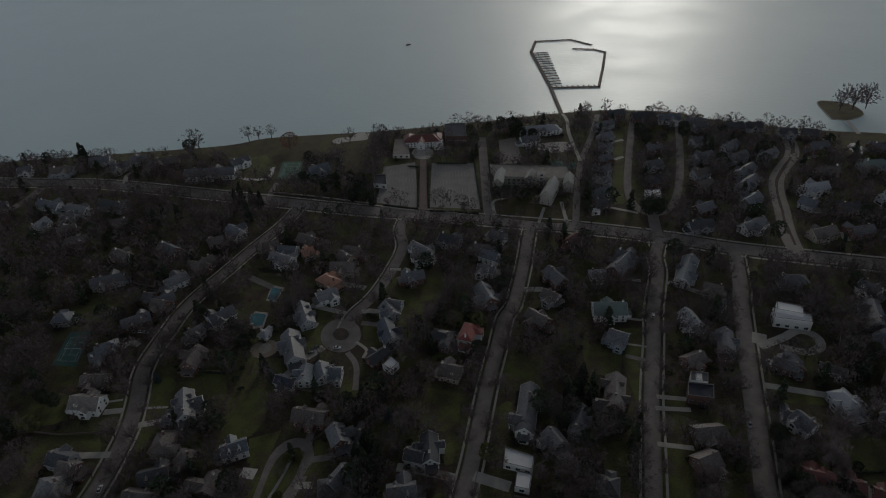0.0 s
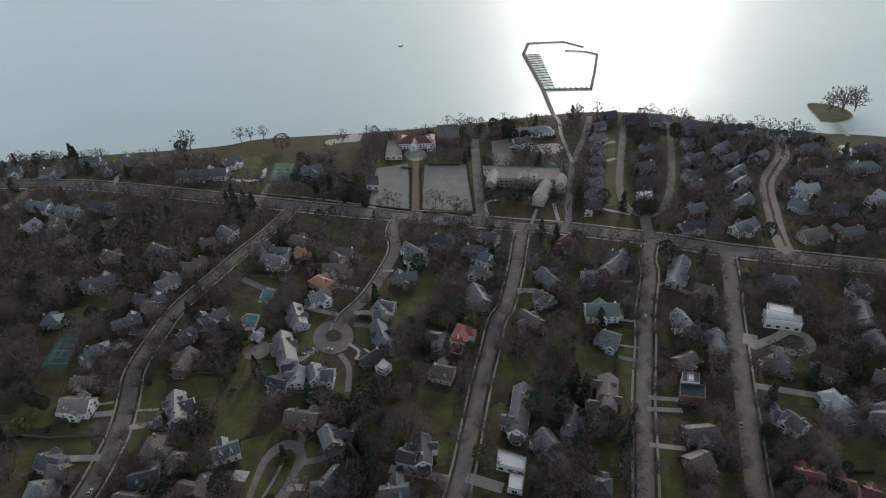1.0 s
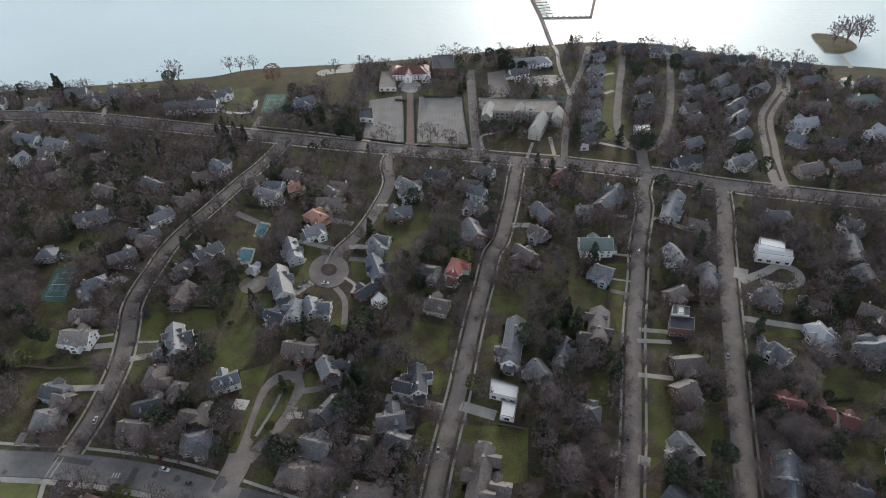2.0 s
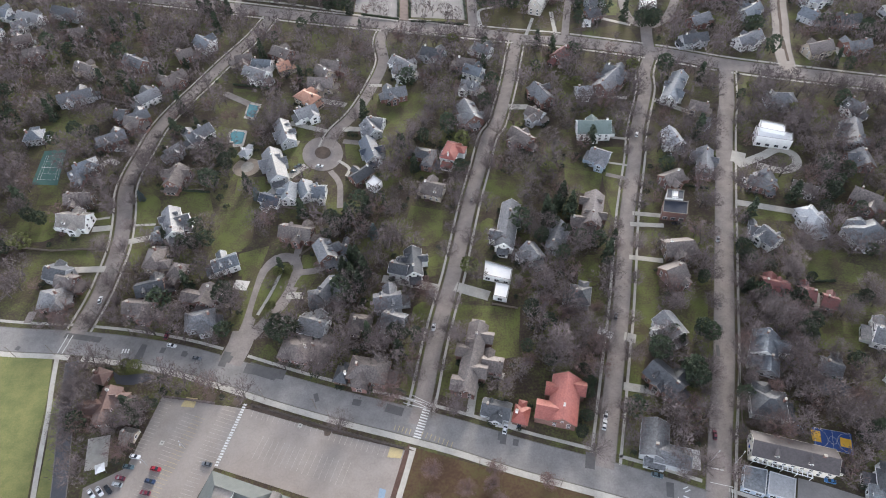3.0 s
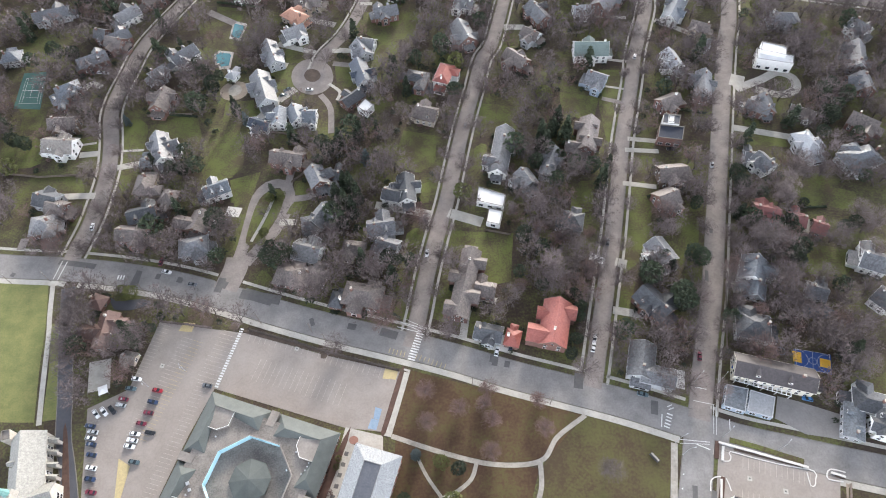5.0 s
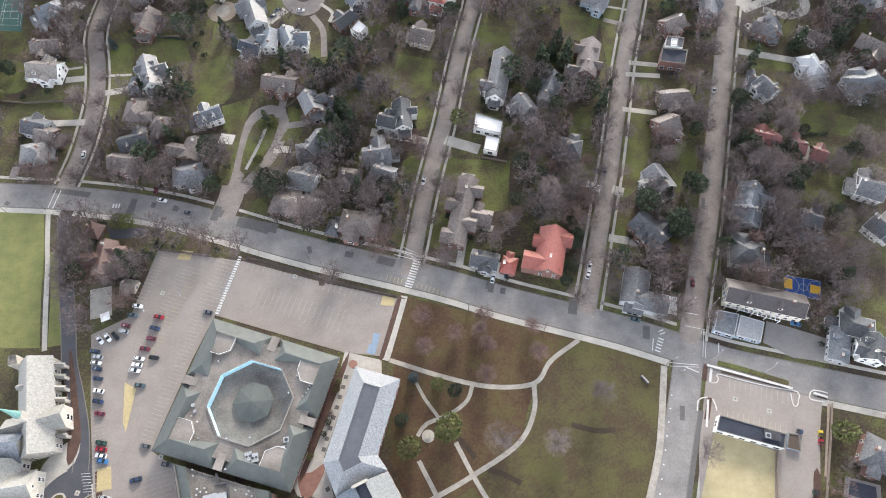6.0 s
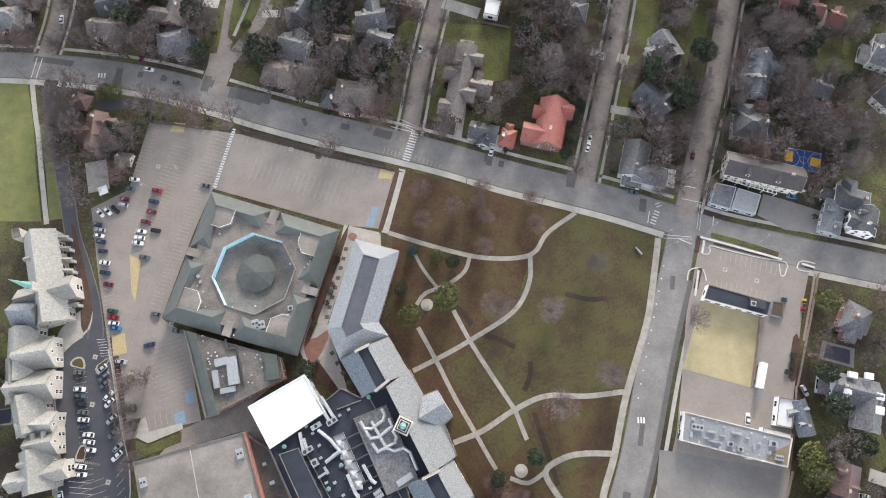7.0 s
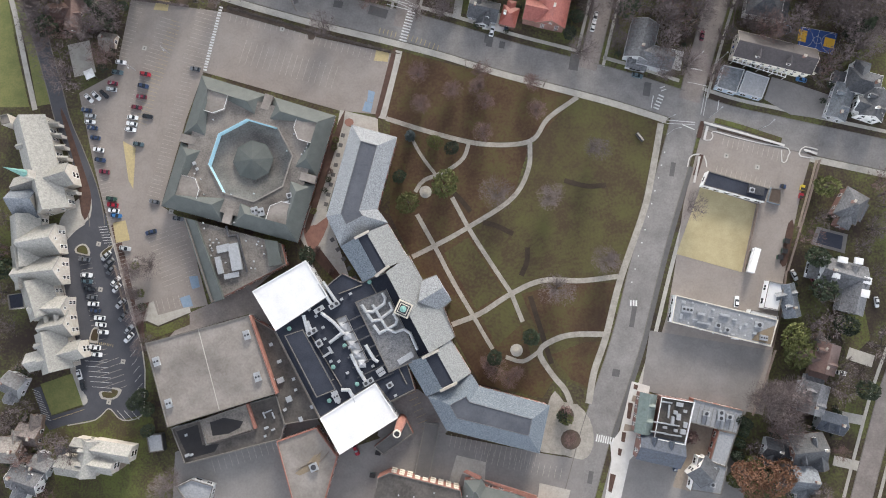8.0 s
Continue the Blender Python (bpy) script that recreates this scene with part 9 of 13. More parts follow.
hvac(core, -46, -1, 7.6, 4.2, 2.0, 1.5, 28, 2)
hvac(core, -55.6, -11.2, 7.6, 4.2, 2.0, 1.5, 28, 2)
hvac(core, -52.2, -2.4, 7.6, 4, 1.8, 1.5, 28, 1)
hvac(core, -52.9, -15.9, 7.6, 2.4, 2.8, 1.5, 28, 1)
hvac(core, -47.2, -37.3, 7.6, 2.2, 4.4, 1.5, 20, 2)
hvac(core, -34, -32.4, 7.6, 4.2, 2, 1.5, 28, 2)
hvac(core, -28.8, -28.7, 7.6, 3, 3, 1.5, 30, 4)
hvac(core, -25.5, -34.2, 7.6, 2.4, 2, 1.5, 30, 1)
hvac(core, -18.6, -24, 7.6, 6.5, 2.2, 1.5, 28, 0)
hvac(core, -50.1, -20.6, 7.6, 3.2, 0.8, 1.5, 30, 0)
hvac(core, -48.5, -18.9, 7.6, 0.8, 3, 1.5, 30, 0)
vent(core, -64.7, -9.3, 7.6 if True else 0, 0.95, 0.7, 'copper')
vent(core, -50, -38.8, 7.6 if True else 0, 0.95, 0.7, 'copper')
vent(core, -38.6, -33, 7.6 if True else 0, 0.95, 0.7, 'copper')
vent(core, -31.4, 7.4, 7.6 if True else 0, 0.95, 0.7, 'copper')
vent(core, -47.8, -25.7, 7.6 if True else 0, 0.95, 0.7, 'copper')
vent(core, -42.8, -17.5, 7.6 if True else 0, 0.95, 0.7, 'copper')
vent(core, -24.5, -8.3, 7.6 if True else 0, 0.95, 0.7, 'copper')
vent(core, -24.5, -15.5, 7.6 if True else 0, 0.95, 0.7, 'copper')
duct(core, [(-46.7, -10.3), (-34.2, -5.2)], 0.28, 'dark_metal', 8.0, 'beam')
duct(core, [(-45, -14.3), (-32.4, -9.2)], 0.28, 'dark_metal', 8.0, 'beam')
duct(core, [(-43.3, -18.4), (-30.7, -13.3)], 0.28, 'dark_metal', 8.0, 'beam')
duct(core, [(-41.6, -22.4), (-29, -17.4)], 0.28, 'dark_metal', 8.0, 'beam')
duct(core, [(-39.9, -26.5), (-27.3, -21.4)], 0.28, 'dark_metal', 8.0, 'beam')
duct(core, [(-38.2, -30.5), (-25.6, -25.5)], 0.28, 'dark_metal', 8.0, 'beam')
duct(core, [(-36.5, -34.5), (-23.9, -29.5)], 0.28, 'dark_metal', 8.0, 'beam')
for bx, by in [(-43.2, -9.8), (-41.5, -13.6), (-39.8, -17.4), (-38.1, -21.3), (-36.3, -25.1)]:
    q = local(well, [(bx, by)])[0]
    Soup().add([(q[0] - 1.6, q[1] - 1.6, 8.2), (q[0] + 1.6, q[1] - 1.6, 8.2), (q[0] + 1.6, q[1] + 1.6, 8.2), (q[0] - 1.6, q[1] + 1.6, 8.2), (q[0], q[1], 9.3)], [(0, 1, 4), (1, 2, 4), (2, 3, 4), (3, 0, 4)]).make("skylight_pane", M["roof_pale"], well, "pale glazed pyramid skylight")
duct(core, [(-60, 4.5), (-56.2, -3.1)], 0.22, 'kerbstone', 7.7, 'pipe')
duct(core, [(-63.1, -13.5), (-51.6, -34.4)], 0.22, 'kerbstone', 7.7, 'pipe')
duct(core, [(-56.6, -11.7), (-45, -33.5)], 0.22, 'kerbstone', 7.7, 'pipe')
duct(core, [(-44, 3.4), (-34.7, 6.3)], 0.22, 'kerbstone', 7.7, 'pipe')
duct(core, [(-31.2, 7.2), (-24, -7)], 0.22, 'kerbstone', 7.7, 'pipe')
duct(core, [(-22.8, -25.1), (-18.8, -34.3)], 0.22, 'kerbstone', 7.7, 'pipe')
duct(core, [(-55, -34.2), (-48, -30.6)], 0.22, 'kerbstone', 7.7, 'pipe')
hvac(core, -53.6, -5, 7.6, 1.1, 0.9, 0.8, 28, 0, 'metal')
hvac(core, -56.2, -2.2, 7.6, 1.1, 0.9, 0.8, 28, 0, 'metal')
hvac(core, -51.1, -9.7, 7.6, 1.1, 0.9, 0.8, 28, 0, 'metal')
hvac(core, -42.2, -28.3, 7.6, 1.1, 0.9, 0.8, 28, 0, 'metal')
hvac(core, -36.6, -28.7, 7.6, 1.1, 0.9, 0.8, 28, 0, 'metal')
hvac(core, -31.9, -26.3, 7.6, 1.1, 0.9, 0.8, 28, 0, 'metal')
hvac(core, -43, 1.1, 7.6, 1.1, 0.9, 0.8, 28, 0, 'metal')
hvac(core, -39.4, 3.1, 7.6, 1.1, 0.9, 0.8, 28, 0, 'metal')
hvac(core, -45.4, -23.6, 7.6, 1.1, 0.9, 0.8, 28, 0, 'metal')
hvac(core, -40.5, -37.4, 7.6, 1.1, 0.9, 0.8, 28, 0, 'metal')
hvac(core, -30.6, -35.8, 7.6, 1.1, 0.9, 0.8, 28, 0, 'metal')
hvac(core, -23.6, -38.5, 7.6, 1.1, 0.9, 0.8, 28, 0, 'metal')
hvac(core, -50.6, -14.3, 7.6, 1.1, 0.9, 0.8, 28, 0, 'metal')
hvac(core, -48.6, -23.4, 7.6, 1.1, 0.9, 0.8, 28, 0, 'metal')
hvac(core, -42.2, -14.8, 7.6, 1.1, 0.9, 0.8, 28, 0, 'metal')
# gymnasium and service wings
gym = block([(-122.8, -11.4), (-80.7, -2.8), (-71.4, -34.7), (-115, -45.2)], 8.3, "wall_grey", "flatroof", "gymnasium", "big gymnasium with flat grey roof and pale parapet", "school building", 0.5)
roof_seam = Soup().box(-0.15, 0, 8.3, 0.15, 33.8, 8.42).make("roof_seam", M["concrete"], gym)
roof_seam.matrix_basis = pose(-94 - gym.location.x, -39.9 - gym.location.y, 0, 0, 0, 12.6)
wing = block([(-115.2, -46.4), (-103.2, -43.8), (-101.1, -53.8), (-82, -49.2), (-84.3, -38.7), (-72, -35.9), (-69.3, -47.7), (-71, -53.4), (-110.2, -60.8)], 4.6, "wall_grey", "flatroof_brown", "service_wing", "low service wing with soot-dark rain-stained roof", "school building", 0.4)
tower = block([(-102.6, -43.5), (-84, -38.4), (-81.2, -48.4), (-100.3, -53.2)], 6.2, "wall_redbrick", "flatroof_stain", "service_tower", "raised roof box with a dark rain puddle", "school building", 0.4)
flat_cap("rain_puddle", [local(tower, ccw([(-98.8, -44.7), (-93.1, -43.2), (-85.4, -45.1), (-86.9, -47.6), (-91.5, -49.6), (-97.9, -50.1)]))], 6.23, "puddle", tower, "black rain puddle on the roof")
flat_cap("rain_puddle", [local(wing, ccw([(-113.2, -47.7), (-104.4, -45.6), (-102.8, -53.8), (-96, -53.7), (-97.9, -56.7), (-108.5, -58.8)]))], 4.63, "puddle", wing, "black rain puddle on the roof")
Soup().prism(ccw(local(tower, [(-83.7, -38.4), (-83, -38.2), (-80.3, -48.2), (-81, -48.4)])), 4.6, 6.9).make("brick_edge", M["wall_redbrick"], tower)
Soup().prism(ccw(local(gym, [(-80.5, -3.1), (-80, -2.9), (-70.7, -34.7), (-71.2, -34.9)])), 5.0, 8.95).make("brick_edge", M["wall_redbrick"], gym)
lb = block([(-81.5, -3.3), (-71.4, -9.9), (-54.8, -46.1), (-69.2, -47.6), (-75.6, -22)], 5.2, "wall_redbrick", "flatroof_brown", "link_block", "low brick link with soot-stained flat roof", "school building", 0.5)
south = block([(-72.5, -54), (-56.2, -49.5), (-48.4, -61.3), (-54.2, -77.9), (-58, -86.4), (-65.2, -86)], 5.8, "wall_redbrick", "flatroof", "school_block", "brick block with rust-stained flat roof", "school building", 0.5, coping="wall_redbrick")
hvac(south, -57.9, -64.7, 5.8, 3, 3, 1.4, 20, 1, "metal")
flat_cap("rust_stain", [local(south, ccw([(-65.7, -66.9), (-60.5, -63.2), (-57.7, -60.3), (-54.9, -59.6), (-55.5, -62.4), (-56.7, -67), (-59.8, -66.4), (-63.9, -67.9)]))], 5.82, "rust", south, "rusty stain round the roof unit")
for pa, pb in (((-65.1, -65.5), (-58.7, -62.8)), ((-56.8, -60.8), (-54.4, -58.7)), ((-55.5, -63), (-51.7, -59.3))):
    duct(south, [pa, pb], 0.15, "timber", 5.85, "pipe")
covered = block([(-12.8, -50.8), (-6.9, -52.1), (-13.1, -75), (-18.7, -72.8)], 3.0, "wall_grey", "flatroof_mid", "covered_walk", "long covered walk with a worn grey felt roof", "walkway", 0.15, windows=False)
classroom = block([(-32.7, -70.4), (-27.7, -68.5), (-0.2, -77.2), (3.6, -103.9), (-40.7, -101.2)], 7.0, "wall_redbrick", "flatroof_brown", "school_block", "brick block with stained roof and pale window panels", "school building", 0.4, windows=False)
cw = local(classroom, [(-27.7, -68.5), (-0.2, -77.2)])
for k in range(9):
    a, b = Vector(cw[0]), Vector(cw[1])
    d = (b - a).normalized()
    p = a.lerp(b, (k + 0.15) / 9)
    ang = math.degrees(math.atan2(d.y, d.x))
    for z0 in (1.0, 3.2, 5.0):
        ob = Soup().box(0, 0, z0, 2.1, 0.16 + (5.4 - z0) * 0.12, z0 + 1.5).make("window_panel", M["wall_cream"], classroom, "cream window panel")
        ob.matrix_basis = pose(p.x, p.y, 0, 0, 0, ang)
for k in range(16):
    vent(classroom, classroom.location.x + cw[0][0] + 3 + (k * 37 % 29), classroom.location.y + cw[0][1] - 9 - (k * 17 % 9), 7.0, 0.3, 0.5)
green_block = mansard([(1.7, -73.7), (8.7, -73.7), (10, -76.8), (23.2, -80.7), (40.7, -87), (36.9, -106.3), (-5.3, -103.7)], 6.0, 8.5, 4.0, "wall_redbrick", "greenroof", "greenroof", "school_block", "brick block with grey-green sloping roof", "school building")
for q in ([(1.4, -70.5), (2.8, -69.7), (8.5, -72.7), (7.7, -74)], [(9.7, -74.5), (11.1, -74.4), (29.9, -81.5), (29.3, -83.6)]):
    Soup().prism(ccw(local(green_block, q)), 5.6, 6.2).make("brick_edge", M["wall_redbrick"], green_block)
boiler = block([(-33.8, -59.1), (-24.8, -53), (-23.1, -48.6), (-20.8, -47.8), (-17.8, -54.8), (-30.3, -62.5)], 3.8, "wall_redbrick", "flatroof_mid", "boiler_house", "low brick boiler house beside the white roof", "boiler house", 0.3, windows=False)
stack = thing("smokestack", -22.1, -49.4, 0, "tall round brick chimney with a sooty mouth", "chimney")
Soup().tube((0, 0, 0), (0, 0, 27.0), 2.1, 1.35, 18).make("shaft", M["wall_redbrick"], stack)
Soup().tube((0, 0, 27.0), (0, 0, 27.5), 1.5, 1.5, 18).make("cap_ring", M["wall_cream"], stack)
Soup().tube((0, 0, 27.5), (0, 0, 27.53), 1.0, 1.0, 16).make("flue", M["rubber"], stack)
fan_house = block([(-126.3, -48.6), (-119.9, -48.6), (-119.2, -55.4), (-125.2, -55.9)], 2.6, "dark_metal", "metal", "cooling_unit", "fenced metal cooling unit on the grass", "machine", 0.5, windows=False)
hvac(lb, -69.8, -29.8, 5.2, 2.6, 2, 1.0, 20, 0, 'metal')
hvac(lb, -64.5, -29.7, 5.2, 1, 1, 1.0, 20, 0, 'metal')
hvac(lb, -72.7, -29.4, 5.2, 1, 1, 1.0, 20, 0, 'metal')
hvac(lb, -63.8, -34, 5.2, 1, 1, 1.0, 20, 0, 'metal')
hvac(lb, -62.3, -45.8, 5.2, 1.2, 2, 1.0, 20, 0, 'metal')
hvac(lb, -68.5, -41.6, 5.2, 1.2, 1, 1.0, 20, 0, 'metal')
hvac(lb, -57.7, -41.2, 5.2, 1, 1.4, 1.0, 20, 0, 'metal')
hvac(lb, -69.9, -22.3, 5.2, 1.6, 1.2, 1.0, 20, 0, 'metal')
hvac(lb, -73, -15.3, 5.2, 1.2, 1.2, 1.0, 20, 0, 'metal')
hvac(lb, -66.7, -37.5, 5.2, 2.2, 2.2, 1.0, 20, 0, 'metal')
hvac(wing, -76.5, -48.4, 4.6, 1.6, 0.8, 0.8, 20, 0, 'metal')
hvac(wing, -73.8, -49.3, 4.6, 1.4, 0.6, 0.8, 20, 0, 'metal')
hvac(wing, -77.1, -51.7, 4.6, 0.8, 0.8, 0.8, 20, 0, 'metal')
hvac(wing, -109, -49.3, 4.6, 0.8, 0.8, 0.8, 20, 0, 'metal')
hvac(wing, -108.8, -57.3, 4.6, 1.6, 1, 0.8, 20, 0, 'metal')
hvac(wing, -107, -57.2, 4.6, 1, 0.8, 0.8, 20, 0, 'metal')
hvac(wing, -75.5, -42, 4.6, 3, 0.4, 0.8, 20, 0, 'metal')
hvac(wing, -77.2, -43.4, 4.6, 0.4, 2.6, 0.8, 20, 0, 'metal')
hvac(wing, -73.5, -43.7, 4.6, 0.4, 2.6, 0.8, 20, 0, 'metal')
hvac(wing, -71.7, -55, 4.6, 2, 1.6, 0.8, 20, 0, 'metal')
hvac(gym, -118.2, -18.9, 8.3, 2.4, 3.6, 1.2, 15, 2, 'metal')
hvac(gym, -81.6, -10.7, 8.3, 2.4, 3.6, 1.2, 15, 2, 'metal')
hvac(gym, -78, -27.5, 8.3, 2.4, 3.6, 1.2, 15, 2, 'metal')
hvac(gym, -113.8, -35.7, 8.3, 2.4, 3.6, 1.2, 15, 2, 'metal')
block([(-151.3, -53), (-146.7, -52.4), (-145.5, -59.1), (-150.1, -59.7)], 6.2, "wall_stone", "flatroof_dark", "manor_house", "flat dark-roofed middle of the stone manor", "house")
block([(-114.4, -69.8), (-107.9, -67.1), (-99.3, -70.3), (-100.9, -75.8), (-110.5, -75.9)], 3.5, "metal", "roof_pale", "pavilion", "small pavilion with ribbed metal roof", "pavilion")
# ---------------------------------------------------------------- the stone church and parish buildings
house(-165.0, 64.5, -77, 39.6, 13, "gable", "stone", "stone", 7, 0.9, kind="church_nave", detail=2, wings=[(7, 4.5, 9), (7, -5, 9)])
house(-160.5, 82.2, -6, 3.4, 1.2, 'gable', 'stone', 'stone', 4.6, 1.2, kind='buttress', detail=0)
house(-159.4, 77.3, -6, 3.4, 1.2, 'gable', 'stone', 'stone', 4.6, 1.2, kind='buttress', detail=0)
house(-158.2, 72.3, -6, 3.4, 1.2, 'gable', 'stone', 'stone', 4.6, 1.2, kind='buttress', detail=0)
house(-157.1, 67.4, -6, 3.4, 1.2, 'gable', 'stone', 'stone', 4.6, 1.2, kind='buttress', detail=0)
house(-155.9, 62.5, -6, 3.4, 1.2, 'gable', 'stone', 'stone', 4.6, 1.2, kind='buttress', detail=0)
house(-154.8, 57.6, -6, 3.4, 1.2, 'gable', 'stone', 'stone', 4.6, 1.2, kind='buttress', detail=0)
house(-153.6, 52.8, -6, 3.4, 1.2, 'gable', 'stone', 'stone', 4.6, 1.2, kind='buttress', detail=0)
spire = thing("church_spire", -164.7, 59, 0, "slender green copper spire on the church roof", "spire")
Soup().box(-1.6, -1.6, 8, 1.6, 1.6, 17.5).make("spire_base", M["wall_stone"], spire)
Soup().tube((0, 0, 17.5), (0, 0, 21), 1.5, 1.0, 8).tube((0, 0, 21), (0, 0, 29), 1.0, 0.08, 8).make("spire_tip", M["copper"], spire)
house(-165.2, 32.8, 6, 13.1, 12, "gable", "stone", "stone", 7, 1, kind="church_wing", detail=2, wings=[(-8, -12, 9)])
house(-170.5, 49.8, -4, 9.6, 13, "gable", "stone", "bluegrey", 7, 1, kind="church_wing", detail=2)
house(-171.7, 33.4, -87, 20.8, 12, "gable", "stone", "stone", 6, 0.9, kind="church_wing", detail=2)
house(-165.9, 19.9, 3, 16.4, 11, "gable", "stone", "stone", 7, 1, kind="church_wing", detail=2)
house(-166.0, 9.1, -74, 14.3, 12, "gable", "stone", "stone", 7, 1, kind="church_wing", detail=2)
house(-161.7, 5.0, -2, 12.7, 9, "gable", "stone", "stone", 7, 1, kind="church_wing", detail=2)
house(-159.6, -2.2, 7, 10.1, 10, "gable", "stone", "stone", 6.5, 1, kind="church_wing", detail=2)
house(-161.1, -12.3, -79, 15.6, 12, "gable", "stone", "stone", 6.5, 0.9, kind="church_wing", detail=2, wings=[(2, 5, 7), (2, -5, 7)])
block([(-179.7, 11.8), (-173.2, 12.3), (-172.8, 6.3), (-178.9, 5.7)], 6, "wall_stone", "flatroof_dark", "church_annex", "stone annex with dark flat roof", "church")
block([(-179.9, 85.7), (-176.6, 86.2), (-175.3, 82.3), (-179, 81.6)], 9, "wall_stone", "flatroof", "church_tower", "square stone tower with flat top", "church")
# ---------------------------------------------------------------- lakeside club and stone church
house(-14.1, 579.9, -2, 33.6, 14, "hip", "white", "maroon", 6, 0.7, kind="clubhouse", detail=1, wings=[(-14, 6, 9), (14, 6, 9)])
block([(-42.9, 588.4), (-29.3, 586.7), (-27.5, 549.6), (-43.8, 551.5)], 4, "wall_cream", "lot", "club_terrace", "flat pinkish terrace roof of the lakeside club", "club building")
block([(8, 612.6), (29.8, 613), (29.5, 578.4), (8.2, 581)], 7, "wall_brick", "flatroof_dark", "club_hall", "club hall with dark flat roof", "club building")
block([(47, 511.3), (113.9, 499.4), (112.8, 475.6), (54.5, 486.1)], 8, "wall_stone", "flatroof", "stone_school", "long stone school with grey flat roofs", "school building")
house(92.1, 459.3, 66, 27.3, 10, "gable", "stone", "stone", 8, 1.1, kind="stone_church", detail=1, wings=[])
house(52.9, 487.1, 75, 21.7, 8.5, "gable", "stone", "stone", 7.5, 0.9, kind="stone_wing", detail=1, wings=[])
house(79.3, 485.6, 69, 15.5, 8, "gable", "stone", "stone", 7.5, 0.9, kind="stone_wing", detail=1, wings=[])
house(110.9, 474.4, 76, 16.9, 8.5, "gable", "stone", "stone", 7.5, 0.9, kind="stone_wing", detail=1, wings=[])
block([(86.2, 488.2), (92.9, 487.4), (91.2, 476.8), (84.5, 477.6)], 15, "wall_stone", "flatroof", "church_tower", "square stone church tower", "church")
hedge([(-48.4, 460), (-18.8, 450.4)], 1.6, 1.6)
hedge([(-9.4, 446.7), (31.1, 438.1)], 1.6, 1.6)
hedge([(33.9, 531.5), (33.5, 445.2)], 1.6, 1.6)
hedge([(-28.1, 531.2), (-19.1, 529)], 1.6, 1.6)
hedge([(-1.5, 534.2), (26.5, 531.1)], 1.6, 1.6)
hedge([(-10.1, 529.2), (-9.9, 451.4)], 1.6, 1.6)
hedge([(-18.6, 530.2), (-19.3, 454.2)], 1.6, 1.6)
path([(-152.6, 494.5), (-108.4, 481.8), (-55.7, 462.6)], 0.7, 'concrete', 0.9, 'low_wall', 'low pale wall along the street front', 'wall', False)
path([(-50.6, 457.3), (-19.7, 447.7)], 0.7, 'concrete', 0.9, 'low_wall', 'low pale wall along the street front', 'wall', False)
path([(-28.9, 437.7), (-1.5, 428.8), (29.5, 418.1)], 0.7, 'concrete', 0.9, 'low_wall', 'low pale wall along the street front', 'wall', False)
path([(-6.6, 447.3), (27.1, 434.9)], 0.7, 'concrete', 0.9, 'low_wall', 'low pale wall along the street front', 'wall', False)
block([(-58.6, 510.4), (-48.4, 509.3), (-46.5, 489.6), (-58.6, 493)], 4, "wall_white", "flatroof_dark", "gate_house", "small white gate house with dark roof", "gate house")
block([(-3.1, 579.1), (5.8, 578), (5.4, 564.6), (-3.4, 565.7)], 6, "wall_white", "roof_pale", "club_wing", "small white wing of the lakeside club", "club building")
house(-15.8, 574.0, 85, 13.5, 7, "gable", "white", "maroon", 7, 0.8, kind="clubhouse", detail=1, wings=[])
sheet([(382.6, 526.5), (392.7, 532.9), (394.8, 522.6), (389.3, 508.5), (379.4, 509.6)], "bright_concrete", 0.14, "pool_deck", "white paving round a garden pool", "pool", True, True)
sheet([(386, 524.8), (392, 527.9), (389.3, 515.8), (386.3, 512.5), (382, 514.2)], "pool_water", 0.2, "swimming_pool", "garden swimming pool with pale blue cover", "pool", False, False)
# ---------------------------------------------------------------- shops east of the quadrangle
shop = block([(92.6, -5.9), (133, -18.6), (128.9, -29.2), (89.8, -16.7)], 4.6, "wall_white", "roof_pale", "shop", "long shop with pale flat roof and roof units", "shop", 0.4, coping="wall_cream")
pav = block([(111, 44.2), (135.3, 35.2), (132.9, 29.7), (108.1, 38.4)], 4.2, "wall_white", "flatroof_dark", "pavilion", "slim pavilion with dark flat roof and white fascia", "shop", 0.3)
pergola = thing("pergola", 137.2, 87.1, -21.5, "white timber pergola along the front of a shop", "pergola")
for v in (-0.85, 0.85):
    Soup().box(-11.6, v - 0.09, 2.7, 11.6, v + 0.09, 2.95).make("beam", M["trim"], pergola)
for u in range(13):
    Soup().box(-11.4 + u * 1.9 - 0.16, -1.25, 2.955, -11.4 + u * 1.9 + 0.16, 1.25, 3.12).make("rafter", M["trim"], pergola)
for u in (-11.3, -5.7, 0, 5.7, 11.3):
    Soup().box(u - 0.1, -0.95, 0, u + 0.1, -0.75, 2.7).make("post", M["trim"], pergola)
awning = thing("awning", 129.7, 97.1, 0, "bright blue canvas awning at the end of a shop", "awning")
Soup().prism(local(awning, ccw([(126.4, 96.3), (130.0, 100.5), (132.9, 98.8), (129.4, 92.7)])), 2.9, 3.4).make("canopy", M["court_blue"], awning)
Soup().tube((-1.5, -3, 0), (-1.5, -3, 2.9), 0.06, 0.06).make("post", M["dark_metal"], awning)
shopfront = block([(122.3, 89.0), (130.8, 86.4), (126.2, 76.5), (118.0, 79.8)], 3.1, "wall_blue", "roof_bluegrey", "shop", "low corner shop with grey-blue flat roof and pale fascia", "shop", 0.15, coping="metal")
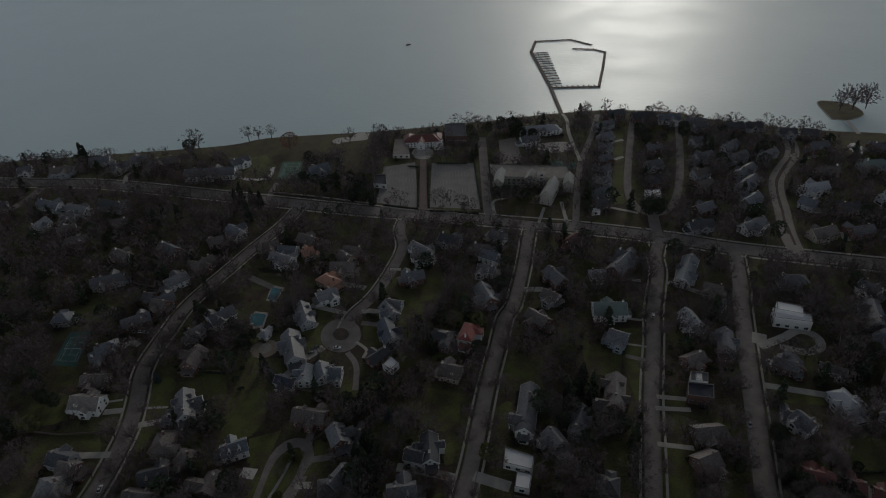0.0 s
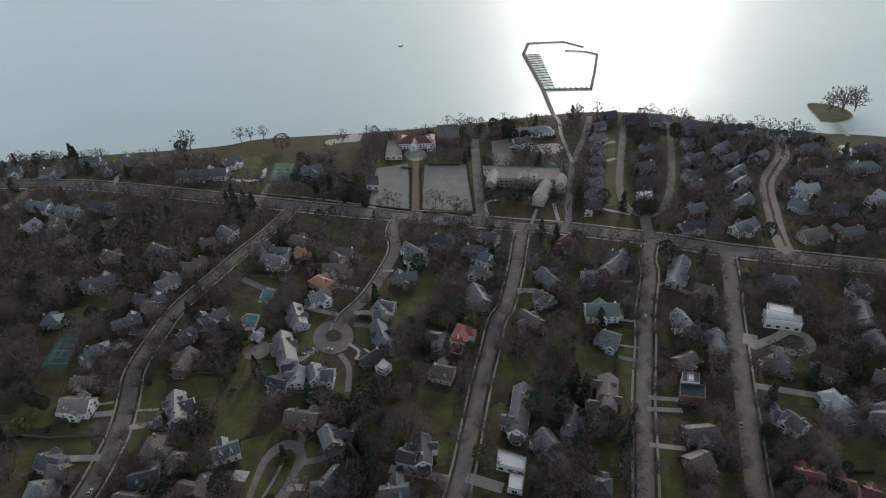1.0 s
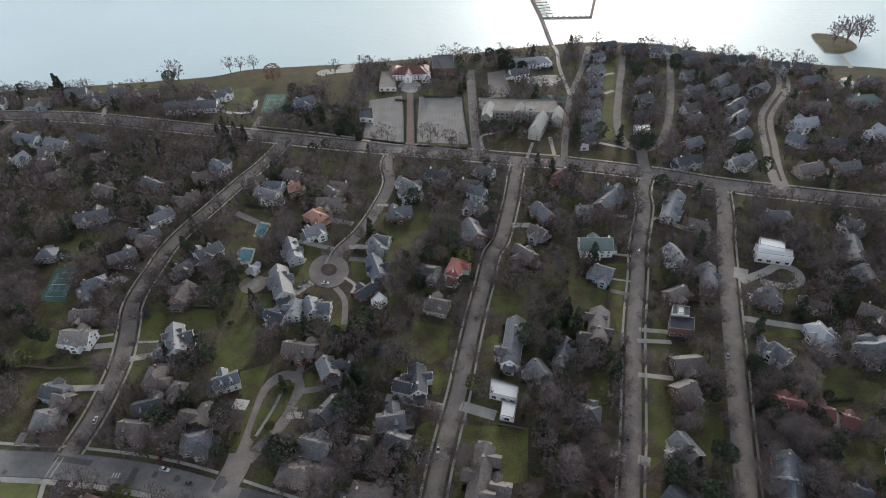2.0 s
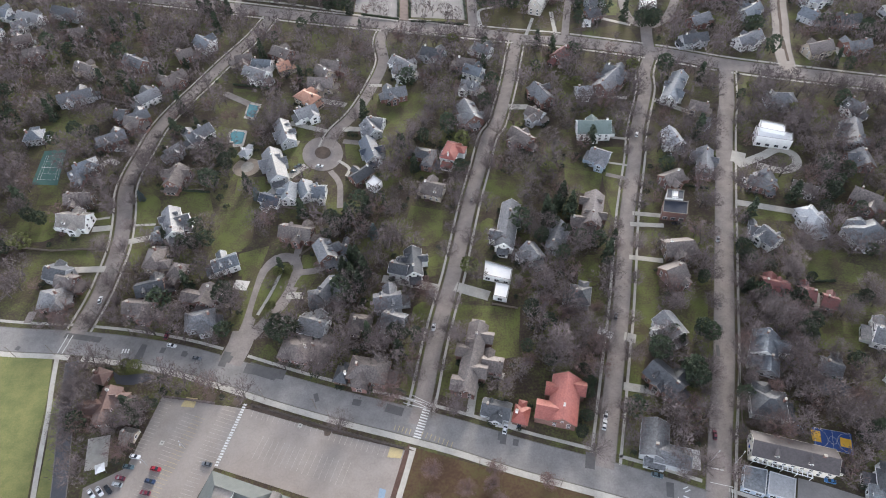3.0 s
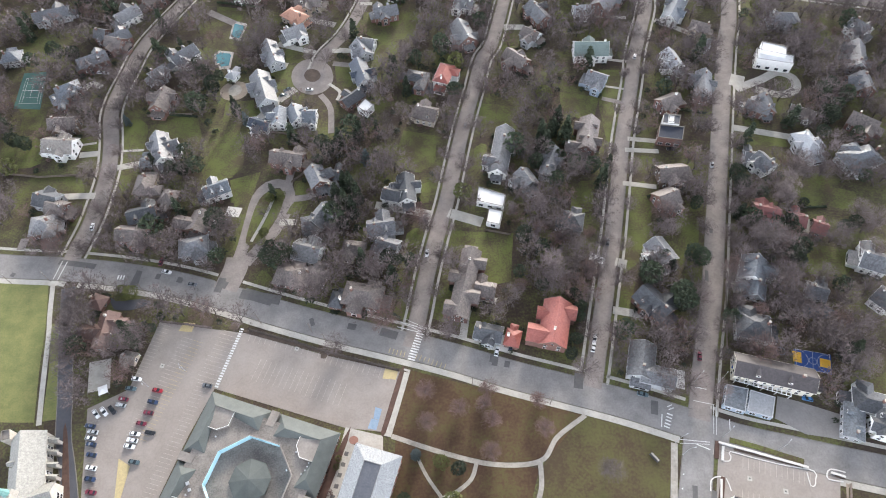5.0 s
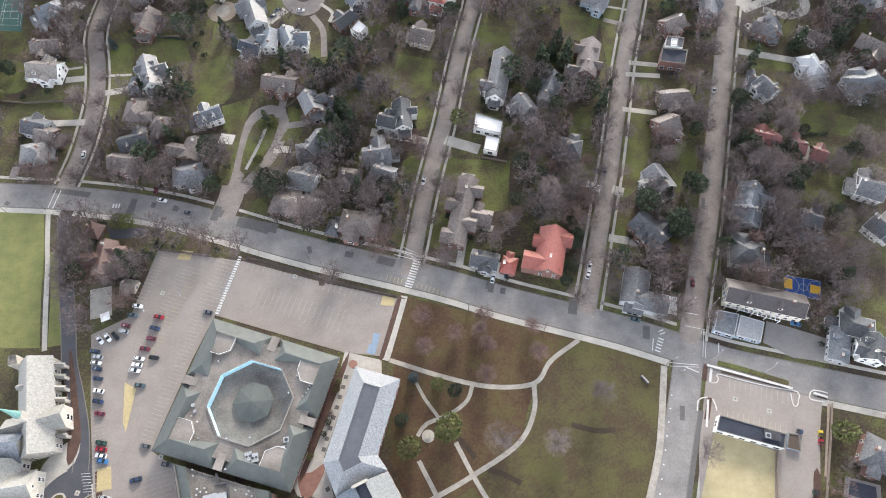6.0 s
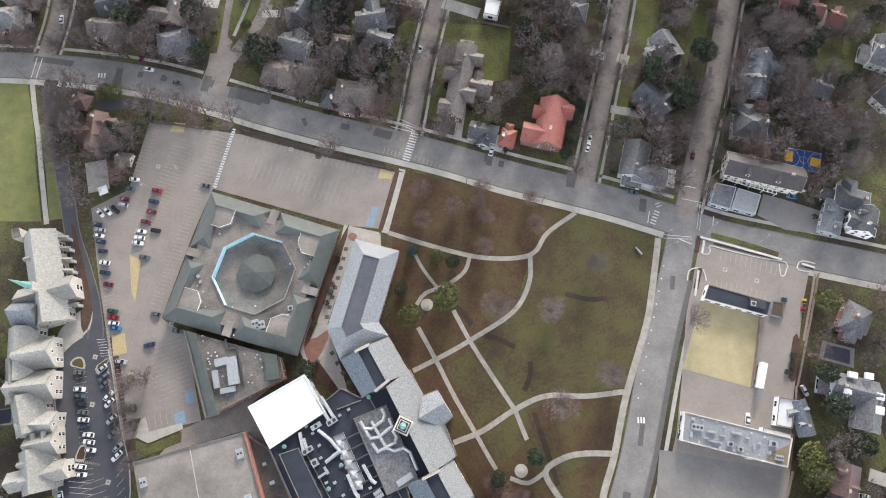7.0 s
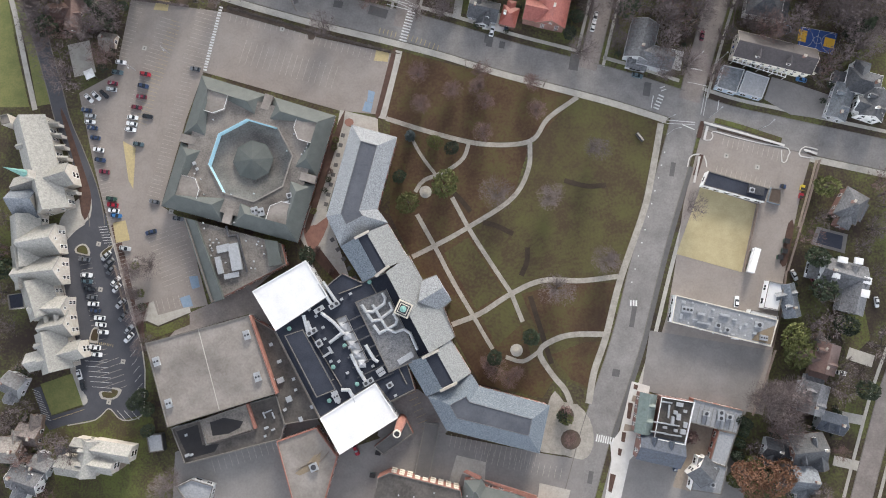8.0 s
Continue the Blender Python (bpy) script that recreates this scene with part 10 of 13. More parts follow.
block([(131.4, 85.9), (140.8, 82.1), (136.6, 73.4), (127.0, 77.0)], 3.1, "wall_blue", "roof_pale", "shop", "second bay of the low corner shop with blue-grey roof", "shop", 0.15, e=shopfront, coping="metal")
store = block([(82.3, -45.8), (95.4, -48.9), (90, -65.4), (77.7, -62)], 6.5, "wall_brick", "flatroof_brown", "shop", "corner shop with dark roof crowded by units", "shop", 0.8, coping="trim")
store2 = block([(95.8, -47.9), (115.5, -53.9), (111.8, -62.8), (93.3, -57.2)], 4.6, "wall_redbrick", "roof_pale", "shop", "low shop with pale flat roof", "shop", 0.4)
block([(104.8, -61), (111.6, -62.8), (106, -75.7), (100, -73.1)], 4.6, "wall_redbrick", "roof_pale", "shop", "low shop wing with pale flat roof", "shop", 0.4)
store3 = block([(95.7, -70.7), (107, -75.3), (103.2, -86.1), (91.3, -83.6)], 4.6, "wall_white", "roof_pale", "shop", "white shop with pale roof", "shop", 0.4)
house(80.5, -66.8, -16, 17.2, 10.5, "gable", "brick", "navy", 6, 0.6, kind="shop", detail=2, wings=[])
house(75.8, -52.3, -104, 15.2, 6, "gable", "brick", "green", 6, 0.6, kind="shop", detail=2, wings=[])
house(97.0, -76.6, -49, 6.7, 10, "gable", "white", "dark", 5, 0.7, kind="shop", detail=2, wings=[])
hvac(shop, 96.5, -12.1, 4.6, 4.4, 2.4, 1.1, -14, 3, 'metal')
hvac(shop, 108.2, -19.2, 4.6, 2, 2, 1.1, -14, 1, 'metal')
hvac(shop, 111.7, -21.3, 4.6, 2.2, 1.8, 1.1, -14, 1, 'metal')
hvac(shop, 124.8, -20.1, 4.6, 3, 2.2, 1.1, -14, 1, 'metal')
hvac(shop, 126.1, -25.4, 4.6, 3, 2, 1.1, -14, 3, 'metal')
hvac(shop, 101.8, -14.2, 4.6, 3, 0.8, 1.1, -14, 0, 'metal')
hvac(shop, 111.3, -15.3, 4.6, 4, 0.8, 1.1, -14, 0, 'metal')
hvac(shop, 102.6, -18, 4.6, 5, 0.5, 1.1, -14, 0, 'metal')
flat_cap('rust_stain', [local(shop, ccw([(123.6, -23.4), (131.6, -20.8), (129, -28.3), (121.5, -26)]))], 4.63, 'rust', shop, 'rusty stained end of the roof')
hvac(shop, 99, -9.5, 4.6, 0.6, 0.6, 0.7, -14, 0, 'metal')
hvac(shop, 107, -12.8, 4.6, 0.8, 0.6, 0.7, -14, 0, 'metal')
hvac(shop, 115.3, -17.4, 4.6, 1.6, 0.5, 0.7, -14, 0, 'metal')
hvac(shop, 117.2, -20.7, 4.6, 0.6, 1.4, 0.7, -14, 0, 'metal')
hvac(shop, 99.3, -16.4, 4.6, 1.6, 0.5, 0.7, -14, 0, 'metal')
hvac(shop, 105.8, -15.9, 4.6, 2.2, 0.3, 0.7, -14, 0, 'metal')
hvac(shop, 113.8, -23.2, 4.6, 1.2, 0.4, 0.7, -14, 0, 'metal')
hvac(shop, 119.6, -19.5, 4.6, 1, 1, 0.7, -14, 0, 'metal')
hvac(shop, 93.7, -14.6, 4.6, 1, 2, 0.7, -14, 0, 'metal')
hvac(shop, 109.1, -21.6, 4.6, 0.8, 0.8, 0.7, -14, 0, 'metal')
hvac(shop, 122.7, -23.3, 4.6, 1.4, 1, 0.7, -14, 0, 'metal')
hvac(shop, 114.5, -25.1, 4.6, 3, 0.4, 0.7, -14, 0, 'metal')
hvac(shop, 95.4, -9, 4.6, 1.4, 1, 0.7, -14, 0, 'metal')
duct(store2, [(98.4, -50.2), (95.8, -58.1)], 0.07, 'kerbstone', 4.62, 'seam')
duct(store2, [(100.1, -50.8), (97.6, -58.7)], 0.07, 'kerbstone', 4.62, 'seam')
duct(store2, [(101.9, -51.5), (99.3, -59.3)], 0.07, 'kerbstone', 4.62, 'seam')
duct(store2, [(103.6, -52.1), (101.1, -59.9)], 0.07, 'kerbstone', 4.62, 'seam')
duct(store2, [(105.4, -52.7), (102.8, -60.5)], 0.07, 'kerbstone', 4.62, 'seam')
duct(store2, [(107.2, -53.3), (104.6, -61.1)], 0.07, 'kerbstone', 4.62, 'seam')
duct(store2, [(108.9, -53.9), (106.3, -61.7)], 0.07, 'kerbstone', 4.62, 'seam')
duct(store2, [(110.7, -54.5), (108.1, -62.3)], 0.07, 'kerbstone', 4.62, 'seam')
duct(store2, [(112.4, -55.1), (109.8, -62.9)], 0.07, 'kerbstone', 4.62, 'seam')
vent(shop, 98.2, -8.1, 4.6)
vent(shop, 104.4, -10.8, 4.6)
vent(shop, 96.4, -17.6, 4.6)
vent(shop, 100.1, -19.6, 4.6)
vent(shop, 104, -20.3, 4.6)
vent(shop, 118.7, -24, 4.6)
vent(shop, 122.1, -17.6, 4.6)
vent(shop, 117.3, -15.7, 4.6)
vent(shop, 106.1, -22.3, 4.6)
hvac(pav, 129.3, 34.9, 4.2, 6.5, 3.4, 1.0, -16, 2, 'dark_metal')
hvac(pav, 127.4, 34.9, 4.4, 2, 2, 1.2, -16, 1)
hvac(store, 84.2, -48.1, 6.5, 4, 0.4, 1.2, -12, 0, 'metal')
hvac(store, 84.6, -51.7, 6.5, 0.4, 5, 1.2, -12, 0, 'metal')
hvac(store, 88.2, -54.1, 6.5, 1.6, 2.4, 1.2, -12, 0, 'metal')
hvac(store, 91.1, -52.1, 6.5, 1.2, 1, 1.2, -12, 0, 'metal')
hvac(store, 80.8, -55.9, 6.5, 5, 0.35, 1.2, -12, 0, 'metal')
hvac(store, 85.7, -57.1, 6.5, 5, 0.35, 1.2, -12, 0, 'metal')
hvac(store, 79.8, -59.6, 6.5, 6, 0.35, 1.2, -12, 0, 'metal')
hvac(store, 85.3, -61, 6.5, 7, 0.35, 1.2, -12, 0, 'metal')
hvac(store, 90.6, -57.4, 6.5, 1.4, 2, 1.2, -12, 0, 'metal')
hvac(store, 89.1, -49.3, 6.5, 2.6, 1.4, 1.2, -12, 0, 'metal')
hvac(store, 87.2, -52.3, 6.5, 1.4, 1.4, 1.2, -12, 0, 'metal')
hvac(store, 85.8, -55.3, 6.5, 1, 3, 1.2, -12, 0, 'metal')
hvac(store, 89.4, -60, 6.5, 2, 1.8, 1.2, -12, 0, 'metal')
hvac(store, 82.4, -57.8, 6.5, 1.6, 0.8, 1.2, -12, 0, 'metal')
hvac(store, 86.6, -59.3, 6.5, 1.2, 1, 1.2, -12, 0, 'metal')
hvac(store2, 100.1, -53.9, 4.6, 2.6, 2, 1.3, -14, 1, 'metal')
hvac(store2, 106, -53.9, 4.6, 2.6, 2, 1.3, -14, 1, 'metal')
hvac(store2, 109.2, -55.8, 4.6, 2.6, 2, 1.3, -14, 1, 'metal')
hvac(store2, 105.7, -56.1, 4.6, 2.6, 2, 1.3, -14, 1, 'metal')
hvac(store3, 100.9, -75.7, 4.6, 2.2, 1.8, 1.2, -14, 1, 'metal')
hvac(store3, 99.9, -81.8, 4.6, 2.2, 1.8, 1.2, -14, 1, 'metal')
block([(131.3, -2.6), (137.6, -4.4), (134.1, -15), (127.8, -13.4)], 3.6, "wall_white", "roof_white", "shed", "long white metal shed", "shed")
block([(122.9, -13.8), (134.1, -17.3), (132.8, -20.4), (121.7, -17)], 3.2, "wall_white", "roof_white", "shed", "white lean-to behind the shop", "shed")
# ---------------------------------------------------------------- parking bays and paint
for k, (x0, x1, yy) in enumerate(((-5, 32, 528), (-5, 32, 512), (-5, 32, 496), (-6, 31, 480), (-7, 30.5, 464), (-48, -24, 524), (-48, -24, 506), (-49, -23, 488), (-50, -22, 472))):
    stalls((x0, yy), (x1, yy - 1.5), 5.0, int((x1 - x0) / 2.7), z=0.175)
    stalls((x0, yy), (x1, yy - 1.5), -5.0, int((x1 - x0) / 2.7), z=0.175)
stalls((-81.2, 109.8), (-42.5, 95.7), 5.2, 16, z=0.175)
stalls((-81.2, 109.8), (-42.5, 95.7), -5.2, 16, z=0.175)
stalls((-52.8, 118.4), (-84.9, 128.6), 5, 13, z=0.175)
stalls((-18.2, 104.5), (-49.3, 115.6), 5, 13, z=0.175)
stalls((-111.7, 125.9), (-128.3, 82.4), 5, 26, mat='paint_yellow', both=False, z=0.175)
stalls((-111.7, 125.9), (-128.3, 82.4), -5, 26, z=0.175)
stalls((-127.8, 134.9), (-136.1, 110.3), 5, 15, z=0.175)
stalls((-94.7, 128.8), (-102.8, 105.5), 5, 13, z=0.175)
stalls((-94.7, 128.8), (-102.8, 105.5), -5, 13, z=0.175)
stalls((-101.4, 103.7), (-119.2, 48.9), -5.2, 33, z=0.175)
stalls((-150.4, 90.1), (-139.4, 28.6), 5, 36, z=0.175)
stalls((-138.5, 26.2), (-132.1, -3.1), 5.2, 18, z=0.175)
stalls((-124.5, 32), (-118.4, 11.1), 9, 11, z=0.175)
stalls((-110.4, 37.5), (-103.7, 12), -5, 14, z=0.175)
stalls((-125.4, -0.2), (-109.2, 3), 5, 7, z=0.175)
stalls((120.9, 59.6), (145.3, 51.2), -5, 12, z=0.175)
stalls((115.2, 42.6), (137, 35.1), 4.5, 11, z=0.175)
stalls((-153.7, 26.7), (-147.1, -18), 5, 21, z=0.175)
stalls((-143.7, 26.5), (-132.1, -12), 5, 16, z=0.175, lean=35)
stalls((-142.9, -18.3), (-139.7, -30), 5, 5, z=0.175)
stalls((-142.9, -18.3), (-139.7, -30), -5, 5, z=0.175)
stalls((-2.1, -56.6), (31.9, -66.7), -5.2, 17, z=0.15)
stalls((6.4, -67.8), (40.3, -77.8), 5, 15, z=0.15)
stalls((-101, -61.1), (-76.3, -54.7), -5, 10, z=0.15)
stalls((-19.7, -40), (-13.7, -56.3), 4, 7, mat='paint_yellow', z=0.15)
marks([(-7.0, 124.8, 3.4, 0.62, -20), (-7.4, 123.6, 3.4, 0.62, -20), (-7.9, 122.3, 3.4, 0.62, -20), (-8.3, 121.1, 3.4, 0.62, -20), (-8.8, 119.9, 3.4, 0.62, -20), (-9.2, 118.7, 3.4, 0.62, -20), (-9.7, 117.4, 3.4, 0.62, -20), (-10.1, 116.2, 3.4, 0.62, -20), (-10.5, 115.0, 3.4, 0.62, -20), (-11.0, 113.8, 3.4, 0.62, -20), (-11.4, 112.5, 3.4, 0.62, -20), (-11.9, 111.3, 3.4, 0.62, -20), (-12.3, 110.1, 3.4, 0.62, -20)], 'paint_white', 'white zebra crossing bars on the avenue', 0.2)
marks([(-89.9, 130.0, 1.6, 0.75, -16), (-90.2, 128.8, 1.6, 0.75, -16), (-90.6, 127.6, 1.6, 0.75, -16), (-90.9, 126.5, 1.6, 0.75, -16), (-91.3, 125.3, 1.6, 0.75, -16), (-91.6, 124.1, 1.6, 0.75, -16), (-92.0, 122.9, 1.6, 0.75, -16), (-92.3, 121.8, 1.6, 0.75, -16), (-92.6, 120.6, 1.6, 0.75, -16), (-93.0, 119.4, 1.6, 0.75, -16), (-93.3, 118.2, 1.6, 0.75, -16), (-93.7, 117.0, 1.6, 0.75, -16), (-94.0, 115.9, 1.6, 0.75, -16), (-94.4, 114.7, 1.6, 0.75, -16), (-94.7, 113.5, 1.6, 0.75, -16), (-95.1, 112.3, 1.6, 0.75, -16), (-95.4, 111.1, 1.6, 0.75, -16), (-95.7, 110.0, 1.6, 0.75, -16), (-96.1, 108.8, 1.6, 0.75, -16), (-96.4, 107.6, 1.6, 0.75, -16), (-96.8, 106.4, 1.6, 0.75, -16), (-97.1, 105.3, 1.6, 0.75, -16), (-97.5, 104.1, 1.6, 0.75, -16), (-97.8, 102.9, 1.6, 0.75, -16)], 'paint_white', 'white dashed crossing through the parking lot', 0.18)
marks([(95.8, 78.4, 2.4, 0.6, -27), (95.2, 77.1, 2.4, 0.6, -27), (94.5, 75.8, 2.4, 0.6, -27), (93.8, 74.5, 2.4, 0.6, -27), (93.2, 73.2, 2.4, 0.6, -27)], 'paint_white', 'white zebra crossing bars at the junction', 0.2)
marks([(96.6, 82.1, 2.4, 0.4, 17), (97.0, 80.8, 2.4, 0.4, 17)], 'paint_white', 'white zebra crossing bars at the junction', 0.2)
marks([(56.8, -61.9, 3.0, 0.55, 74), (57.7, -62.2, 3.0, 0.55, 74), (58.6, -62.4, 3.0, 0.55, 74), (59.5, -62.7, 3.0, 0.55, 74), (60.4, -62.9, 3.0, 0.55, 74), (61.3, -63.2, 3.0, 0.55, 74), (62.2, -63.4, 3.0, 0.55, 74), (63.1, -63.7, 3.0, 0.55, 74)], 'paint_white', 'white zebra crossing bars by the forecourt', 0.2)
marks([(106.0, 64.2, 5.6, 0.4, -27)], 'paint_white', 'white painted line on the street', 0.2)
marks([(91.8, 76.1, 5.5, 0.4, -106)], 'paint_white', 'white painted line on the street', 0.2)
marks([(111.8, 88.9, 4.9, 0.45, -15)], 'paint_white', 'white painted line on the street', 0.2)
marks([(103.2, 66.9, 11.9, 0.25, -9)], 'paint_white', 'white painted line on the street', 0.2)
marks([(103.0, 65.7, 12.0, 0.2, -6)], 'paint_white', 'white painted line on the street', 0.2)
marks([(114.5, 74.8, 12.6, 0.2, -106)], 'paint_white', 'white painted line on the street', 0.2)
marks([(113.5, 75.3, 12.5, 0.2, -106)], 'paint_white', 'white painted line on the street', 0.2)
marks([(111.5, 82.5, 9.0, 0.2, -16)], 'paint_white', 'white painted line on the street', 0.2)
marks([(119.5, 72.7, 4.4, 0.35, -104)], 'paint_white', 'white painted line on the street', 0.2)
marks([(-11.4, 125.8, 10.8, 0.2, -29)], 'paint_white', 'white painted line on the street', 0.2)
marks([(-10.2, 127.8, 10.1, 0.2, -30)], 'paint_white', 'white painted line on the street', 0.2)
marks([(-184.6, 168.1, 10.4, 0.3, 80)], 'paint_white', 'white crosswalk line on the street', 0.2)
marks([(-182.2, 167.6, 10.4, 0.3, 79)], 'paint_white', 'white crosswalk line on the street', 0.2)
marks([(-12.1, 127.1, 10.2, 0.3, -20)], 'paint_white', 'white crosswalk line on the street', 0.2)
marks([(-13.1, 124.8, 11.0, 0.3, -19)], 'paint_white', 'white crosswalk line on the street', 0.2)
marks([(95.1, 54.1, 0.5, 0.5, -19), (93.2, 48.7, 0.5, 0.5, -19), (91.4, 43.4, 0.5, 0.5, -19), (89.5, 38.0, 0.5, 0.5, -19), (87.7, 32.6, 0.5, 0.5, -19), (85.8, 27.2, 0.5, 0.5, -19), (83.9, 21.9, 0.5, 0.5, -19), (82.1, 16.5, 0.5, 0.5, -19), (80.2, 11.1, 0.5, 0.5, -19), (78.4, 5.8, 0.5, 0.5, -19), (76.5, 0.4, 0.5, 0.5, -19)], 'paint_white', 'small white parking marks along the street', 0.2)
marks([(-22.0, 115.0, 2.6, 0.25, 72), (-20.3, 114.5, 2.6, 0.25, 72), (-18.6, 113.9, 2.6, 0.25, 72), (-17.0, 113.3, 2.6, 0.25, 72), (-15.3, 112.8, 2.6, 0.25, 72)], 'paint_yellow', 'yellow hatching along the kerb', 0.2)
marks([(-10.0, 111.4, 2.6, 0.25, 66), (-8.2, 110.6, 2.6, 0.25, 66), (-6.4, 109.8, 2.6, 0.25, 66), (-4.6, 109.0, 2.6, 0.25, 66), (-2.9, 108.2, 2.6, 0.25, 66), (-1.1, 107.4, 2.6, 0.25, 66), (0.7, 106.6, 2.6, 0.25, 66), (2.5, 105.8, 2.6, 0.25, 66)], 'paint_yellow', 'yellow hatching along the kerb', 0.2)
sheet([(-133.9, 74.2), (-128.6, 70.9), (-130.1, 53.3), (-131.9, 57)], "paint_yellow", 0.17, "road_marking", "faded painted area of the parking lot", "road marking", False, False)
sheet([(-28.3, 89.3), (-25.5, 88.3), (-26.7, 83.7), (-29.1, 84.4)], "paint_blue", 0.17, "road_marking", "faded painted area of the parking lot", "road marking", False, False)
sheet([(-30, 84.5), (-26.7, 83.5), (-27.9, 79.4), (-31.5, 80.4)], "paint_blue", 0.17, "road_marking", "faded painted area of the parking lot", "road marking", False, False)
sheet([(-107.7, 14.7), (-104.1, 14.9), (-103.3, 10.1), (-106.6, 9.4)], "paint_blue", 0.17, "road_marking", "faded painted area of the parking lot", "road marking", False, False)
sheet([(-112, 6), (-107.7, 7.1), (-106.4, 2.3), (-110.5, 1.9)], "paint_blue", 0.17, "road_marking", "faded painted area of the parking lot", "road marking", False, False)
sheet([(-139.1, 39.4), (-133.8, 40.2), (-132.1, 31.7), (-137.9, 30.9)], "paint_yellow", 0.17, "road_marking", "faded painted area of the parking lot", "road marking", False, False)
sheet([(-23.9, 106.9), (-18.2, 105.5), (-19.4, 101.1), (-25.2, 102)], "paint_yellow", 0.17, "road_marking", "faded painted area of the parking lot", "road marking", False, False)
sheet([(-117.5, 135.4), (-112.1, 134.5), (-113, 130), (-119.1, 131)], "paint_yellow", 0.17, "road_marking", "faded painted area of the parking lot", "road marking", False, False)
marks([(-150.5, -9.4, 1.0, 0.18, 76), (-149.7, -9.6, 1.0, 0.18, 76), (-148.9, -9.8, 1.0, 0.18, 76), (-148.2, -10.0, 1.0, 0.18, 76), (-147.4, -10.2, 1.0, 0.18, 76), (-146.6, -10.4, 1.0, 0.18, 76), (-145.8, -10.6, 1.0, 0.18, 76), (-145.1, -10.7, 1.0, 0.18, 76), (-144.3, -10.9, 1.0, 0.18, 76), (-143.5, -11.1, 1.0, 0.18, 76), (-142.7, -11.3, 1.0, 0.18, 76), (-142.0, -11.5, 1.0, 0.18, 76), (-141.2, -11.7, 1.0, 0.18, 76), (-140.4, -11.9, 1.0, 0.18, 76)], 'paint_yellow', 'yellow hatched strip in the church lot', 0.19)
marks([(-165.2, -40.4, 2.0, 0.14, 20), (-164.4, -40.2, 2.0, 0.14, 20), (-163.7, -40.0, 2.0, 0.14, 20), (-162.9, -39.8, 2.0, 0.14, 20), (-162.1, -39.6, 2.0, 0.14, 20), (-161.4, -39.4, 2.0, 0.14, 20), (-160.6, -39.2, 2.0, 0.14, 20), (-159.8, -39.0, 2.0, 0.14, 20), (-159.1, -38.9, 2.0, 0.14, 20), (-158.3, -38.7, 2.0, 0.14, 20), (-157.5, -38.5, 2.0, 0.14, 20), (-156.8, -38.3, 2.0, 0.14, 20), (-156.0, -38.1, 2.0, 0.14, 20), (-155.2, -37.9, 2.0, 0.14, 20), (-154.5, -37.7, 2.0, 0.14, 20), (-153.7, -37.5, 2.0, 0.14, 20)], 'paint_yellow', 'yellow hatched strip beside the lawn', 0.19)
marks([(-172.7, -28.4, 3.4, 0.16, -25), (-172.3, -29.5, 3.4, 0.16, -25), (-171.9, -30.5, 3.4, 0.16, -25), (-171.5, -31.6, 3.4, 0.16, -25), (-171.1, -32.7, 3.4, 0.16, -25), (-170.7, -33.8, 3.4, 0.16, -25), (-170.2, -34.8, 3.4, 0.16, -25), (-169.8, -35.9, 3.4, 0.16, -25), (-169.4, -37.0, 3.4, 0.16, -25), (-169.0, -38.1, 3.4, 0.16, -25), (-168.6, -39.1, 3.4, 0.16, -25), (-168.2, -40.2, 3.4, 0.16, -25)], 'paint_white', 'white parking lines beside the lawn', 0.19)
marks([(-143.4, 38.0, 3.6, 0.16, 0), (-143.0, 36.9, 3.6, 0.16, 0), (-142.7, 35.7, 3.6, 0.16, 0), (-142.3, 34.5, 3.6, 0.16, 0), (-141.9, 33.4, 3.6, 0.16, 0), (-141.6, 32.2, 3.6, 0.16, 0), (-141.2, 31.1, 3.6, 0.16, 0)], 'paint_white', 'white hatched corner of the church lot', 0.19)
marks([(-147.6, -18.0, 9.0, 0.14, -8), (-147.1, -20.2, 9.0, 0.14, -8), (-146.6, -22.3, 9.0, 0.14, -8), (-146.0, -24.5, 9.0, 0.14, -8), (-145.5, -26.6, 9.0, 0.14, -8), (-145.0, -28.8, 9.0, 0.14, -8)], 'paint_white', 'white parking lines in the church lot', 0.19)
marks([(-132.0, -15.5, 4.0, 0.1, 48), (-131.4, -19.0, 4.0, 0.1, 48), (-130.9, -22.5, 4.0, 0.1, 48), (-130.3, -26.0, 4.0, 0.1, 48), (-129.8, -29.5, 4.0, 0.1, 48), (-129.2, -33.0, 4.0, 0.1, 48)], 'paint_white', 'white angled parking lines in the church lot', 0.19)
marks([(-137.6, -40.5, 5.0, 0.16, -50), (-134.7, -40.7, 5.0, 0.16, -50), (-131.8, -40.9, 5.0, 0.16, -50)], 'paint_white', 'white parking lines at the lot end', 0.19)
sheet([(-109, 133.3), (-104.8, 132), (-103.9, 136.5), (-107.6, 137.3)], "soil", 0.2, "planting_bed", "mulched planting bed with a kerb edge", "planting bed", True, True)
sheet([(-96, 130.9), (-92.2, 129.1), (-91.6, 132.6), (-94.5, 133.3)], "soil", 0.2, "planting_bed", "mulched planting bed with a kerb edge", "planting bed", True, True)
sheet([(-52.8, 117.9), (-49.7, 116.6), (-50.4, 113.2), (-52.8, 113.3)], "soil", 0.2, "planting_bed", "mulched planting bed with a kerb edge", "planting bed", True, True)
sheet([(-17.5, 104.7), (-15.8, 103.8), (-24.1, 77.7), (-26, 78.3)], "red_mulch", 0.2, "planting_bed", "mulched planting bed with a kerb edge", "planting bed", True, True)
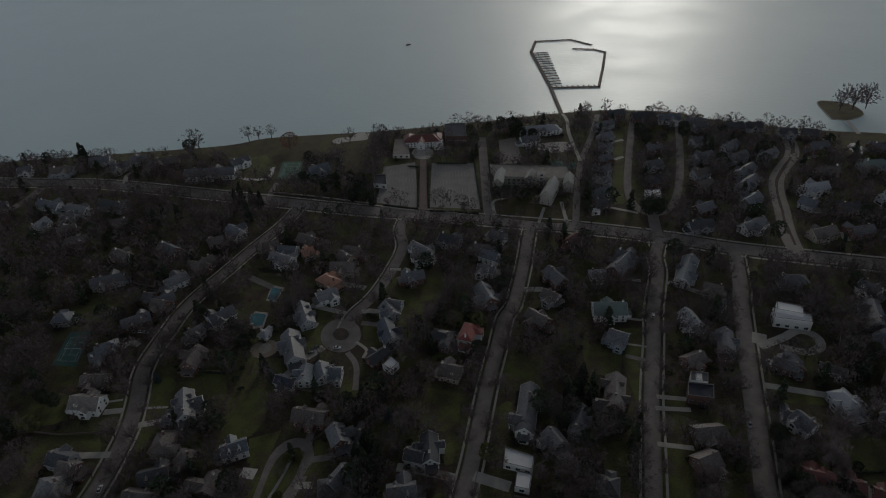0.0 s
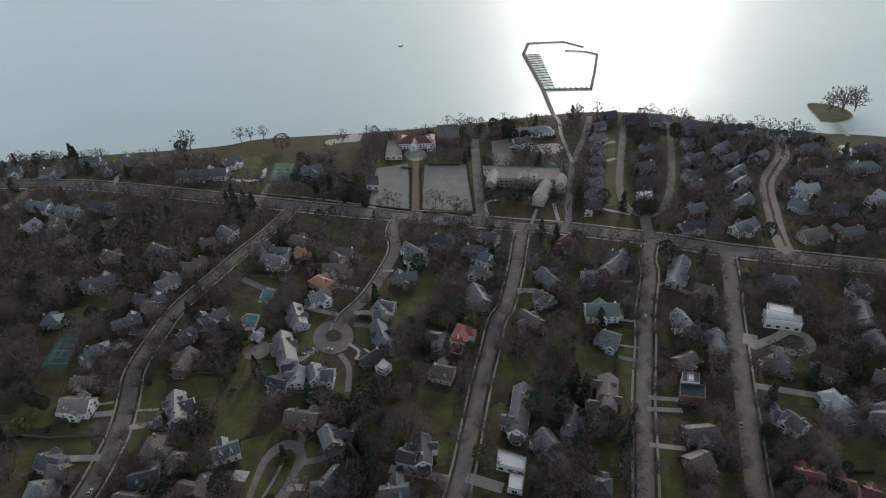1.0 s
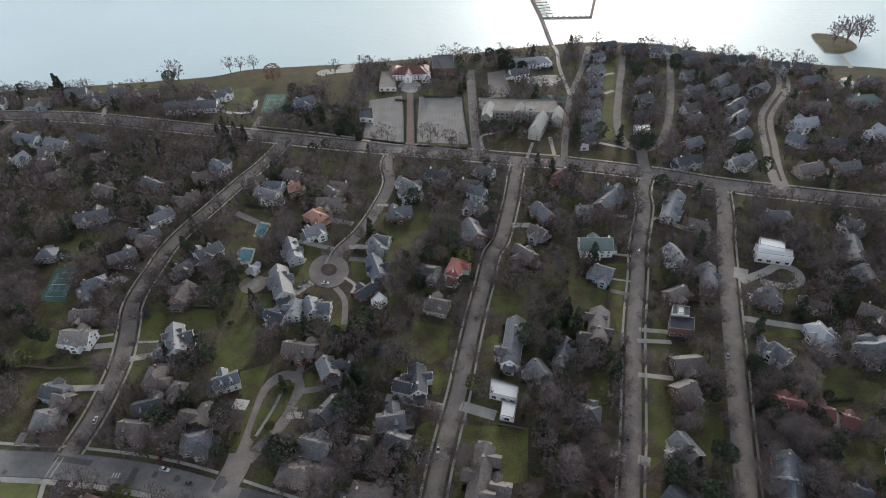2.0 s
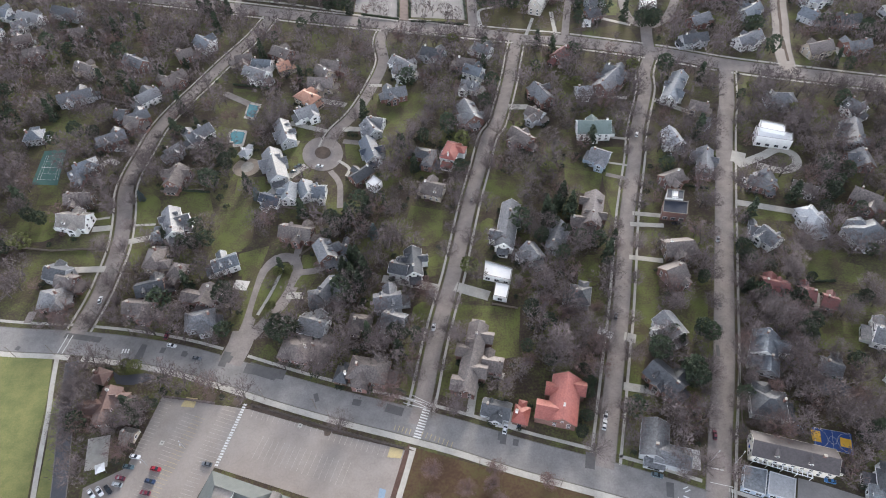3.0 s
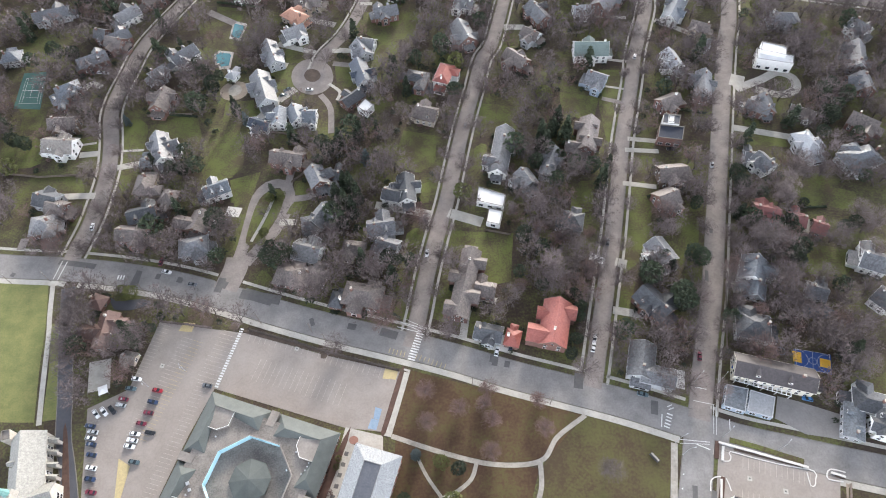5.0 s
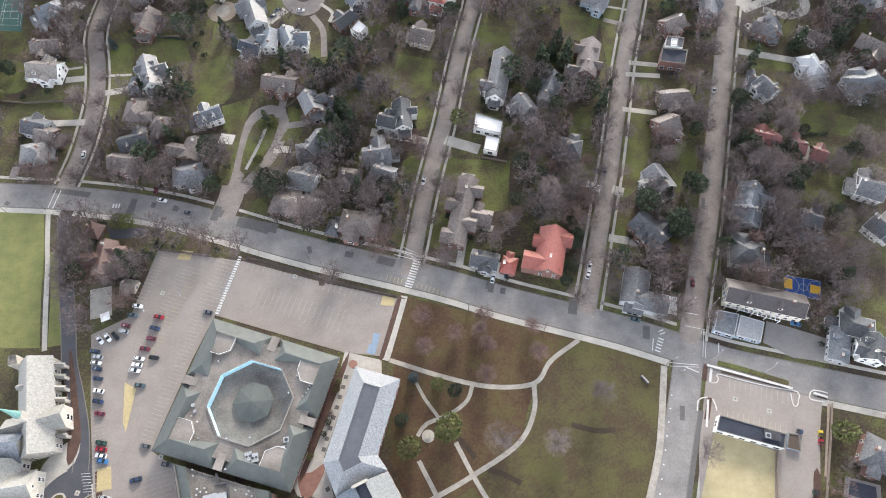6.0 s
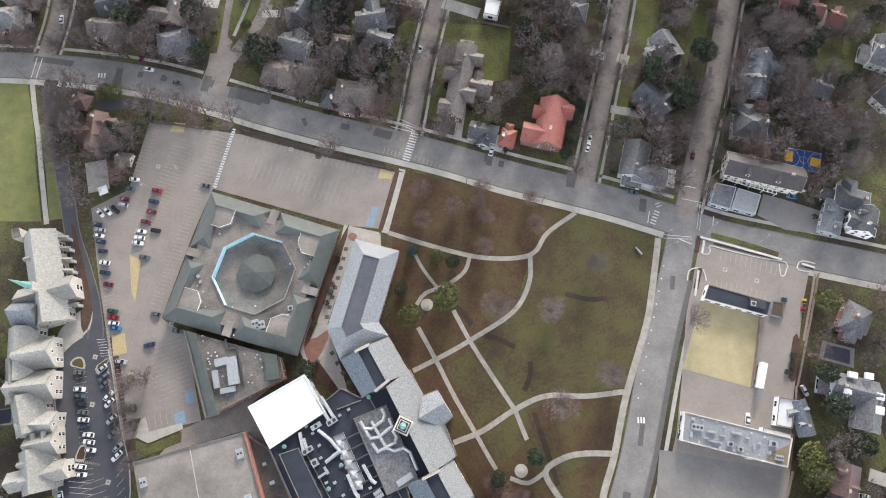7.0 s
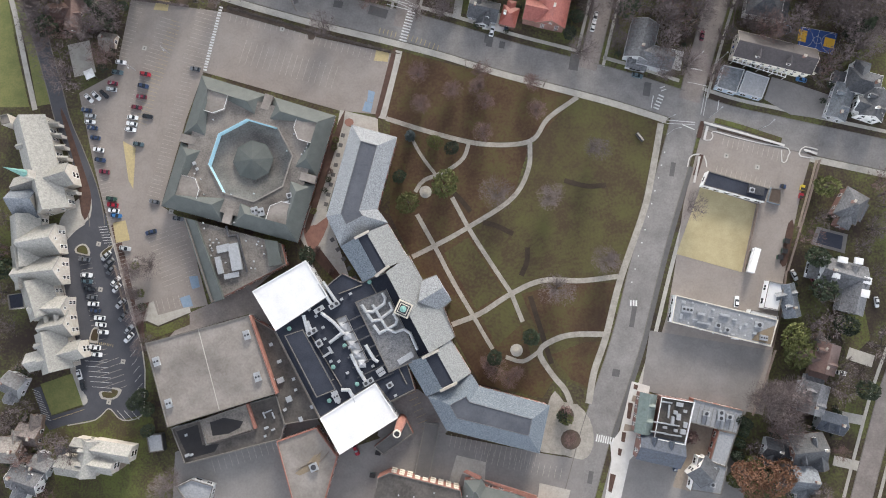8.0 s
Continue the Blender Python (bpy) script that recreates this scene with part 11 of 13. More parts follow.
sheet([(-87.8, 127.8), (-49.3, 114.6), (-17.5, 104.7), (-17.2, 105.9), (-49.2, 116.1), (-87.3, 129.3)], "soil", 0.2, "planting_bed", "mulched planting bed with a kerb edge", "planting bed", True, True)
sheet([(-41.6, 76.6), (-39.7, 75.8), (-56.3, 31.6), (-58.1, 32.9)], "red_mulch", 0.2, "planting_bed", "mulched planting bed with a kerb edge", "planting bed", True, True)
sheet([(-160.2, 88.3), (-158.3, 86.9), (-151, 63.2), (-147.9, 50.8), (-149.8, 42.5), (-152.2, 43.9), (-154.1, 63.4)], "red_mulch", 0.2, "planting_bed", "mulched planting bed with a kerb edge", "planting bed", True, True)
sheet([(-164.2, 27.9), (-161.6, 15.8), (-157.1, 1.4), (-156.3, -5.7), (-160.9, 1.6), (-163.5, 15.9)], "red_mulch", 0.2, "planting_bed", "mulched planting bed with a kerb edge", "planting bed", True, True)
sheet([(-163.8, -4.1), (-159.2, -7.9), (-157.5, -19.6), (-161.8, -20.5)], "red_mulch", 0.2, "planting_bed", "mulched planting bed with a kerb edge", "planting bed", True, True)
sheet([(143.8, 20.8), (146, 19.5), (140.8, 3.2), (138.5, 4.6)], "red_mulch", 0.2, "planting_bed", "mulched planting bed with a kerb edge", "planting bed", True, True)
sheet([(111.5, 66.4), (113.1, 66), (110.8, 59.1), (109, 59.7)], "red_mulch", 0.35, "planter", "raised mulched planter with pale edge", "planter", False, True)
sheet([(109.7, 52.4), (111.3, 51.8), (107.9, 43.1), (106, 43.7)], "red_mulch", 0.35, "planter", "raised mulched planter with pale edge", "planter", False, True)
sheet([(70.9, -48.5), (72.7, -49), (71, -55.3), (69.6, -54.8)], "red_mulch", 0.35, "planter", "raised mulched planter with pale edge", "planter", False, True)
sheet([(67.3, -60.1), (68.9, -60.6), (67.9, -64.4), (66.5, -63.9)], "red_mulch", 0.35, "planter", "raised mulched planter with pale edge", "planter", False, True)
sheet([(65.2, -66.5), (66.7, -67.1), (65.8, -69.7), (64.7, -69.2)], "red_mulch", 0.35, "planter", "raised mulched planter with pale edge", "planter", False, True)
sheet([(61.1, -76.4), (63.3, -77.2), (60.9, -84), (59.6, -83.3)], "red_mulch", 0.35, "planter", "raised mulched planter with pale edge", "planter", False, True)
sheet([(73.8, -41.3), (75.4, -41.9), (74.8, -43.7), (73.4, -43.1)], "red_mulch", 0.35, "planter", "raised mulched planter with pale edge", "planter", False, True)
path([(112.6, 65.7), (128.8, 59.8), (145.4, 53.6)], 0.85, 'bright_concrete', 0.7, 'low_wall', 'low white wall along the car park', 'wall')
path([(114.0, 64.0), (112.0, 58.4)], 0.9, 'bright_concrete', 0.7, 'low_wall', 'low white wall behind a red bed', 'wall')
path([(109.4, 51.2), (106.1, 40.4)], 0.8, 'bright_concrete', 0.7, 'low_wall', 'low white wall behind a red bed', 'wall')
path([(153.6, 51.2), (158.6, 49.1)], 0.8, 'bright_concrete', 0.7, 'low_wall', 'short low white wall beside the car park gate', 'wall')
path([(112.4, 58.2), (114.9, 58.1), (116.0, 59.8), (116.3, 61.7), (126.0, 58.3), (136.5, 55.0), (147.1, 52.2), (146.6, 49.0), (145.4, 46.7), (143.8, 46.9), (144.2, 51.8)], 0.4, 'bright_concrete', 0.2, 'kerb', 'white concrete kerb round the parking bays', 'kerb')
path([(104.1, 47.2), (105.4, 51.2), (108.6, 52.4), (111.6, 51.2), (112.1, 46.6)], 0.45, 'bright_concrete', 0.2, 'kerb', 'white concrete kerb round a planted corner', 'kerb')
path([(157.2, 47.4), (151.8, 48.7), (151.9, 50.8), (154.1, 52.5), (159.4, 50.9)], 0.45, 'bright_concrete', 0.2, 'kerb', 'white concrete kerb round a planted corner', 'kerb')
path([(117.5, 66.4), (127.5, 62.9), (136.0, 59.4), (144.6, 55.9)], 2.2, 'lawn', 0.14, 'verge', 'strip of dull grass along the car park wall', 'lawn')
path([(118.0, 62.6), (128.0, 59.2), (143.5, 54.2)], 1.0, 'soil', 0.16, 'planting_bed', 'narrow mulched strip behind the low wall', 'planting bed')
path([(154.9, 50.1), (158.4, 48.7)], 1.3, 'soil', 0.16, 'planting_bed', 'mulched corner beside the car park gate', 'planting bed')
path([(158.4, 46.6), (155.4, 38.4), (151.3, 28.0), (147.8, 18.8)], 0.9, 'tan_paving', 0.09, 'pavement', 'strip of faded tan paving along the fence', 'path')
block([(137.7, 36.0), (141.9, 35.0), (140.5, 28.5), (135.5, 30.3)], 1.3, "wall_blue", "soil", "planter", "raised planted box behind the pavilion", "planter", 0.25, windows=False)
fence([(159.2, 46.4), (156.2, 38.2), (152.1, 27.8), (145.5, 11.8), (141, 0.9)], 1.9)
fence([(131.7, 29.5), (122.7, 1.6)], 1.9)
fence([(140.5, 0.9), (135.8, -17.5), (131.4, -30)], 1.9)
fence([(132.5, -31.2), (125.7, -46.9), (120.6, -56.8)], 1.9)
fence([(-161.3, 270.9), (-135.4, 270.4)], 1.7, 'timber', 'weathered garden fence between plots')
fence([(-188.4, 228.4), (-211.1, 228.5), (-230.2, 232.2)], 1.7, 'timber', 'weathered garden fence between plots')
fence([(-201, 262.1), (-188.3, 262)], 1.7, 'timber', 'weathered garden fence between plots')
fence([(-73.5, 215.3), (-62, 226.1)], 1.7, 'timber', 'weathered garden fence between plots')
fence([(-91.9, 254.1), (-79, 250.6), (-59.8, 244.2)], 1.7, 'timber', 'weathered garden fence between plots')
fence([(27, 177.3), (39.5, 173.7)], 1.7, 'timber', 'weathered garden fence between plots')
fence([(138.1, 140.2), (128.3, 105.6)], 1.7, 'timber', 'weathered garden fence between plots')
fence([(-223.2, 365.2), (-202.4, 357.5)], 1.7, 'timber', 'weathered garden fence between plots')
fence([(-134.2, -0.1), (-138.4, 21.4)], 1.7, 'timber', 'weathered garden fence between plots')
hedge([(-31.4, 140.8), (-16.9, 130.9)])
hedge([(183.7, 180.5), (202.5, 179.9)])
hedge([(136.1, 256.6), (160.2, 249.5)])
hedge([(-86.5, 129.6), (-68.4, 123.2), (-49.2, 116), (-18.2, 105.4)], 1.0, 0.9, "bark", "hedge", "low bare brown hedge beside the parking lot")
hedge([(-128.9, 136.6), (-104, 131.6)], 1.0, 0.8, "twig", "hedge", "low bare brown hedge beside the parking lot")
hedge([(-161.7, 273.2), (-131.9, 268.3)])
hedge([(-135.4, 375), (-103.7, 367.4)])
# ---------------------------------------------------------------- cars
car(-133.5, 108.5, 348, "white", 1.00)
car(-135.1, 104.2, 349, "teal", 1.06)
car(-137.4, 99.6, 166, "maroon", 0.98)
car(-137.9, 96.9, 166, "silver", 1.02)
car(-123.2, 102.6, 347, "red", 1.04)
car(-124.3, 97.5, 346, "navy", 1.03)
car(-125.2, 92.8, 167, "maroon", 1.00)
car(-127.3, 88.3, 347, "maroon", 0.99)
car(-129.1, 84.0, 349, "white", 1.00)
car(-129.6, 81.3, 167, "white", 1.06)
car(-130.2, 78.9, 348, "white", 1.06)
car(-122.8, 84.1, 347, "black", 0.98)
car(-127.0, 72.3, 348, "teal", 1.01)
car(-148.8, 88.5, 167, "navy", 1.02)
car(-147.1, 85.9, 167, "silver", 1.02)
car(-147.4, 83.3, 348, "white", 1.00)
car(-146.5, 80.7, 167, "navy", 0.99)
car(-145.4, 76.3, 168, "navy", 0.98)
car(-144.1, 71.0, 167, "white", 1.04)
car(-143.5, 66.6, 348, "navy", 1.04)
car(-141.9, 61.4, 168, "maroon", 1.00)
car(-139.1, 49.6, 347, "green", 1.01)
car(-138.7, 47.0, 167, "red", 1.07)
car(-138.3, 44.5, 168, "white", 1.04)
car(-137.2, 42.3, 348, "blue", 1.03)
car(-101.8, 103.4, 166, "grey", 0.99)
car(-121.0, 47.2, 166, "grey", 0.98)
car(-133.9, 28.2, 347, "silver", 1.07)
car(-111.2, 39.4, 348, "grey", 1.04)
car(-122.8, 34.4, 190, "navy", 1.05)
car(-141.1, 94.9, 314, "black", 1.05)
car(-144.5, 94.4, 314, "white", 1.06)
car(-147.7, 93.6, 313, "white", 1.03)
car(-151.1, 24.8, 169, "grey", 1.04, "parked in the dark church lot")
car(-150.3, 18.1, 353, "white", 1.06, "parked in the dark church lot")
car(-150.2, 15.5, 349, "teal", 1.02, "parked in the dark church lot")
car(-149.3, 12.2, 352, "black", 1.02, "parked in the dark church lot")
car(-148.2, 8.8, 170, "grey", 0.99, "parked in the dark church lot")
car(-147.8, 5.9, 172, "white", 1.03, "parked in the dark church lot")
car(-147.1, 3.1, 170, "navy", 0.97, "parked in the dark church lot")
car(-145.3, -0.1, 172, "white", 1.04, "parked in the dark church lot")
car(-144.9, -2.9, 170, "white", 1.04, "parked in the dark church lot")
car(-144.0, -6.0, 350, "white", 0.98, "parked in the dark church lot")
car(-147.5, -12.1, 169, "white", 1.07, "parked in the dark church lot")
car(-146.9, -15.1, 352, "white", 0.99, "parked in the dark church lot")
car(-141.9, 25.6, 223, "silver", 1.06, "parked at an angle in the church lot")
car(-140.7, 22.5, 221, "grey", 1.06, "parked at an angle in the church lot")
car(-140.1, 19.6, 223, "grey", 0.99, "parked at an angle in the church lot")
car(-138.3, 14.8, 44, "white", 1.04, "parked at an angle in the church lot")
car(-137.9, 11.9, 223, "white", 0.98, "parked at an angle in the church lot")
car(-136.4, 5.4, 222, "silver", 1.06, "parked at an angle in the church lot")
car(-135.4, -0.0, 224, "grey", 1.05, "parked at an angle in the church lot")
car(-133.2, -5.5, 42, "silver", 0.99, "parked at an angle in the church lot")
car(-133.3, -9.0, 223, "white", 1.07, "parked at an angle in the church lot")
car(-156.5, -14.1, 283, "white", 1.00)
car(-154.3, -23.0, 284, "white", 0.98)
car(-153.0, -27.2, 104, "black", 1.05)
car(-173.8, 193.1, 93, "white", 1.01, "on a street or driveway")
car(-130.2, 163.2, 343, "white", 1.05, "on a street or driveway")
car(-116.5, 155.3, 348, "grey", 0.99, "on a street or driveway")
car(-2.9, 165.4, 262, "white", 1.00, "on a street or driveway")
car(70.7, 114.6, 251, "white", 1.05, "on a street or driveway")
car(69.4, 110.5, 69, "white", 1.04, "on a street or driveway")
car(86.9, 165.9, 73, "grey", 0.99, "on a street or driveway")
car(86.3, 87.7, 342, "teal", 1.05, "on a street or driveway")
car(115.4, 103.3, 75, "maroon", 0.98, "on a street or driveway")
car(152.6, 211.3, 248, "silver", 0.98, "on a street or driveway")
car(22.5, 250.2, 73, "grey", 0.98, "on a street or driveway")
car(118.8, -10.4, 78, "white", 1.02, "on a street or driveway")
car(143.6, -1.0, 291, "silver", 1.01, "on a street or driveway")
car(151.3, -3.8, 282, "maroon", 1.00, "on a street or driveway")
car(154.0, -4.7, 282, "white", 0.99, "on a street or driveway")
car(155.3, 81.3, 164, "blue", 0.97, "on a street or driveway")
car(87.8, -74.9, 75, "navy", 0.99, "on a street or driveway")
car(-41.7, -60.5, 289, "red", 1.03, "on a street or driveway")
car(176.2, -14.3, 269, "white", 0.97, "on a street or driveway")
car(32.7, 113.8, 76, "navy", 1.03, "on a street or driveway")
car(-134.0, 169.3, 79, "maroon", 1.05, "on a street or driveway")
car(-158.0, 282.0, 175, "white", 1.06, "on a street or driveway")
car(-81.3, 286.9, 207, "teal", 1.04, "on a street or driveway")
car(-83.6, 282.5, 28, "teal", 0.97, "on a street or driveway")
car(-91.4, 269.4, 224, "white", 0.99, "on a street or driveway")
car(-68.0, 285.9, 354, "white", 1.00, "on a street or driveway")
car(-197.5, 310.5, 351, "white", 1.02, "on a street or driveway")
car(-194.3, 309.8, 350, "silver", 1.02, "on a street or driveway")
car(146.9, 279.3, 348, "silver", 1.05, "on a street or driveway")
car(160.2, 277.8, 171, "white", 1.04, "on a street or driveway")
car(133.5, 224.2, 171, "black", 1.02, "on a street or driveway")
car(182.5, 255.0, 260, "white", 1.02, "on a street or driveway")
car(222.0, 209.0, 346, "blue", 0.99, "on a street or driveway")
car(-105.0, 191.9, 172, "silver", 1.00, "on a street or driveway")
car(130.6, 300.0, 69, "white", 1.01, "on a street or driveway")
car(158.2, -42.0, 344, "white", 1.02, "on a street or driveway")
car(26.1, 111.4, 72, "white", 1.06, "on a street or driveway")
# ---------------------------------------------------------------- poles
street_lamp(109.6, 91.6, 40)
street_lamp(119.6, 90.6, 40)
street_lamp(115.2, 67.8, 40)
street_lamp(135.9, 61.1, 40)
street_lamp(96.9, 61.7, 10)
street_lamp(95.2, 66.7, 20)
street_lamp(-127.7, 104.7, -60)
street_lamp(-112.9, 111.2, -60)
utility_pole(13.7, 96.1, -14, 9.5)
utility_pole(46.1, 85.7, -14, 9.5)
utility_pole(-186.4, 161.9, -14, 9.5)
utility_pole(-205.2, 161.9, -14, 9.5)
utility_pole(-151.7, 170.8, -14, 9.5)
utility_pole(-112.8, 142.3, -14, 9.5)
utility_pole(-123, 147.8, -14, 9.5)
utility_pole(-81.3, 132.2, -14, 9.5)
utility_pole(-57.4, 126.3, -14, 9.5)
utility_pole(-50.7, 120.7, -14, 9.5)
utility_pole(-138.4, 152, -14, 9.5)
trailer = thing("truck_trailer", 126.5, 6.1, 69, "long white box trailer parked in the yard", "trailer", z=0.1)
Soup().box(-5.2, -1.25, 1.1, 5.2, 1.25, 3.8).make("box", M["trim"], trailer)
for wx in (-3.6, -2.5, 3.4):
    for wy in (-1.05, 1.05):
        Soup().tube((wx, wy - 0.15, 0.5), (wx, wy + 0.15, 0.5), 0.5, 0.5, 12).make("wheel", M["rubber"], trailer)
Soup().box(-5.0, -0.5, 0.8, 5.0, 0.5, 1.1).make("chassis", M["dark_metal"], trailer)
slab = thing("stone_marker", 85.2, 61.3, -55, "low dark stone slab with a pale top on the lawn", "monument")
Soup().box(-2.2, -0.8, 0, 2.2, 0.8, 0.6).make("plinth", M["dark_metal"], slab)
Soup().box(-2.0, -0.2, 0.6, 2.0, 0.3, 1.3).make("stone", M["wall_stone"], slab)
fountain = thing("fountain", -6.7, 43.9, 0, "round stone fountain basin in a paved ring", "fountain")
Soup().tube((0, 0, 0), (0, 0, 0.2), 2.6, 2.6, 18).make("paving_ring", M["concrete"], fountain)
Soup().tube((0, 0, 0.2), (0, 0, 0.8), 1.3, 1.3, 16).tube((0, 0, 0.8), (0, 0, 1.6), 0.3, 0.25, 8).tube((0, 0, 1.6), (0, 0, 1.8), 0.7, 0.6, 12).make("basin", M["wall_stone"], fountain)
copy_thing(fountain, pose(26.7, -24.5, 0))
tent = thing("garden_canopy", -146.5, 103.7, 20, "small white canopy tent beside a concrete slab", "canopy")
Soup().add([(-2, -2, 2.1), (2, -2, 2.1), (2, 2, 2.1), (-2, 2, 2.1), (0, 0, 3.3)], [(0, 1, 4), (1, 2, 4), (2, 3, 4), (3, 0, 4)]).make("canopy", M["trim"], tent)
for sx in (-1.9, 1.9):
    for sy in (-1.9, 1.9):
        Soup().tube((sx, sy, 0), (sx, sy, 2.15), 0.04, 0.04, 6).make("leg", M["metal"], tent)
hoop = thing("trampoline", 151.6, 103.4, 0, "round black trampoline with a pale blue rim", "trampoline")
Soup().tube((0, 0, 0.75), (0, 0, 0.85), 2.0, 2.0, 20).make("rim", M["paint_blue"], hoop)
Soup().tube((0, 0, 0.86), (0, 0, 0.88), 1.7, 1.7, 20).make("mat", M["rubber"], hoop)
for k in range(6):
    a = k * math.pi / 3
    Soup().tube((1.9 * math.cos(a), 1.9 * math.sin(a), 0), (1.9 * math.cos(a), 1.9 * math.sin(a), 0.8), 0.04, 0.04, 6).make("leg", M["metal"], hoop)
copy_thing(hoop, pose(179.6, 105.5, 0))
def skip(x, y, rot, mat, say):
    e = thing("dumpster", x, y, rot, say, "dumpster", "dumpsters at the car park")
    Soup().prism([(-1.1, -0.75), (1.1, -0.75), (1.0, 0.75), (-1.0, 0.75)], 0.12, 1.15).make("container", M[mat], e)
    for u in (-0.53, 0.53):
        Soup().box(u - 0.5, -0.78, 1.155, u + 0.5, 0.78, 1.22).make("lid", M["rubber"] if u < 0 else M[mat], e)
    for u in (-0.85, 0.85):
        for v in (-0.55, 0.55):
            Soup().box(u - 0.06, v - 0.06, 0, u + 0.06, v + 0.06, 0.12).make("wheel", M["rubber"], e)


skip(142.9, 36.3, -18, "car_navy", "dark blue steel dumpster behind the pavilion")
skip(150.9, 35.2, 72, "car_yellow", "yellow-green dumpster beside the fence")
skip(149.9, 31.8, 72, "car_red", "red dumpster beside the fence")


def bin_(x, y, rot):
    e = thing("waste_container", x, y, rot, "dark green metal waste container", "waste container", "waste containers", 0.1)
    Soup().add([(-1.0, -0.8, 0.1), (1.0, -0.8, 0.1), (1.0, 0.8, 0.1), (-1.0, 0.8, 0.1), (-1.1, -0.95, 1.3), (1.1, -0.95, 1.3), (1.1, 0.95, 1.5), (-1.1, 0.95, 1.5)], [(3, 2, 1, 0), (0, 1, 5, 4), (1, 2, 6, 5), (2, 3, 7, 6), (3, 0, 4, 7)]).make("body", M["car_green"], e)
    Soup().add([(-1.15, -1.0, 1.32), (1.15, -1.0, 1.32), (1.15, 1.0, 1.52), (-1.15, 1.0, 1.52), (-1.15, -1.0, 1.4), (1.15, -1.0, 1.4), (1.15, 1.0, 1.6), (-1.15, 1.0, 1.6)], [(0, 1, 5, 4), (1, 2, 6, 5), (2, 3, 7, 6), (3, 0, 4, 7), (4, 5, 6, 7)]).make("lid", M["rubber"], e)
    return e


for bx, by in [(141.8, 13.3), (140.4, 9.2), (138.3, 6.7), (-32.6, -62), (-35.4, -70.8)]:
    bin_(bx, by, -15)
for bx, by in [(93.2, -7.3), (92.5, -9.6), (91.9, -11.9), (91.5, -13.7), (90.8, -15.6)]:
    bin_(bx, by, 75)
sheet([(-129.7, 319.9), (-124.7, 325.2), (-117.9, 323.3), (-118.2, 309.2), (-124.5, 308.3)], "concrete", 0.1, "pool_deck", "pale paving round a garden pool", "pool", False, True)
sheet([(-127.9, 319.1), (-124.3, 322.9), (-119.2, 321.5), (-119.5, 311.4), (-124.2, 310.8)], "pool_water", 0.18, "swimming_pool", "covered garden swimming pool", "pool", False, False)
sheet([(-130, 322.6), (-127.1, 326.1), (-118.1, 323.9), (-121.1, 310.7), (-128.1, 312.7)], "concrete", 0.1, "pool_deck", "pale paving round a garden pool", "pool", False, True)
sheet([(-128.7, 321.6), (-126.5, 324.1), (-119.8, 322.5), (-122.1, 313.1), (-127.3, 314.5)], "pool_water", 0.18, "swimming_pool", "covered garden swimming pool", "pool", False, False)
sheet([(-121.9, 355.1), (-112.3, 351), (-115.2, 334.3), (-122.5, 337.3)], "concrete", 0.1, "pool_deck", "pale paving round a garden pool", "pool", False, True)
sheet([(-120.8, 352), (-113.7, 349), (-116, 337.1), (-121.4, 339.3)], "pool_water", 0.18, "swimming_pool", "covered garden swimming pool", "pool", False, False)
sheet([(155.6, 18.5), (167.9, 14.4), (165.7, 6.6), (152.3, 11.4)], "lot_grey", 0.1, "pool_deck", "pale paving round a garden pool", "pool", False, True)
sheet([(156.8, 16.9), (165.9, 13.9), (164.4, 8.3), (154.4, 11.8)], "pool_dark", 0.18, "swimming_pool", "covered garden swimming pool", "pool", False, False)
boat = thing("boat", -36.5, 949.8, 20, "small dark fishing boat far out on the lake", "boat", z=-3.2)
Soup().add([(-3, -1.1, 0), (2, -1.1, 0), (4, 0, 0.3), (2, 1.1, 0), (-3, 1.1, 0), (-3, -1.3, 1.1), (2.2, -1.3, 1.2), (4.6, 0, 1.5), (2.2, 1.3, 1.2), (-3, 1.3, 1.1)], [(0, 1, 6, 5), (1, 2, 7, 6), (2, 3, 8, 7), (3, 4, 9, 8), (4, 0, 5, 9), (5, 6, 7, 8, 9)]).make("hull", M["dark_metal"], boat)
Soup().box(-1, -0.8, 1.1, 1, 0.8, 2.6).make("cabin", M["trim"], boat)
marks([(-237.2, 309.1, 10.7, 0.12, 1), (-229.9, 297.6, 23.2, 0.12, -81), (-234.2, 286.9, 12.6, 0.12, 174), (-241.5, 298.3, 21.5, 0.12, 95), (-240.1, 298.2, 21.7, 0.12, -84), (-231.4, 297.7, 23.0, 0.12, -81), (-236.5, 303.7, 8.5, 0.12, -2), (-234.9, 292.2, 9.5, 0.12, -6), (-236.2, 298.4, 11.2, 0.12, -85), (-235.7, 298.0, 11.6, 0.3, -3)], 'paint_white', 'white lines of the tennis court', 0.22)
marks([(-141.1, 552.1, 15.0, 0.12, -7), (-133.1, 536.0, 30.7, 0.12, -88), (-140.4, 521.5, 16.0, 0.12, 174), (-148.4, 537.6, 30.7, 0.12, 91), (-146.5, 537.4, 30.7, 0.12, -89), (-135.0, 536.2, 30.7, 0.12, -88), (-141.0, 544.8, 11.5, 0.12, -6), (-140.5, 528.8, 12.0, 0.12, -6), (-141.0, 536.8, 16.0, 0.12, -89), (-140.8, 536.8, 15.5, 0.3, -6)], 'paint_white', 'white lines of the tennis court', 0.22)
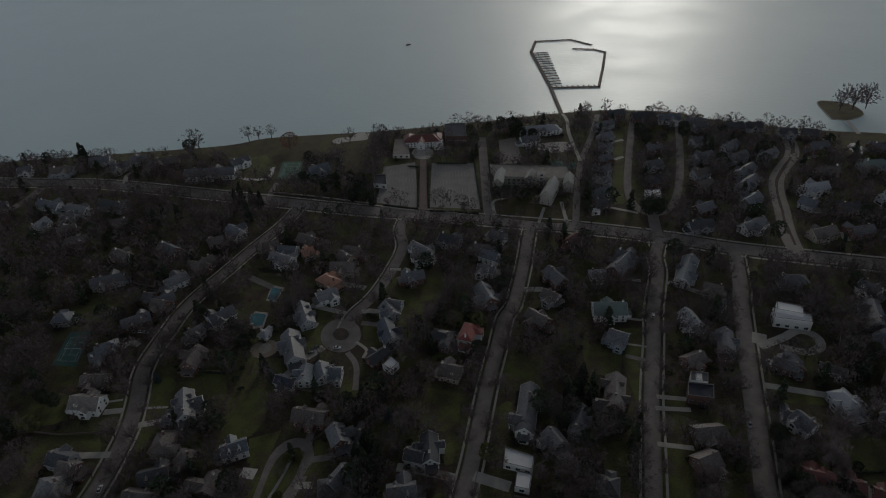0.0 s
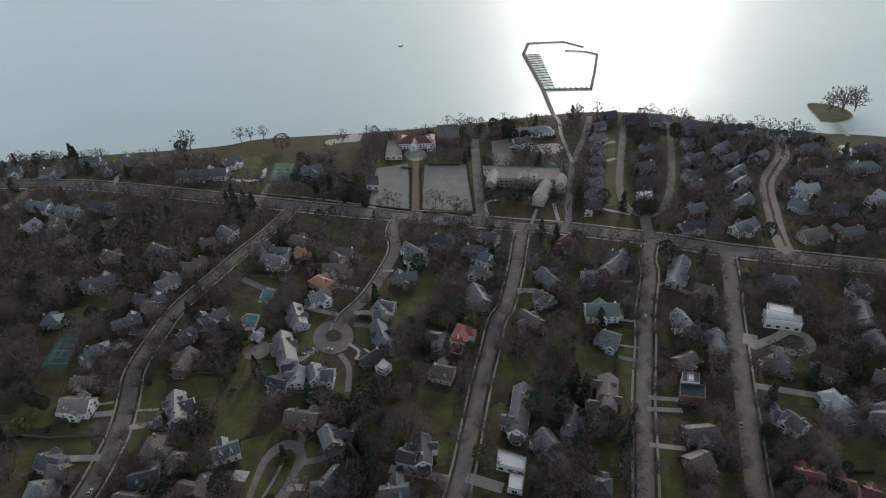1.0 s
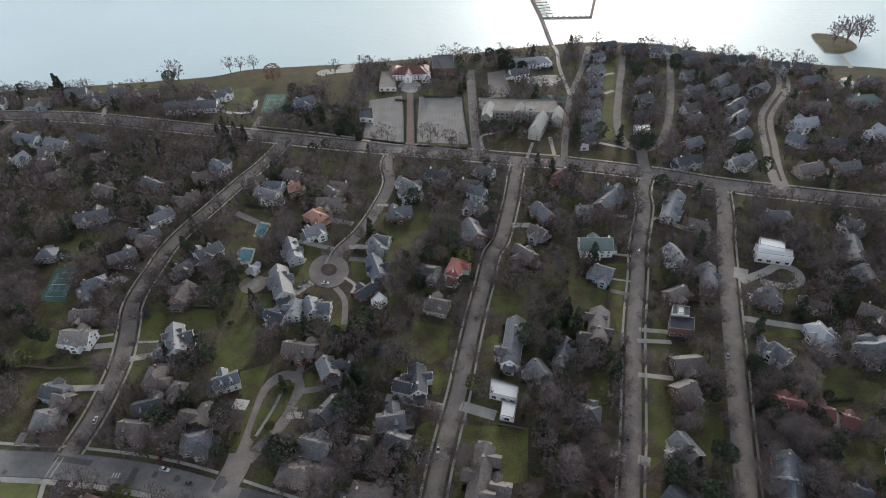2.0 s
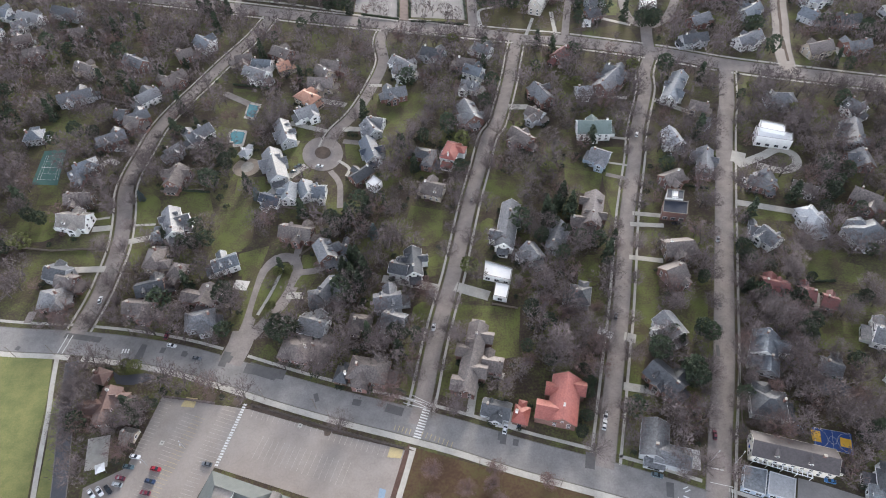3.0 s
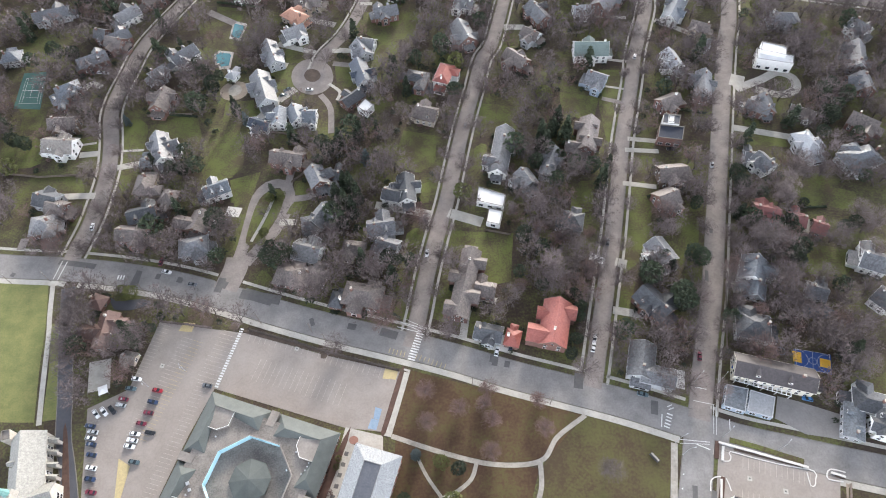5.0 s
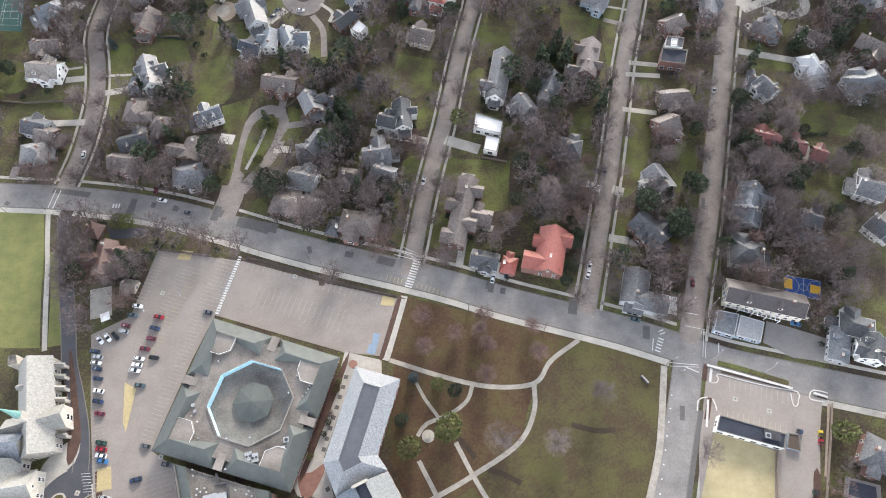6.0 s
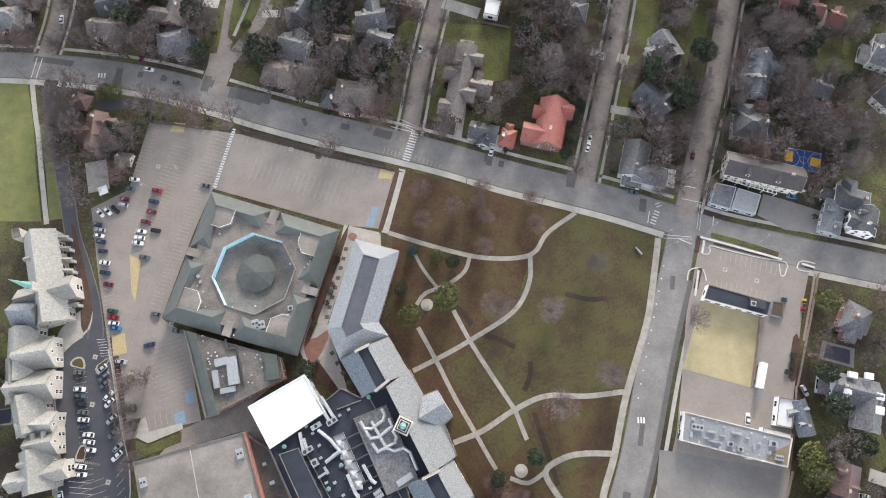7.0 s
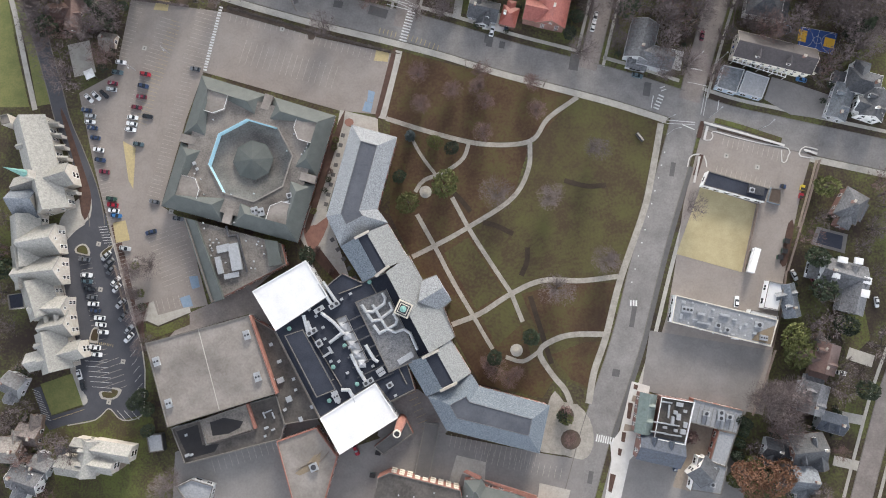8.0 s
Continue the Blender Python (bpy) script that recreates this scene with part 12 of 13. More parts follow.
marks([(165.7, 102.4, 14.3, 0.12, -15), (162.8, 93.8, 14.0, 0.12, -18), (164.3, 98.1, 9.1, 0.12, -108), (157.5, 100.1, 8.7, 0.12, -107), (171.1, 96.1, 9.5, 0.12, -109), (165.82, 97.66, 0.64, 0.12, 75), (165.86, 98.29, 0.64, 0.12, 98), (165.66, 98.88, 0.64, 0.12, 120), (165.25, 99.35, 0.64, 0.12, 143), (164.69, 99.62, 0.64, 0.12, 165), (164.06, 99.66, 0.64, 0.12, 188), (163.47, 99.46, 0.64, 0.12, 210), (163.0, 99.05, 0.64, 0.12, 233), (162.73, 98.49, 0.64, 0.12, 255), (162.69, 97.86, 0.64, 0.12, 278), (162.89, 97.27, 0.64, 0.12, 300), (163.3, 96.8, 0.64, 0.12, 323), (163.86, 96.53, 0.64, 0.12, 345), (164.49, 96.49, 0.64, 0.12, 368), (165.08, 96.69, 0.64, 0.12, 390), (165.55, 97.1, 0.64, 0.12, 413), (157.29, 95.76, 1.68, 0.12, -15), (158.93, 95.65, 1.68, 0.12, 8), (160.48, 96.18, 1.68, 0.12, 30), (161.71, 97.26, 1.68, 0.12, 53), (162.43, 98.73, 1.68, 0.12, 75), (162.54, 100.37, 1.68, 0.12, 98), (162.01, 101.92, 1.68, 0.12, 120), (160.93, 103.15, 1.68, 0.12, 143), (159.46, 103.87, 1.68, 0.12, 165), (171.26, 100.39, 1.68, 0.12, 165), (169.62, 100.5, 1.68, 0.12, 188), (168.07, 99.97, 1.68, 0.12, 210), (166.84, 98.89, 1.68, 0.12, 233), (166.12, 97.42, 1.68, 0.12, 255), (166.01, 95.78, 1.68, 0.12, 278), (166.54, 94.23, 1.68, 0.12, 300), (167.62, 93.0, 1.68, 0.12, 323), (169.09, 92.28, 1.68, 0.12, 345)], 'paint_white', 'white lines of the basketball court', 0.215)
stalls((-4.3, 528.6), (33.4, 523.3), 5, 22, mat='kerbstone', z=0.2)
stalls((-4.3, 528.6), (33.4, 523.3), -5, 22, mat='kerbstone', z=0.2)
stalls((-4.6, 511.4), (32.2, 506.3), 5, 22, mat='kerbstone', z=0.2)
stalls((-4.6, 511.4), (32.2, 506.3), -5, 22, mat='kerbstone', z=0.2)
stalls((-4.9, 494.9), (31, 490.1), 5, 22, mat='kerbstone', z=0.2)
stalls((-4.9, 494.9), (31, 490.1), -5, 22, mat='kerbstone', z=0.2)
stalls((-5.1, 479.3), (29.9, 474.6), 5, 22, mat='kerbstone', z=0.2)
stalls((-5.1, 479.3), (29.9, 474.6), -5, 22, mat='kerbstone', z=0.2)
stalls((-5.4, 464.3), (28.9, 459.9), 5, 22, mat='kerbstone', z=0.2)
stalls((-5.4, 464.3), (28.9, 459.9), -5, 22, mat='kerbstone', z=0.2)
stalls((-43.5, 532.9), (-42.9, 465.2), 5, 26, mat='kerbstone', z=0.2)
stalls((-30.7, 531.5), (-31.3, 464), 5, 26, mat='kerbstone', z=0.2)
marks([(-40.2, 70.4, 1.7, 1.7, -16), (-41.4, 66.2, 1.7, 1.7, -16), (-42.7, 62.1, 1.7, 1.7, -16), (-43.9, 57.9, 1.7, 1.7, -16), (-45.2, 53.8, 1.7, 1.7, -16), (-46.4, 49.6, 1.7, 1.7, -16), (-47.7, 45.5, 1.7, 1.7, -16), (-48.9, 41.4, 1.7, 1.7, -16), (-47.0, 26.2, 1.7, 1.7, 30), (-44.9, 22.0, 1.7, 1.7, 30), (-42.7, 17.9, 1.7, 1.7, 30), (-40.6, 13.8, 1.7, 1.7, 30), (-38.4, 9.7, 1.7, 1.7, 30)], 'patch', 'dark square paving inset in the court', 0.16, 'paving_inset')
sheet([(-44.7, 71.7), (-42.3, 71), (-53.1, 39.3), (-55.4, 40.9)], "red_mulch", 0.18, "planting_bed", "mulched bed with shrubs in the court", "planting bed", False, False)
sheet([(-55.4, 25.5), (-52.4, 23), (-42.3, 8.1), (-46.1, 8.3), (-56.8, 20.9)], "red_mulch", 0.18, "planting_bed", "mulched bed with shrubs in the court", "planting bed", False, False)
marks([(-145.1, 160.2, 3, 10, -14)], 'patch', 'dark tar repair patch in the street', 0.165, 'tar_patch')
marks([(-134.3, 161.1, 2.4, 3, -14)], 'patch', 'dark tar repair patch in the street', 0.165, 'tar_patch')
marks([(-123.5, 158.5, 2.4, 3, -14)], 'patch', 'dark tar repair patch in the street', 0.165, 'tar_patch')
marks([(-103.3, 154.3, 3.6, 8, -14)], 'patch', 'dark tar repair patch in the street', 0.165, 'tar_patch')
marks([(-83.1, 146.4, 20, 5, -14)], 'patch', 'dark tar repair patch in the street', 0.165, 'tar_patch')
marks([(25, 107.7, 2.6, 6, -14)], 'patch', 'dark tar repair patch in the street', 0.165, 'tar_patch')
marks([(30, 105.2, 2.4, 3, -14)], 'patch', 'dark tar repair patch in the street', 0.165, 'tar_patch')
marks([(60.2, 95.5, 4, 7, -14)], 'patch', 'dark tar repair patch in the street', 0.165, 'tar_patch')
marks([(130.4, 143.9, 1.6, 6, -14)], 'patch', 'dark tar repair patch in the street', 0.165, 'tar_patch')
marks([(136, 156.4, 1.6, 3, -14)], 'patch', 'dark tar repair patch in the street', 0.165, 'tar_patch')
marks([(139.9, 169.5, 1.6, 3, -14)], 'patch', 'dark tar repair patch in the street', 0.165, 'tar_patch')
marks([(97.7, 46.6, 2, 6, -14)], 'patch', 'dark tar repair patch in the street', 0.165, 'tar_patch')
marks([(75.8, -13.7, 2, 9, -14)], 'patch', 'dark tar repair patch in the street', 0.165, 'tar_patch')
marks([(66.8, -36.3, 3, 3, -14)], 'patch', 'dark tar repair patch in the street', 0.165, 'tar_patch')
marks([(-39.2, 128, 4, 3, -14)], 'patch', 'dark tar repair patch in the street', 0.165, 'tar_patch')
marks([(90.1, 81.7, 3, 6, -14)], 'patch', 'dark tar repair patch in the street', 0.165, 'tar_patch')
marks([(52.9, -77.5, 2, 5, -14)], 'patch', 'dark tar repair patch in the street', 0.165, 'tar_patch')
marks([(120.8, 50.9, 1.9, 1.9, -14)], 'concrete', 'square concrete drain surround in the asphalt', 0.19, 'drain_surround')
marks([(120.8, 50.9, 0.6, 0.6, -14)], 'patch', 'dark iron drain cover', 0.2, 'drain_cover')
marks([(133.3, 45.2, 1.9, 1.9, -14)], 'concrete', 'square concrete drain surround in the asphalt', 0.19, 'drain_surround')
marks([(133.3, 45.2, 0.6, 0.6, -14)], 'patch', 'dark iron drain cover', 0.2, 'drain_cover')
marks([(-145.3, 30.9, 1.9, 1.9, -14)], 'concrete', 'square concrete drain surround in the asphalt', 0.19, 'drain_surround')
marks([(-145.3, 30.9, 0.6, 0.6, -14)], 'patch', 'dark iron drain cover', 0.2, 'drain_cover')
marks([(-145, 11.7, 1.9, 1.9, -14)], 'concrete', 'square concrete drain surround in the asphalt', 0.19, 'drain_surround')
marks([(-145, 11.7, 0.6, 0.6, -14)], 'patch', 'dark iron drain cover', 0.2, 'drain_cover')
marks([(-136.3, -18.7, 1.9, 1.9, -14)], 'concrete', 'square concrete drain surround in the asphalt', 0.19, 'drain_surround')
marks([(-136.3, -18.7, 0.6, 0.6, -14)], 'patch', 'dark iron drain cover', 0.2, 'drain_cover')
marks([(-142.6, -34.9, 1.9, 1.9, -14)], 'concrete', 'square concrete drain surround in the asphalt', 0.19, 'drain_surround')
marks([(-142.6, -34.9, 0.6, 0.6, -14)], 'patch', 'dark iron drain cover', 0.2, 'drain_cover')
marks([(-123.5, 114.2, 1.9, 1.9, -14)], 'concrete', 'square concrete drain surround in the asphalt', 0.19, 'drain_surround')
marks([(-123.5, 114.2, 0.6, 0.6, -14)], 'patch', 'dark iron drain cover', 0.2, 'drain_cover')
marks([(-63.8, 118.6, 1.9, 1.9, -14)], 'concrete', 'square concrete drain surround in the asphalt', 0.19, 'drain_surround')
marks([(-63.8, 118.6, 0.6, 0.6, -14)], 'patch', 'dark iron drain cover', 0.2, 'drain_cover')
marks([(-114.3, 42.6, 1.9, 1.9, -14)], 'concrete', 'square concrete drain surround in the asphalt', 0.19, 'drain_surround')
marks([(-114.3, 42.6, 0.6, 0.6, -14)], 'patch', 'dark iron drain cover', 0.2, 'drain_cover')
marks([(-130, 22.8, 1.9, 1.9, -14)], 'concrete', 'square concrete drain surround in the asphalt', 0.19, 'drain_surround')
marks([(-130, 22.8, 0.6, 0.6, -14)], 'patch', 'dark iron drain cover', 0.2, 'drain_cover')
marks([(75.3, -8.2, 2.4, 0.7, 85)], 'paint_white', 'worn white lettering on the street', 0.21)
marks([(76.5, -8.3, 2.4, 0.7, 85)], 'paint_white', 'worn white lettering on the street', 0.21)
marks([(77.6, -8.4, 2.4, 0.7, 85)], 'paint_white', 'worn white lettering on the street', 0.21)
marks([(-153.8, 161.9, 2.4, 0.7, 85)], 'paint_white', 'worn white lettering on the street', 0.21)
marks([(-152.4, 161.8, 2.4, 0.7, 85)], 'paint_white', 'worn white lettering on the street', 0.21)
marks([(-151, 161.7, 2.4, 0.7, 85)], 'paint_white', 'worn white lettering on the street', 0.21)
# ---------------------------------------------------------------- harbour
PIER = [(137.1, 614.5), (138.9, 684.1), (140.7, 731.7), (138.5, 879.9), (152.8, 931.8)]
MOLE = [(152.8, 931.8), (204.5, 931.1), (227.6, 900.1)]
ARM = [(141.4, 731.6), (197.8, 726.9), (219.1, 795.1), (238.5, 862), (225.7, 877.9), (199.4, 885.5)]
def jetty(pts, w, label):
    line = [Vector(p) for p in pts]
    e = thing("pier", line[0].x, line[0].y, 0, label, "pier")
    for a, b in zip(line, line[1:]):
        d = b - a
        ob = Soup().box(-w / 2, -w / 2, -2.6, d.length + w / 2, w / 2, -1.9).make("deck", M["timber"], e)
        ob.matrix_basis = pose(a.x - line[0].x, a.y - line[0].y, 0, 0, 0, math.degrees(math.atan2(d.y, d.x)))
        s = Soup()
        for k in range(int(d.length / 8) + 1):
            p = a + d * min(1, k * 8 / d.length) - line[0]
            n = Vector((-d.y, d.x)).normalized() * w / 2
            for o in (-1, 1):
                s.tube((p.x + n.x * o, p.y + n.y * o, -5), (p.x + n.x * o, p.y + n.y * o, -0.9), 0.25, 0.25, 6)
        s.make("pilings", M["timber"], e)["kind"] = "stuff"
    return e


jetty(PIER, 3.6, "long dark timber pier out to the harbour")
jetty(MOLE, 3.0, "outer timber breakwater of the harbour")
jetty(ARM, 3.0, "curved timber breakwater closing the harbour")
a, b = Vector(PIER[2]), Vector(PIER[3])
for k in range(14):
    p = a.lerp(b, 0.08 + 0.88 * k / 13)
    jetty([(p.x, p.y), (p.x + 15 + 0.5 * k, p.y + 1.0)], 1.6, "short finger dock with mooring piles")
a, b = Vector(ARM[0]), Vector(ARM[1])
for k in range(8):
    p = a.lerp(b, 0.12 + 0.8 * k / 7)
    jetty([(p.x, p.y), (p.x, p.y + 6)], 1.4, "short finger dock with mooring piles")

island_poly = ccw([(417.3, 643.4), (435.6, 642.7), (448, 629.3), (445.2, 605.5), (423.7, 592.8), (406.8, 596.4)])
s = Soup().prism([(p.x, p.y) for p in smooth_line(island_poly + [island_poly[0]], 5.0)[:-1]], -5, -2.7)
tagged(s.make("ground", M["quad_green"]), "small grassy point in the lake with a stone edge", "island", kind="structure")
s = Soup()
rnd = random.Random(8)
for p in smooth_line(island_poly + [island_poly[0]], 1.6):
    r0 = rnd.uniform(0.5, 1.0)
    s.tube((p.x, p.y, -4.2), (p.x + rnd.uniform(-0.4, 0.4), p.y, -2.4), r0, r0 * 0.6, 5)
tagged(s.make("shore_rocks", M["wall_stone"]), "pale boulders edging the grassy point", "rocks", kind="stuff")
ic = Vector((sum(p[0] for p in island_poly) / 6, sum(p[1] for p in island_poly) / 6))
for k in range(9):
    tree(ic.x - 6 + 4.5 * k, ic.y + (k % 3 - 1) * 6, "bare", 1.5 + 0.1 * (k % 4))

path([(415.6, 585.4), (411.4, 565.7), (408.2, 552.2)], 4, 'concrete', 0.07, 'pier', 'narrow causeway to the grassy point', 'pier', False)
# ---------------------------------------------------------------- trees
tree(-355.5, 580.3, "spruce", 1.6)
tree(-347.9, 573.1, "spruce", 1.6)
tree(-245.1, 598.3, "bare", 1.7)
tree(-250.2, 596.1, "bare", 1.7)
tree(-252.0, 590.9, "pine", 1.2)
tree(79.3, 608.2, "pine", 1.2)
tree(65.9, 603.9, "pine", 1.2)
tree(-149.4, 587.1, "rusty", 1.5)
tree(-196.9, 612.2, "bare", 1.25)
tree(-187.3, 614.0, "bare", 1.25)
tree(-174.2, 615.3, "bare", 1.25)
tree(-88.9, 593.8, "bare", 1.25)
tree(-57.0, 585.9, "bare", 1.25)
tree(-49.6, 585.0, "bare", 1.25)
tree(34.2, 618.2, "bare", 1.25)
tree(-44.0, 197.0, "spruce", 1.1)
tree(-41.3, 207.9, "spruce", 1.1)
tree(-45.2, 186.5, "spruce", 1.1)
tree(-39.6, 191.4, "spruce", 1.1)
tree(-47.9, 200.9, "spruce", 1.1)
tree(-37.4, 200.2, "spruce", 1.1)
tree(-48.0, 239.7, "spruce", 1.1)
tree(-37.3, 245.1, "spruce", 1.1)
tree(74.2, 247.5, "spruce", 1.1)
tree(77.6, 238.8, "spruce", 1.1)
tree(69.9, 239.4, "spruce", 1.1)
tree(1.3, 45.1, "olive", 1.35)
tree(-14.1, 39.5, "olive", 1.15)
tree(-17.0, 50.5, "pine", 0.6)
tree(-1.7, 64.4, "olive", 0.8)
tree(17.9, -31.5, "bare_red", 0.8)
tree(22.2, -35.6, "bare_red", 0.8)
tree(14.0, -28.3, "bare_red", 0.8)
tree(25.8, -33.2, "bare_red", 0.8)
tree(-43.8, 65.3, "shrub", 0.9)
tree(-46.2, 55.4, "shrub", 0.9)
tree(-49.0, 47.2, "shrub", 0.9)
tree(-53.0, 22.7, "shrub", 0.9)
tree(-47.7, 13.0, "shrub", 0.9)
tree(-53.9, 38.8, "shrub", 0.9)
tree(-43.2, 68.6, "shrub", 0.9)
tree(-47.3, 51.6, "shrub", 0.9)
tree(114.4, -57.9, "pine", 0.5)
tree(115.3, -62.5, "pine", 0.5)
tree(113.1, -66.8, "pine", 0.5)
tree(116.5, -59.6, "pine", 0.5)
tree(111.4, -71.8, "pine", 0.5)
tree(126.9, -54.2, "bare", 1)
tree(134.5, -46.9, "bare", 1)
tree(131.2, -62.3, "bare", 1)
tree(137.5, -50.4, "bare", 1)
tree(115.9, -84.0, "rusty", 0.8)
tree(128.9, -78.2, "rusty", 0.8)
tree(112.0, -77.8, "rusty", 0.8)
tree(116.8, -74.8, "olive", 0.8)
tree(109.4, -81.0, "olive", 0.8)
tree(-11.7, 67.5, "blue_spruce", 0.8)
tree(5.6, 61.0, "pine", 0.6)
tree(-56.7, 19.4, "pine", 0.75)
tree(32.6, -19.2, "pine", 0.75)
tree(17.1, -26.2, "pine", 0.75)
tree(-137.2, 124.8, "pine", 0.8)
tree(-144.4, 126.6, "olive", 0.8)
tree(138.9, -26.7, "olive", 1.4)
tree(139.4, -32.5, "olive", 1.4)
tree(158.9, -22.3, "pine", 0.9)
tree(165.0, -48.8, "pine", 0.9)
tree(150.5, 5.9, "pine", 0.9)
tree(130.4, -53.3, "bare", 1.1)
tree(121.8, -48.3, "bare", 1.1)
tree(126.5, -46.3, "bare", 1.1)
tree(119.9, -77.2, "rusty", 1)
tree(125.1, -81.9, "rusty", 1)
tree(114.1, -79.1, "rusty", 1)
tree(-127.2, -32.5, "pine", 0.62)
tree(-129.6, -35.1, "pine", 0.62)
tree(-124.6, -38.3, "pine", 0.62)
tree(-124.9, -46.7, "pine", 0.62)
tree(44.7, -49.9, "shrub", 1.7)
tree(43.4, -51.9, "shrub", 1.7)
tree(44.5, -52.9, "shrub", 1.7)
tree(94.5, -63.8, "shrub", 1.7)
tree(93.9, -62.9, "shrub", 1.7)
tree(45.4, -61.0, "bare_red", 0.6)
tree(-129.3, 9.0, "bare", 0.7)
tree(-127.7, -0.4, "bare", 0.7)
tree(-125.7, -12.1, "bare", 0.7)
tree(-131.4, 18.4, "bare", 0.7)
tree(-122.9, 20.2, "bare", 0.8)
tree(-116.8, -66.9, "bare", 0.8)
tree(-119.2, -71.2, "bare", 0.8)
tree(-127.7, 8.9, "shrub", 1.2)
tree(-127.1, 3.0, "shrub", 1.2)
tree(-129.9, 20.7, "shrub", 1.2)
tree(-6.6, 93.8, "bare_red", 0.9)
tree(19.6, 93.2, "bare_red", 0.9)
tree(40.6, 86.9, "bare_red", 0.9)
tree(42.0, 74.7, "bare_red", 0.9)
tree(19.0, 66.6, "bare_red", 0.9)
tree(-6.2, 80.4, "bare_red", 0.9)
tree(18.0, 87.2, "bare_red", 0.9)
tree(21.1, 79.7, "bare_red", 0.9)
tree(7.2, 85.5, "bare_red", 0.9)
tree(23.0, 40.1, "bare", 0.95)
tree(44.5, 0.0, "bare", 0.95)
tree(66.2, 10.2, "bare", 0.95)
tree(64.2, 56.4, "bare", 0.95)
tree(43.9, 37.5, "bare", 0.95)
tree(102.9, 30.1, "bare", 0.8)
tree(65.1, 136.1, "pine", 0.62)
tree(64.9, 124.9, "pine", 0.62)
tree(62.0, 113.7, "pine", 0.62)
tree(58.3, 106.8, "pine", 0.62)
tree(50.6, 142.0, "pine", 0.62)
tree(66.3, 130.1, "pine", 0.62)
tree(-77.6, 165.1, "pine", 0.55)
tree(-72.2, 166.4, "pine", 0.55)
tree(-66.8, 167.0, "pine", 0.55)
tree(189.1, 180.7, "pine", 0.55)
tree(172.8, 166.2, "pine", 0.55)
tree(165.0, 168.5, "pine", 0.55)
tree(160.0, 170.5, "pine", 0.55)
tree(-84.6, 182.3, "olive", 0.6)
tree(-85.6, 177.3, "olive", 0.6)
tree(-77.8, 204.9, "olive", 0.6)
tree(-83.5, 203.4, "olive", 0.6)
tree(160.5, 201.1, "pine", 0.9)
tree(161.2, 193.6, "pine", 0.9)
tree(240.1, 252.7, "pine", 0.9)
tree(230.6, 244.6, "pine", 0.9)
tree(229.2, 258.0, "pine", 0.9)
tree(224.4, 236.5, "pine", 0.9)
tree(-176.6, 474.6, "spruce", 1.1)
tree(-168.3, 469.8, "spruce", 1.1)
tree(-162.3, 475.1, "spruce", 1.1)
tree(-154.1, 470.3, "spruce", 1.1)
tree(-174.1, 484.3, "spruce", 1.1)
tree(-71.9, 473.8, "spruce", 1.1)
tree(-57.6, 462.5, "spruce", 1.1)
tree(-55.9, 516.9, "bare", 1.4)
tree(-54.6, 540.3, "bare", 1.4)
tree(-58.0, 572.5, "bare", 1.4)
tree(-54.4, 589.7, "bare", 1.4)
tree(-59.1, 553.2, "bare", 1.4)
tree(-63.6, 573.1, "bare", 1.4)
tree(-61.8, 600.4, "bare", 1.4)
tree(-63.2, 517.7, "bare", 1.4)
tree(-68.5, 548.0, "bare", 1.4)
tree(-91.0, 532.4, "bare", 1.4)
tree(-96.4, 557.4, "bare", 1.4)
tree(-93.1, 504.2, "bare", 1.4)
tree(-78.9, 486.7, "bare", 1.4)
tree(-86.6, 514.6, "bare", 1.4)
tree(-33.7, 457.2, "bare", 1.1)
tree(-38.6, 462.5, "bare", 1.1)
tree(-4.4, 457.1, "bare", 1.1)
tree(7.8, 453.0, "bare", 1.1)
tree(1.9, 460.3, "bare", 1.1)
tree(17.8, 447.2, "bare", 1.1)
tree(40.8, 454.4, "bare", 1.1)
tree(43.5, 495.0, "bare", 1.1)
tree(43.6, 473.9, "bare", 1.1)
tree(37.8, 554.9, "bare", 1.1)
tree(37.0, 574.8, "bare", 1.1)
tree(50.4, 455.3, "bare", 1.1)
tree(55.6, 451.0, "bare", 1.1)
tree(61.0, 457.2, "bare", 1.1)
tree(67.7, 453.6, "bare", 1.1)
tree(77.6, 441.2, "bare", 1.1)
tree(100.9, 429.7, "bare", 1.1)
tree(109.4, 438.0, "bare", 1.1)
tree(122.0, 476.0, "bare", 1.1)
tree(130.4, 496.7, "bare", 1.1)
tree(118.8, 456.1, "bare", 1.1)
tree(138.8, 530.8, "bare", 1.1)
tree(47.2, 461.5, "pine", 1)
tree(55.9, 462.6, "pine", 1)
tree(64.2, 459.8, "pine", 1)
tree(71.4, 457.1, "pine", 1)
tree(-57.8, 466.4, "pine", 1)
tree(-65.1, 467.1, "pine", 1)
tree(-74.7, 468.1, "pine", 1)
tree(-71.4, 486.0, "pine", 1)
tree(-80.4, 502.8, "pine", 1)
tree(84.7, 582.9, "pine", 1)
tree(95.3, 577.5, "pine", 1)
tree(77.2, 590.9, "pine", 1)
tree(164.9, 422.5, "pine", 1.3)
tree(171.9, 421.8, "pine", 1.3)
tree(198.8, 569.3, "pine", 1.3)
tree(202.0, 555.4, "pine", 1.3)
tree(240.9, 564.3, "pine", 1.3)
tree(-170.0, 146.4, "bare", 0.9)
tree(-168.5, 140.4, "bare", 0.9)
tree(-168.4, 134.6, "bare", 0.9)
tree(-168.4, 128.9, "bare", 0.9)
tree(-165.7, 123.1, "bare", 0.9)
tree(-164.9, 117.6, "bare", 0.9)
tree(-148.8, 152.6, "olive", 0.8)
tree(-144.5, 150.8, "olive", 0.8)
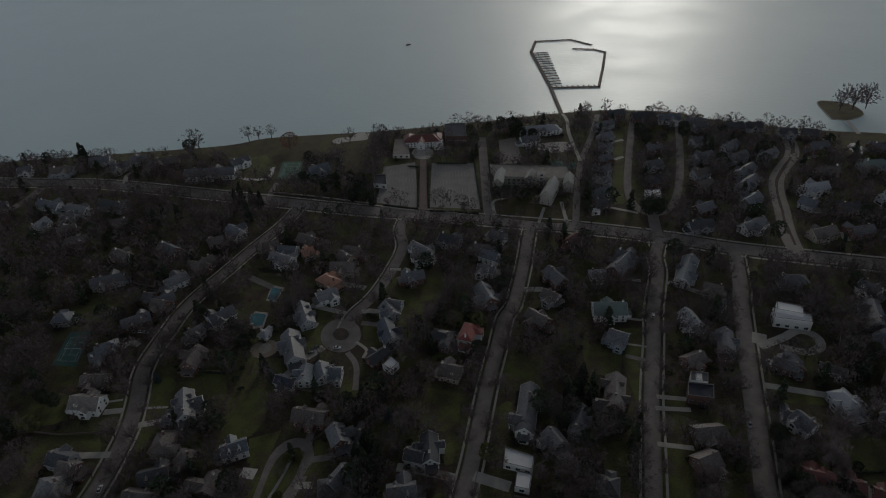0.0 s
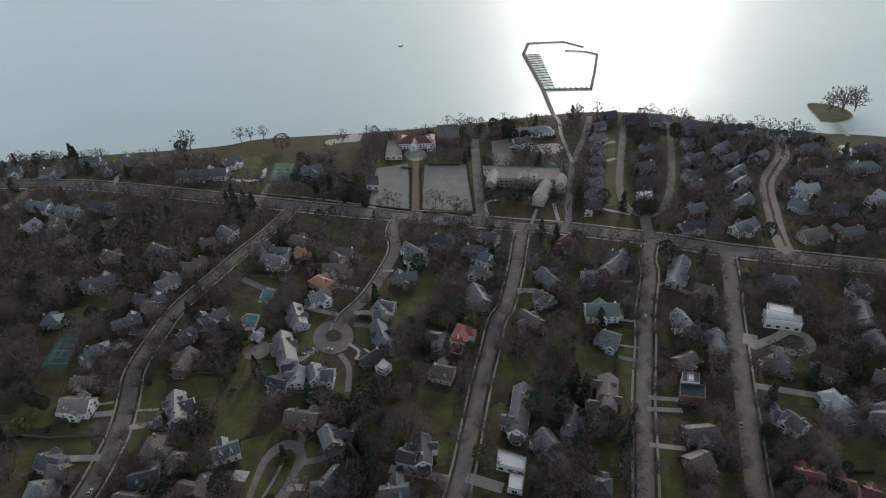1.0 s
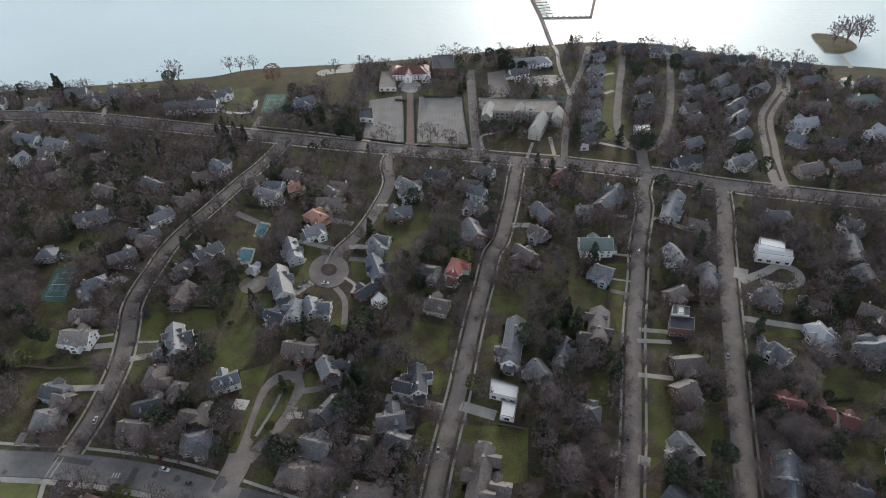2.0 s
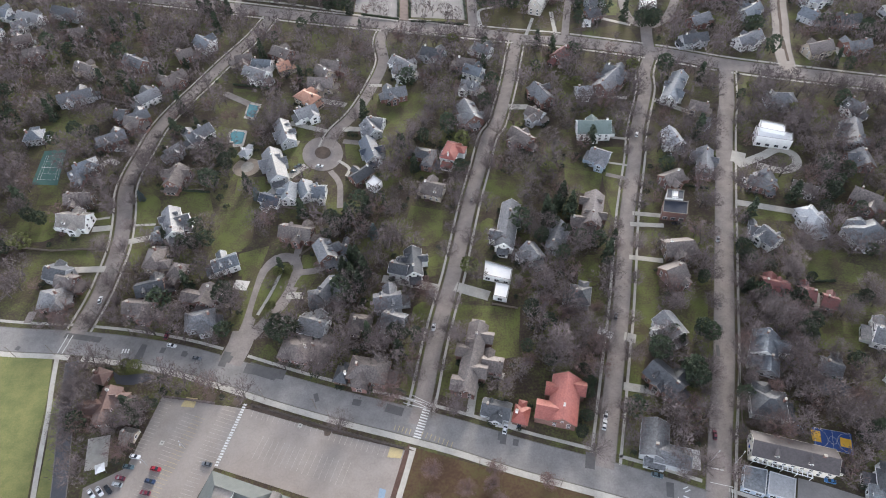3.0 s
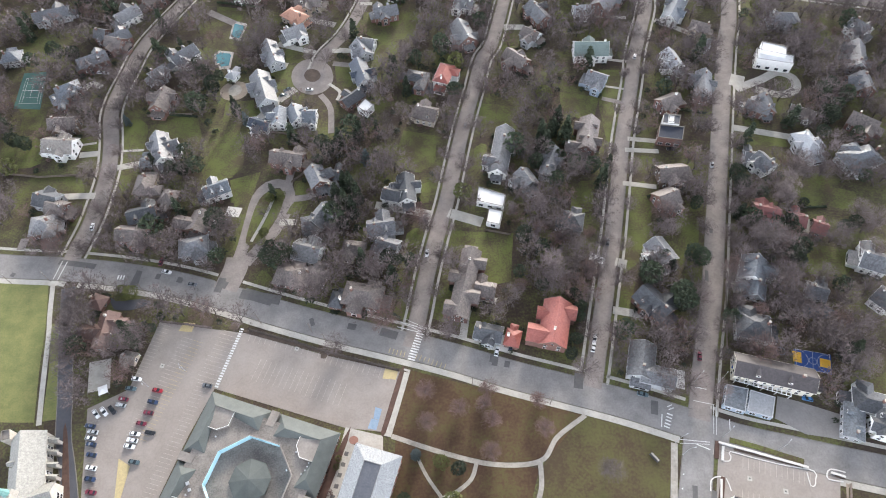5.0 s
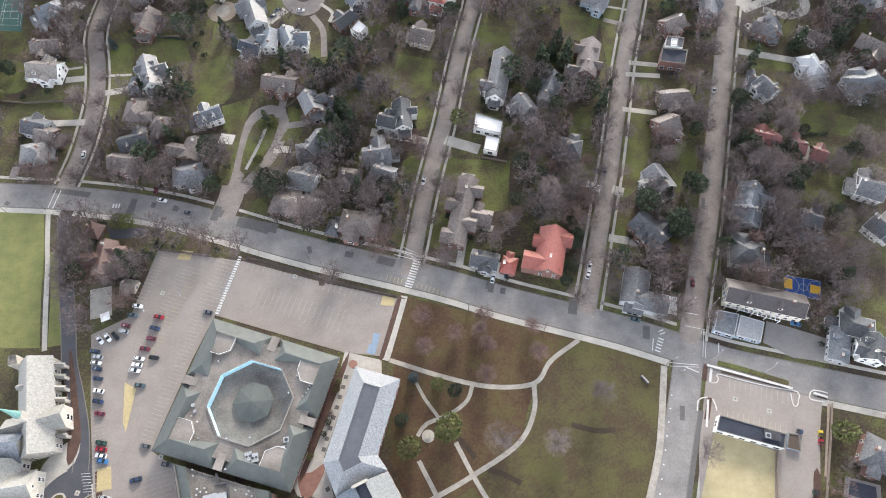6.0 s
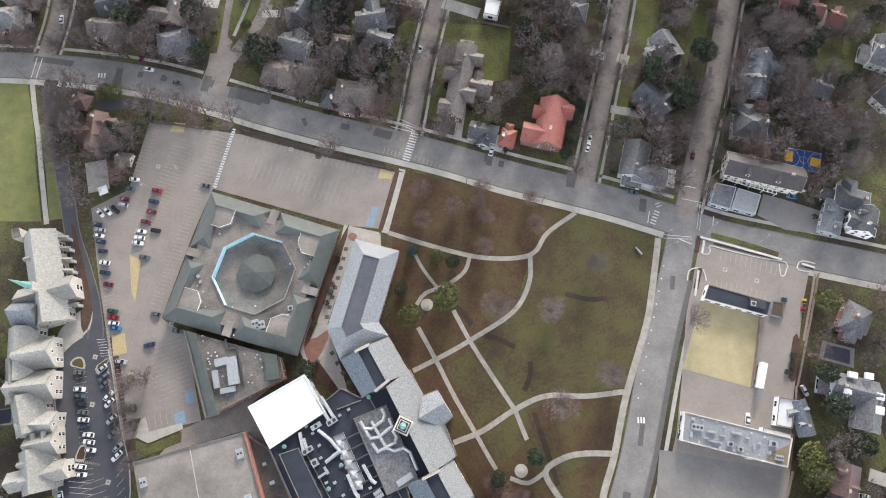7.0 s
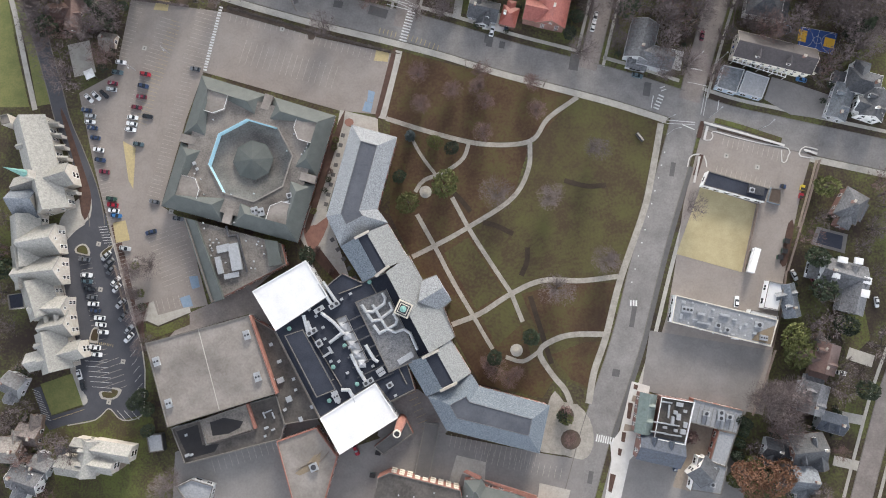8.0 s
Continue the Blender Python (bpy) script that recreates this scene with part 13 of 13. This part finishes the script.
tree(-130.0, 143.8, "pine", 0.4)
tree(-127.7, 137.7, "pine", 0.4)
tree(-130.6, 132.1, "pine", 0.4)
for k, (ex, ey) in enumerate([(60.8, 226.5), (63.9, 235.3), (65.5, 224.5), (57.6, 216.4), (159.6, 173.0), (165.8, 172.6), (171.0, 170.9), (177.3, 169.0), (173.9, 150.5), (176.8, 154.2), (175.3, 146.6), (216.9, 227.5), (223.5, 240.5), (226.7, 252.6), (233.4, 262.0), (203.4, 165.2), (209.7, 166.8), (-222.8, 249.3), (-229.9, 252.3), (-124.0, 287.7), (-121.9, 298.0), (-136.9, 308.8), (-131.1, 301.1), (-57.7, 239.1), (-54.4, 233.2), (-59.0, 227.1), (-138.2, 227.2), (-131.9, 225.2), (-215.4, 322.8), (-226.5, 325.6), (-17.6, 160.9), (-11.5, 159.2), (-22.0, 161.2), (-79.1, 170.4), (-73.3, 167.4), (-67.8, 169.0), (71.6, 220.1), (78.0, 214.2), (124.8, 153.9), (127.2, 150.5), (106.7, 155.1), (110.5, 153.5)]):
    tree(ex, ey, "pine", 0.62 + 0.09 * (k % 5))
for k, (ex, ey) in enumerate([(-170.4, 265.0), (-148.7, 231.9), (-44.9, 211.3), (-33.0, 226.0), (78.1, 238.4), (113.4, 148.2), (-102.0, 260.0), (-108.8, 269.3)]):
    tree(ex, ey, "spruce" if k % 3 else "blue_spruce", 0.7 + 0.1 * (k % 4))
for k, (ex, ey) in enumerate([(203.9, 161.8), (213.1, 163.6), (210.2, 148.9), (195.7, 159.0), (183.7, 157.2), (214.7, 173.9), (220.9, 166.5), (198.7, 128.0), (187.9, 124.3), (182.2, 138.1), (193.7, 113.9), (163.3, 137.8), (166.2, 125.7), (176.3, 100.0), (180.8, 93.2), (158.4, 160.5), (148.3, 159.5), (147.9, 149.8), (138.6, 137.9), (192.7, 203.2), (197.1, 199.1), (206.7, 200.3), (229.2, 196.8)]):
    tree(ex, ey, "bare", 0.75 + 0.12 * (k % 4))
for bx, by, bs in BEDS:
    tree(bx, by, "shrub", bs)
rnd = random.Random(11)
BARE = 0


def clear(p, margin):
    """Whether a trunk may stand here: off streets, lots, courts and buildings."""
    if p.y > shore_y(p.x) - 6 or on_road(p, margin * 1.1):
        return False
    for c, r, rot, L, W in FOOT:
        d = p - c
        if d.length < r + margin:
            a = radians(-rot)
            q = Vector((d.x * math.cos(a) - d.y * math.sin(a), d.x * math.sin(a) + d.y * math.cos(a)))
            if abs(q.x) < L / 2 + margin and abs(q.y) < W / 2 + margin:
                return False
    for poly in PATCHES:
        x0, y0 = poly[0][:2]
        if abs(p.x - x0) < 260 and abs(p.y - y0) < 260 and any(inside(p + o, poly) for o in REACH):
            return False
    return True


REACH = [Vector((0, 0)), Vector((3, 0)), Vector((-3, 0)), Vector((0, 3)), Vector((0, -3))]
grid = {}


def near_tree(p, gap):
    i, j = int(p.x // 8), int(p.y // 8)
    return any((p - q).length < gap for a in (-1, 0, 1) for b in (-1, 0, 1) for q in grid.get((i + a, j + b), ()))


def scatter(x0, x1, y0, y1, count, gap, mix, smin=0.65, smax=1.25):
    done = tries = 0
    while done < count and tries < count * 12:
        tries += 1
        p = Vector((rnd.uniform(x0, x1), rnd.uniform(y0, y1)))
        if abs(p.x) > 190 + 0.72 * max(0.0, p.y - 40) or near_tree(p, gap) or not clear(p, 2.4):
            continue
        u, kind = rnd.random(), mix[-1][0]
        for kd, share in mix:
            if u < share:
                kind = kd
                break
            u -= share
        grid.setdefault((int(p.x // 8), int(p.y // 8)), []).append(p)
        tree(p.x, p.y, kind, rnd.uniform(smin, smax), rnd, p.y < 330)
        done += 1


WOOD = [("bare", 0.75), ("bare_red", 0.12), ("spruce", 0.025), ("pine", 0.035), ("olive", 0.015), ("blue_spruce", 0.005), ("shrub", 0.05)]
for key, line, width, mat, kerb, walks in STREETS:
    if not walks or key == "s0":
        continue
    for sg in (-1, 1):
        run = rnd.uniform(0, 10)
        for a, b in zip(line, line[1:]):
            run -= (b - a).length
            if run > 0 or a.y < 85 or a.y > 560:
                continue
            run = rnd.uniform(12, 30)
            d = (b - a).normalized()
            p = a + Vector((-d.y, d.x)) * sg * (width / 2 + 1.6)
            if abs(p.x) < 190 + 0.72 * max(0.0, p.y - 40) and not near_tree(p, 4) and not on_road(p, 0.2, key) and p.y < shore_y(p.x) - 8:
                grid.setdefault((int(p.x // 8), int(p.y // 8)), []).append(p)
                tree(p.x, p.y, "bare", rnd.uniform(0.6, 1.0), rnd, p.y < 330)
PATCHES.append([(29, 111), (60, 101), (68, 133), (46, 139), (29, 124)])
scatter(-200, 190, 85, 190, 290, 3.8, WOOD, 0.65, 1.3)
scatter(-330, 330, 190, 330, 800, 3.4, WOOD, 0.65, 1.3)
scatter(-420, 420, 330, 480, 1350, 3.0, WOOD)
scatter(-480, 520, 480, 700, 1000, 3.0, WOOD)
scatter(105, 200, -110, 85, 60, 4.5, WOOD)
scatter(-230, -140, -110, 60, 45, 4.5, WOOD)
scatter(-210, 190, 85, 330, 160, 3.0, [("shrub", 1.0)], 0.7, 1.3)
far_woods()
